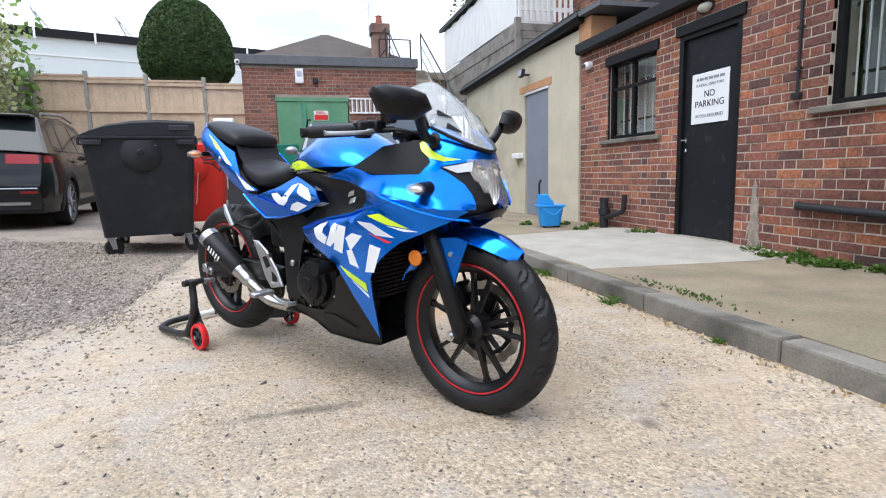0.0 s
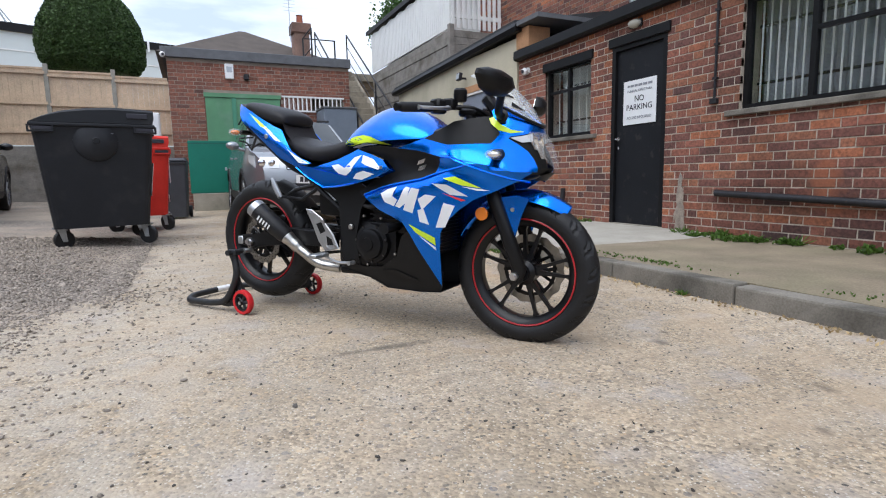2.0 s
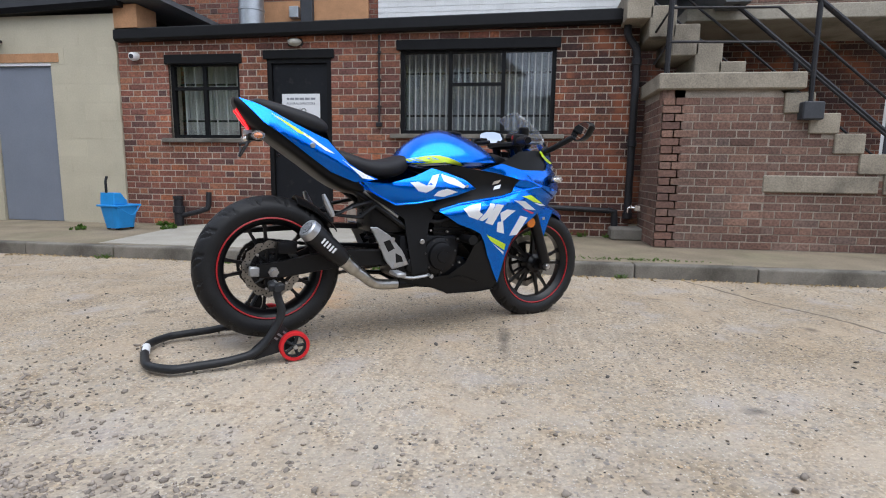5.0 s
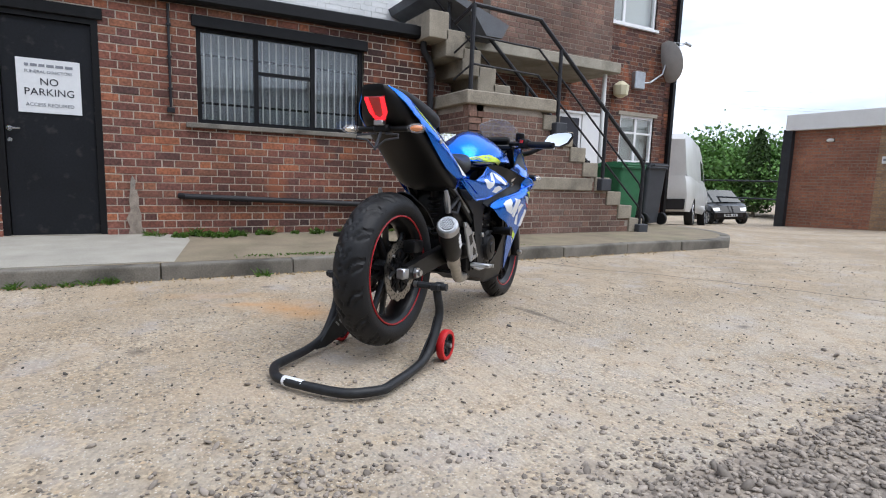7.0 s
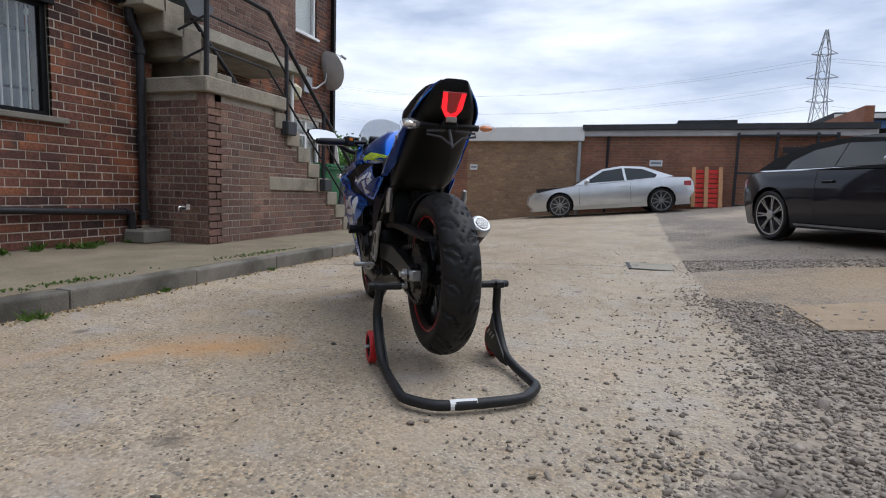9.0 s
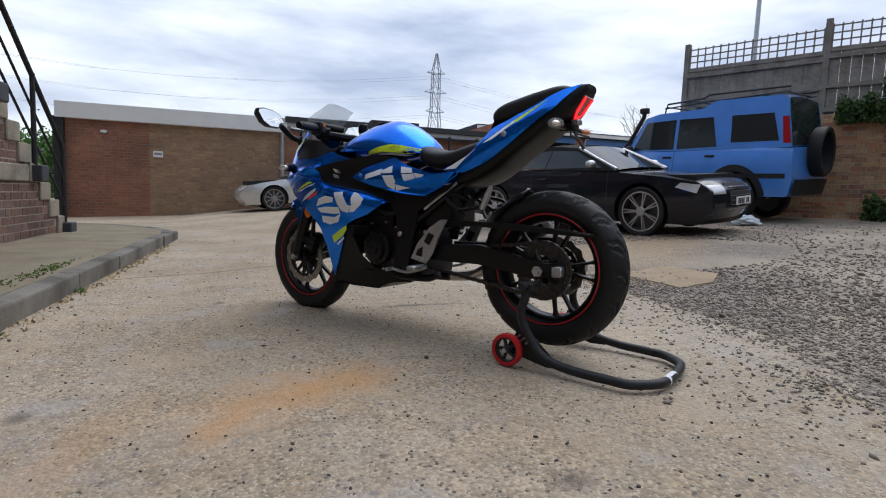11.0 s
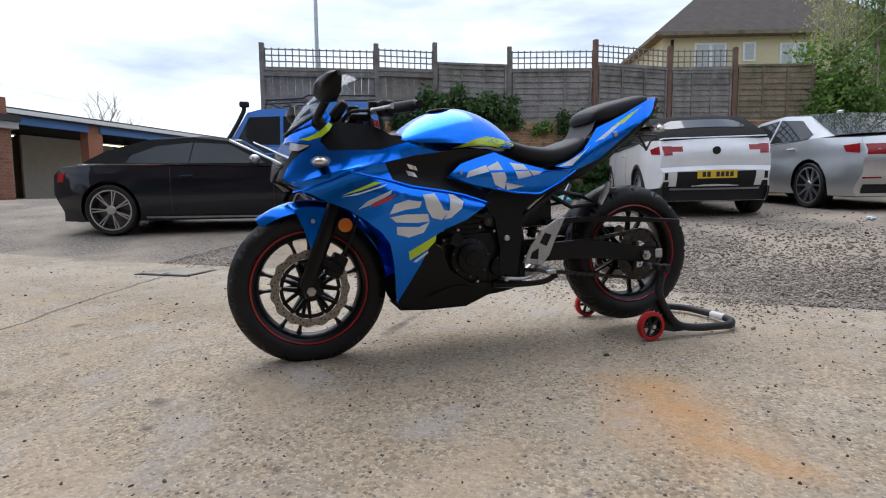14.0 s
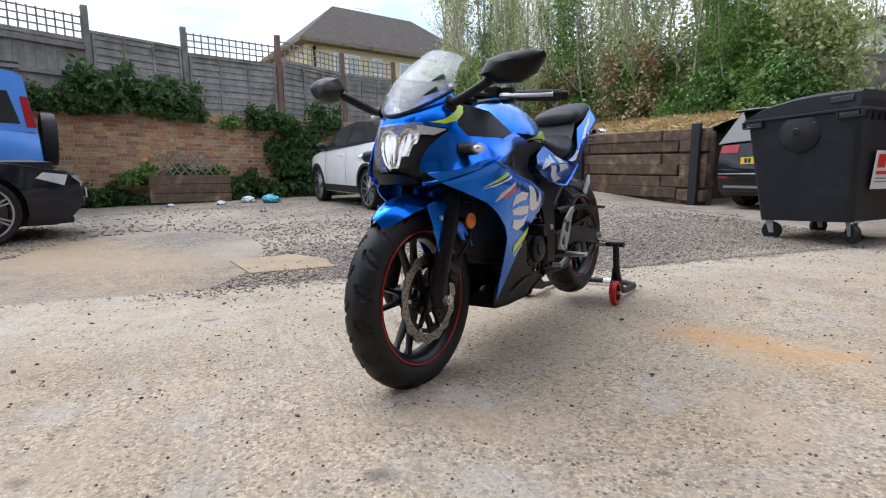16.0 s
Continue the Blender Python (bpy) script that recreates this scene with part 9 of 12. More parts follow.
def car_wheel_meshes(r, style):
    key = (r, style)
    if key in WHEELS:
        return WHEELS[key]
    w, rr = 0.11, r * 0.79
    bm = bmesh.new()
    lathe(bm, [(rr, -w * 0.86), (r * 0.93, -w), (r * 0.985, -w * 0.85), (r, -w * 0.5), (r, w * 0.5), (r * 0.985, w * 0.85), (r * 0.93, w), (rr, w * 0.86)], 48, AX, close=True)
    ty = mesh_of(bm, "tyre", M_RUBBER, True)
    bm = bmesh.new()
    lathe(bm, [(rr + 0.004, w * 0.84), (rr - 0.012, w * 0.86), (rr - 0.02, w * 0.5), (rr - 0.03, -w * 0.5), (0.06, -w * 0.5), (0.06, -w * 0.4), (rr - 0.035, -w * 0.4)], 40, AX, close=True)
    rim = mesh_of(bm, "rim", M_DARKALLOY, True)
    bm = bmesh.new()
    n, pair = {"ten": (10, 0.0), "twin": (7, 5.0), "mesh": (10, 8.0), "five": (5, 9.0), "off": (6, 0.0)}[style]
    for k in range(n):
        for s in ((-1, 1) if pair else (0,)):
            a0, a1 = radians(k * 360 / n + s * pair * 0.5), radians(k * 360 / n + s * pair * (1.0 if style != "mesh" else 2.2))
            hw = {"ten": 0.016, "twin": 0.011, "mesh": 0.008, "five": 0.018, "off": 0.035}[style]
            p0 = Vector((0.05 * math.cos(a0), w * 0.70, 0.05 * math.sin(a0)))
            p1 = Vector(((rr - 0.008) * math.cos(a1), w * 0.82, (rr - 0.008) * math.sin(a1)))
            d = (p1 - p0).normalized()
            nn = Vector((-d.z, 0, d.x))
            rings(bm, [[p + nn * hw * i + Vector((0, j, 0)) for i, j in ((-1, -0.025), (1, -0.025), (0.7, 0), (-0.7, 0))] for p in (p0, p1)])
    disc(bm, 0.065, 0.05, pose(0, w * 0.68, 0) @ AX, 20, 0.008)
    ring_plate(bm, rr - 0.012, rr + 0.006, w * 0.80, w * 0.88, 40)
    sp = mesh_of(bm, "spokes", M_ALLOY, True)
    WHEELS[key] = ty, rim, sp
    return WHEELS[key]


def dense(pts, step=0.12):
    out = []
    for a, b in zip(pts, pts[1:]):
        k = max(1, int(math.hypot(b[0] - a[0], b[1] - a[1]) / step))
        out += [(a[0] + (b[0] - a[0]) * i / k, a[1] + (b[1] - a[1]) * i / k) for i in range(k)]
    return out + [pts[-1]]


class Car:
    """A car from its side outline: body skin with wheel arches, closed over bonnet, boot and bumpers, a glasshouse and wheels."""

    def __init__(self, name, m, label, paint, W, top, zb, axles, r, style, arch=None, taper=0.22, bow=0.05):
        self.root, self.paint, self.W, self.axles, self.r, self.zb = thing(name, m, label, "car"), paint, W, axles, r, zb
        self.x0, self.x1, self.taper = min(p[0] for p in top), max(p[0] for p in top), taper
        self.belt, self.bow = max(p[1] for p in top), bow
        ra = r * 1.16
        out = [(self.x1 - 0.10, zb)]
        for ax in axles:
            h = r - zb
            a0 = math.asin(max(-0.99, min(0.99, -h / ra)))
            out += [(ax + ra * math.cos(a), r + ra * math.sin(a)) for a in np.linspace(a0, math.pi - a0, 13)]
        out += [(self.x0 + 0.10, zb)]
        out += dense(top[::-1], 0.3)
        for s in (-1, 1):
            bm = bmesh.new()
            skin(bm, out, self.bw, s, 0.006, 0.16)
            part("body_side", bm, paint, self.root, smooth=True)
        rows = [[(x - bow * (1 - v * v) * (0 if self.x0 + 0.3 < x < self.x1 - 0.3 else (1 if x < 0 else -1)), v * self.bw(x, z), z + (0.022 * (1 - v * v) if z > zb + 0.3 else 0)) for v in np.linspace(-1, 1, 11)] for x, z in dense([(self.x1 - 0.12, zb), *top, (self.x0 + 0.12, zb)], 0.10)]
        bm = bmesh.new()
        rings(bm, rows, cap=False, close=False)
        part("body_shell", bm, paint, self.root, smooth=True)
        # black box added inside to block light and darken the wheel arches
        part("underbody", boxm((self.x0 + 0.25, -W + 0.24, zb - 0.02), (self.x1 - 0.25, W - 0.24, self.belt - 0.12)), M_CARTRIM, self.root)
        ty, rim, sp = car_wheel_meshes(r, style)
        for ax in axles:
            for s in (-1, 1):
                t = new("wheel", ty)
                t.parent = self.root
                t.matrix_basis = pose(ax, s * (W - 0.125), r, 0, 0, 0 if s > 0 else 180)
                for nm, me in (("rim", rim), ("spokes", sp)):
                    o = new(nm, me)
                    o.parent = t
        if arch:
            for ax in axles:
                for s in (-1, 1):
                    bm = bmesh.new()
                    a0 = math.asin(max(-0.99, min(0.99, -(r - zb) / ra)))
                    rows = []
                    for a in np.linspace(a0, math.pi - a0, 17):
                        c, sn = math.cos(a), math.sin(a)
                        rows.append([(ax + q * c, s * (self.bw(ax + q * c, r + q * sn) + e), r + q * sn) for q, e in ((ra - 0.015, -0.02), (ra - 0.015, 0.012), (ra + arch, 0.012), (ra + arch, -0.02))])
                    rings(bm, rows)
                    part("arch_trim", bm, M_CARTRIM, self.root)

    def bw(self, x, z):
        c, h = (self.x0 + self.x1) / 2, (self.x1 - self.x0) / 2
        t = max(0.0, (abs(x - c) / h - 0.62) / 0.38)
        k = (z - self.zb) / max(0.1, self.belt - self.zb)
        return self.W * (1 - self.taper * t ** 2.6) * lerp_table(k, (0, 0.12, 0.45, 0.62, 0.85, 1.0), (0.93, 0.975, 1.0, 0.992, 0.965, 0.92))

    def gw(self, x, z):
        k = (z - self.belt) / (self.roof - self.belt)
        return self.W * (0.925 - self.lean * max(-0.3, k)) * (1 - 0.10 * max(0.0, (abs(x - (self.x0 + self.x1) / 2) / ((self.x1 - self.x0) / 2) - 0.35)) ** 1.5)

    def glass(self, segs, panes, side_mat, roof_mat, lean=0.20):
        """segs: rows of (tag, points) over the top from front to rear; panes: side window outlines."""
        self.lean = lean
        pts = [p for _, q in segs for p in q]
        self.roof = max(p[1] for p in pts)
        out = []
        for _, q in segs:
            for p in q:
                if not out or out[-1] != p:
                    out.append(p)
        for s in (-1, 1):
            bm = bmesh.new()
            skin(bm, out, self.gw, s, 0.006, 0.2)
            part("cabin_side", bm, side_mat, self.root, smooth=True)
            for q in panes:
                bm = bmesh.new()
                skin(bm, q, self.gw, s, 0.003, 0.2, 0.005)
                part("side_window", bm, M_CARGLASS, self.root, smooth=True)
        for tag, q in segs:
            inset = {"front": 0.94, "rear": 0.94, "roof": 1.0}[tag]
            rows = [[(x, v * self.gw(x, z) * inset, z + 0.035 * (1 - (v * inset) ** 2) + (0.008 if tag != "roof" else 0)) for v in np.linspace(-1, 1, 9)] for x, z in dense(q, 0.15)]
            bm = bmesh.new()
            rings(bm, rows, cap=False, close=False)
            part({"roof": "roof", "front": "windscreen", "rear": "rear_window"}[tag], bm, roof_mat if tag == "roof" else M_CARGLASS, self.root, smooth=True)
            if tag != "roof":
                rows = [[(x, v * self.gw(x, z), z + 0.035 * (1 - v * v)) for v in np.linspace(-1, 1, 9)] for x, z in dense(q, 0.15)]
                bm = bmesh.new()
                rings(bm, rows, cap=False, close=False)
                part("screen_frame", bm, side_mat, self.root, smooth=True)

    def on_side(self, name, q, mat, lift=0.004, thick=0.008, sides=(-1, 1), label=""):
        for s in sides:
            bm = bmesh.new()
            skin(bm, q, self.bw, s, thick, 0.12, lift)
            part(name, bm, mat, self.root, label, smooth=True)

    def wrap(self, name, z0, z1, y0, y1, end, mat, lift=0.006, label=""):
        """A lamp or trim on the front (end 1) or rear (end -1), following the shell between heights and half widths."""
        top = self.top_table(end)
        rows = []
        for z in np.linspace(z0, z1, 4):
            x = lerp_table(z, [p[1] for p in top], [p[0] for p in top])
            row = []
            b = self.bw(x, z)
            for y in np.linspace(max(-0.965 * b, min(0.965 * b, y0)), max(-0.965 * b, min(0.965 * b, y1)), 9):
                bow = 1 - (y / b) ** 2
                xv = lerp_table(z - 0.022 * bow, [p[1] for p in top], [p[0] for p in top])
                row.append((xv + end * (self.bow * bow + lift), y, z))
            rows.append(row)
        bm = bmesh.new()
        rings(bm, rows, cap=False, close=False)
        bmesh.ops.recalc_face_normals(bm, faces=bm.faces)
        bmesh.ops.solidify(bm, geom=bm.faces[:], thickness=0.01)
        return part(name, bm, mat, self.root, label, smooth=True)

    def ends(self, front, rear):
        self.front, self.rear = front, rear

    def top_table(self, end):
        return sorted(self.front if end > 0 else self.rear, key=lambda p: p[1])

    def plate(self, end, z, mat, w=0.26):
        top = self.top_table(end)
        x = lerp_table(z, [p[1] for p in top], [p[0] for p in top]) + end * (self.bow + 0.018)
        pl = part("number_plate", boxm((x - 0.006, -w, z - 0.055), (x + 0.006, w, z + 0.055)), mat, self.root, "plate with plain dark bars")
        for k in range(7):
            if k == 4:
                continue
            y = -w + 0.05 + k * (2 * w - 0.1) / 7
            part("plate_bar", boxm((x + end * 0.006 - 0.002, y, z - 0.035), (x + end * 0.006 + 0.002, y + 0.045, z + 0.035)), M_INK, pl)

    def mirrors(self, x, z, mat, out=0.14):
        for s in (-1, 1):
            bm = bmesh.new()
            y = s * (self.W * 0.93)
            tube(bm, [(x, y - s * 0.02, z), (x, y + s * 0.07, z + 0.03)], 0.025, 8)
            bmesh.ops.create_uvsphere(bm, u_segments=14, v_segments=8, radius=1, matrix=Matrix.Translation((x + 0.01, y + s * out, z + 0.06)) @ Matrix.Diagonal((0.075, 0.10, 0.065, 1)))
            part("wing_mirror", bm, mat, self.root, smooth=True)

    def handles(self, spots, mat):
        for x, z in spots:
            for s in (-1, 1):
                y = s * (self.bw(x, z) + 0.012)
                part("door_handle", boxm((x - 0.09, y - 0.014, z - 0.015), (x + 0.09, y + 0.014, z + 0.018), bevel=0.008), mat, self.root)

    def seams(self, xs, z0, z1):
        for x in xs:
            self.on_side("door_seam", [(x - 0.004, z0), (x + 0.004, z0), (x + 0.004, z1), (x - 0.004, z1)], M_INK, 0.0015, 0.002)


def stand_on(x, y, rz, half=1.3, scale=1.0, tall=0.0):
    """Pose of a vehicle that follows the slope of the yard."""
    c, s = math.cos(radians(rz)), math.sin(radians(rz))
    zf, zr = gz(x + c * half, y + s * half), gz(x - c * half, y - s * half)
    zl, zq = gz(x - s * 0.8, y + c * 0.8), gz(x + s * 0.8, y - c * 0.8)
    return Matrix.Translation((x, y, (zf + zr) / 2 + 0.004)) @ pose(0, 0, 0, 0, 0, rz) @ pose(0, 0, 0, math.degrees(math.atan2(zl - zq, 1.6)), -math.degrees(math.atan2(zf - zr, 2 * half)), 0) @ Matrix.Diagonal((scale, scale, tall or scale, 1))


def suv_black():
    front = [(2.20, 0.35), (2.26, 0.60), (2.20, 0.86)]
    rear = [(-2.18, 0.36), (-2.25, 0.56), (-2.20, 0.78), (-2.12, 1.05)]
    c = Car("suv", stand_on(-4.73, 9.08, 97.5), "black estate-bodied SUV parked nose to the fence", P_BLACK, 0.92, front + [(1.0, 1.06), (0.0, 1.07), (-1.9, 1.10)] + rear[::-1], 0.24, (1.36, -1.32), 0.35, "ten", arch=0.05, bow=0.10)
    c.ends(front, rear)
    c.glass([("front", [(1.05, 1.06), (0.35, 1.58)]), ("roof", [(0.35, 1.58), (-0.6, 1.66), (-1.75, 1.60)]), ("rear", [(-1.75, 1.60), (-2.10, 1.08)])],
            [[(0.72, 1.12), (0.30, 1.52), (-0.35, 1.56), (-0.35, 1.12)], [(-0.43, 1.12), (-0.43, 1.56), (-1.15, 1.53), (-1.30, 1.14)], [(-1.40, 1.15), (-1.25, 1.52), (-1.62, 1.47), (-1.75, 1.20)]], P_BLACK, P_BLACK, 0.22)
    for s in (-1, 1):
        c.wrap("tail_lamp", 0.93, 1.06, s * 0.36, s * 0.86, -1, M_TAILLAMP, label="red wrap-round tail lamp")
        c.on_side("tail_lamp", [(-2.12, 0.94), (-2.08, 1.06), (-1.86, 1.04), (-1.94, 0.95)], M_TAILLAMP, 0.005, 0.01, (s,), "red return of the tail lamp round the corner")
        c.wrap("reflector", 0.52, 0.55, s * 0.50, s * 0.78, -1, M_TAILLAMP)
        bm = bmesh.new()
        tube(bm, [(0.2, s * 0.66, 1.66), (-0.5, s * 0.67, 1.72), (-1.6, s * 0.66, 1.66)], 0.018, 8)
        part("roof_rail", bm, M_ALLOY, c.root, "silver roof rail", smooth=True)
    c.wrap("bumper_trim", 0.30, 0.46, -0.78, 0.78, -1, M_CARTRIM, 0.012)
    c.wrap("chrome_strip", 0.585, 0.60, -0.80, 0.80, -1, M_ALLOY, 0.012)
    c.wrap("exhaust_trim", 0.36, 0.40, -0.6, 0.6, -1, M_ALLOY, 0.03)
    c.plate(-1, 0.80, M_YELLOWPLATE)
    bm = bmesh.new()
    disc(bm, 0.06, 0.012, pose(-2.285, 0, 0.99, 0, 90), 20)
    part("badge", bm, M_CHROME, c.root)
    part("spoiler", boxm((-1.98, -0.62, 1.585), (-1.70, 0.62, 1.625), bevel=0.012), P_BLACK, c.root)
    bm = bmesh.new()
    tube(bm, [(-2.10, 0.05, 1.16), (-2.02, 0.42, 1.17)], 0.012, 6)
    part("rear_wiper", bm, M_CARTRIM, c.root)
    c.on_side("window_trim", [(0.80, 1.085), (0.80, 1.105), (-1.80, 1.155), (-1.80, 1.135)], M_ALLOY)
    c.on_side("sill_trim", [(0.9, 0.25), (0.9, 0.36), (-0.85, 0.36), (-0.85, 0.25)], M_CARTRIM, 0.008)
    c.mirrors(0.72, 1.08, P_BLACK)
    c.handles(((0.0, 0.95), (-0.95, 0.97)), P_BLACK)
    c.seams((-0.39, 0.62), 0.4, 1.05)


def suv_silver():
    front = [(2.08, 0.34), (2.16, 0.50), (2.15, 0.72), (2.08, 0.90), (1.92, 1.00)]
    rear = [(-2.12, 0.34), (-2.18, 0.6), (-2.10, 1.08)]
    c = Car("suv", stand_on(0.62, 7.99, -89.5), "dusty grey-silver off-roader facing the yard", P_GREYSILVER, 0.885, front + [(1.62, 1.08), (1.15, 1.14), (0, 1.12), (-1.9, 1.14)] + rear[::-1], 0.26, (1.31, -1.31), 0.345, "five", arch=0.05, taper=0.26, bow=0.15)
    c.ends(front, rear)
    c.glass([("front", [(1.18, 1.145), (0.42, 1.60)]), ("roof", [(0.42, 1.60), (-0.5, 1.68), (-1.75, 1.62)]), ("rear", [(-1.75, 1.62), (-2.05, 1.10)])],
            [[(0.78, 1.14), (0.36, 1.55), (-0.25, 1.58), (-0.25, 1.14)], [(-0.33, 1.14), (-0.33, 1.58), (-1.05, 1.57), (-1.15, 1.16)], [(-1.25, 1.17), (-1.15, 1.55), (-1.65, 1.52), (-1.8, 1.2)]], P_GREYSILVER, P_GREYSILVER, 0.20)
    for s in (-1, 1):
        head = c.wrap("headlamp", 0.80, 0.95, s * 0.47, s * 0.86, 1, M_HEADLAMP, label="clear rounded headlamp")
        for q in (0.56, 0.69):
            bm = bmesh.new()
            bmesh.ops.create_uvsphere(bm, u_segments=16, v_segments=10, radius=0.052, matrix=Matrix.Translation((2.085 + 0.15 * (1 - (q / 0.8) ** 2), s * q, 0.87)) @ Matrix.Diagonal((0.22, 1, 1, 1)))
            part("lamp_bowl", bm, M_CHROME, head, smooth=True)
        c.on_side("headlamp", [(1.98, 0.80), (1.78, 0.88), (1.72, 0.98), (1.94, 0.96)], M_HEADLAMP, 0.006, 0.01, (s,), "side of the clear headlamp")
        bm = bmesh.new()
        disc(bm, 0.078, 0.03, pose(2.225, s * 0.60, 0.49, 0, 90), 20, 0.005)
        part("fog_lamp", bm, M_DARKALLOY, c.root, "round fog lamp")
        bm = bmesh.new()
        tube(bm, [(0.3, s * 0.66, 1.67), (-0.5, s * 0.67, 1.74), (-1.6, s * 0.66, 1.68)], 0.018, 8)
        part("roof_rail", bm, M_CARTRIM, c.root, smooth=True)
    c.wrap("grille", 0.79, 0.93, -0.38, 0.38, 1, M_CARTRIM, 0.012)
    for z in (0.802, 0.845, 0.89, 0.928):
        c.wrap("grille_bar", z - 0.007, z + 0.007, -0.37, 0.37, 1, M_CHROME, 0.024)
    bm = bmesh.new()
    box(bm, (2.27, -0.05, 0.82), (2.292, 0.05, 0.90), None, 0.008)
    part("badge", bm, M_CHROME, c.root, "small chrome badge")
    c.wrap("bumper_trim", 0.33, 0.44, -0.95, 0.95, 1, M_CARTRIM, 0.014)
    c.on_side("corner_trim", [(2.10, 0.27), (2.12, 0.44), (1.78, 0.42), (1.72, 0.27)], M_CARTRIM, 0.008)
    c.wrap("air_intake", 0.445, 0.60, -0.50, 0.46, 1, M_INK, 0.010)
    c.plate(1, 0.66, M_WHITEPLATE)
    part("plate_band", boxm((2.330, 0.215, 0.61), (2.338, 0.26, 0.71)), plain("plate_blue", (0.02, 0.09, 0.45), 0.4), c.root)
    c.on_side("sill_trim", [(0.88, 0.27), (0.88, 0.42), (-0.88, 0.42), (-0.88, 0.27)], M_CARTRIM, 0.008)
    c.mirrors(0.80, 1.08, P_GREYSILVER)
    c.handles(((0.0, 0.96), (-0.9, 0.98)), P_GREYSILVER)
    c.seams((-0.29, 0.72), 0.44, 1.06)
    for s in (-1, 1):
        bm = bmesh.new()
        tube(bm, [(1.15, s * 0.25, 1.125), (1.02, s * 0.68, 1.20)], 0.010, 6)
        part("wiper", bm, M_CARTRIM, c.root)
    part("tax_disc", boxm((0.80, 0.10, 1.34), (0.803, 0.16, 1.42), pose(0, 0, 0)), M_DECALLIME, c.root)


def coupe_silver():
    front = [(2.16, 0.25), (2.30, 0.42), (2.24, 0.60), (2.08, 0.72)]
    rear = [(-2.12, 0.34), (-2.26, 0.56), (-2.24, 0.80), (-2.14, 0.93)]
    c = Car("coupe", stand_on(-0.624, -11.42, 8.66, scale=0.85), "silver two-door coupe with mesh alloy wheels by the garages", P_SILVER, 0.89, front + [(1.6, 0.80), (0.85, 0.88), (0, 0.90), (-1.4, 0.97)] + rear[::-1], 0.19, (1.40, -1.36), 0.335, "mesh", bow=0.10)
    c.ends(front, rear)
    c.glass([("front", [(0.98, 0.88), (0.20, 1.30)]), ("roof", [(0.20, 1.30), (-0.35, 1.36), (-0.95, 1.30)]), ("rear", [(-0.95, 1.30), (-1.72, 0.98)])],
            [[(0.72, 0.93), (0.16, 1.25), (-0.35, 1.30), (-0.40, 0.95)], [(-0.46, 0.95), (-0.42, 1.30), (-0.90, 1.24), (-1.28, 1.06), (-1.22, 0.98)]], P_SILVER, P_SILVER, 0.22)
    for s in (-1, 1):
        c.wrap("tail_lamp", 0.70, 0.83, s * 0.50, s * 0.83, -1, M_TAILLAMP)
        c.wrap("headlamp", 0.58, 0.70, s * 0.45, s * 0.82, 1, M_HEADLAMP)
    c.on_side("tail_lamp", [(-2.18, 0.70), (-1.98, 0.72), (-1.98, 0.84), (-2.18, 0.84)], M_TAILLAMP)
    c.on_side("headlamp", [(2.10, 0.58), (1.88, 0.66), (1.95, 0.72), (2.14, 0.68)], M_HEADLAMP)
    c.on_side("sill_skirt", [(0.95, 0.20), (0.95, 0.28), (-0.9, 0.30), (-0.9, 0.20)], P_SILVER, 0.016)
    c.mirrors(0.62, 0.92, P_SILVER)
    c.handles(((-0.35, 0.80),), P_SILVER)
    c.seams((0.85, -0.55), 0.32, 0.90)


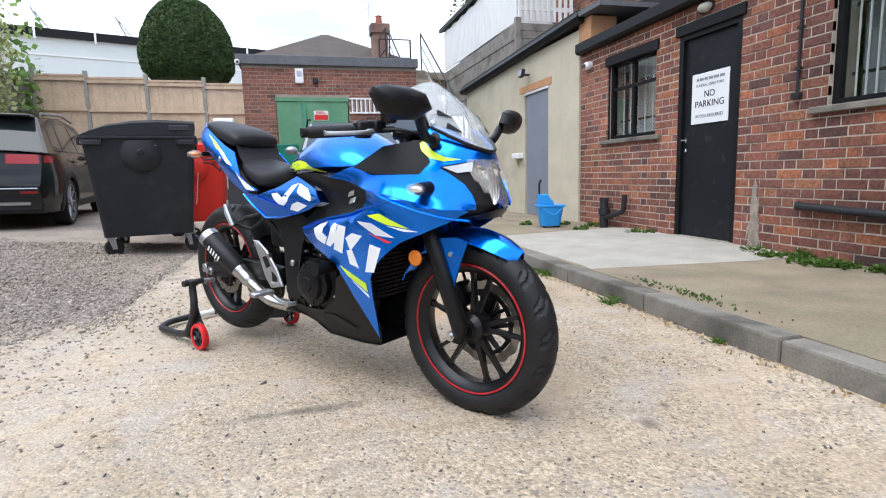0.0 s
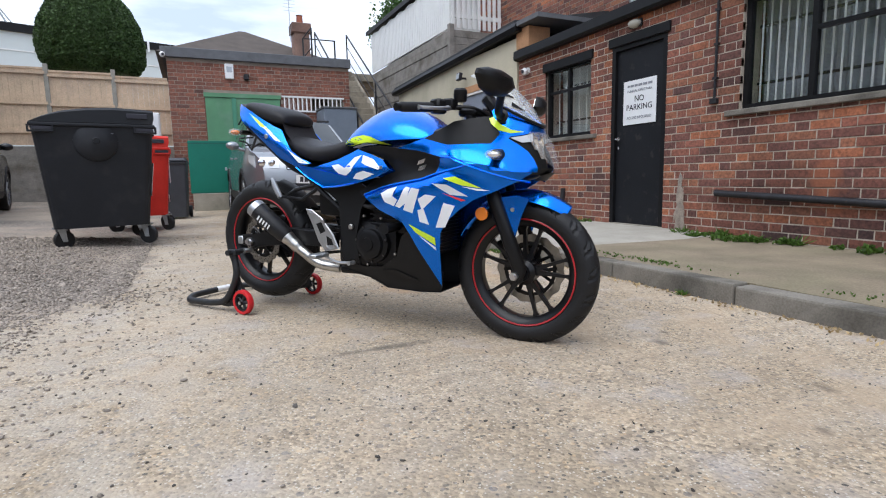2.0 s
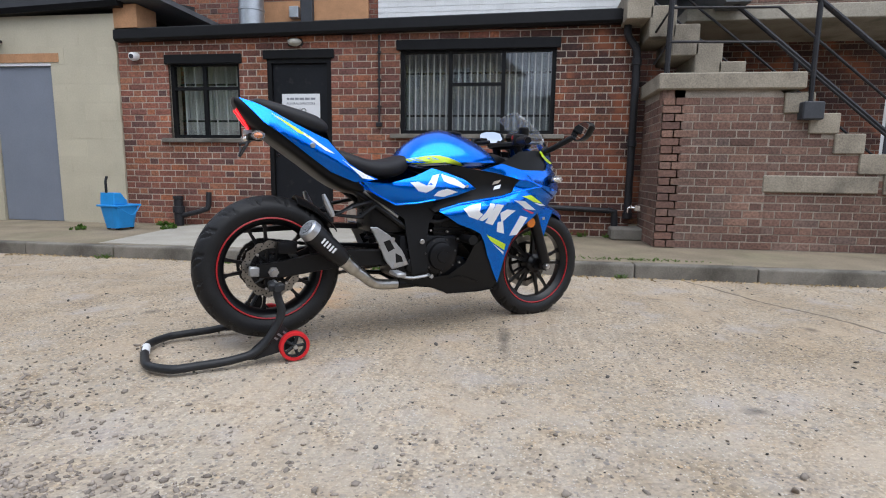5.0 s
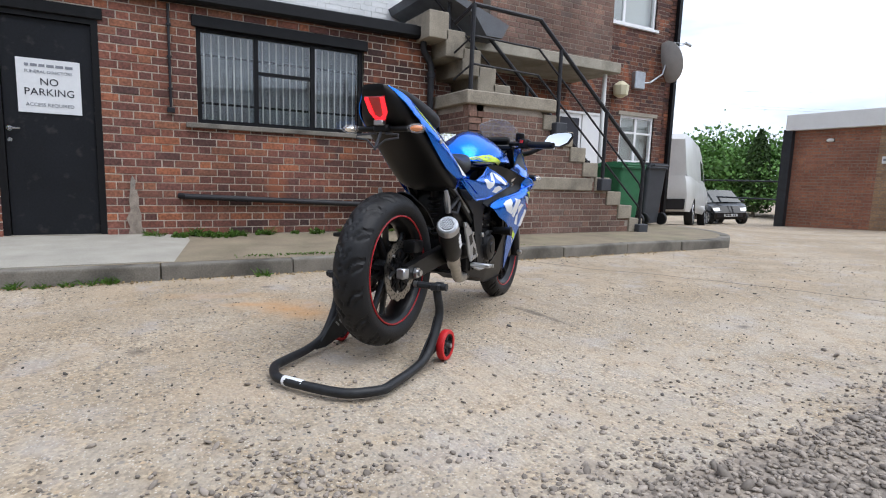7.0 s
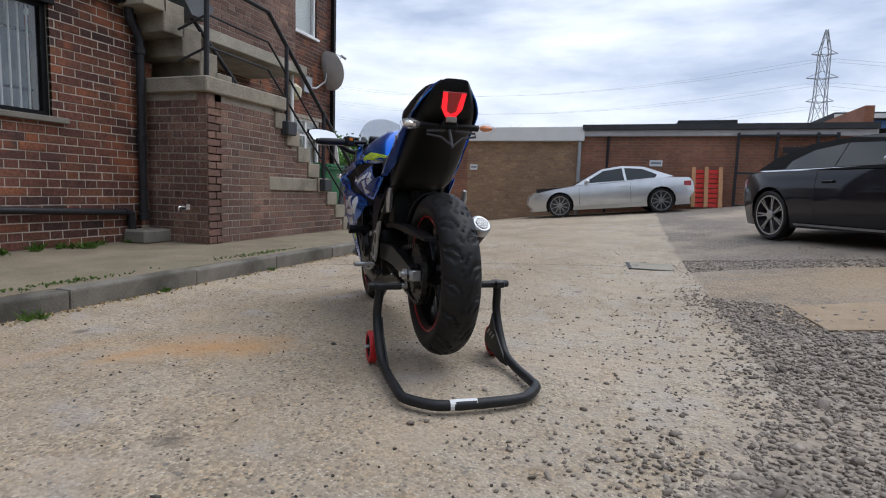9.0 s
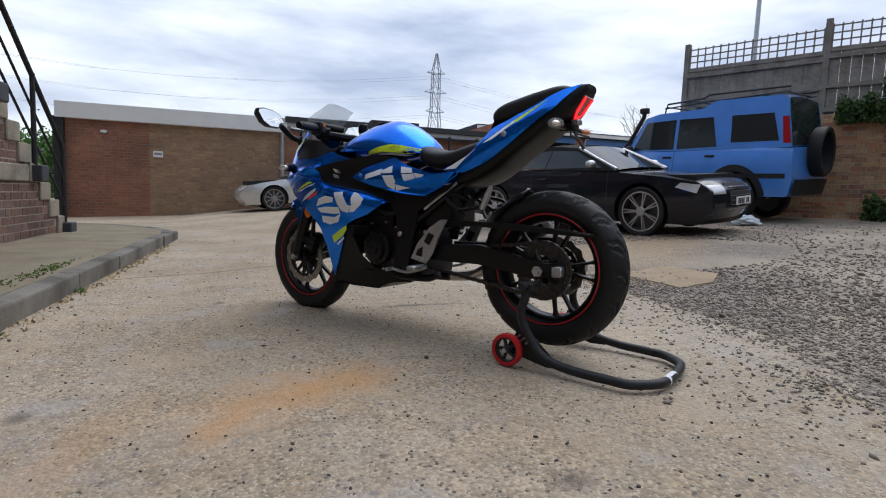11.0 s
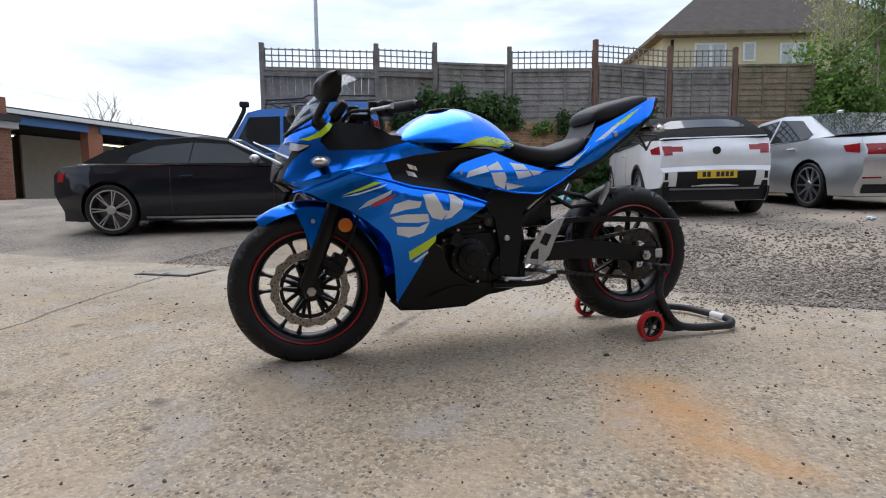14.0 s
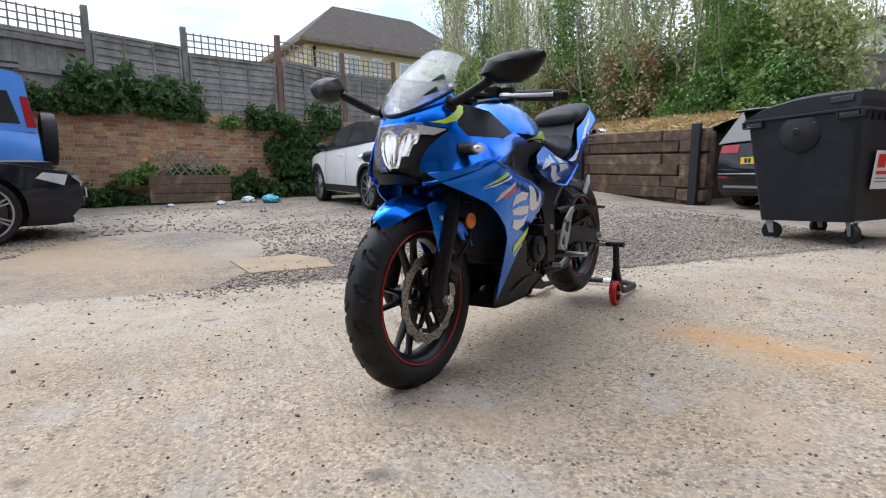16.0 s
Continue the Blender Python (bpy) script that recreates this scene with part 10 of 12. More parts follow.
def convertible():
    front = [(2.18, 0.24), (2.32, 0.40), (2.30, 0.62), (2.16, 0.74)]
    rear = [(-2.02, 0.32), (-2.16, 0.56), (-2.14, 0.82), (-2.03, 0.92)]
    c = Car("convertible", stand_on(-4.21, -4.50, 115.4, scale=0.909, tall=0.93), "graphite convertible with closed black fabric roof", P_GRAPHITE, 0.925, front + [(1.7, 0.82), (0.95, 0.90), (0, 0.92), (-1.5, 0.96)] + rear[::-1], 0.19, (1.40, -1.35), 0.345, "twin", bow=0.12)
    c.ends(front, rear)
    c.glass([("front", [(1.00, 0.91), (0.28, 1.26)]), ("roof", [(0.28, 1.26), (-0.25, 1.315), (-0.85, 1.285), (-1.40, 1.14), (-1.72, 0.97)])],
            [[(0.78, 0.955), (0.26, 1.215), (-0.22, 1.245), (-0.26, 0.965)], [(-0.275, 0.965), (-0.235, 1.245), (-0.72, 1.20), (-1.05, 1.08), (-1.12, 0.975)]], M_SOFTTOP, M_SOFTTOP, 0.22)
    c.on_side("chrome_belt", [(0.85, 0.925), (0.85, 0.945), (-1.75, 0.975), (-1.75, 0.957)], M_CHROME, 0.006)
    for s in (-1, 1):
        bm = bmesh.new()
        tube(bm, [(0.98, s * 0.80, 0.93), (0.60, s * 0.745, 1.105), (0.26, s * 0.67, 1.265)], 0.026, 8)
        part("screen_pillar", bm, M_ALLOY, c.root, "bright windscreen pillar", smooth=True)
        c.wrap("headlamp", 0.58, 0.70, s * 0.46, s * 0.86, 1, M_HEADLAMP)
        c.wrap("fog_grille", 0.30, 0.46, s * 0.46, s * 0.82, 1, M_INK)
        c.wrap("tail_lamp", 0.70, 0.84, s * 0.42, s * 0.86, -1, M_TAILLAMP)
    c.wrap("grille", 0.34, 0.72, -0.38, 0.38, 1, M_INK, 0.014)
    for k in range(6):
        c.wrap("grille_bar", 0.37 + 0.06 * k, 0.378 + 0.06 * k, -0.36, 0.36, 1, M_ALLOY, 0.024)
    c.plate(1, 0.48, M_WHITEPLATE)
    c.on_side("headlamp", [(2.14, 0.60), (1.88, 0.68), (1.95, 0.74), (2.18, 0.71)], M_HEADLAMP)
    c.on_side("tail_lamp", [(-2.08, 0.72), (-1.98, 0.74), (-1.94, 0.86), (-2.06, 0.86)], M_TAILLAMP)
    c.on_side("sill_strip", [(0.92, 0.21), (0.92, 0.235), (-0.88, 0.25), (-0.88, 0.225)], M_ALLOY, 0.02)
    c.mirrors(0.66, 0.95, M_ALLOY, 0.15)
    c.handles(((-0.30, 0.79),), P_GRAPHITE)
    c.seams((0.88, -0.52), 0.30, 0.92)


def offroader_blue():
    front = [(2.15, 0.42), (2.22, 0.62), (2.18, 0.98)]
    rear = [(-2.15, 0.46), (-2.20, 0.70), (-2.16, 1.15)]
    c = Car("offroader", stand_on(-6.95, -5.43, -69.4, scale=0.88, tall=1.02), "boxy sky-blue off-roader with roof rack, snorkel and spare wheel", P_BLUECAR, 0.90, front + [(2.05, 1.10), (1.0, 1.15), (0, 1.14), (-1.9, 1.16)] + rear[::-1], 0.42, (1.27, -1.27), 0.38, "off", arch=0.09, taper=0.12)
    c.ends(front, rear)
    c.glass([("front", [(1.02, 1.15), (0.62, 1.74)]), ("roof", [(0.62, 1.74), (0.35, 1.80), (-0.55, 1.83), (-0.80, 1.94), (-1.9, 1.94), (-2.02, 1.88)]), ("rear", [(-2.02, 1.88), (-2.15, 1.16)])],
            [[(0.86, 1.18), (0.58, 1.66), (-0.05, 1.68), (-0.05, 1.18)], [(-0.12, 1.18), (-0.12, 1.68), (-0.78, 1.68), (-0.90, 1.20)], [(-1.15, 1.26), (-1.12, 1.68), (-1.82, 1.68), (-1.95, 1.26)]], P_BLUECAR, P_BLUECAR, 0.13)
    c.on_side("side_trim", [(0.88, 0.70), (0.88, 0.77), (-2.1, 0.77), (-2.1, 0.70)], M_CARTRIM, 0.008)
    c.on_side("sill_trim", [(0.80, 0.43), (0.80, 0.60), (-0.8, 0.60), (-0.8, 0.43)], M_CARTRIM, 0.008)
    for s in (-1, 1):
        c.wrap("tail_lamp", 1.20, 1.55, s * 0.72, s * 0.80, -1, M_TAILLAMP)
        bm = bmesh.new()
        skin(bm, [(-2.14, 1.22), (-2.02, 1.22), (-1.96, 1.62), (-2.06, 1.62)], c.gw, s, 0.01, 0.2, 0.008)
        part("tail_lamp", bm, M_TAILLAMP, c.root)
        bm = bmesh.new()
        tube(bm, [(0.3, s * 0.60, 1.80), (0.25, s * 0.60, 1.97), (-0.5, s * 0.60, 2.01), (-0.6, s * 0.60, 2.06), (-2.0, s * 0.60, 2.06)], 0.016, 8)
        tube(bm, [(0.3, s * 0.60, 1.90), (-0.6, s * 0.60, 1.95), (-2.0, s * 0.60, 1.99)], 0.012, 8)
        part("rack_rail", bm, M_IRON, c.root)
    for k in range(7):
        bm = bmesh.new()
        tube(bm, [(0.25 - 0.36 * k, -0.60, 1.92 + 0.012 * k), (0.25 - 0.36 * k, 0.60, 1.92 + 0.012 * k)], 0.012, 6)
        part("rack_bar", bm, M_IRON, c.root)
    bm = bmesh.new()
    tube(bm, curve_pts([(1.35, 0.86, 1.08), (1.05, 0.86, 1.20), (0.72, 0.76, 1.70), (0.68, 0.75, 1.84)], 5), 0.042, 10)
    box(bm, (0.58, 0.69, 1.83), (0.76, 0.81, 1.93), None, 0.02)
    part("snorkel", bm, M_CARTRIM, c.root, "black raised air intake", smooth=True)
    ty, rim, sp = car_wheel_meshes(0.38, "off")
    o = new("spare_wheel", ty)
    o.parent = c.root
    o.matrix_basis = pose(-2.34, -0.05, 1.10, 0, 0, 90)
    c.wrap("bumper_trim", 0.44, 0.68, -0.84, 0.84, -1, M_CARTRIM, 0.05)
    c.mirrors(0.84, 1.14, M_CARTRIM)
    c.handles(((0.05, 1.04), (-0.80, 1.05)), M_CARTRIM)
    c.seams((-0.085, 0.86), 0.62, 1.14)


def crossover_white():
    front = [(2.05, 0.34), (2.12, 0.58), (2.02, 0.86)]
    rear = [(-2.04, 0.36), (-2.15, 0.56), (-2.16, 0.66), (-2.10, 0.72), (-2.11, 0.92), (-2.00, 1.10)]
    c = Car("crossover", stand_on(-7.62, 1.56, -168.5, scale=0.91), "white crossover convertible with black fabric roof, seen from behind", P_WHITECAR, 0.905, front + [(1.0, 1.02), (0, 1.06), (-1.75, 1.13)] + rear[::-1], 0.24, (1.30, -1.30), 0.345, "ten", arch=0.04)
    c.ends(front, rear)
    c.glass([("front", [(1.0, 1.02), (0.30, 1.46)]), ("roof", [(0.30, 1.46), (-0.4, 1.53), (-1.15, 1.47), (-1.66, 1.24), (-1.80, 1.13)])],
            [[(0.72, 1.09), (0.26, 1.40), (-0.30, 1.46), (-0.30, 1.12)], [(-0.36, 1.12), (-0.36, 1.46), (-0.95, 1.40), (-1.15, 1.16)]], M_SOFTTOP, M_SOFTTOP, 0.20)
    # rear screen set into the fabric
    rows = []
    for k, q in enumerate(np.linspace(0.30, 0.88, 7)):
        x, z = -1.15 - 0.51 * q, 1.47 - 0.23 * q
        half = (0.42, 0.50, 0.53, 0.55, 0.57, 0.575, 0.53)[k]
        rows.append([(x - 0.004, v * half, z + 0.035 * (1 - (v * half / c.gw(x, z)) ** 2) + 0.007) for v in np.linspace(-1, 1, 9)])
    bm = bmesh.new()
    rings(bm, rows, cap=False, close=False)
    part("rear_window", bm, M_CARGLASS, c.root, smooth=True)
    for s in (-1, 1):
        c.wrap("tail_lamp", 0.90, 1.03, s * 0.58, s * 0.95, -1, M_TAILLAMP, label="wide red tail lamp")
        c.wrap("lamp_tongue", 0.95, 1.02, s * 0.44, s * 0.585, -1, M_TAILLAMP, label="narrow inner end of the tail lamp")
        c.on_side("lower_trim", [(-2.13, 0.25), (-2.14, 0.44), (-1.76, 0.40), (-1.72, 0.25)], M_CARTRIM, 0.008, 0.008, (s,))
        c.on_side("tail_lamp", [(-2.08, 0.91), (-2.04, 1.03), (-1.84, 0.99), (-1.90, 0.92)], M_TAILLAMP, 0.005, 0.01, (s,), "red return of the tail lamp round the corner")
        c.wrap("vent", 0.55, 0.65, s * 0.64, s * 0.93, -1, M_CARTRIM)
        c.wrap("lower_vent", 0.455, 0.52, s * 0.62, s * 0.93, -1, M_CARTRIM)
    c.wrap("bumper_trim", 0.245, 0.45, -0.95, 0.95, -1, M_CARTRIM, 0.014)
    c.wrap("diffuser_band", 0.44, 0.66, -0.52, 0.52, -1, M_CARTRIM, 0.010)
    c.wrap("silver_strip", 0.40, 0.425, -0.60, 0.60, -1, M_ALLOY, 0.024)
    c.plate(-1, 0.62, M_YELLOWPLATE)
    bm = bmesh.new()
    disc(bm, 0.055, 0.012, pose(-2.158, 0, 0.95, 0, 90), 20)
    part("badge", bm, M_CARTRIM, c.root)
    part("spoiler", boxm((-2.05, -0.70, 1.130), (-1.84, 0.70, 1.148), bevel=0.008), P_WHITECAR, c.root)
    part("spoiler_trim", boxm((-2.0, -0.68, 1.115), (-1.86, 0.68, 1.137)), M_CARTRIM, c.root)
    c.on_side("sill_trim", [(0.88, 0.25), (0.88, 0.38), (-0.88, 0.38), (-0.88, 0.25)], M_CARTRIM, 0.008)
    c.mirrors(0.72, 1.05, M_CARTRIM)
    c.handles(((-0.1, 0.93),), P_WHITECAR)
    c.seams((0.75, -0.35), 0.4, 1.02)


def saloon_silver():
    front = [(2.28, 0.26), (2.36, 0.46), (2.26, 0.72)]
    rear = [(-2.16, 0.30), (-2.28, 0.52), (-2.28, 0.82), (-2.18, 0.99)]
    c = Car("saloon", stand_on(-9.0, 3.75, -160), "dirty silver four-door saloon, seen from behind", P_SILVER, 0.90, front + [(1.0, 0.92), (0, 0.94), (-1.5, 1.02)] + rear[::-1], 0.20, (1.42, -1.38), 0.335, "ten", taper=0.15, bow=0.10)
    c.ends(front, rear)
    c.glass([("front", [(1.0, 0.92), (0.25, 1.36)]), ("roof", [(0.25, 1.36), (-0.4, 1.42), (-1.0, 1.37)]), ("rear", [(-1.0, 1.37), (-1.72, 1.03)])],
            [[(0.70, 0.97), (0.20, 1.31), (-0.30, 1.36), (-0.30, 0.99)], [(-0.36, 0.99), (-0.36, 1.36), (-0.92, 1.31), (-1.32, 1.08), (-1.25, 1.01)]], P_SILVER, P_SILVER, 0.21)
    for s in (-1, 1):
        c.wrap("tail_lamp", 0.76, 0.90, s * 0.40, s * 0.87, -1, M_TAILLAMP, label="red L-shaped tail lamp")
        c.on_side("tail_lamp", [(-2.22, 0.78), (-2.20, 0.91), (-1.98, 0.89), (-2.04, 0.80)], M_TAILLAMP, 0.005, 0.01, (s,), "red return of the tail lamp round the corner")
        c.wrap("reflector", 0.44, 0.46, s * 0.52, s * 0.76, -1, M_TAILLAMP)
    c.wrap("bumper_trim", 0.24, 0.36, -0.70, 0.70, -1, M_CARTRIM, 0.010)
    c.plate(-1, 0.78, M_YELLOWPLATE)
    bm = bmesh.new()
    disc(bm, 0.042, 0.012, pose(-2.345, 0, 0.925, 0, 90), 20)
    part("badge", bm, M_CARTRIM, c.root)
    bm = bmesh.new()
    box(bm, (-0.80, -0.02, 1.43), (-0.68, 0.02, 1.475), None, 0.01)
    part("antenna_fin", bm, P_SILVER, c.root)
    c.mirrors(0.70, 0.95, P_SILVER)
    c.handles(((-0.05, 0.84), (-0.95, 0.87)), P_SILVER)
    c.seams((0.78, -0.33), 0.3, 0.95)


def city_car():
    front = [(1.25, 0.28), (1.34, 0.48), (1.18, 0.76)]
    rear = [(-1.25, 0.3), (-1.32, 0.7), (-1.22, 0.95)]
    c = Car("city_car", stand_on(8.85, -14.85, 150, 0.9, 0.80, 0.74), "small black two-seat city car beyond the house corner", P_BLACK, 0.77, front + [(0.75, 0.92), (0.0, 0.94)] + rear[::-1], 0.22, (0.92, -0.92), 0.29, "five")
    c.ends(front, rear)
    c.glass([("front", [(0.80, 0.92), (0.25, 1.46)]), ("roof", [(0.25, 1.46), (-0.4, 1.53), (-1.0, 1.45)]), ("rear", [(-1.0, 1.45), (-1.24, 0.96)])],
            [[(0.62, 0.96), (0.22, 1.40), (-0.42, 1.44), (-0.42, 0.97)], [(-0.5, 0.98), (-0.5, 1.43), (-0.92, 1.38), (-1.1, 1.0)]], P_BLACK, P_BLACK, 0.2)
    for s in (-1, 1):
        c.wrap("headlamp", 0.56, 0.70, s * 0.40, s * 0.70, 1, M_HEADLAMP)
    c.wrap("grille", 0.30, 0.44, -0.5, 0.5, 1, M_INK, 0.01)
    c.plate(1, 0.38, M_WHITEPLATE)
    c.mirrors(0.55, 0.95, P_BLACK)


def van_white():
    front = [(2.6, 0.4), (2.75, 0.8), (2.55, 1.2)]
    rear = [(-2.55, 0.45), (-2.60, 0.9), (-2.58, 1.3)]
    c = Car("van", stand_on(7.66, -10.95, -60, 1.6, 0.9), "tall dirty white panel van seen from behind", P_WHITEVAN, 0.98, front + [(1.8, 1.3), (0, 1.3)] + rear[::-1], 0.35, (1.7, -1.6), 0.34, "off", taper=0.10)
    c.ends(front, rear)
    c.glass([("front", [(1.9, 1.3), (1.2, 2.2)]), ("roof", [(1.2, 2.2), (0.6, 2.42), (-2.3, 2.42), (-2.52, 2.25), (-2.56, 1.3)])], [[(1.55, 1.4), (1.15, 1.95), (0.6, 2.0), (0.6, 1.4)]], P_WHITEVAN, P_WHITEVAN, 0.10)
    c.wrap("bumper_trim", 0.40, 0.68, -0.94, 0.94, -1, M_CARTRIM, 0.04)
    for s in (-1, 1):
        c.wrap("tail_lamp", 0.75, 1.15, s * 0.86, s * 0.95, -1, M_TAILLAMP)
    c.plate(-1, 0.95, M_YELLOWPLATE)
    part("door_gap", boxm((-2.66, -0.01, 0.75), (-2.60, 0.01, 2.2)), M_INK, c.root)
    part("door_lock", boxm((-2.68, -0.16, 1.05), (-2.62, -0.04, 1.18), bevel=0.01), M_CARTRIM, c.root)


for make in (suv_black, suv_silver, coupe_silver, convertible, offroader_blue, crossover_white, saloon_silver, city_car, van_white):
    make()

# ---- bins and clutter ----
def frame_box(bm, w0, l0, z0, w1, l1, z1, cx=0.0, cy=0.0, r=0.06):
    """Rounded tapered tub: bottom w0 x l0 at z0, top w1 x l1 at z1."""
    rows = []
    for k in range(5):
        t = k / 4
        w, l, z = w0 + (w1 - w0) * t, l0 + (l1 - l0) * t, z0 + (z1 - z0) * t
        row = []
        for sx, sy, a0 in ((1, 1, 0), (-1, 1, 90), (-1, -1, 180), (1, -1, 270)):
            for a in (0, 30, 60, 90):
                row.append((cx + sx * (w / 2 - r) + r * math.cos(radians(a0 + a)), cy + sy * (l / 2 - r) + r * math.sin(radians(a0 + a)), z))
        rows.append(row)
    rings(bm, rows)


def castor(parent, x, y, turn, r=0.09):
    m = pose(x, y, 0, 0, 0, turn)
    bm = bmesh.new()
    lathe(bm, [(r * 0.45, -0.022), (r * 0.9, -0.024), (r, -0.014), (r, 0.014), (r * 0.9, 0.024), (r * 0.45, 0.022)], 24, m @ pose(0.03, 0, r, 90))
    w = part("castor_wheel", bm, M_RUBBER, parent, smooth=True)
    bm = bmesh.new()
    for s in (-1, 1):
        prism(bm, [(-0.03, 0.20), (0.04, 0.20), (0.05, r - 0.02), (0.01, r - 0.02)], 0.005, m @ pose(0, s * 0.032, 0) @ XZ)
    box(bm, (-0.05, -0.045, 0.195), (0.06, 0.045, 0.21), m)
    disc(bm, 0.012, 0.085, m @ pose(0.03, 0, r, 90), 10)
    part("castor_fork", bm, M_GALV, parent, "galvanised castor fork")


def bulk_bin(m, w, l, top, mat, label, bars, lid_mat=None):
    """Four-wheeled refuse container: short boss face towards -y, long sides along y."""
    b = thing("bulk_bin", m, label, "bin")
    z0, zr = 0.20, top - 0.20
    bm = bmesh.new()
    frame_box(bm, w * 0.80, l * 0.80, z0, w * 0.97, l * 0.97, zr)
    part("body", bm, mat, b)
    bm = bmesh.new()
    box(bm, (-w / 2, -l / 2, zr), (w / 2, l / 2, zr + 0.035), bevel=0.012, seg=2)
    for sx in (-1, 1):
        for sy in (-1, 1):
            x, y = sx * (w / 2 - 0.09), sy * (l / 2 - 0.02)
            box(bm, (x - 0.10, y - 0.03, zr - 0.055), (x + 0.10, y + 0.03, zr - 0.04), bevel=0.004)
            box(bm, (x - 0.10, y - 0.03, zr - 0.05), (x - 0.085, y + 0.03, zr + 0.01))
            box(bm, (x + 0.085, y - 0.03, zr - 0.05), (x + 0.10, y + 0.03, zr + 0.01))
    part("rim", bm, mat, b)
    for sy in (-1, 1):
        bm = bmesh.new()
        yf = sy * (l * 0.485 - 0.01)
        prof = [(0.19, 0.0), (0.185, 0.032), (0.15, 0.055), (0.08, 0.072), (0.0001, 0.078)]
        lathe(bm, prof, 36, pose(0, yf - sy * 0.035, zr - 0.13, 90 if sy < 0 else -90))
        bmesh.ops.bisect_plane(bm, geom=bm.verts[:] + bm.edges[:] + bm.faces[:], plane_co=(0, 0, zr - 0.01), plane_no=(0, 0, 1), clear_outer=True)
        boss = part("trunnion_boss", bm, mat, b, "moulded round lifting boss", smooth=True)
        bm = bmesh.new()
        lathe(bm, [(0.034, 0.0), (0.034, 0.03), (0.024, 0.036), (0.022, 0.02), (0.0001, 0.02)], 20, pose(0, yf + sy * 0.012, zr - 0.13, 90 if sy < 0 else -90))
        part("trunnion", bm, mat, boss, smooth=True)
        if sy < 0:
            bm = bmesh.new()
            rng = random.Random(5)
            for k in range(26):
                a, q = rng.uniform(0.3, 2.84), abs(rng.gauss(0, 0.045))
                x, z = q * math.cos(a) * 1.3, q * math.sin(a)
                r = math.hypot(x, z)
                y = yf - 0.020 - 0.003 + 0.02 * r
                box(bm, (x - 0.018, y - 0.001, zr - 0.10 + z), (x + 0.014, y, zr - 0.10 + z + 0.005), pose(0, 0, 0, 0, rng.uniform(-1, 1)))
            part("scuff", bm, M_INKGREY, boss, "pale scuff marks")
    # arched lid with hand slots
    prof = [(-w / 2 + 0.01, 0.0), (-w / 2 + 0.10, 0.05), (-w * 0.26, 0.105), (-w * 0.05, 0.142), (w * 0.16, 0.155), (w * 0.30, 0.150), (w / 2 - 0.005, 0.140), (w / 2 - 0.005, 0.065), (w / 2 - 0.02, 0.0)]
    bm = bmesh.new()
    rows = []
    for y, s in ((-l / 2 + 0.005, 0.82), (-l / 2 + 0.03, 0.98), (-l / 4, 1.0), (0, 1.03), (l / 4, 1.0), (l / 2 - 0.03, 0.98), (l / 2 - 0.005, 0.82)):
        rows.append([(x, y, zr + 0.037 + z * s) for x, z in prof])
    rings(bm, rows)
    lid = part("lid", bm, lid_mat or mat, b)
    for sy in (-1, 1):
        y = sy * (l / 2 + 0.004)
        part("hand_slot", boxm((w / 2 - 0.24, y - 0.006, zr + 0.085), (w / 2 - 0.06, y + 0.006, zr + 0.135), bevel=0.004), M_INK, lid)
        for sx in (-1, 1):
            part("rim_slot", boxm((sx * (w / 2 - 0.095) - 0.075, sy * (l / 2 + 0.002) - 0.004, zr - 0.034), (sx * (w / 2 - 0.095) + 0.075, sy * (l / 2 + 0.002) + 0.004, zr - 0.004)), M_INK, b)
    for k in range(11):
        y = -l / 2 + 0.12 + k * (l - 0.24) / 10
        part("rib", boxm((w * 0.478, y - 0.008, zr - 0.07), (w * 0.498, y + 0.008, zr - 0.002)), mat, b)
    if bars == "notice":
        xn = w * 0.458
        tilt = pose(xn, 0, 0.66, 0, 7.0)
        plate = part("notice", boxm((0.0, -0.30, -0.17), (0.006, 0.02, 0.17), tilt @ pose(0.012, -0.05, 0)), M_SIGNWHITE, b, "white paper notice with red block")
        part("red_block", boxm((0.007, -0.26, 0.02), (0.009, -0.12, 0.14), tilt @ pose(0.012, -0.05, 0)), M_RED, plate)
        part("print_bar", boxm((0.007, -0.26, -0.04), (0.009, -0.02, -0.01), tilt @ pose(0.012, -0.05, 0)), M_RED, plate)
        for k in range(2):
            part("print_bar", boxm((0.007, -0.26, -0.08 - 0.03 * k), (0.009, -0.04, -0.068 - 0.03 * k), tilt @ pose(0.012, -0.05, 0)), M_INKGREY, plate)
    else:
        for k in range(3):
            part("print_bar", boxm((w * 0.472, -0.16 + 0.07 * k, 0.62), (w * 0.476 + 0.006, -0.14 + 0.07 * k, 0.95 - 0.06 * k), pose(0, 0, 0)), M_SIGNWHITE, b)
        part("print_bar", boxm((w * 0.44, -0.16, 0.36), (w * 0.448, 0.1, 0.46)), M_SIGNWHITE, b)
    for x, y, t in ((-w * 0.36, -l * 0.32, 20), (w * 0.36, -l * 0.32, -35), (-w * 0.36, l * 0.34, 60), (w * 0.36, l * 0.34, 10)):
        castor(b, x, y, t)
    return b


bulk_bin(pose(-1.81, 4.77, gz(-1.8, 4.6) + 0.004, 0, 0, 9.5), 1.02, 1.34, 1.36, M_BINBLACK, "large black plastic four-wheeled bin with arched lid", "notice")
bulk_bin(pose(-1.56, 6.30, gz(-1.5, 6.3) + 0.004, 0, 0, 3), 0.82, 0.86, 1.24, M_RED, "bright red plastic four-wheeled bin with white lettering bars", "bars")


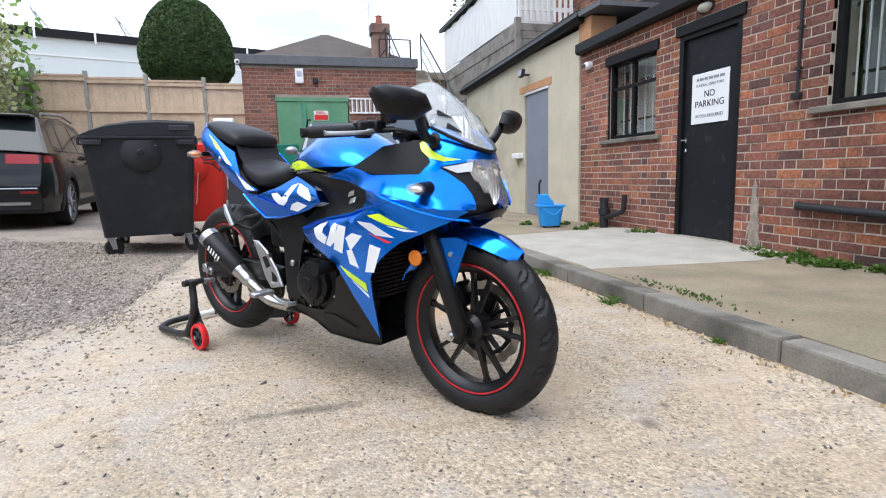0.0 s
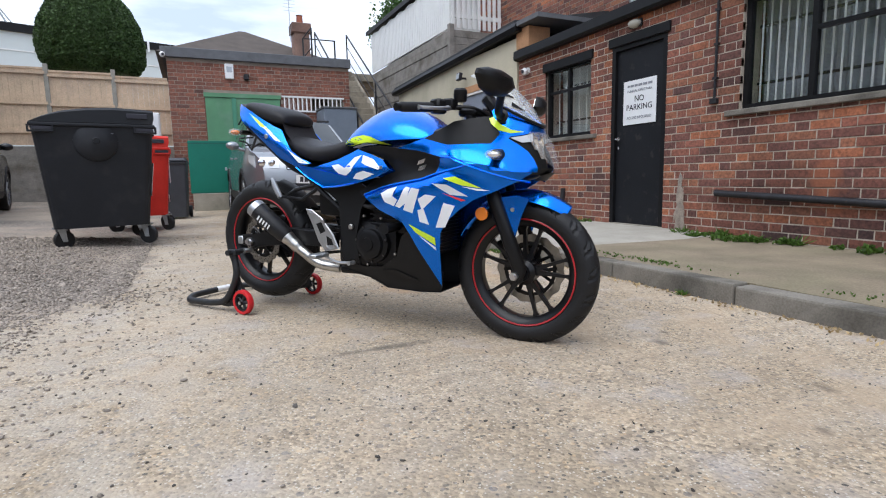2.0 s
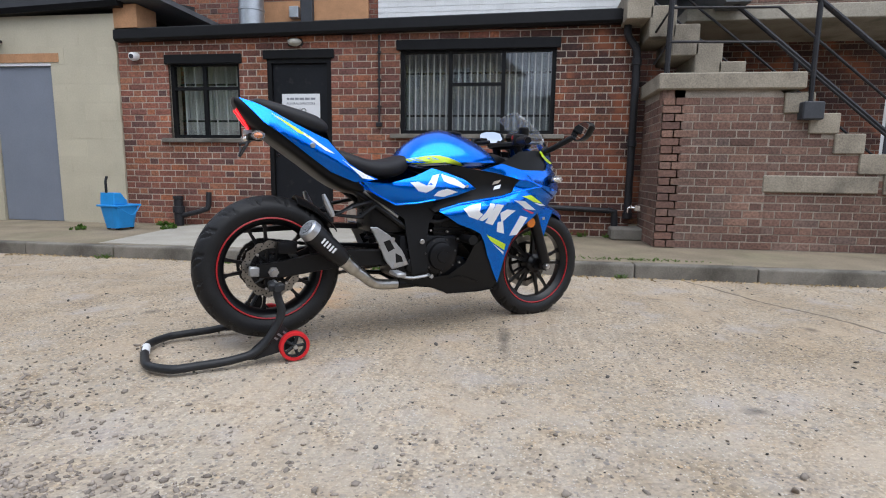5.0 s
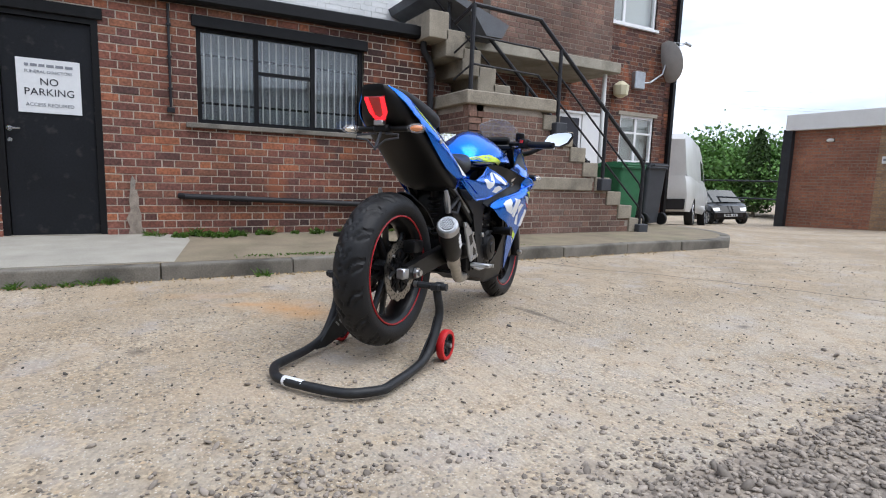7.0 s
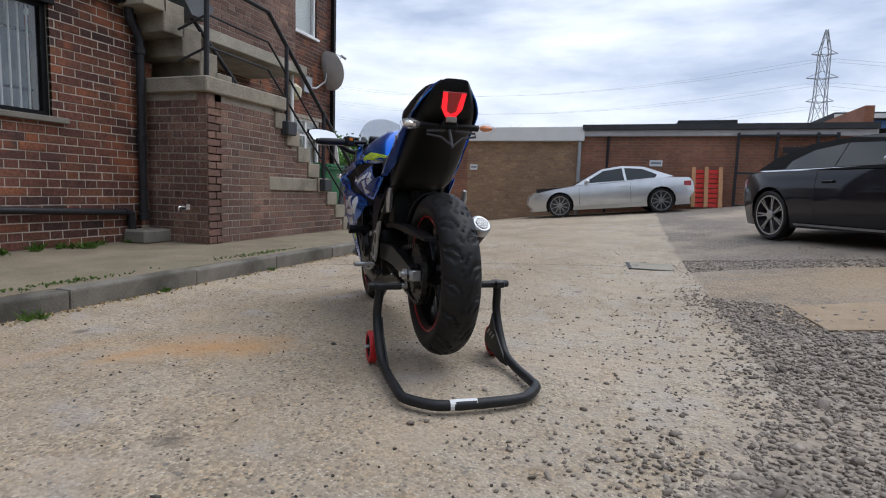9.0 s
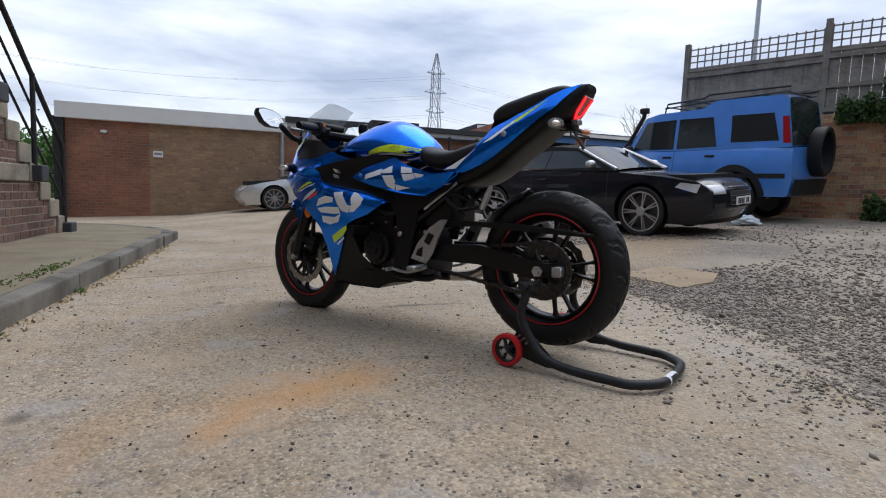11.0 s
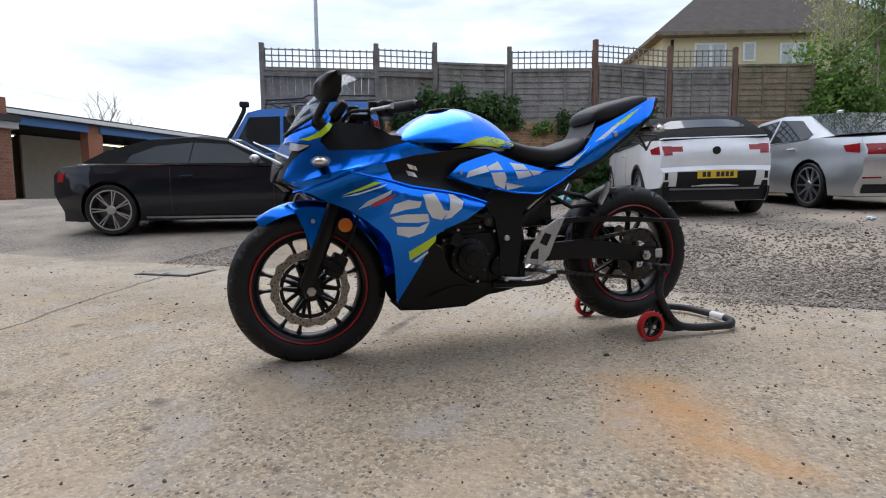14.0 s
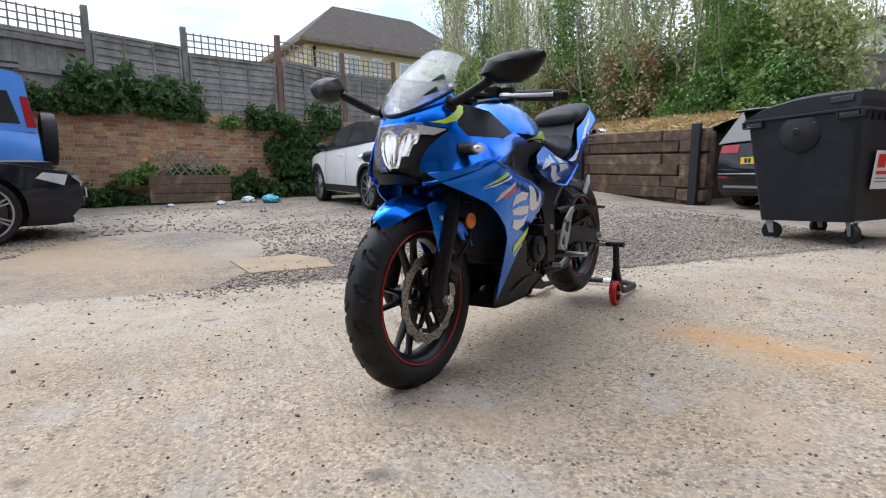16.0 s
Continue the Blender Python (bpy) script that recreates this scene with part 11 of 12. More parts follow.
def wheelie_bin(m, mat, label, h=1.0, w=0.50, bars=False):
    b = thing("wheelie_bin", m, label, "bin", "wheelie bins")
    bm = bmesh.new()
    frame_box(bm, w * 0.80, 0.40, 0.03, w * 0.96, 0.54, h - 0.09, r=0.04)
    part("body", bm, mat, b)
    part("rim", boxm((-w / 2, -0.29, h - 0.11), (w / 2, 0.29, h - 0.07), bevel=0.01), mat, b)
    bm = bmesh.new()
    rings(bm, [[(-w / 2 + 0.005 + i, y, h - 0.068), (w / 2 - 0.005 - i, y, h - 0.068), (w / 2 - 0.03 - i, y, z), (-w / 2 + 0.03 + i, y, z)] for y, z, i in ((-0.30, h - 0.05, 0), (-0.2, h - 0.015, 0), (0.1, h, 0), (0.28, h - 0.01, 0))])
    part("lid", bm, mat, b)
    bm = bmesh.new()
    tube(bm, [(-w / 2 + 0.06, 0.27, h - 0.06), (-w / 2 + 0.06, 0.33, h - 0.05), (w / 2 - 0.06, 0.33, h - 0.05), (w / 2 - 0.06, 0.27, h - 0.06)], 0.014, 8)
    part("handle", bm, mat, b)
    for s in (-1, 1):
        bm = bmesh.new()
        lathe(bm, [(0.04, -0.025), (0.09, -0.025), (0.1, -0.015), (0.1, 0.015), (0.09, 0.025), (0.04, 0.025)], 20, pose(s * (w / 2 - 0.02), 0.24, 0.1, 0, 90))
        part("wheel", bm, M_RUBBER, b, smooth=True)
    if bars:
        for k in range(3):
            part("painted_bar", boxm((-0.12 + 0.09 * k, -0.262, 0.55), (-0.06 + 0.09 * k, -0.256, 0.68), pose(0, 0, 0, -4)), M_SIGNWHITE, b)
    return b


wheelie_bin(pose(-1.17, 8.05, gz(-1.1, 8.0) + 0.004, 0, 0, -4), M_BINGREY, "dark grey wheelie bin with white painted bars", 1.0, 0.46, True)
wheelie_bin(pose(3.52, -4.62, 0.075, 0, 0, 88), M_BINGREEN, "green wheelie bin by the foot of the stair", 0.98)
wheelie_bin(pose(3.70, -5.35, 0.075, 0, 0, 95), M_BINGREY, "dark grey wheelie bin by the foot of the stair", 1.0)


def yard_clutter():
    g = thing("green_cabinet", pose(-0.56, 9.78, gz(-0.5, 9.7)), "dark green metal cabinet on a concrete plinth", "cabinet")
    part("plinth", boxm((-0.33, -0.20, -0.05), (0.40, 0.20, 0.34), bevel=0.01), M_CONC, g, "pale concrete plinth")
    body = part("body", boxm((-0.36, -0.18, 0.345), (0.42, 0.18, 1.36), bevel=0.008), M_GREENBOX, g)
    part("hinge", boxm((0.28, -0.20, 0.78), (0.32, -0.178, 0.84), bevel=0.003), M_GALV, body)
    part("door_seam", boxm((-0.34, -0.183, 1.30), (0.41, -0.1795, 1.306)), M_INK, body)
    e = thing("equipment_box", pose(2.05, 9.55, 1.38), "blue-grey steel equipment box on the shed wall", "box")
    part("body", boxm((-0.36, -0.18, 0), (0.34, 0.55, 0.74), bevel=0.01), material("equipment_grey", (0.16, 0.19, 0.235), 0.5, vary=0.1, bump=0.05), e)
    part("lid", boxm((-0.38, -0.20, 0.742), (0.36, 0.55, 0.775), bevel=0.006), M_LEAD, e)
    for x in (-0.28, 0.24):
        part("bracket", boxm((x, -0.12, -0.10), (x + 0.04, 0.55, -0.002)), M_STEELPOST, e)
    c = thing("crate", pose(0.1, 9.2, gz(0.1, 9.2), 0, 0, 18), "orange plastic crate near the shed", "crate")
    bm = bmesh.new()
    frame_box(bm, 0.34, 0.44, 0.0, 0.40, 0.50, 0.24, r=0.03)
    part("tub", bm, material("crate_orange", (0.55, 0.13, 0.04), 0.5, vary=0.15, bump=0.08), c)
    for k in range(5):
        part("slot", boxm((-0.12 + k * 0.05, -0.242, 0.09), (-0.10 + k * 0.05, -0.228, 0.17), pose(0, 0, 0)), M_INK, c)
    # mop bucket
    b = thing("mop_bucket", pose(2.87, 4.46, 0.072, 0, 0, -12), "bright blue plastic mop bucket with wringer", "bucket")
    bm = bmesh.new()
    frame_box(bm, 0.24, 0.20, 0.02, 0.31, 0.27, 0.27, r=0.05)
    part("tub", bm, M_BUCKET, b)
    part("rim", boxm((-0.17, -0.15, 0.262), (0.17, 0.15, 0.285), bevel=0.01, seg=2), M_BUCKET, b)
    bm = bmesh.new()
    prism(bm, [(-0.15, 0.28), (0.03, 0.28), (0.02, 0.34), (-0.02, 0.35), (-0.05, 0.42), (-0.14, 0.42)], 0.22, XZ, bevel=0.01)
    part("wringer", bm, M_BUCKET, b)
    bm = bmesh.new()
    tube(bm, [(-0.13, 0.02, 0.42), (-0.13, 0.02, 0.55), (-0.11, 0.02, 0.60)], 0.014, 8)
    part("wringer_handle", bm, M_BINBLACK, b, "black upright handle")
    bm = bmesh.new()
    tube(bm, curve_pts([(0.15, -0.15, 0.27), (0.0, -0.19, 0.17), (-0.15, -0.15, 0.27)]), 0.006, 6)
    part("bail", bm, M_BUCKET, b)
    for sx in (-1, 1):
        for sy in (-1, 1):
            bm = bmesh.new()
            disc(bm, 0.02, 0.02, pose(sx * 0.09, sy * 0.07, 0.02, 90), 12)
            part("castor_wheel", bm, M_RUBBER, b)
    # timber and sheet lying about
    bm = bmesh.new()
    prism(bm, [(-2.12, -0.71), (-2.62, -0.86), (-2.72, -0.36), (-2.46, -0.14), (-2.15, -0.10)], 0.014, pose(0, 0, -0.124) @ pose(0, 0, 0, 0, 5.2), bevel=0.002)
    solo("plywood_sheet", bm, M_PLY, "weathered plywood offcut lying on the gravel", "board")
    h = thing("manhole_cover", pose(-1.45, -2.62, gz(-1.45, -2.62) + 0.002, 0, 0, 4), "recessed steel manhole cover filled with concrete", "manhole cover")
    part("frame", boxm((-0.24, -0.26, 0), (0.24, 0.26, 0.006)), M_STEELPOST, h)
    part("tray", boxm((-0.21, -0.23, 0.006), (0.21, 0.23, 0.010)), M_CONC, h)
    part("key_slot", boxm((0.14, -0.02, 0.010), (0.19, 0.02, 0.0115)), M_INK, h)
    # cement patch on the brick front and the garden tap
    rng = random.Random(8)
    out = [(1.83, 0.08), (1.96, 0.08), (1.95, 0.16), (1.975, 0.24), (1.94, 0.33), (1.955, 0.42), (1.925, 0.50), (1.935, 0.60), (1.91, 0.66), (1.885, 0.61), (1.895, 0.52), (1.86, 0.45), (1.875, 0.36), (1.84, 0.27), (1.86, 0.18)]
    bm = bmesh.new()
    prism(bm, [(y + rng.uniform(-0.008, 0.008), z) for y, z in out], 0.014, pose(WX - 0.012, 0, 0) @ YZ, bevel=0.003)
    setting("wall_patch", bm, M_PATCH, "rough pale cement patch on the brick front")
    t = thing("garden_tap", pose(2.9, -1.262, 0.44), "small chrome garden tap on the brick pier", "tap")
    bm = bmesh.new()
    tube(bm, curve_pts([(0, 0.03, 0), (0, 0.09, 0), (0, 0.10, -0.05)]), 0.011, 10)
    part("spout", bm, M_CHROME, t, smooth=True)
    part("plate", boxm((-0.03, -0.02, -0.03), (0.03, 0.034, 0.03), bevel=0.004), M_CHROME, t)
    part("handle", boxm((-0.03, 0.06, 0.018), (0.03, 0.072, 0.028), bevel=0.003), M_CHROME, t)
    # old boards and trellis by the ivy wall
    l = thing("broken_trellis", pose(-9.15, -1.72, gz(-9.15, -1.7), 0, 0, 118), "broken grey wooden trellis leaning on dark boards", "trellis")
    for k in range(3):
        part("plank", boxm((-0.75, -0.02, 0.02 + 0.17 * k), (0.75, 0.02, 0.18 + 0.17 * k), bevel=0.005), M_SLEEPER, l)
    for k in range(7):
        for s in (-1, 1):
            part("lath", boxm((-0.012, 0.0, -0.28), (0.012, 0.008, 0.28), pose(-0.45 + 0.15 * k, 0.05 + 0.012 * s, 0.70, 8, s * 42)), M_GREYWOOD, l)


yard_clutter()


def crumpled(name, m, r, mat, label):
    rng = random.Random(int(abs(m.translation.x) * 1000))
    bm = bmesh.new()
    bmesh.ops.create_icosphere(bm, subdivisions=3, radius=1.0)
    for v in bm.verts:
        k = 1 + 0.45 * noise.noise(v.co * 2.3 + Vector((rng.random(), 0, 0))) + 0.2 * noise.noise(v.co * 6)
        v.co = Vector((v.co.x * r * k * 1.3, v.co.y * r * k, max(v.co.z * r * k * 0.55 + r * 0.4, 0)))
    return solo(name, bm, mat, label, "litter", "scattered litter", m=m)


for lx, ly, lr, lm, ll in ((-8.6, -0.35, 0.16, M_BAGBLUE, "crumpled blue plastic bag on the gravel"), (-8.9, -0.75, 0.12, M_BAG, "crumpled white plastic bag on the gravel"),
                           (-8.4, -1.2, 0.08, M_BAG, "scrap of white plastic on the gravel"), (-6.35, -3.55, 0.16, M_BAG, "crumpled clear plastic bag on the gravel"),
                           (-8.3, -2.0, 0.06, M_BAG, "scrap of white plastic on the gravel"), (-5.2, 0.9, 0.05, M_BAG, "scrap of white plastic on the gravel"), (-5.6, 3.6, 0.05, M_BAG, "scrap of white plastic on the gravel")):
    crumpled("litter", pose(lx, ly, gz(lx, ly)), lr, lm, ll)

# ---- far buildings ----
def far_buildings():
    # long white building behind the pale fence
    d = Vector((11.1, 3.7, 0)).normalized()
    M = Matrix.Translation((-12.0, 28.3, 0.42)) @ Matrix((d, Vector((-d.y, d.x, 0)), Vector((0, 0, 1)))).transposed().to_4x4()
    b = thing("long_building", M, "long white flat-roofed building with a dark parapet", "building")
    part("wall", boxm((-40, 0, 0), (13.2, 8, 7.25)), M_SKYWHITE, b)
    for z in (4.6, 5.5, 6.4):
        part("cladding_joint", boxm((-40, -0.03, z), (13.2, 0.0, z + 0.06)), M_WHITE, b)
    part("parapet", boxm((-40, -0.15, 7.25), (13.4, 0.2, 7.62)), M_BLACK, b, "dark parapet")
    for k in range(22):
        x = -38 + k * 2.4
        part("parapet_post", boxm((x, -0.22, 7.1), (x + 0.09, -0.15, 7.66)), M_UPVC, b)
    for x in (0.9, 4.3, 7.6):
        bm = bmesh.new()
        tube(bm, [(x, 0.2, 7.5), (x - 0.5, 0.2, 8.6)], 0.04, 6)
        tube(bm, [(x + 0.25, 0.2, 7.5), (x - 0.35, 0.2, 8.4)], 0.03, 6)
        part("roof_strut", bm, M_GALV, b)
    # tiled roof and chimney over the shed
    h = thing("roofed_house", pose(0, 17, 0.28), "house with brown tiled roof and brick chimney behind the shed", "house")
    part("wall", boxm((-1.2, 0.4, 0), (3.6, 6, 4.5)), M_BRICK_SHED, h)
    bm = bmesh.new()
    rings(bm, [[(-1.6, 0, 4.35), (4.0, 0, 4.35), (4.0, 6.4, 4.35), (-1.6, 6.4, 4.35)], [(1.05, 2.4, 5.72), (1.25, 2.4, 5.72), (1.25, 4.0, 5.72), (1.05, 4.0, 5.72)]])
    part("roof", bm, M_TILE, h)
    ch = part("chimney", boxm((2.6, 0.2, 3.6), (3.12, 0.75, 5.50)), M_BRICK_PIER, h, "brick chimney stack")
    part("chimney_cap", boxm((2.54, 0.14, 5.3), (3.18, 0.81, 5.62), bevel=0.02), M_BRICK_PIER, ch)
    bm = bmesh.new()
    lathe(bm, [(0.12, 0), (0.10, 0.28), (0.12, 0.30)], 14, pose(2.86, 0.47, 5.62))
    part("chimney_pot", bm, M_MAROON, ch)
    bm = bmesh.new()
    tube(bm, [(2.5, 0.3, 5.0), (2.5, 0.3, 6.5)], 0.012, 5)
    for k in range(5):
        tube(bm, [(2.3, 0.3, 6.0 + k * 0.11), (2.7, 0.3, 6.0 + k * 0.11)], 0.006, 4)
    part("aerial", bm, M_GALV, h)
    # cream house behind the west fence
    dm = Vector((-0.3, 0.954, 0))
    back = Vector((-0.954, -0.3, 0))
    H = Matrix.Translation((-22, 1.84, 0)) @ Matrix((dm, back, Vector((0, 0, 1)))).transposed().to_4x4()
    c = thing("cream_house", H, "cream rendered house with brown hipped tiled roof", "house")
    part("wall", boxm((0, 0, 0), (9.5, 5.0, 7.15)), M_CREAM, c)
    bm = bmesh.new()
    rings(bm, [[(-0.4, -0.4, 7.12), (9.9, -0.4, 7.12), (9.9, 5.4, 7.12), (-0.4, 5.4, 7.12)], [(2.5, 2.45, 9.6), (7.0, 2.45, 9.6), (7.0, 2.55, 9.6), (2.5, 2.55, 9.6)]])
    part("roof", bm, M_TILE, c)
    part("fascia", boxm((-0.42, -0.42, 6.98), (9.92, 5.42, 7.12)), M_BARK, c)
    part("gutter_pipe", boxm((0.3, -0.08, 2), (0.4, 0.0, 6.9)), M_BLACK, c)
    for x0, x1, z0, z1 in ((1.25, 2.5, 5.75, 6.75), (3.15, 3.65, 6.0, 6.75), (4.6, 5.7, 5.7, 6.7), (7.2, 8.4, 5.7, 6.7)):
        w = part("window", boxm((x0, -0.05, z0), (x1, 0.02, z1)), M_UPVC, c)
        n = 2 if x1 - x0 > 0.8 else 1
        s = (x1 - x0) / n
        for k in range(n):
            part("pane", boxm((x0 + k * s + 0.07, -0.06, z0 + 0.07), (x0 + (k + 1) * s - 0.07, -0.051, z1 - 0.07)), M_GLASSDARK, w)
    bm = bmesh.new()
    tube(bm, [(4.5, 3.2, 9.3), (4.5, 3.2, 10.1)], 0.015, 5)
    tube(bm, [(4.1, 3.2, 10.0), (4.9, 3.2, 10.0)], 0.012, 5)
    part("aerial", bm, M_GALV, c)


far_buildings()


def pylon():
    p = thing("pylon", pose(-16.2, -54.2, 0) @ Matrix.Scale(0.291, 4), "grey lattice electricity pylon on the horizon", "pylon")
    levels = [(0, 5.0), (14, 3.4), (26, 2.1), (34, 1.5), (41, 1.4), (48, 1.3), (54.5, 0.25)]
    bm = bmesh.new()
    for (z0, a), (z1, b) in zip(levels, levels[1:]):
        for sx in (-1, 1):
            for sy in (-1, 1):
                tube(bm, [(sx * a, sy * a, z0), (sx * b, sy * b, z1)], 0.16, 4)
            tube(bm, [(sx * a, -a, z0), (-sx * b, -b, z1)], 0.09, 4)
            tube(bm, [(sx * a, a, z0), (-sx * b, b, z1)], 0.09, 4)
            tube(bm, [(sx * a, -a, z0), (sx * b, b, z1)], 0.09, 4)
    part("mast", bm, M_PYLON, p)
    for z, w in ((33, 3.6), (40, 4.2), (47, 3.4)):
        bm = bmesh.new()
        for s in (-1, 1):
            tube(bm, [(0, -1.2, z), (s * w, 0, z + 0.4)], 0.12, 4)
            tube(bm, [(0, 1.2, z), (s * w, 0, z + 0.4)], 0.12, 4)
            tube(bm, [(0, 0, z + 2.4), (s * w, 0, z + 0.4)], 0.10, 4)
        part("cross_arm", bm, M_PYLON, p)
        for s in (-1, 1):
            for e, q in ((-1, 10), (1, -30)):
                bm = bmesh.new()
                pts = [(s * w + e * 190 * t, q * t, z - 1.2 - 34 * t * (1 - t) * 0.9 + 4 * t * e) for t in (0, 0.15, 0.3, 0.45, 0.6, 0.8, 1.0)]
                tube(bm, pts, 0.035, 4)
                part("cable", bm, M_PYLON, p)


pylon()
bm = bmesh.new()
tube(bm, [(0, 0, 0), (0, 0, 3), (0, 0, 7.5)], [0.06, 0.045, 0.036], 10)
solo("lamp_post", bm, M_GALV, "tall grey steel lighting mast beyond the fence", "lamp post", m=pose(-8.50, -5.72, 0.4), smooth=True)
bm = bmesh.new()
for rx in (0.0, 2.2):
    tube(bm, [(rx, 0, -0.3), (rx, 0, 1.1)], 0.03, 8)
for rz in (0.55, 1.08):
    tube(bm, [(-0.2, 0, rz), (9.5, -0.6, rz)], 0.025, 8)
solo("pole_rail", bm, M_STEELPOST, "dark metal rail beyond the garage end", "rail", m=pose(3.6, -14.2, gz(3.6, -14.2)))


# ---- plants ----
def leaf_cloud(name, pts, size, mat, seed, slim=0.5, droop=0.0):
    """Many small leaves, each a bent pair of triangles at its own angle."""
    rs = np.random.RandomState(seed)
    n = len(pts)
    a = rs.normal(size=(n, 3))
    a[:, 2] -= droop
    a /= np.linalg.norm(a, axis=1)[:, None]
    b = np.cross(a, rs.normal(size=(n, 3)))
    b /= np.linalg.norm(b, axis=1)[:, None] + 1e-9
    s = (size * rs.uniform(0.6, 1.4, n))[:, None]
    v = np.stack([pts - a * s, pts + b * s * slim, pts + a * s, pts - b * s * slim], 1).reshape(-1, 3)
    me = bpy.data.meshes.new(name)
    me.vertices.add(4 * n)
    me.vertices.foreach_set("co", v.astype(np.float32).ravel())
    me.loops.add(4 * n)
    me.loops.foreach_set("vertex_index", np.arange(4 * n, dtype=np.int32))
    me.polygons.add(n)
    me.polygons.foreach_set("loop_start", np.arange(0, 4 * n, 4, dtype=np.int32))
    me.update(calc_edges=True)
    me.materials.append(mat)
    return me


def hang(name, me, parent, label=""):
    ob = new(name, me)
    ob.parent = parent
    return tagged(ob, label) if label else ob


def slim_tree(seed, h, stems, leaves, spread, leaf_mat, size, low=0.25, twiggy=5):
    """A clump of thin upright stems with fine twigs and a loose crown."""
    rng = random.Random(seed)
    rs = np.random.RandomState(seed)
    bm = bmesh.new()
    pts = []
    for k in range(stems):
        a, q = rng.uniform(0, 6.28), rng.uniform(0.05, 0.55) * spread
        lean = rng.uniform(0.1, 0.55) * spread
        hh = h * rng.uniform(0.72, 1.0)
        base = Vector((q * 0.6 * math.cos(a), q * 0.6 * math.sin(a), -0.25))
        b = a + rng.uniform(-0.9, 0.9)
        line = [base + Vector((lean * math.cos(b) * t ** 1.4 + 0.15 * math.sin(5 * t + 2 * k), lean * math.sin(b) * t ** 1.4 + 0.15 * math.cos(4 * t + 3 * k), hh * t)) for t in (0, 0.15, 0.3, 0.45, 0.6, 0.75, 0.9, 1.0)]
        r = rng.uniform(0.016, 0.048)
        tube(bm, line, [r * (1 - 0.85 * i / 7) for i in range(8)], 6)
        for j in range(twiggy):
            i = rng.randint(2, 6)
            p = line[i]
            e = p + Vector((rng.gauss(0, 0.4), rng.gauss(0, 0.4), rng.uniform(0.5, 1.3)))
            tube(bm, [p, (p + e) / 2 + Vector((rng.gauss(0, 0.05), rng.gauss(0, 0.05), 0.05)), e], [r * 0.35, r * 0.25, r * 0.08], 4)
            pts.append((p, e))
        for i in range(2, 7):
            pts.append((line[i], line[i + 1]))
    k = rs.randint(0, len(pts), leaves)
    t = rs.uniform(0, 1, leaves)[:, None]
    A, B = np.array([p[0] for p in pts]), np.array([p[1] for p in pts])
    c = A[k] * (1 - t) + B[k] * t + rs.normal(0, 0.20, (leaves, 3)) * (0.5 + 0.5 * rs.rand(leaves, 1))
    c = c[(c[:, 2] > low * h) | (rs.rand(leaves) < 0.12)]
    return mesh_of(bm, "trunk", M_TWIG, True), leaf_cloud("crown", c, size, leaf_mat, seed, 0.38, 0.6)


def clump(seed, n, rx, ry, rz, size, mat, name="foliage", slim=0.62, shell=0.6):
    """Leaves gathered in many small uneven tufts over a low mound."""
    rs = np.random.RandomState(seed)
    tufts = max(10, n // 90)
    u = rs.normal(size=(tufts, 3))
    u /= np.linalg.norm(u, axis=1)[:, None]
    u[:, 2] = np.abs(u[:, 2])
    c = u * (shell + (1 - shell) * rs.rand(tufts, 1)) * np.array([rx, ry, rz]) * rs.uniform(0.75, 1.15, (tufts, 1))
    k = rs.randint(0, tufts, n)
    p = c[k] + rs.normal(0, 0.16, (n, 3)) * np.array([rx, ry, rz]).mean() * 0.9
    p[:, 2] = np.abs(p[:, 2])
    return leaf_cloud(name, p, size, mat, seed, slim)


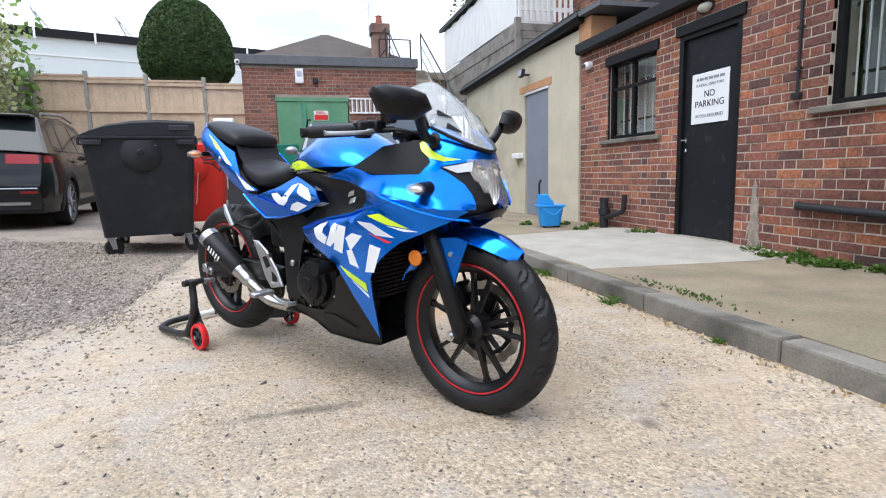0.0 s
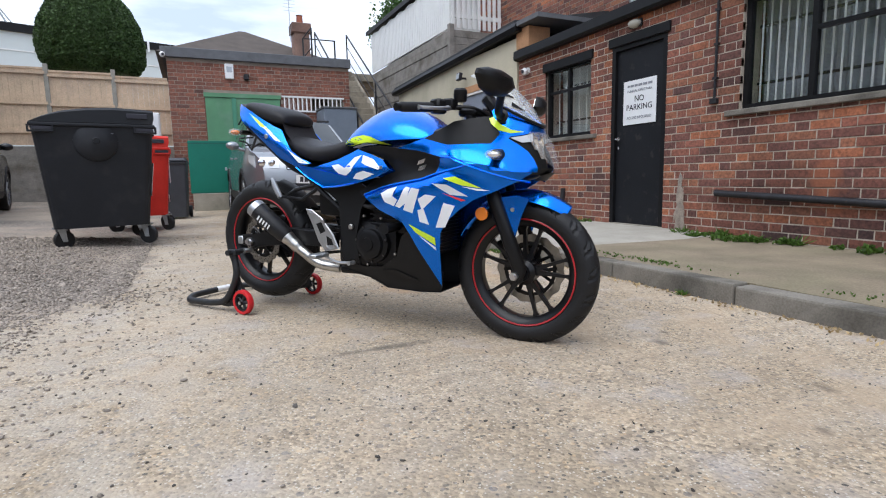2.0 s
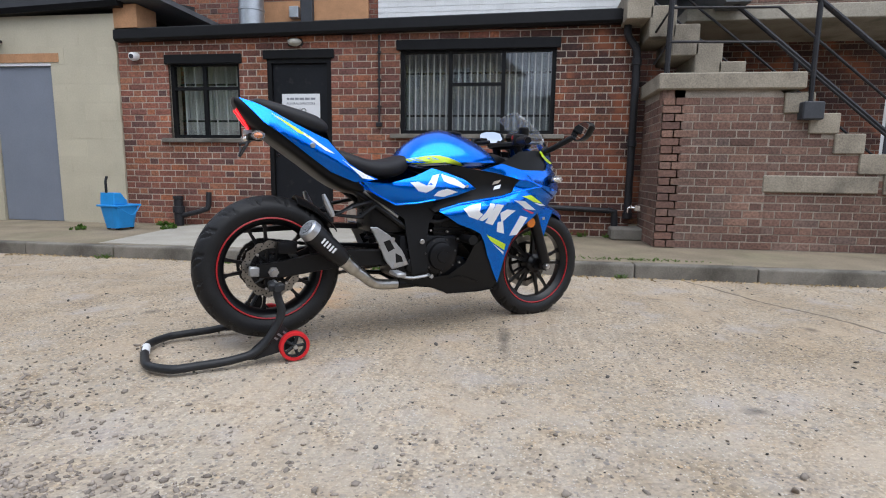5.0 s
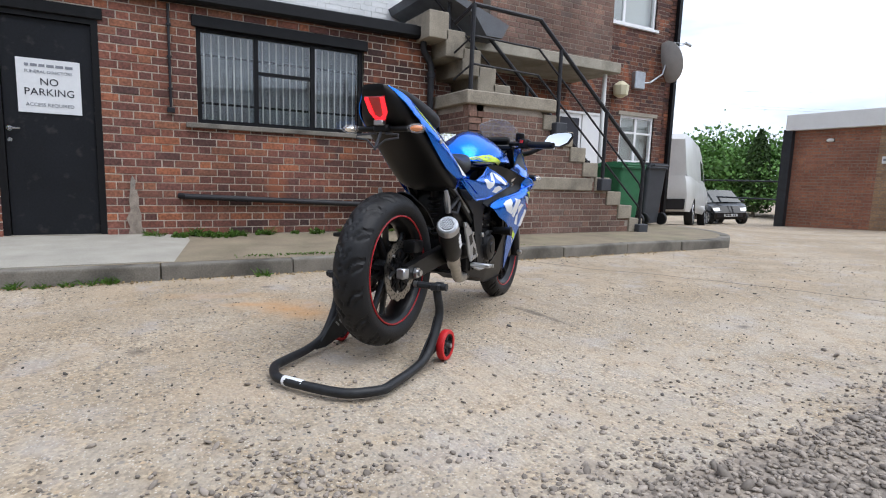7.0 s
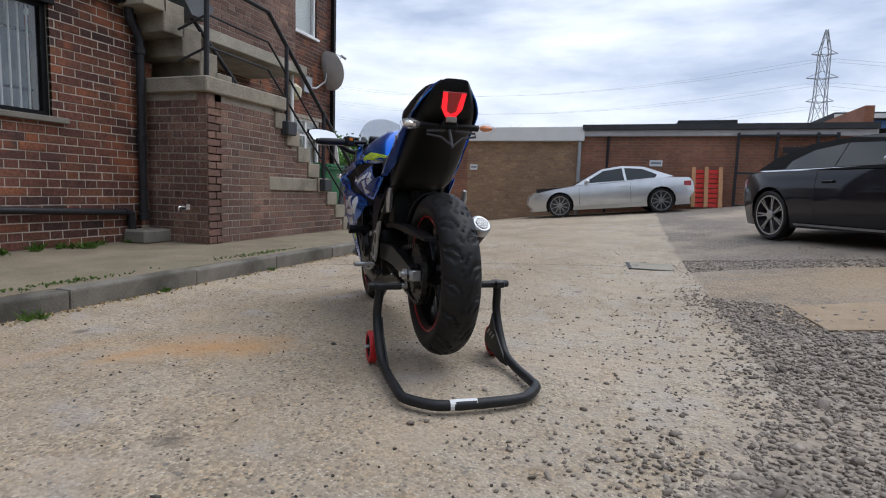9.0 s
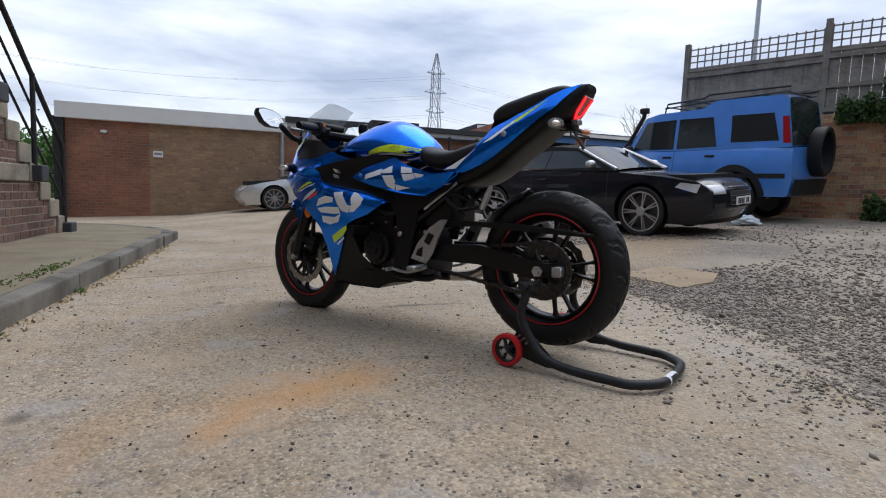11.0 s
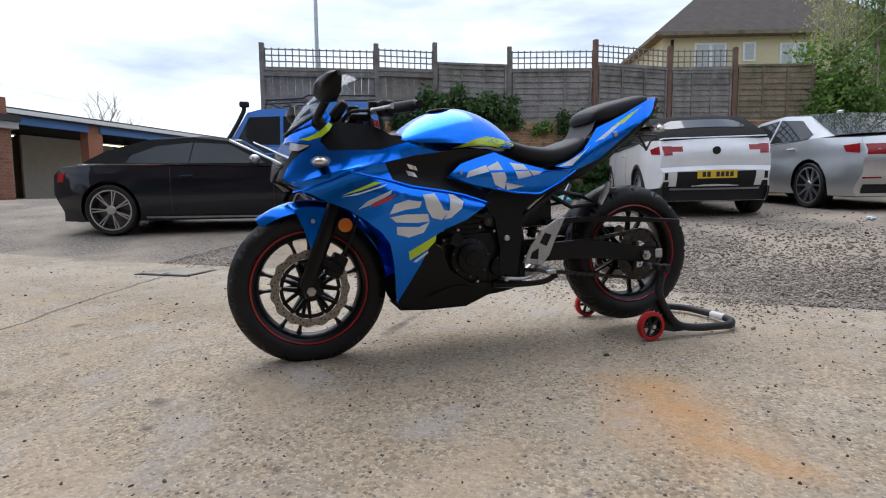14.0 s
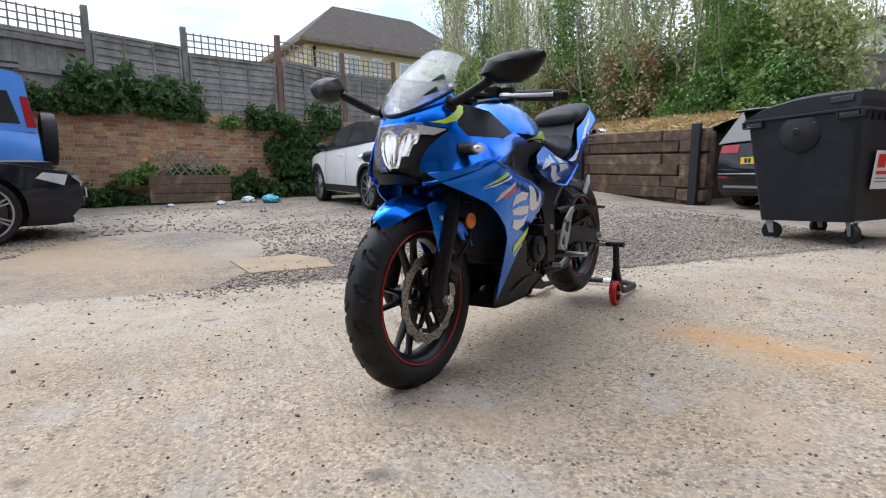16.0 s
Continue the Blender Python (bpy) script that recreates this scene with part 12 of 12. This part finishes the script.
def plant_trees():
    kinds = [slim_tree(11, 7.0, 6, 5200, 1.1, M_WILLOW, 0.038, 0.10, 9), slim_tree(12, 7.6, 5, 7500, 1.1, M_LEAF, 0.048, 0.12, 8), slim_tree(13, 6.6, 6, 5200, 1.2, M_WILLOW, 0.038, 0.10, 9), slim_tree(14, 6.0, 5, 9000, 1.2, M_LEAF, 0.050, 0.06, 8),
             slim_tree(15, 7.0, 7, 3600, 1.3, M_WILLOW, 0.040, 0.10, 10), slim_tree(16, 7.4, 6, 4600, 1.2, M_LEAF, 0.046, 0.10, 9)]
    rng = random.Random(21)
    spots = []
    for k in range(15):
        spots.append((-20.5 + k * 0.98, 8.7 + 0.1 * k + rng.uniform(-0.25, 0.3)))
    for k in range(7):
        spots.append((-22.0 + k * 2.4, 10.6 + 0.1 * k + rng.uniform(-0.4, 0.4)))
    spots += [(-13.4, 5.3), (-14.0, 6.4), (-12.9, 6.9), (-14.8, 7.6), (-15.6, 6.0)]
    for k in range(4):
        spots.append((-7.9 - 0.2 * (k % 2), 10.6 + 1.5 * k))
    for i, (x, y) in enumerate(spots):
        tr, cr = kinds[4 + i % 2] if (22 <= i < 27 or i % 2 == 0) else kinds[(i * 7 + i // 3) % 4]
        z = 2.05 if x > -12 else 2.3
        s = rng.uniform(0.85, 1.12) * (0.8 if i > 26 else 1.0)
        t = thing("tree", pose(x, y, z, 0, 0, rng.uniform(0, 360)) @ Matrix.Diagonal((s, s, s * rng.uniform(0.92, 1.08), 1)),
                  "slender many-stemmed tree with pale twigs on the bank", "tree", "trees on the bank")
        hang("trunk", tr, t)
        hang("crown", cr, t)
    shrubs = [clump(31, 6500, 0.95, 0.6, 2.4, 0.062, M_LEAF), clump(32, 6000, 0.85, 0.6, 1.9, 0.055, M_LEAF), clump(33, 5500, 1.0, 0.6, 2.9, 0.058, M_WILLOW)]
    for k in range(15):
        x = -19.0 + k * 0.92 + rng.uniform(-0.2, 0.2)
        t = thing("shrub", pose(x, 9.05 + 0.1 * k + rng.uniform(-0.3, 0.3), 2.1, 0, 0, rng.uniform(0, 360)), "dense green shrub under the trees on the bank", "shrub", "shrubs on the bank")
        hang("foliage", shrubs[k % 3], t)
    low = [clump(34, 3200, 0.8, 0.5, 1.0, 0.05, M_LEAF), clump(35, 2600, 0.7, 0.5, 1.3, 0.045, M_BUSH)]
    for k in range(14):
        x = -18.2 + k * 0.95 + rng.uniform(-0.3, 0.3)
        t = thing("shrub", pose(x, 8.35 + 0.1 * k + rng.uniform(-0.2, 0.2), 2.05, 0, 0, rng.uniform(0, 360)) @ Matrix.Scale(rng.uniform(0.7, 1.15), 4), "low green bramble at the edge of the bank", "shrub", "shrubs on the bank")
        hang("foliage", low[k % 2], t)
    dead = clump(36, 1500, 0.5, 0.4, 2.0, 0.05, M_DEADLEAF)
    for k, x in enumerate((-17.0, -14.2, -13.1, -11.0, -9.6)):
        t = thing("dead_vine", pose(x, 8.7 + 0.1 * k, 2.3, 0, 0, 70 * k), "brown withered climber among the trees", "climber", "dead climbers")
        hang("foliage", dead, t)
    for x, y, z, s in ((-7.75, 12.2, 1.7, 1.3), (-7.8, 10.6, 1.7, 1.2), (-8.6, 14.5, 1.8, 1.1), (-12.9, 5.5, 1.7, 0.9), (-13.6, 5.0, 1.7, 1.0)):
        t = thing("shrub", pose(x, y, z, 0, 0, x * 50) @ Matrix.Scale(s, 4), "leafy green shrub beside the fence", "shrub")
        hang("foliage", shrubs[0], t)
    # dark woodland behind the front row
    bm = bmesh.new()
    rs = np.random.RandomState(4)
    n = 9000
    x = rs.uniform(-26, -6.5, n)
    far = 12.6 + 0.1 * (x + 20) + rs.uniform(0, 1.6, n)
    zz = 1.9 + np.abs(rs.normal(0, 1.55, n)) * (0.75 + 0.45 * np.sin(x * 1.3) * np.sin(x * 0.37 + 1))
    me = leaf_cloud("thicket", np.stack([x, far, zz], 1), 0.12, M_LEAF, 9, 0.6)
    tagged(new("thicket", me), "dark tangled thicket behind the trees", "thicket", "", "stuff")
    # ivy and bramble
    ivy = [clump(41, 2600, 0.8, 0.28, 0.75, 0.055, M_IVY), clump(42, 2200, 0.6, 0.25, 0.9, 0.05, M_IVY), clump(43, 1500, 0.45, 0.22, 0.5, 0.05, M_LEAF)]
    for k, (x, y, z, s, rz) in enumerate(((-9.30, -2.75, 2.15, 1.15, 118), (-9.65, -1.9, 2.1, 0.9, 115), (-10.1, -1.0, 2.0, 0.7, 112), (-8.75, -3.6, 2.1, 0.6, 118), (-10.55, 0.3, 0.45, 1.2, 108), (-10.75, 1.1, 0.5, 1.3, 105),
                                           (-10.05, -0.7, 0.42, 1.0, 110), (-9.5, -1.75, 0.42, 0.9, 114), (-9.2, -2.3, 0.42, 0.8, 116), (-8.9, -3.0, 0.40, 0.7, 118), (-10.5, 0.4, 1.5, 0.9, 108), (-9.1, -2.5, 0.9, 0.8, 118), (-11.2, 2.3, 0.5, 1.2, 110), (-10.36, 0.05, 1.05, 0.9, 108), (-10.62, 0.85, 1.25, 1.0, 106), (-10.3, -0.2, 2.0, 0.7, 110), (-10.75, 1.0, 1.95, 0.8, 106), (-9.75, -1.35, 1.0, 0.6, 113))):
        t = thing("ivy", pose(x, y, z, 0, 0, rz) @ Matrix.Scale(s, 4), "dark green ivy and bramble over the old brick wall", "ivy", "ivy on the old wall")
        hang("foliage", ivy[k % 3], t)
    # clipped yew
    y = thing("topiary", pose(-3.13, 16.4, 3.28), "clipped dark yew dome rising over the pale fence", "topiary")
    bm = bmesh.new()
    tube(bm, [(0, 0, -3.3), (0, 0, 0.6)], [0.16, 0.12], 10)
    part("trunk", bm, M_BARK, y)
    rs = np.random.RandomState(7)
    prof_z = np.array([0.30, 0.42, 0.75, 1.25, 1.8, 2.3, 2.65, 2.85, 2.95])
    prof_r = np.array([0.05, 1.02, 1.27, 1.33, 1.24, 0.98, 0.66, 0.33, 0.0])
    zz = rs.uniform(0.32, 2.95, 46000)
    rr = np.interp(zz, prof_z, prof_r)
    keep = rs.rand(len(zz)) < (rr / 1.33 * 0.8 + 0.25)
    zz, rr = zz[keep], rr[keep]
    a = rs.uniform(0, 6.2832, len(zz))
    rr = rr * (1 - np.abs(rs.normal(0, 0.035, len(zz)))) + 0.02 * np.sin(a * 7 + zz * 3)
    hang("foliage", leaf_cloud("foliage", np.stack([rr * np.cos(a), rr * np.sin(a), zz], 1), 0.034, M_YEW, 8, 0.45), y)
    bm = bmesh.new()
    lathe(bm, [(float(r) * 0.93 + 0.0001, float(z) * 0.98) for z, r in zip(prof_z, prof_r)], 28)
    part("core", bm, M_YEW, y, smooth=True)


plant_trees()


def bare_tree(m, h, seed, label, twig=0.02, levels=4):
    rng = random.Random(seed)
    bm = bmesh.new()

    def grow(p, d, length, r, level):
        e = p + d * length
        mid = (p + e) / 2 + Vector((rng.gauss(0, 0.04), rng.gauss(0, 0.04), 0)) * length
        tube(bm, [p, mid, e], [r, r * 0.8, r * 0.6], 5 if level else 8)
        if level < levels:
            for k in range(3 if level else 5):
                q = Vector((rng.gauss(0, 0.55), rng.gauss(0, 0.55), rng.uniform(0.2, 0.7)))
                start = p.lerp(e, rng.uniform(0.45, 1.0))
                grow(start, (d + q).normalized(), length * rng.uniform(0.55, 0.78), r * 0.55, level + 1)

    grow(Vector((0, 0, 0)), Vector((0, 0, 1)), h * 0.36, twig * h * 0.6, 0)
    t = thing("tree", m, label, "tree")
    part("branchwork", bm, M_TWIG, t)


bare_tree(pose(-46.5, -58.8, 0), 15.6, 3, "bare winter tree far beyond the garages", 0.03)
bare_tree(pose(-37, -63, 0), 10.5, 4, "bare winter tree far beyond the garages")
bare_tree(pose(-9.0, 18.0, 2.0), 5.2, 5, "bare twiggy tree behind the grey fence", 0.012, 5)
bare_tree(pose(-7.5, -7.3, 0.5), 3.3, 6, "thin bare sapling beyond the fence", 0.0030, 3)
bare_tree(pose(5.0, -24.0, 0), 5.0, 9, "bare tree beyond the garage end", 0.012, 4)
for tx, ty, ts in ((-7.2, 17.6, 0.9), (-5.4, 17.0, 0.8), (-3.9, 19.0, 0.7)):
    t = thing("shrub", pose(tx, ty, 2.3, 0, 0, tx * 40) @ Matrix.Scale(ts, 4), "pale twiggy garden shrub behind the fence", "shrub")
    hang("foliage", clump(int(tx * -10), 1500, 0.8, 0.6, 1.6, 0.03, M_WILLOW, slim=0.2), t)
bush_mesh = clump(61, 14000, 2.6, 2.2, 2.8, 0.10, M_BUSH, shell=0.8)
for bx, by, bs in ((9.0, -22.5, 0.8), (12.5, -24.0, 1.0), (6.5, -25.0, 0.85), (16.5, -25.0, 1.1)):
    t = thing("bush", pose(bx, by, 0, 0, 0, bx * 30) @ Matrix.Scale(bs, 4), "rounded green bush beyond the parked cars", "bush")
    hang("foliage", bush_mesh, t)
t = thing("conifer", pose(12.2, -22.5, -0.6) @ Matrix.Scale(0.75, 4), "tall narrow dark conifer beyond the van", "tree")
rs_c = np.random.RandomState(12)
cz = rs_c.uniform(0.3, 5.2, 6000)
ca, cr = rs_c.uniform(0, 6.28, 6000), np.interp(cz, [0.3, 1.5, 4, 5.2], [1.0, 1.1, 0.6, 0.05]) * np.sqrt(rs_c.rand(6000))
hang("foliage", leaf_cloud("foliage", np.stack([cr * np.cos(ca), cr * np.sin(ca), cz], 1), 0.10, M_YEW, 5, 0.4), t)
bm = bmesh.new()
tube(bm, [(0, 0, -0.2), (0, 0, 3)], [0.12, 0.05], 8)
part("trunk", bm, M_BARK, t)
t = thing("tree", pose(7.6, 20.0, 1.5), "leafy evergreen tree behind the terrace", "tree")
bm = bmesh.new()
tube(bm, [(0, 0, -1.8), (0.1, 0, 3), (0, 0.1, 6)], [0.2, 0.15, 0.08], 8)
part("trunk", bm, M_BARK, t)
me = clump(71, 5000, 1.3, 1.3, 2.4, 0.075, M_IVY)
ob = hang("crown", me, t)
ob.location = (0, 0, 4.6)


# ---- weeds, straw and loose stones ----
def blades(name, centres, n, length, mat, seed, width=0.006, lean=0.55):
    rs = np.random.RandomState(seed)
    k = rs.randint(0, len(centres), n)
    p = np.asarray(centres, float)[k]
    d = rs.normal(0, lean, (n, 3))
    d[:, 2] = 1.0
    d /= np.linalg.norm(d, axis=1)[:, None]
    L = (length * rs.uniform(0.4, 1.25, n))[:, None]
    s = np.cross(d, rs.normal(size=(n, 3)))
    s /= np.linalg.norm(s, axis=1)[:, None]
    tip = p + d * L
    tip[:, 2] -= L[:, 0] * 0.18
    v = np.stack([p - s * width, p + s * width, (p + d * L * 0.55) + s * width * 0.9, tip], 1).reshape(-1, 3)
    me = bpy.data.meshes.new(name)
    me.vertices.add(4 * n)
    me.vertices.foreach_set("co", v.astype(np.float32).ravel())
    me.loops.add(4 * n)
    me.loops.foreach_set("vertex_index", np.arange(4 * n, dtype=np.int32))
    me.polygons.add(n)
    me.polygons.foreach_set("loop_start", np.arange(0, 4 * n, 4, dtype=np.int32))
    me.update(calc_edges=True)
    me.materials.append(mat)
    return me


def ground_cover():
    rng = random.Random(77)
    rs = np.random.RandomState(78)
    tuft = [blades("tuft", rs.normal(0, 0.035, (12, 3)) * (1, 1, 0), 60, 0.10, M_WEED, 80 + k, 0.0045, 0.8) for k in range(3)]
    rosette = [clump(85 + k, 130, 0.09, 0.07, 0.045, 0.016, M_WEED) for k in range(2)]
    spots = [(3.42, y) for y in (3.45, 3.2, 1.72, 1.55, 1.4, 1.33, 1.12, 0.95, 0.72, 0.62, 0.35, 0.1, -0.15, -0.4, -0.75, -1.05)]
    spots += [(3.30, 1.5), (3.27, 1.25), (3.33, 1.02), (3.36, 3.3), (2.75, 4.85), (3.2, 4.6), (3.05, 3.95)] + [(3.40 - abs(rng.gauss(0, 0.08)), rng.choice((1.5, 1.1, 0.7, 0.1, -0.6, 4.1)) + rng.gauss(0, 0.12)) for k in range(8)]
    for x, y in spots:
        m = pose(x + rng.uniform(-0.03, 0.03), y + rng.uniform(-0.04, 0.04), 0.072, 0, 0, rng.uniform(0, 360)) @ Matrix.Scale(rng.uniform(0.6, 1.25), 4)
        w = new("weed", rng.choice(tuft + rosette))
        w.matrix_world = m
        tagged(w, "small green weed at the foot of the brick wall", "weed", "weeds along the wall")
    for y in (2.55, 2.4, 2.28, 2.12, 2.02, 1.05, 0.2, -0.9, 3.6):
        w = new("weed", rng.choice(tuft))
        w.matrix_world = pose(KX - 0.03, y, gz(KX, y), 0, 0, rng.uniform(0, 360)) @ Matrix.Scale(rng.uniform(0.5, 0.85), 4)
        tagged(w, "small green weed in the gutter by the kerb", "weed", "weeds along the kerb")
    # moss on the pavement by the kerb and leaf litter in the gutter
    c = np.stack([rs.normal(KX + 0.2, 0.035, 260), np.concatenate([rs.normal(0.75, 0.22, 130), rs.normal(-1.0, 0.3, 130)]), np.full(260, 0.074)], 1)
    tagged(new("moss", blades("moss", c, 1500, 0.018, M_WEED, 90, 0.003)), "thin green moss along the kerb top", "moss", "", "stuff")
    n = 900
    y = rs.uniform(-3.8, 4.6, n)
    x = KX - np.abs(rs.normal(0, 0.045, n)) - 0.008
    z = np.array([gz(a, b) for a, b in zip(x, y)]) + 0.006
    me = leaf_cloud("leaf_litter", np.stack([x, y, z], 1), 0.011, M_DEADLEAF, 91, 0.5)
    tagged(new("leaf_litter", me), "dead leaves and grit along the kerb", "leaf litter", "", "stuff")
    # straw on the bank
    n = 5000
    u = rs.uniform(-1.5, 7.7, n)
    v = rs.uniform(0.15, 2.4, n)
    h = np.interp(v, [0.1, 0.16, 0.6, 1.3, 2.6], [1.10, 1.27, 1.42, 1.58, 1.78])
    pts = [SLEEPER_M @ Vector((a, b, c)) for a, b, c in zip(u, v, h)]
    tagged(new("dry_grass", blades("dry_grass", pts, 14000, 0.15, M_STRAW, 92, 0.006, 1.6)), "flattened dry straw-coloured grass on the bank", "grass", "", "stuff")


ground_cover()


def loose_stones():
    """Real stones over the gravel near the slab, spilling onto it, and grit on the slab itself."""
    rs = np.random.RandomState(100)
    x1, y1 = -1.74 - rs.exponential(0.9, 26000), rs.uniform(-3.2, 5.2, 26000)
    x1 += np.clip((y1 - 0.9) / 1.0, 0, 1) * 0.42
    s1 = rs.uniform(0.005, 0.0105, 26000) * (1 + np.clip(-1.8 - x1, 0, 3) * 0.25)
    out = np.hypot((x1 + 3.0) / 1.6, (y1 + 1.6) / 1.0) < 1
    y1[out] = rs.uniform(0.5, 5.2, out.sum())
    big = rs.rand(26000) < 0.03
    s1[big] *= 1.9
    # spill: tongues and scattered stones on the slab
    n2 = 1800
    y2 = np.concatenate([rs.normal(0.85, 0.28, 380), rs.normal(-0.85, 0.35, 300), rs.normal(1.5, 0.15, 400), rs.uniform(-3, 5, 420), rs.normal(0.35, 0.55, 300)])
    d2 = np.concatenate([rs.exponential(0.16, 380), rs.exponential(0.12, 300), rs.exponential(0.2, 400), rs.exponential(0.22, 420), rs.exponential(0.30, 300)])
    x2 = -1.74 + d2 + np.clip((y2 - 0.9) / 1.0, 0, 1) * 0.42
    s2 = rs.uniform(0.0035, 0.0085, n2) * np.where(rs.rand(n2) < 0.12, 1.6, 1.0)
    # grit over the slab
    n3 = 2600
    x3, y3 = rs.uniform(-1.6, 1.6, n3), rs.uniform(-4.5, 5.0, n3)
    s3 = rs.uniform(0.0022, 0.0055, n3)
    pick = rs.rand(n3) < 0.03
    s3[pick] = rs.uniform(0.006, 0.011, pick.sum())
    # far gravel
    n4 = 9000
    x4, y4 = rs.uniform(-8.5, -3.0, n4), rs.uniform(-4.5, 6.0, n4)
    s4 = rs.uniform(0.006, 0.014, n4)
    y4[np.hypot((x4 + 3.2) / 2.0, (y4 + 1.6) / 1.2) < 1] = 5.5
    keep4 = np.array([noise.noise(Vector((a * 0.6, b * 0.6, 2))) > -0.1 for a, b in zip(x4, y4)])
    x4, y4, s4 = x4[keep4], y4[keep4], s4[keep4]
    t = (1 + 5 ** 0.5) / 2
    ico = np.array([(-1, t, 0), (1, t, 0), (-1, -t, 0), (1, -t, 0), (0, -1, t), (0, 1, t), (0, -1, -t), (0, 1, -t), (t, 0, -1), (t, 0, 1), (-t, 0, -1), (-t, 0, 1)]) / 1.9
    tri = np.array([(0, 11, 5), (0, 5, 1), (0, 1, 7), (0, 7, 10), (0, 10, 11), (1, 5, 9), (5, 11, 4), (11, 10, 2), (10, 7, 6), (7, 1, 8),
                    (3, 9, 4), (3, 4, 2), (3, 2, 6), (3, 6, 8), (3, 8, 9), (4, 9, 5), (2, 4, 11), (6, 2, 10), (8, 6, 7), (9, 8, 1)])

    def scatter(name, x, y, s, mat, label, squash):
        n = len(x)
        a = rs.uniform(0, 6.283, n)
        v = ico[None] * (1 + rs.uniform(-0.28, 0.28, (n, 12, 1)))
        v = v * np.stack([rs.uniform(0.8, 1.5, n), rs.uniform(0.65, 1.0, n), rs.uniform(0.4, 0.8, n) * squash], 1)[:, None]
        ca, sa = np.cos(a)[:, None], np.sin(a)[:, None]
        tilt = rs.normal(0, 0.3, (n, 1))
        vx, vy, vz = v[..., 0], v[..., 1], v[..., 2] + tilt * v[..., 0]
        w = np.stack([vx * ca - vy * sa, vx * sa + vy * ca, vz], 2) * s[:, None, None]
        z = np.array([gz(p, q) for p, q in zip(x, y)])
        w += np.stack([x, y, z + s * 0.28], 1)[:, None]
        f = (tri[None] + (np.arange(n) * 12)[:, None, None]).reshape(-1, 3)
        me = bpy.data.meshes.new(name)
        me.vertices.add(12 * n)
        me.vertices.foreach_set("co", w.astype(np.float32).ravel())
        me.loops.add(60 * n)
        me.loops.foreach_set("vertex_index", f.astype(np.int32).ravel())
        me.polygons.add(20 * n)
        me.polygons.foreach_set("loop_start", np.arange(0, 60 * n, 3, dtype=np.int32))
        me.update(calc_edges=True)
        me.materials.append(mat)
        tagged(new(name, me), label, "stones", "", "stuff")

    scatter("gravel", np.concatenate([x1, x2]), np.concatenate([y1, y2]), np.concatenate([s1, s2]), M_STONE, "loose grey gravel spilling onto the slab", 1.0)
    scatter("far_gravel", x4, y4, s4, M_FARSTONE, "coarse loose gravel of the yard", 0.6)
    scatter("grit", x3, y3, s3, M_GRIT, "dark grit scattered over the concrete", 1.0)


loose_stones()
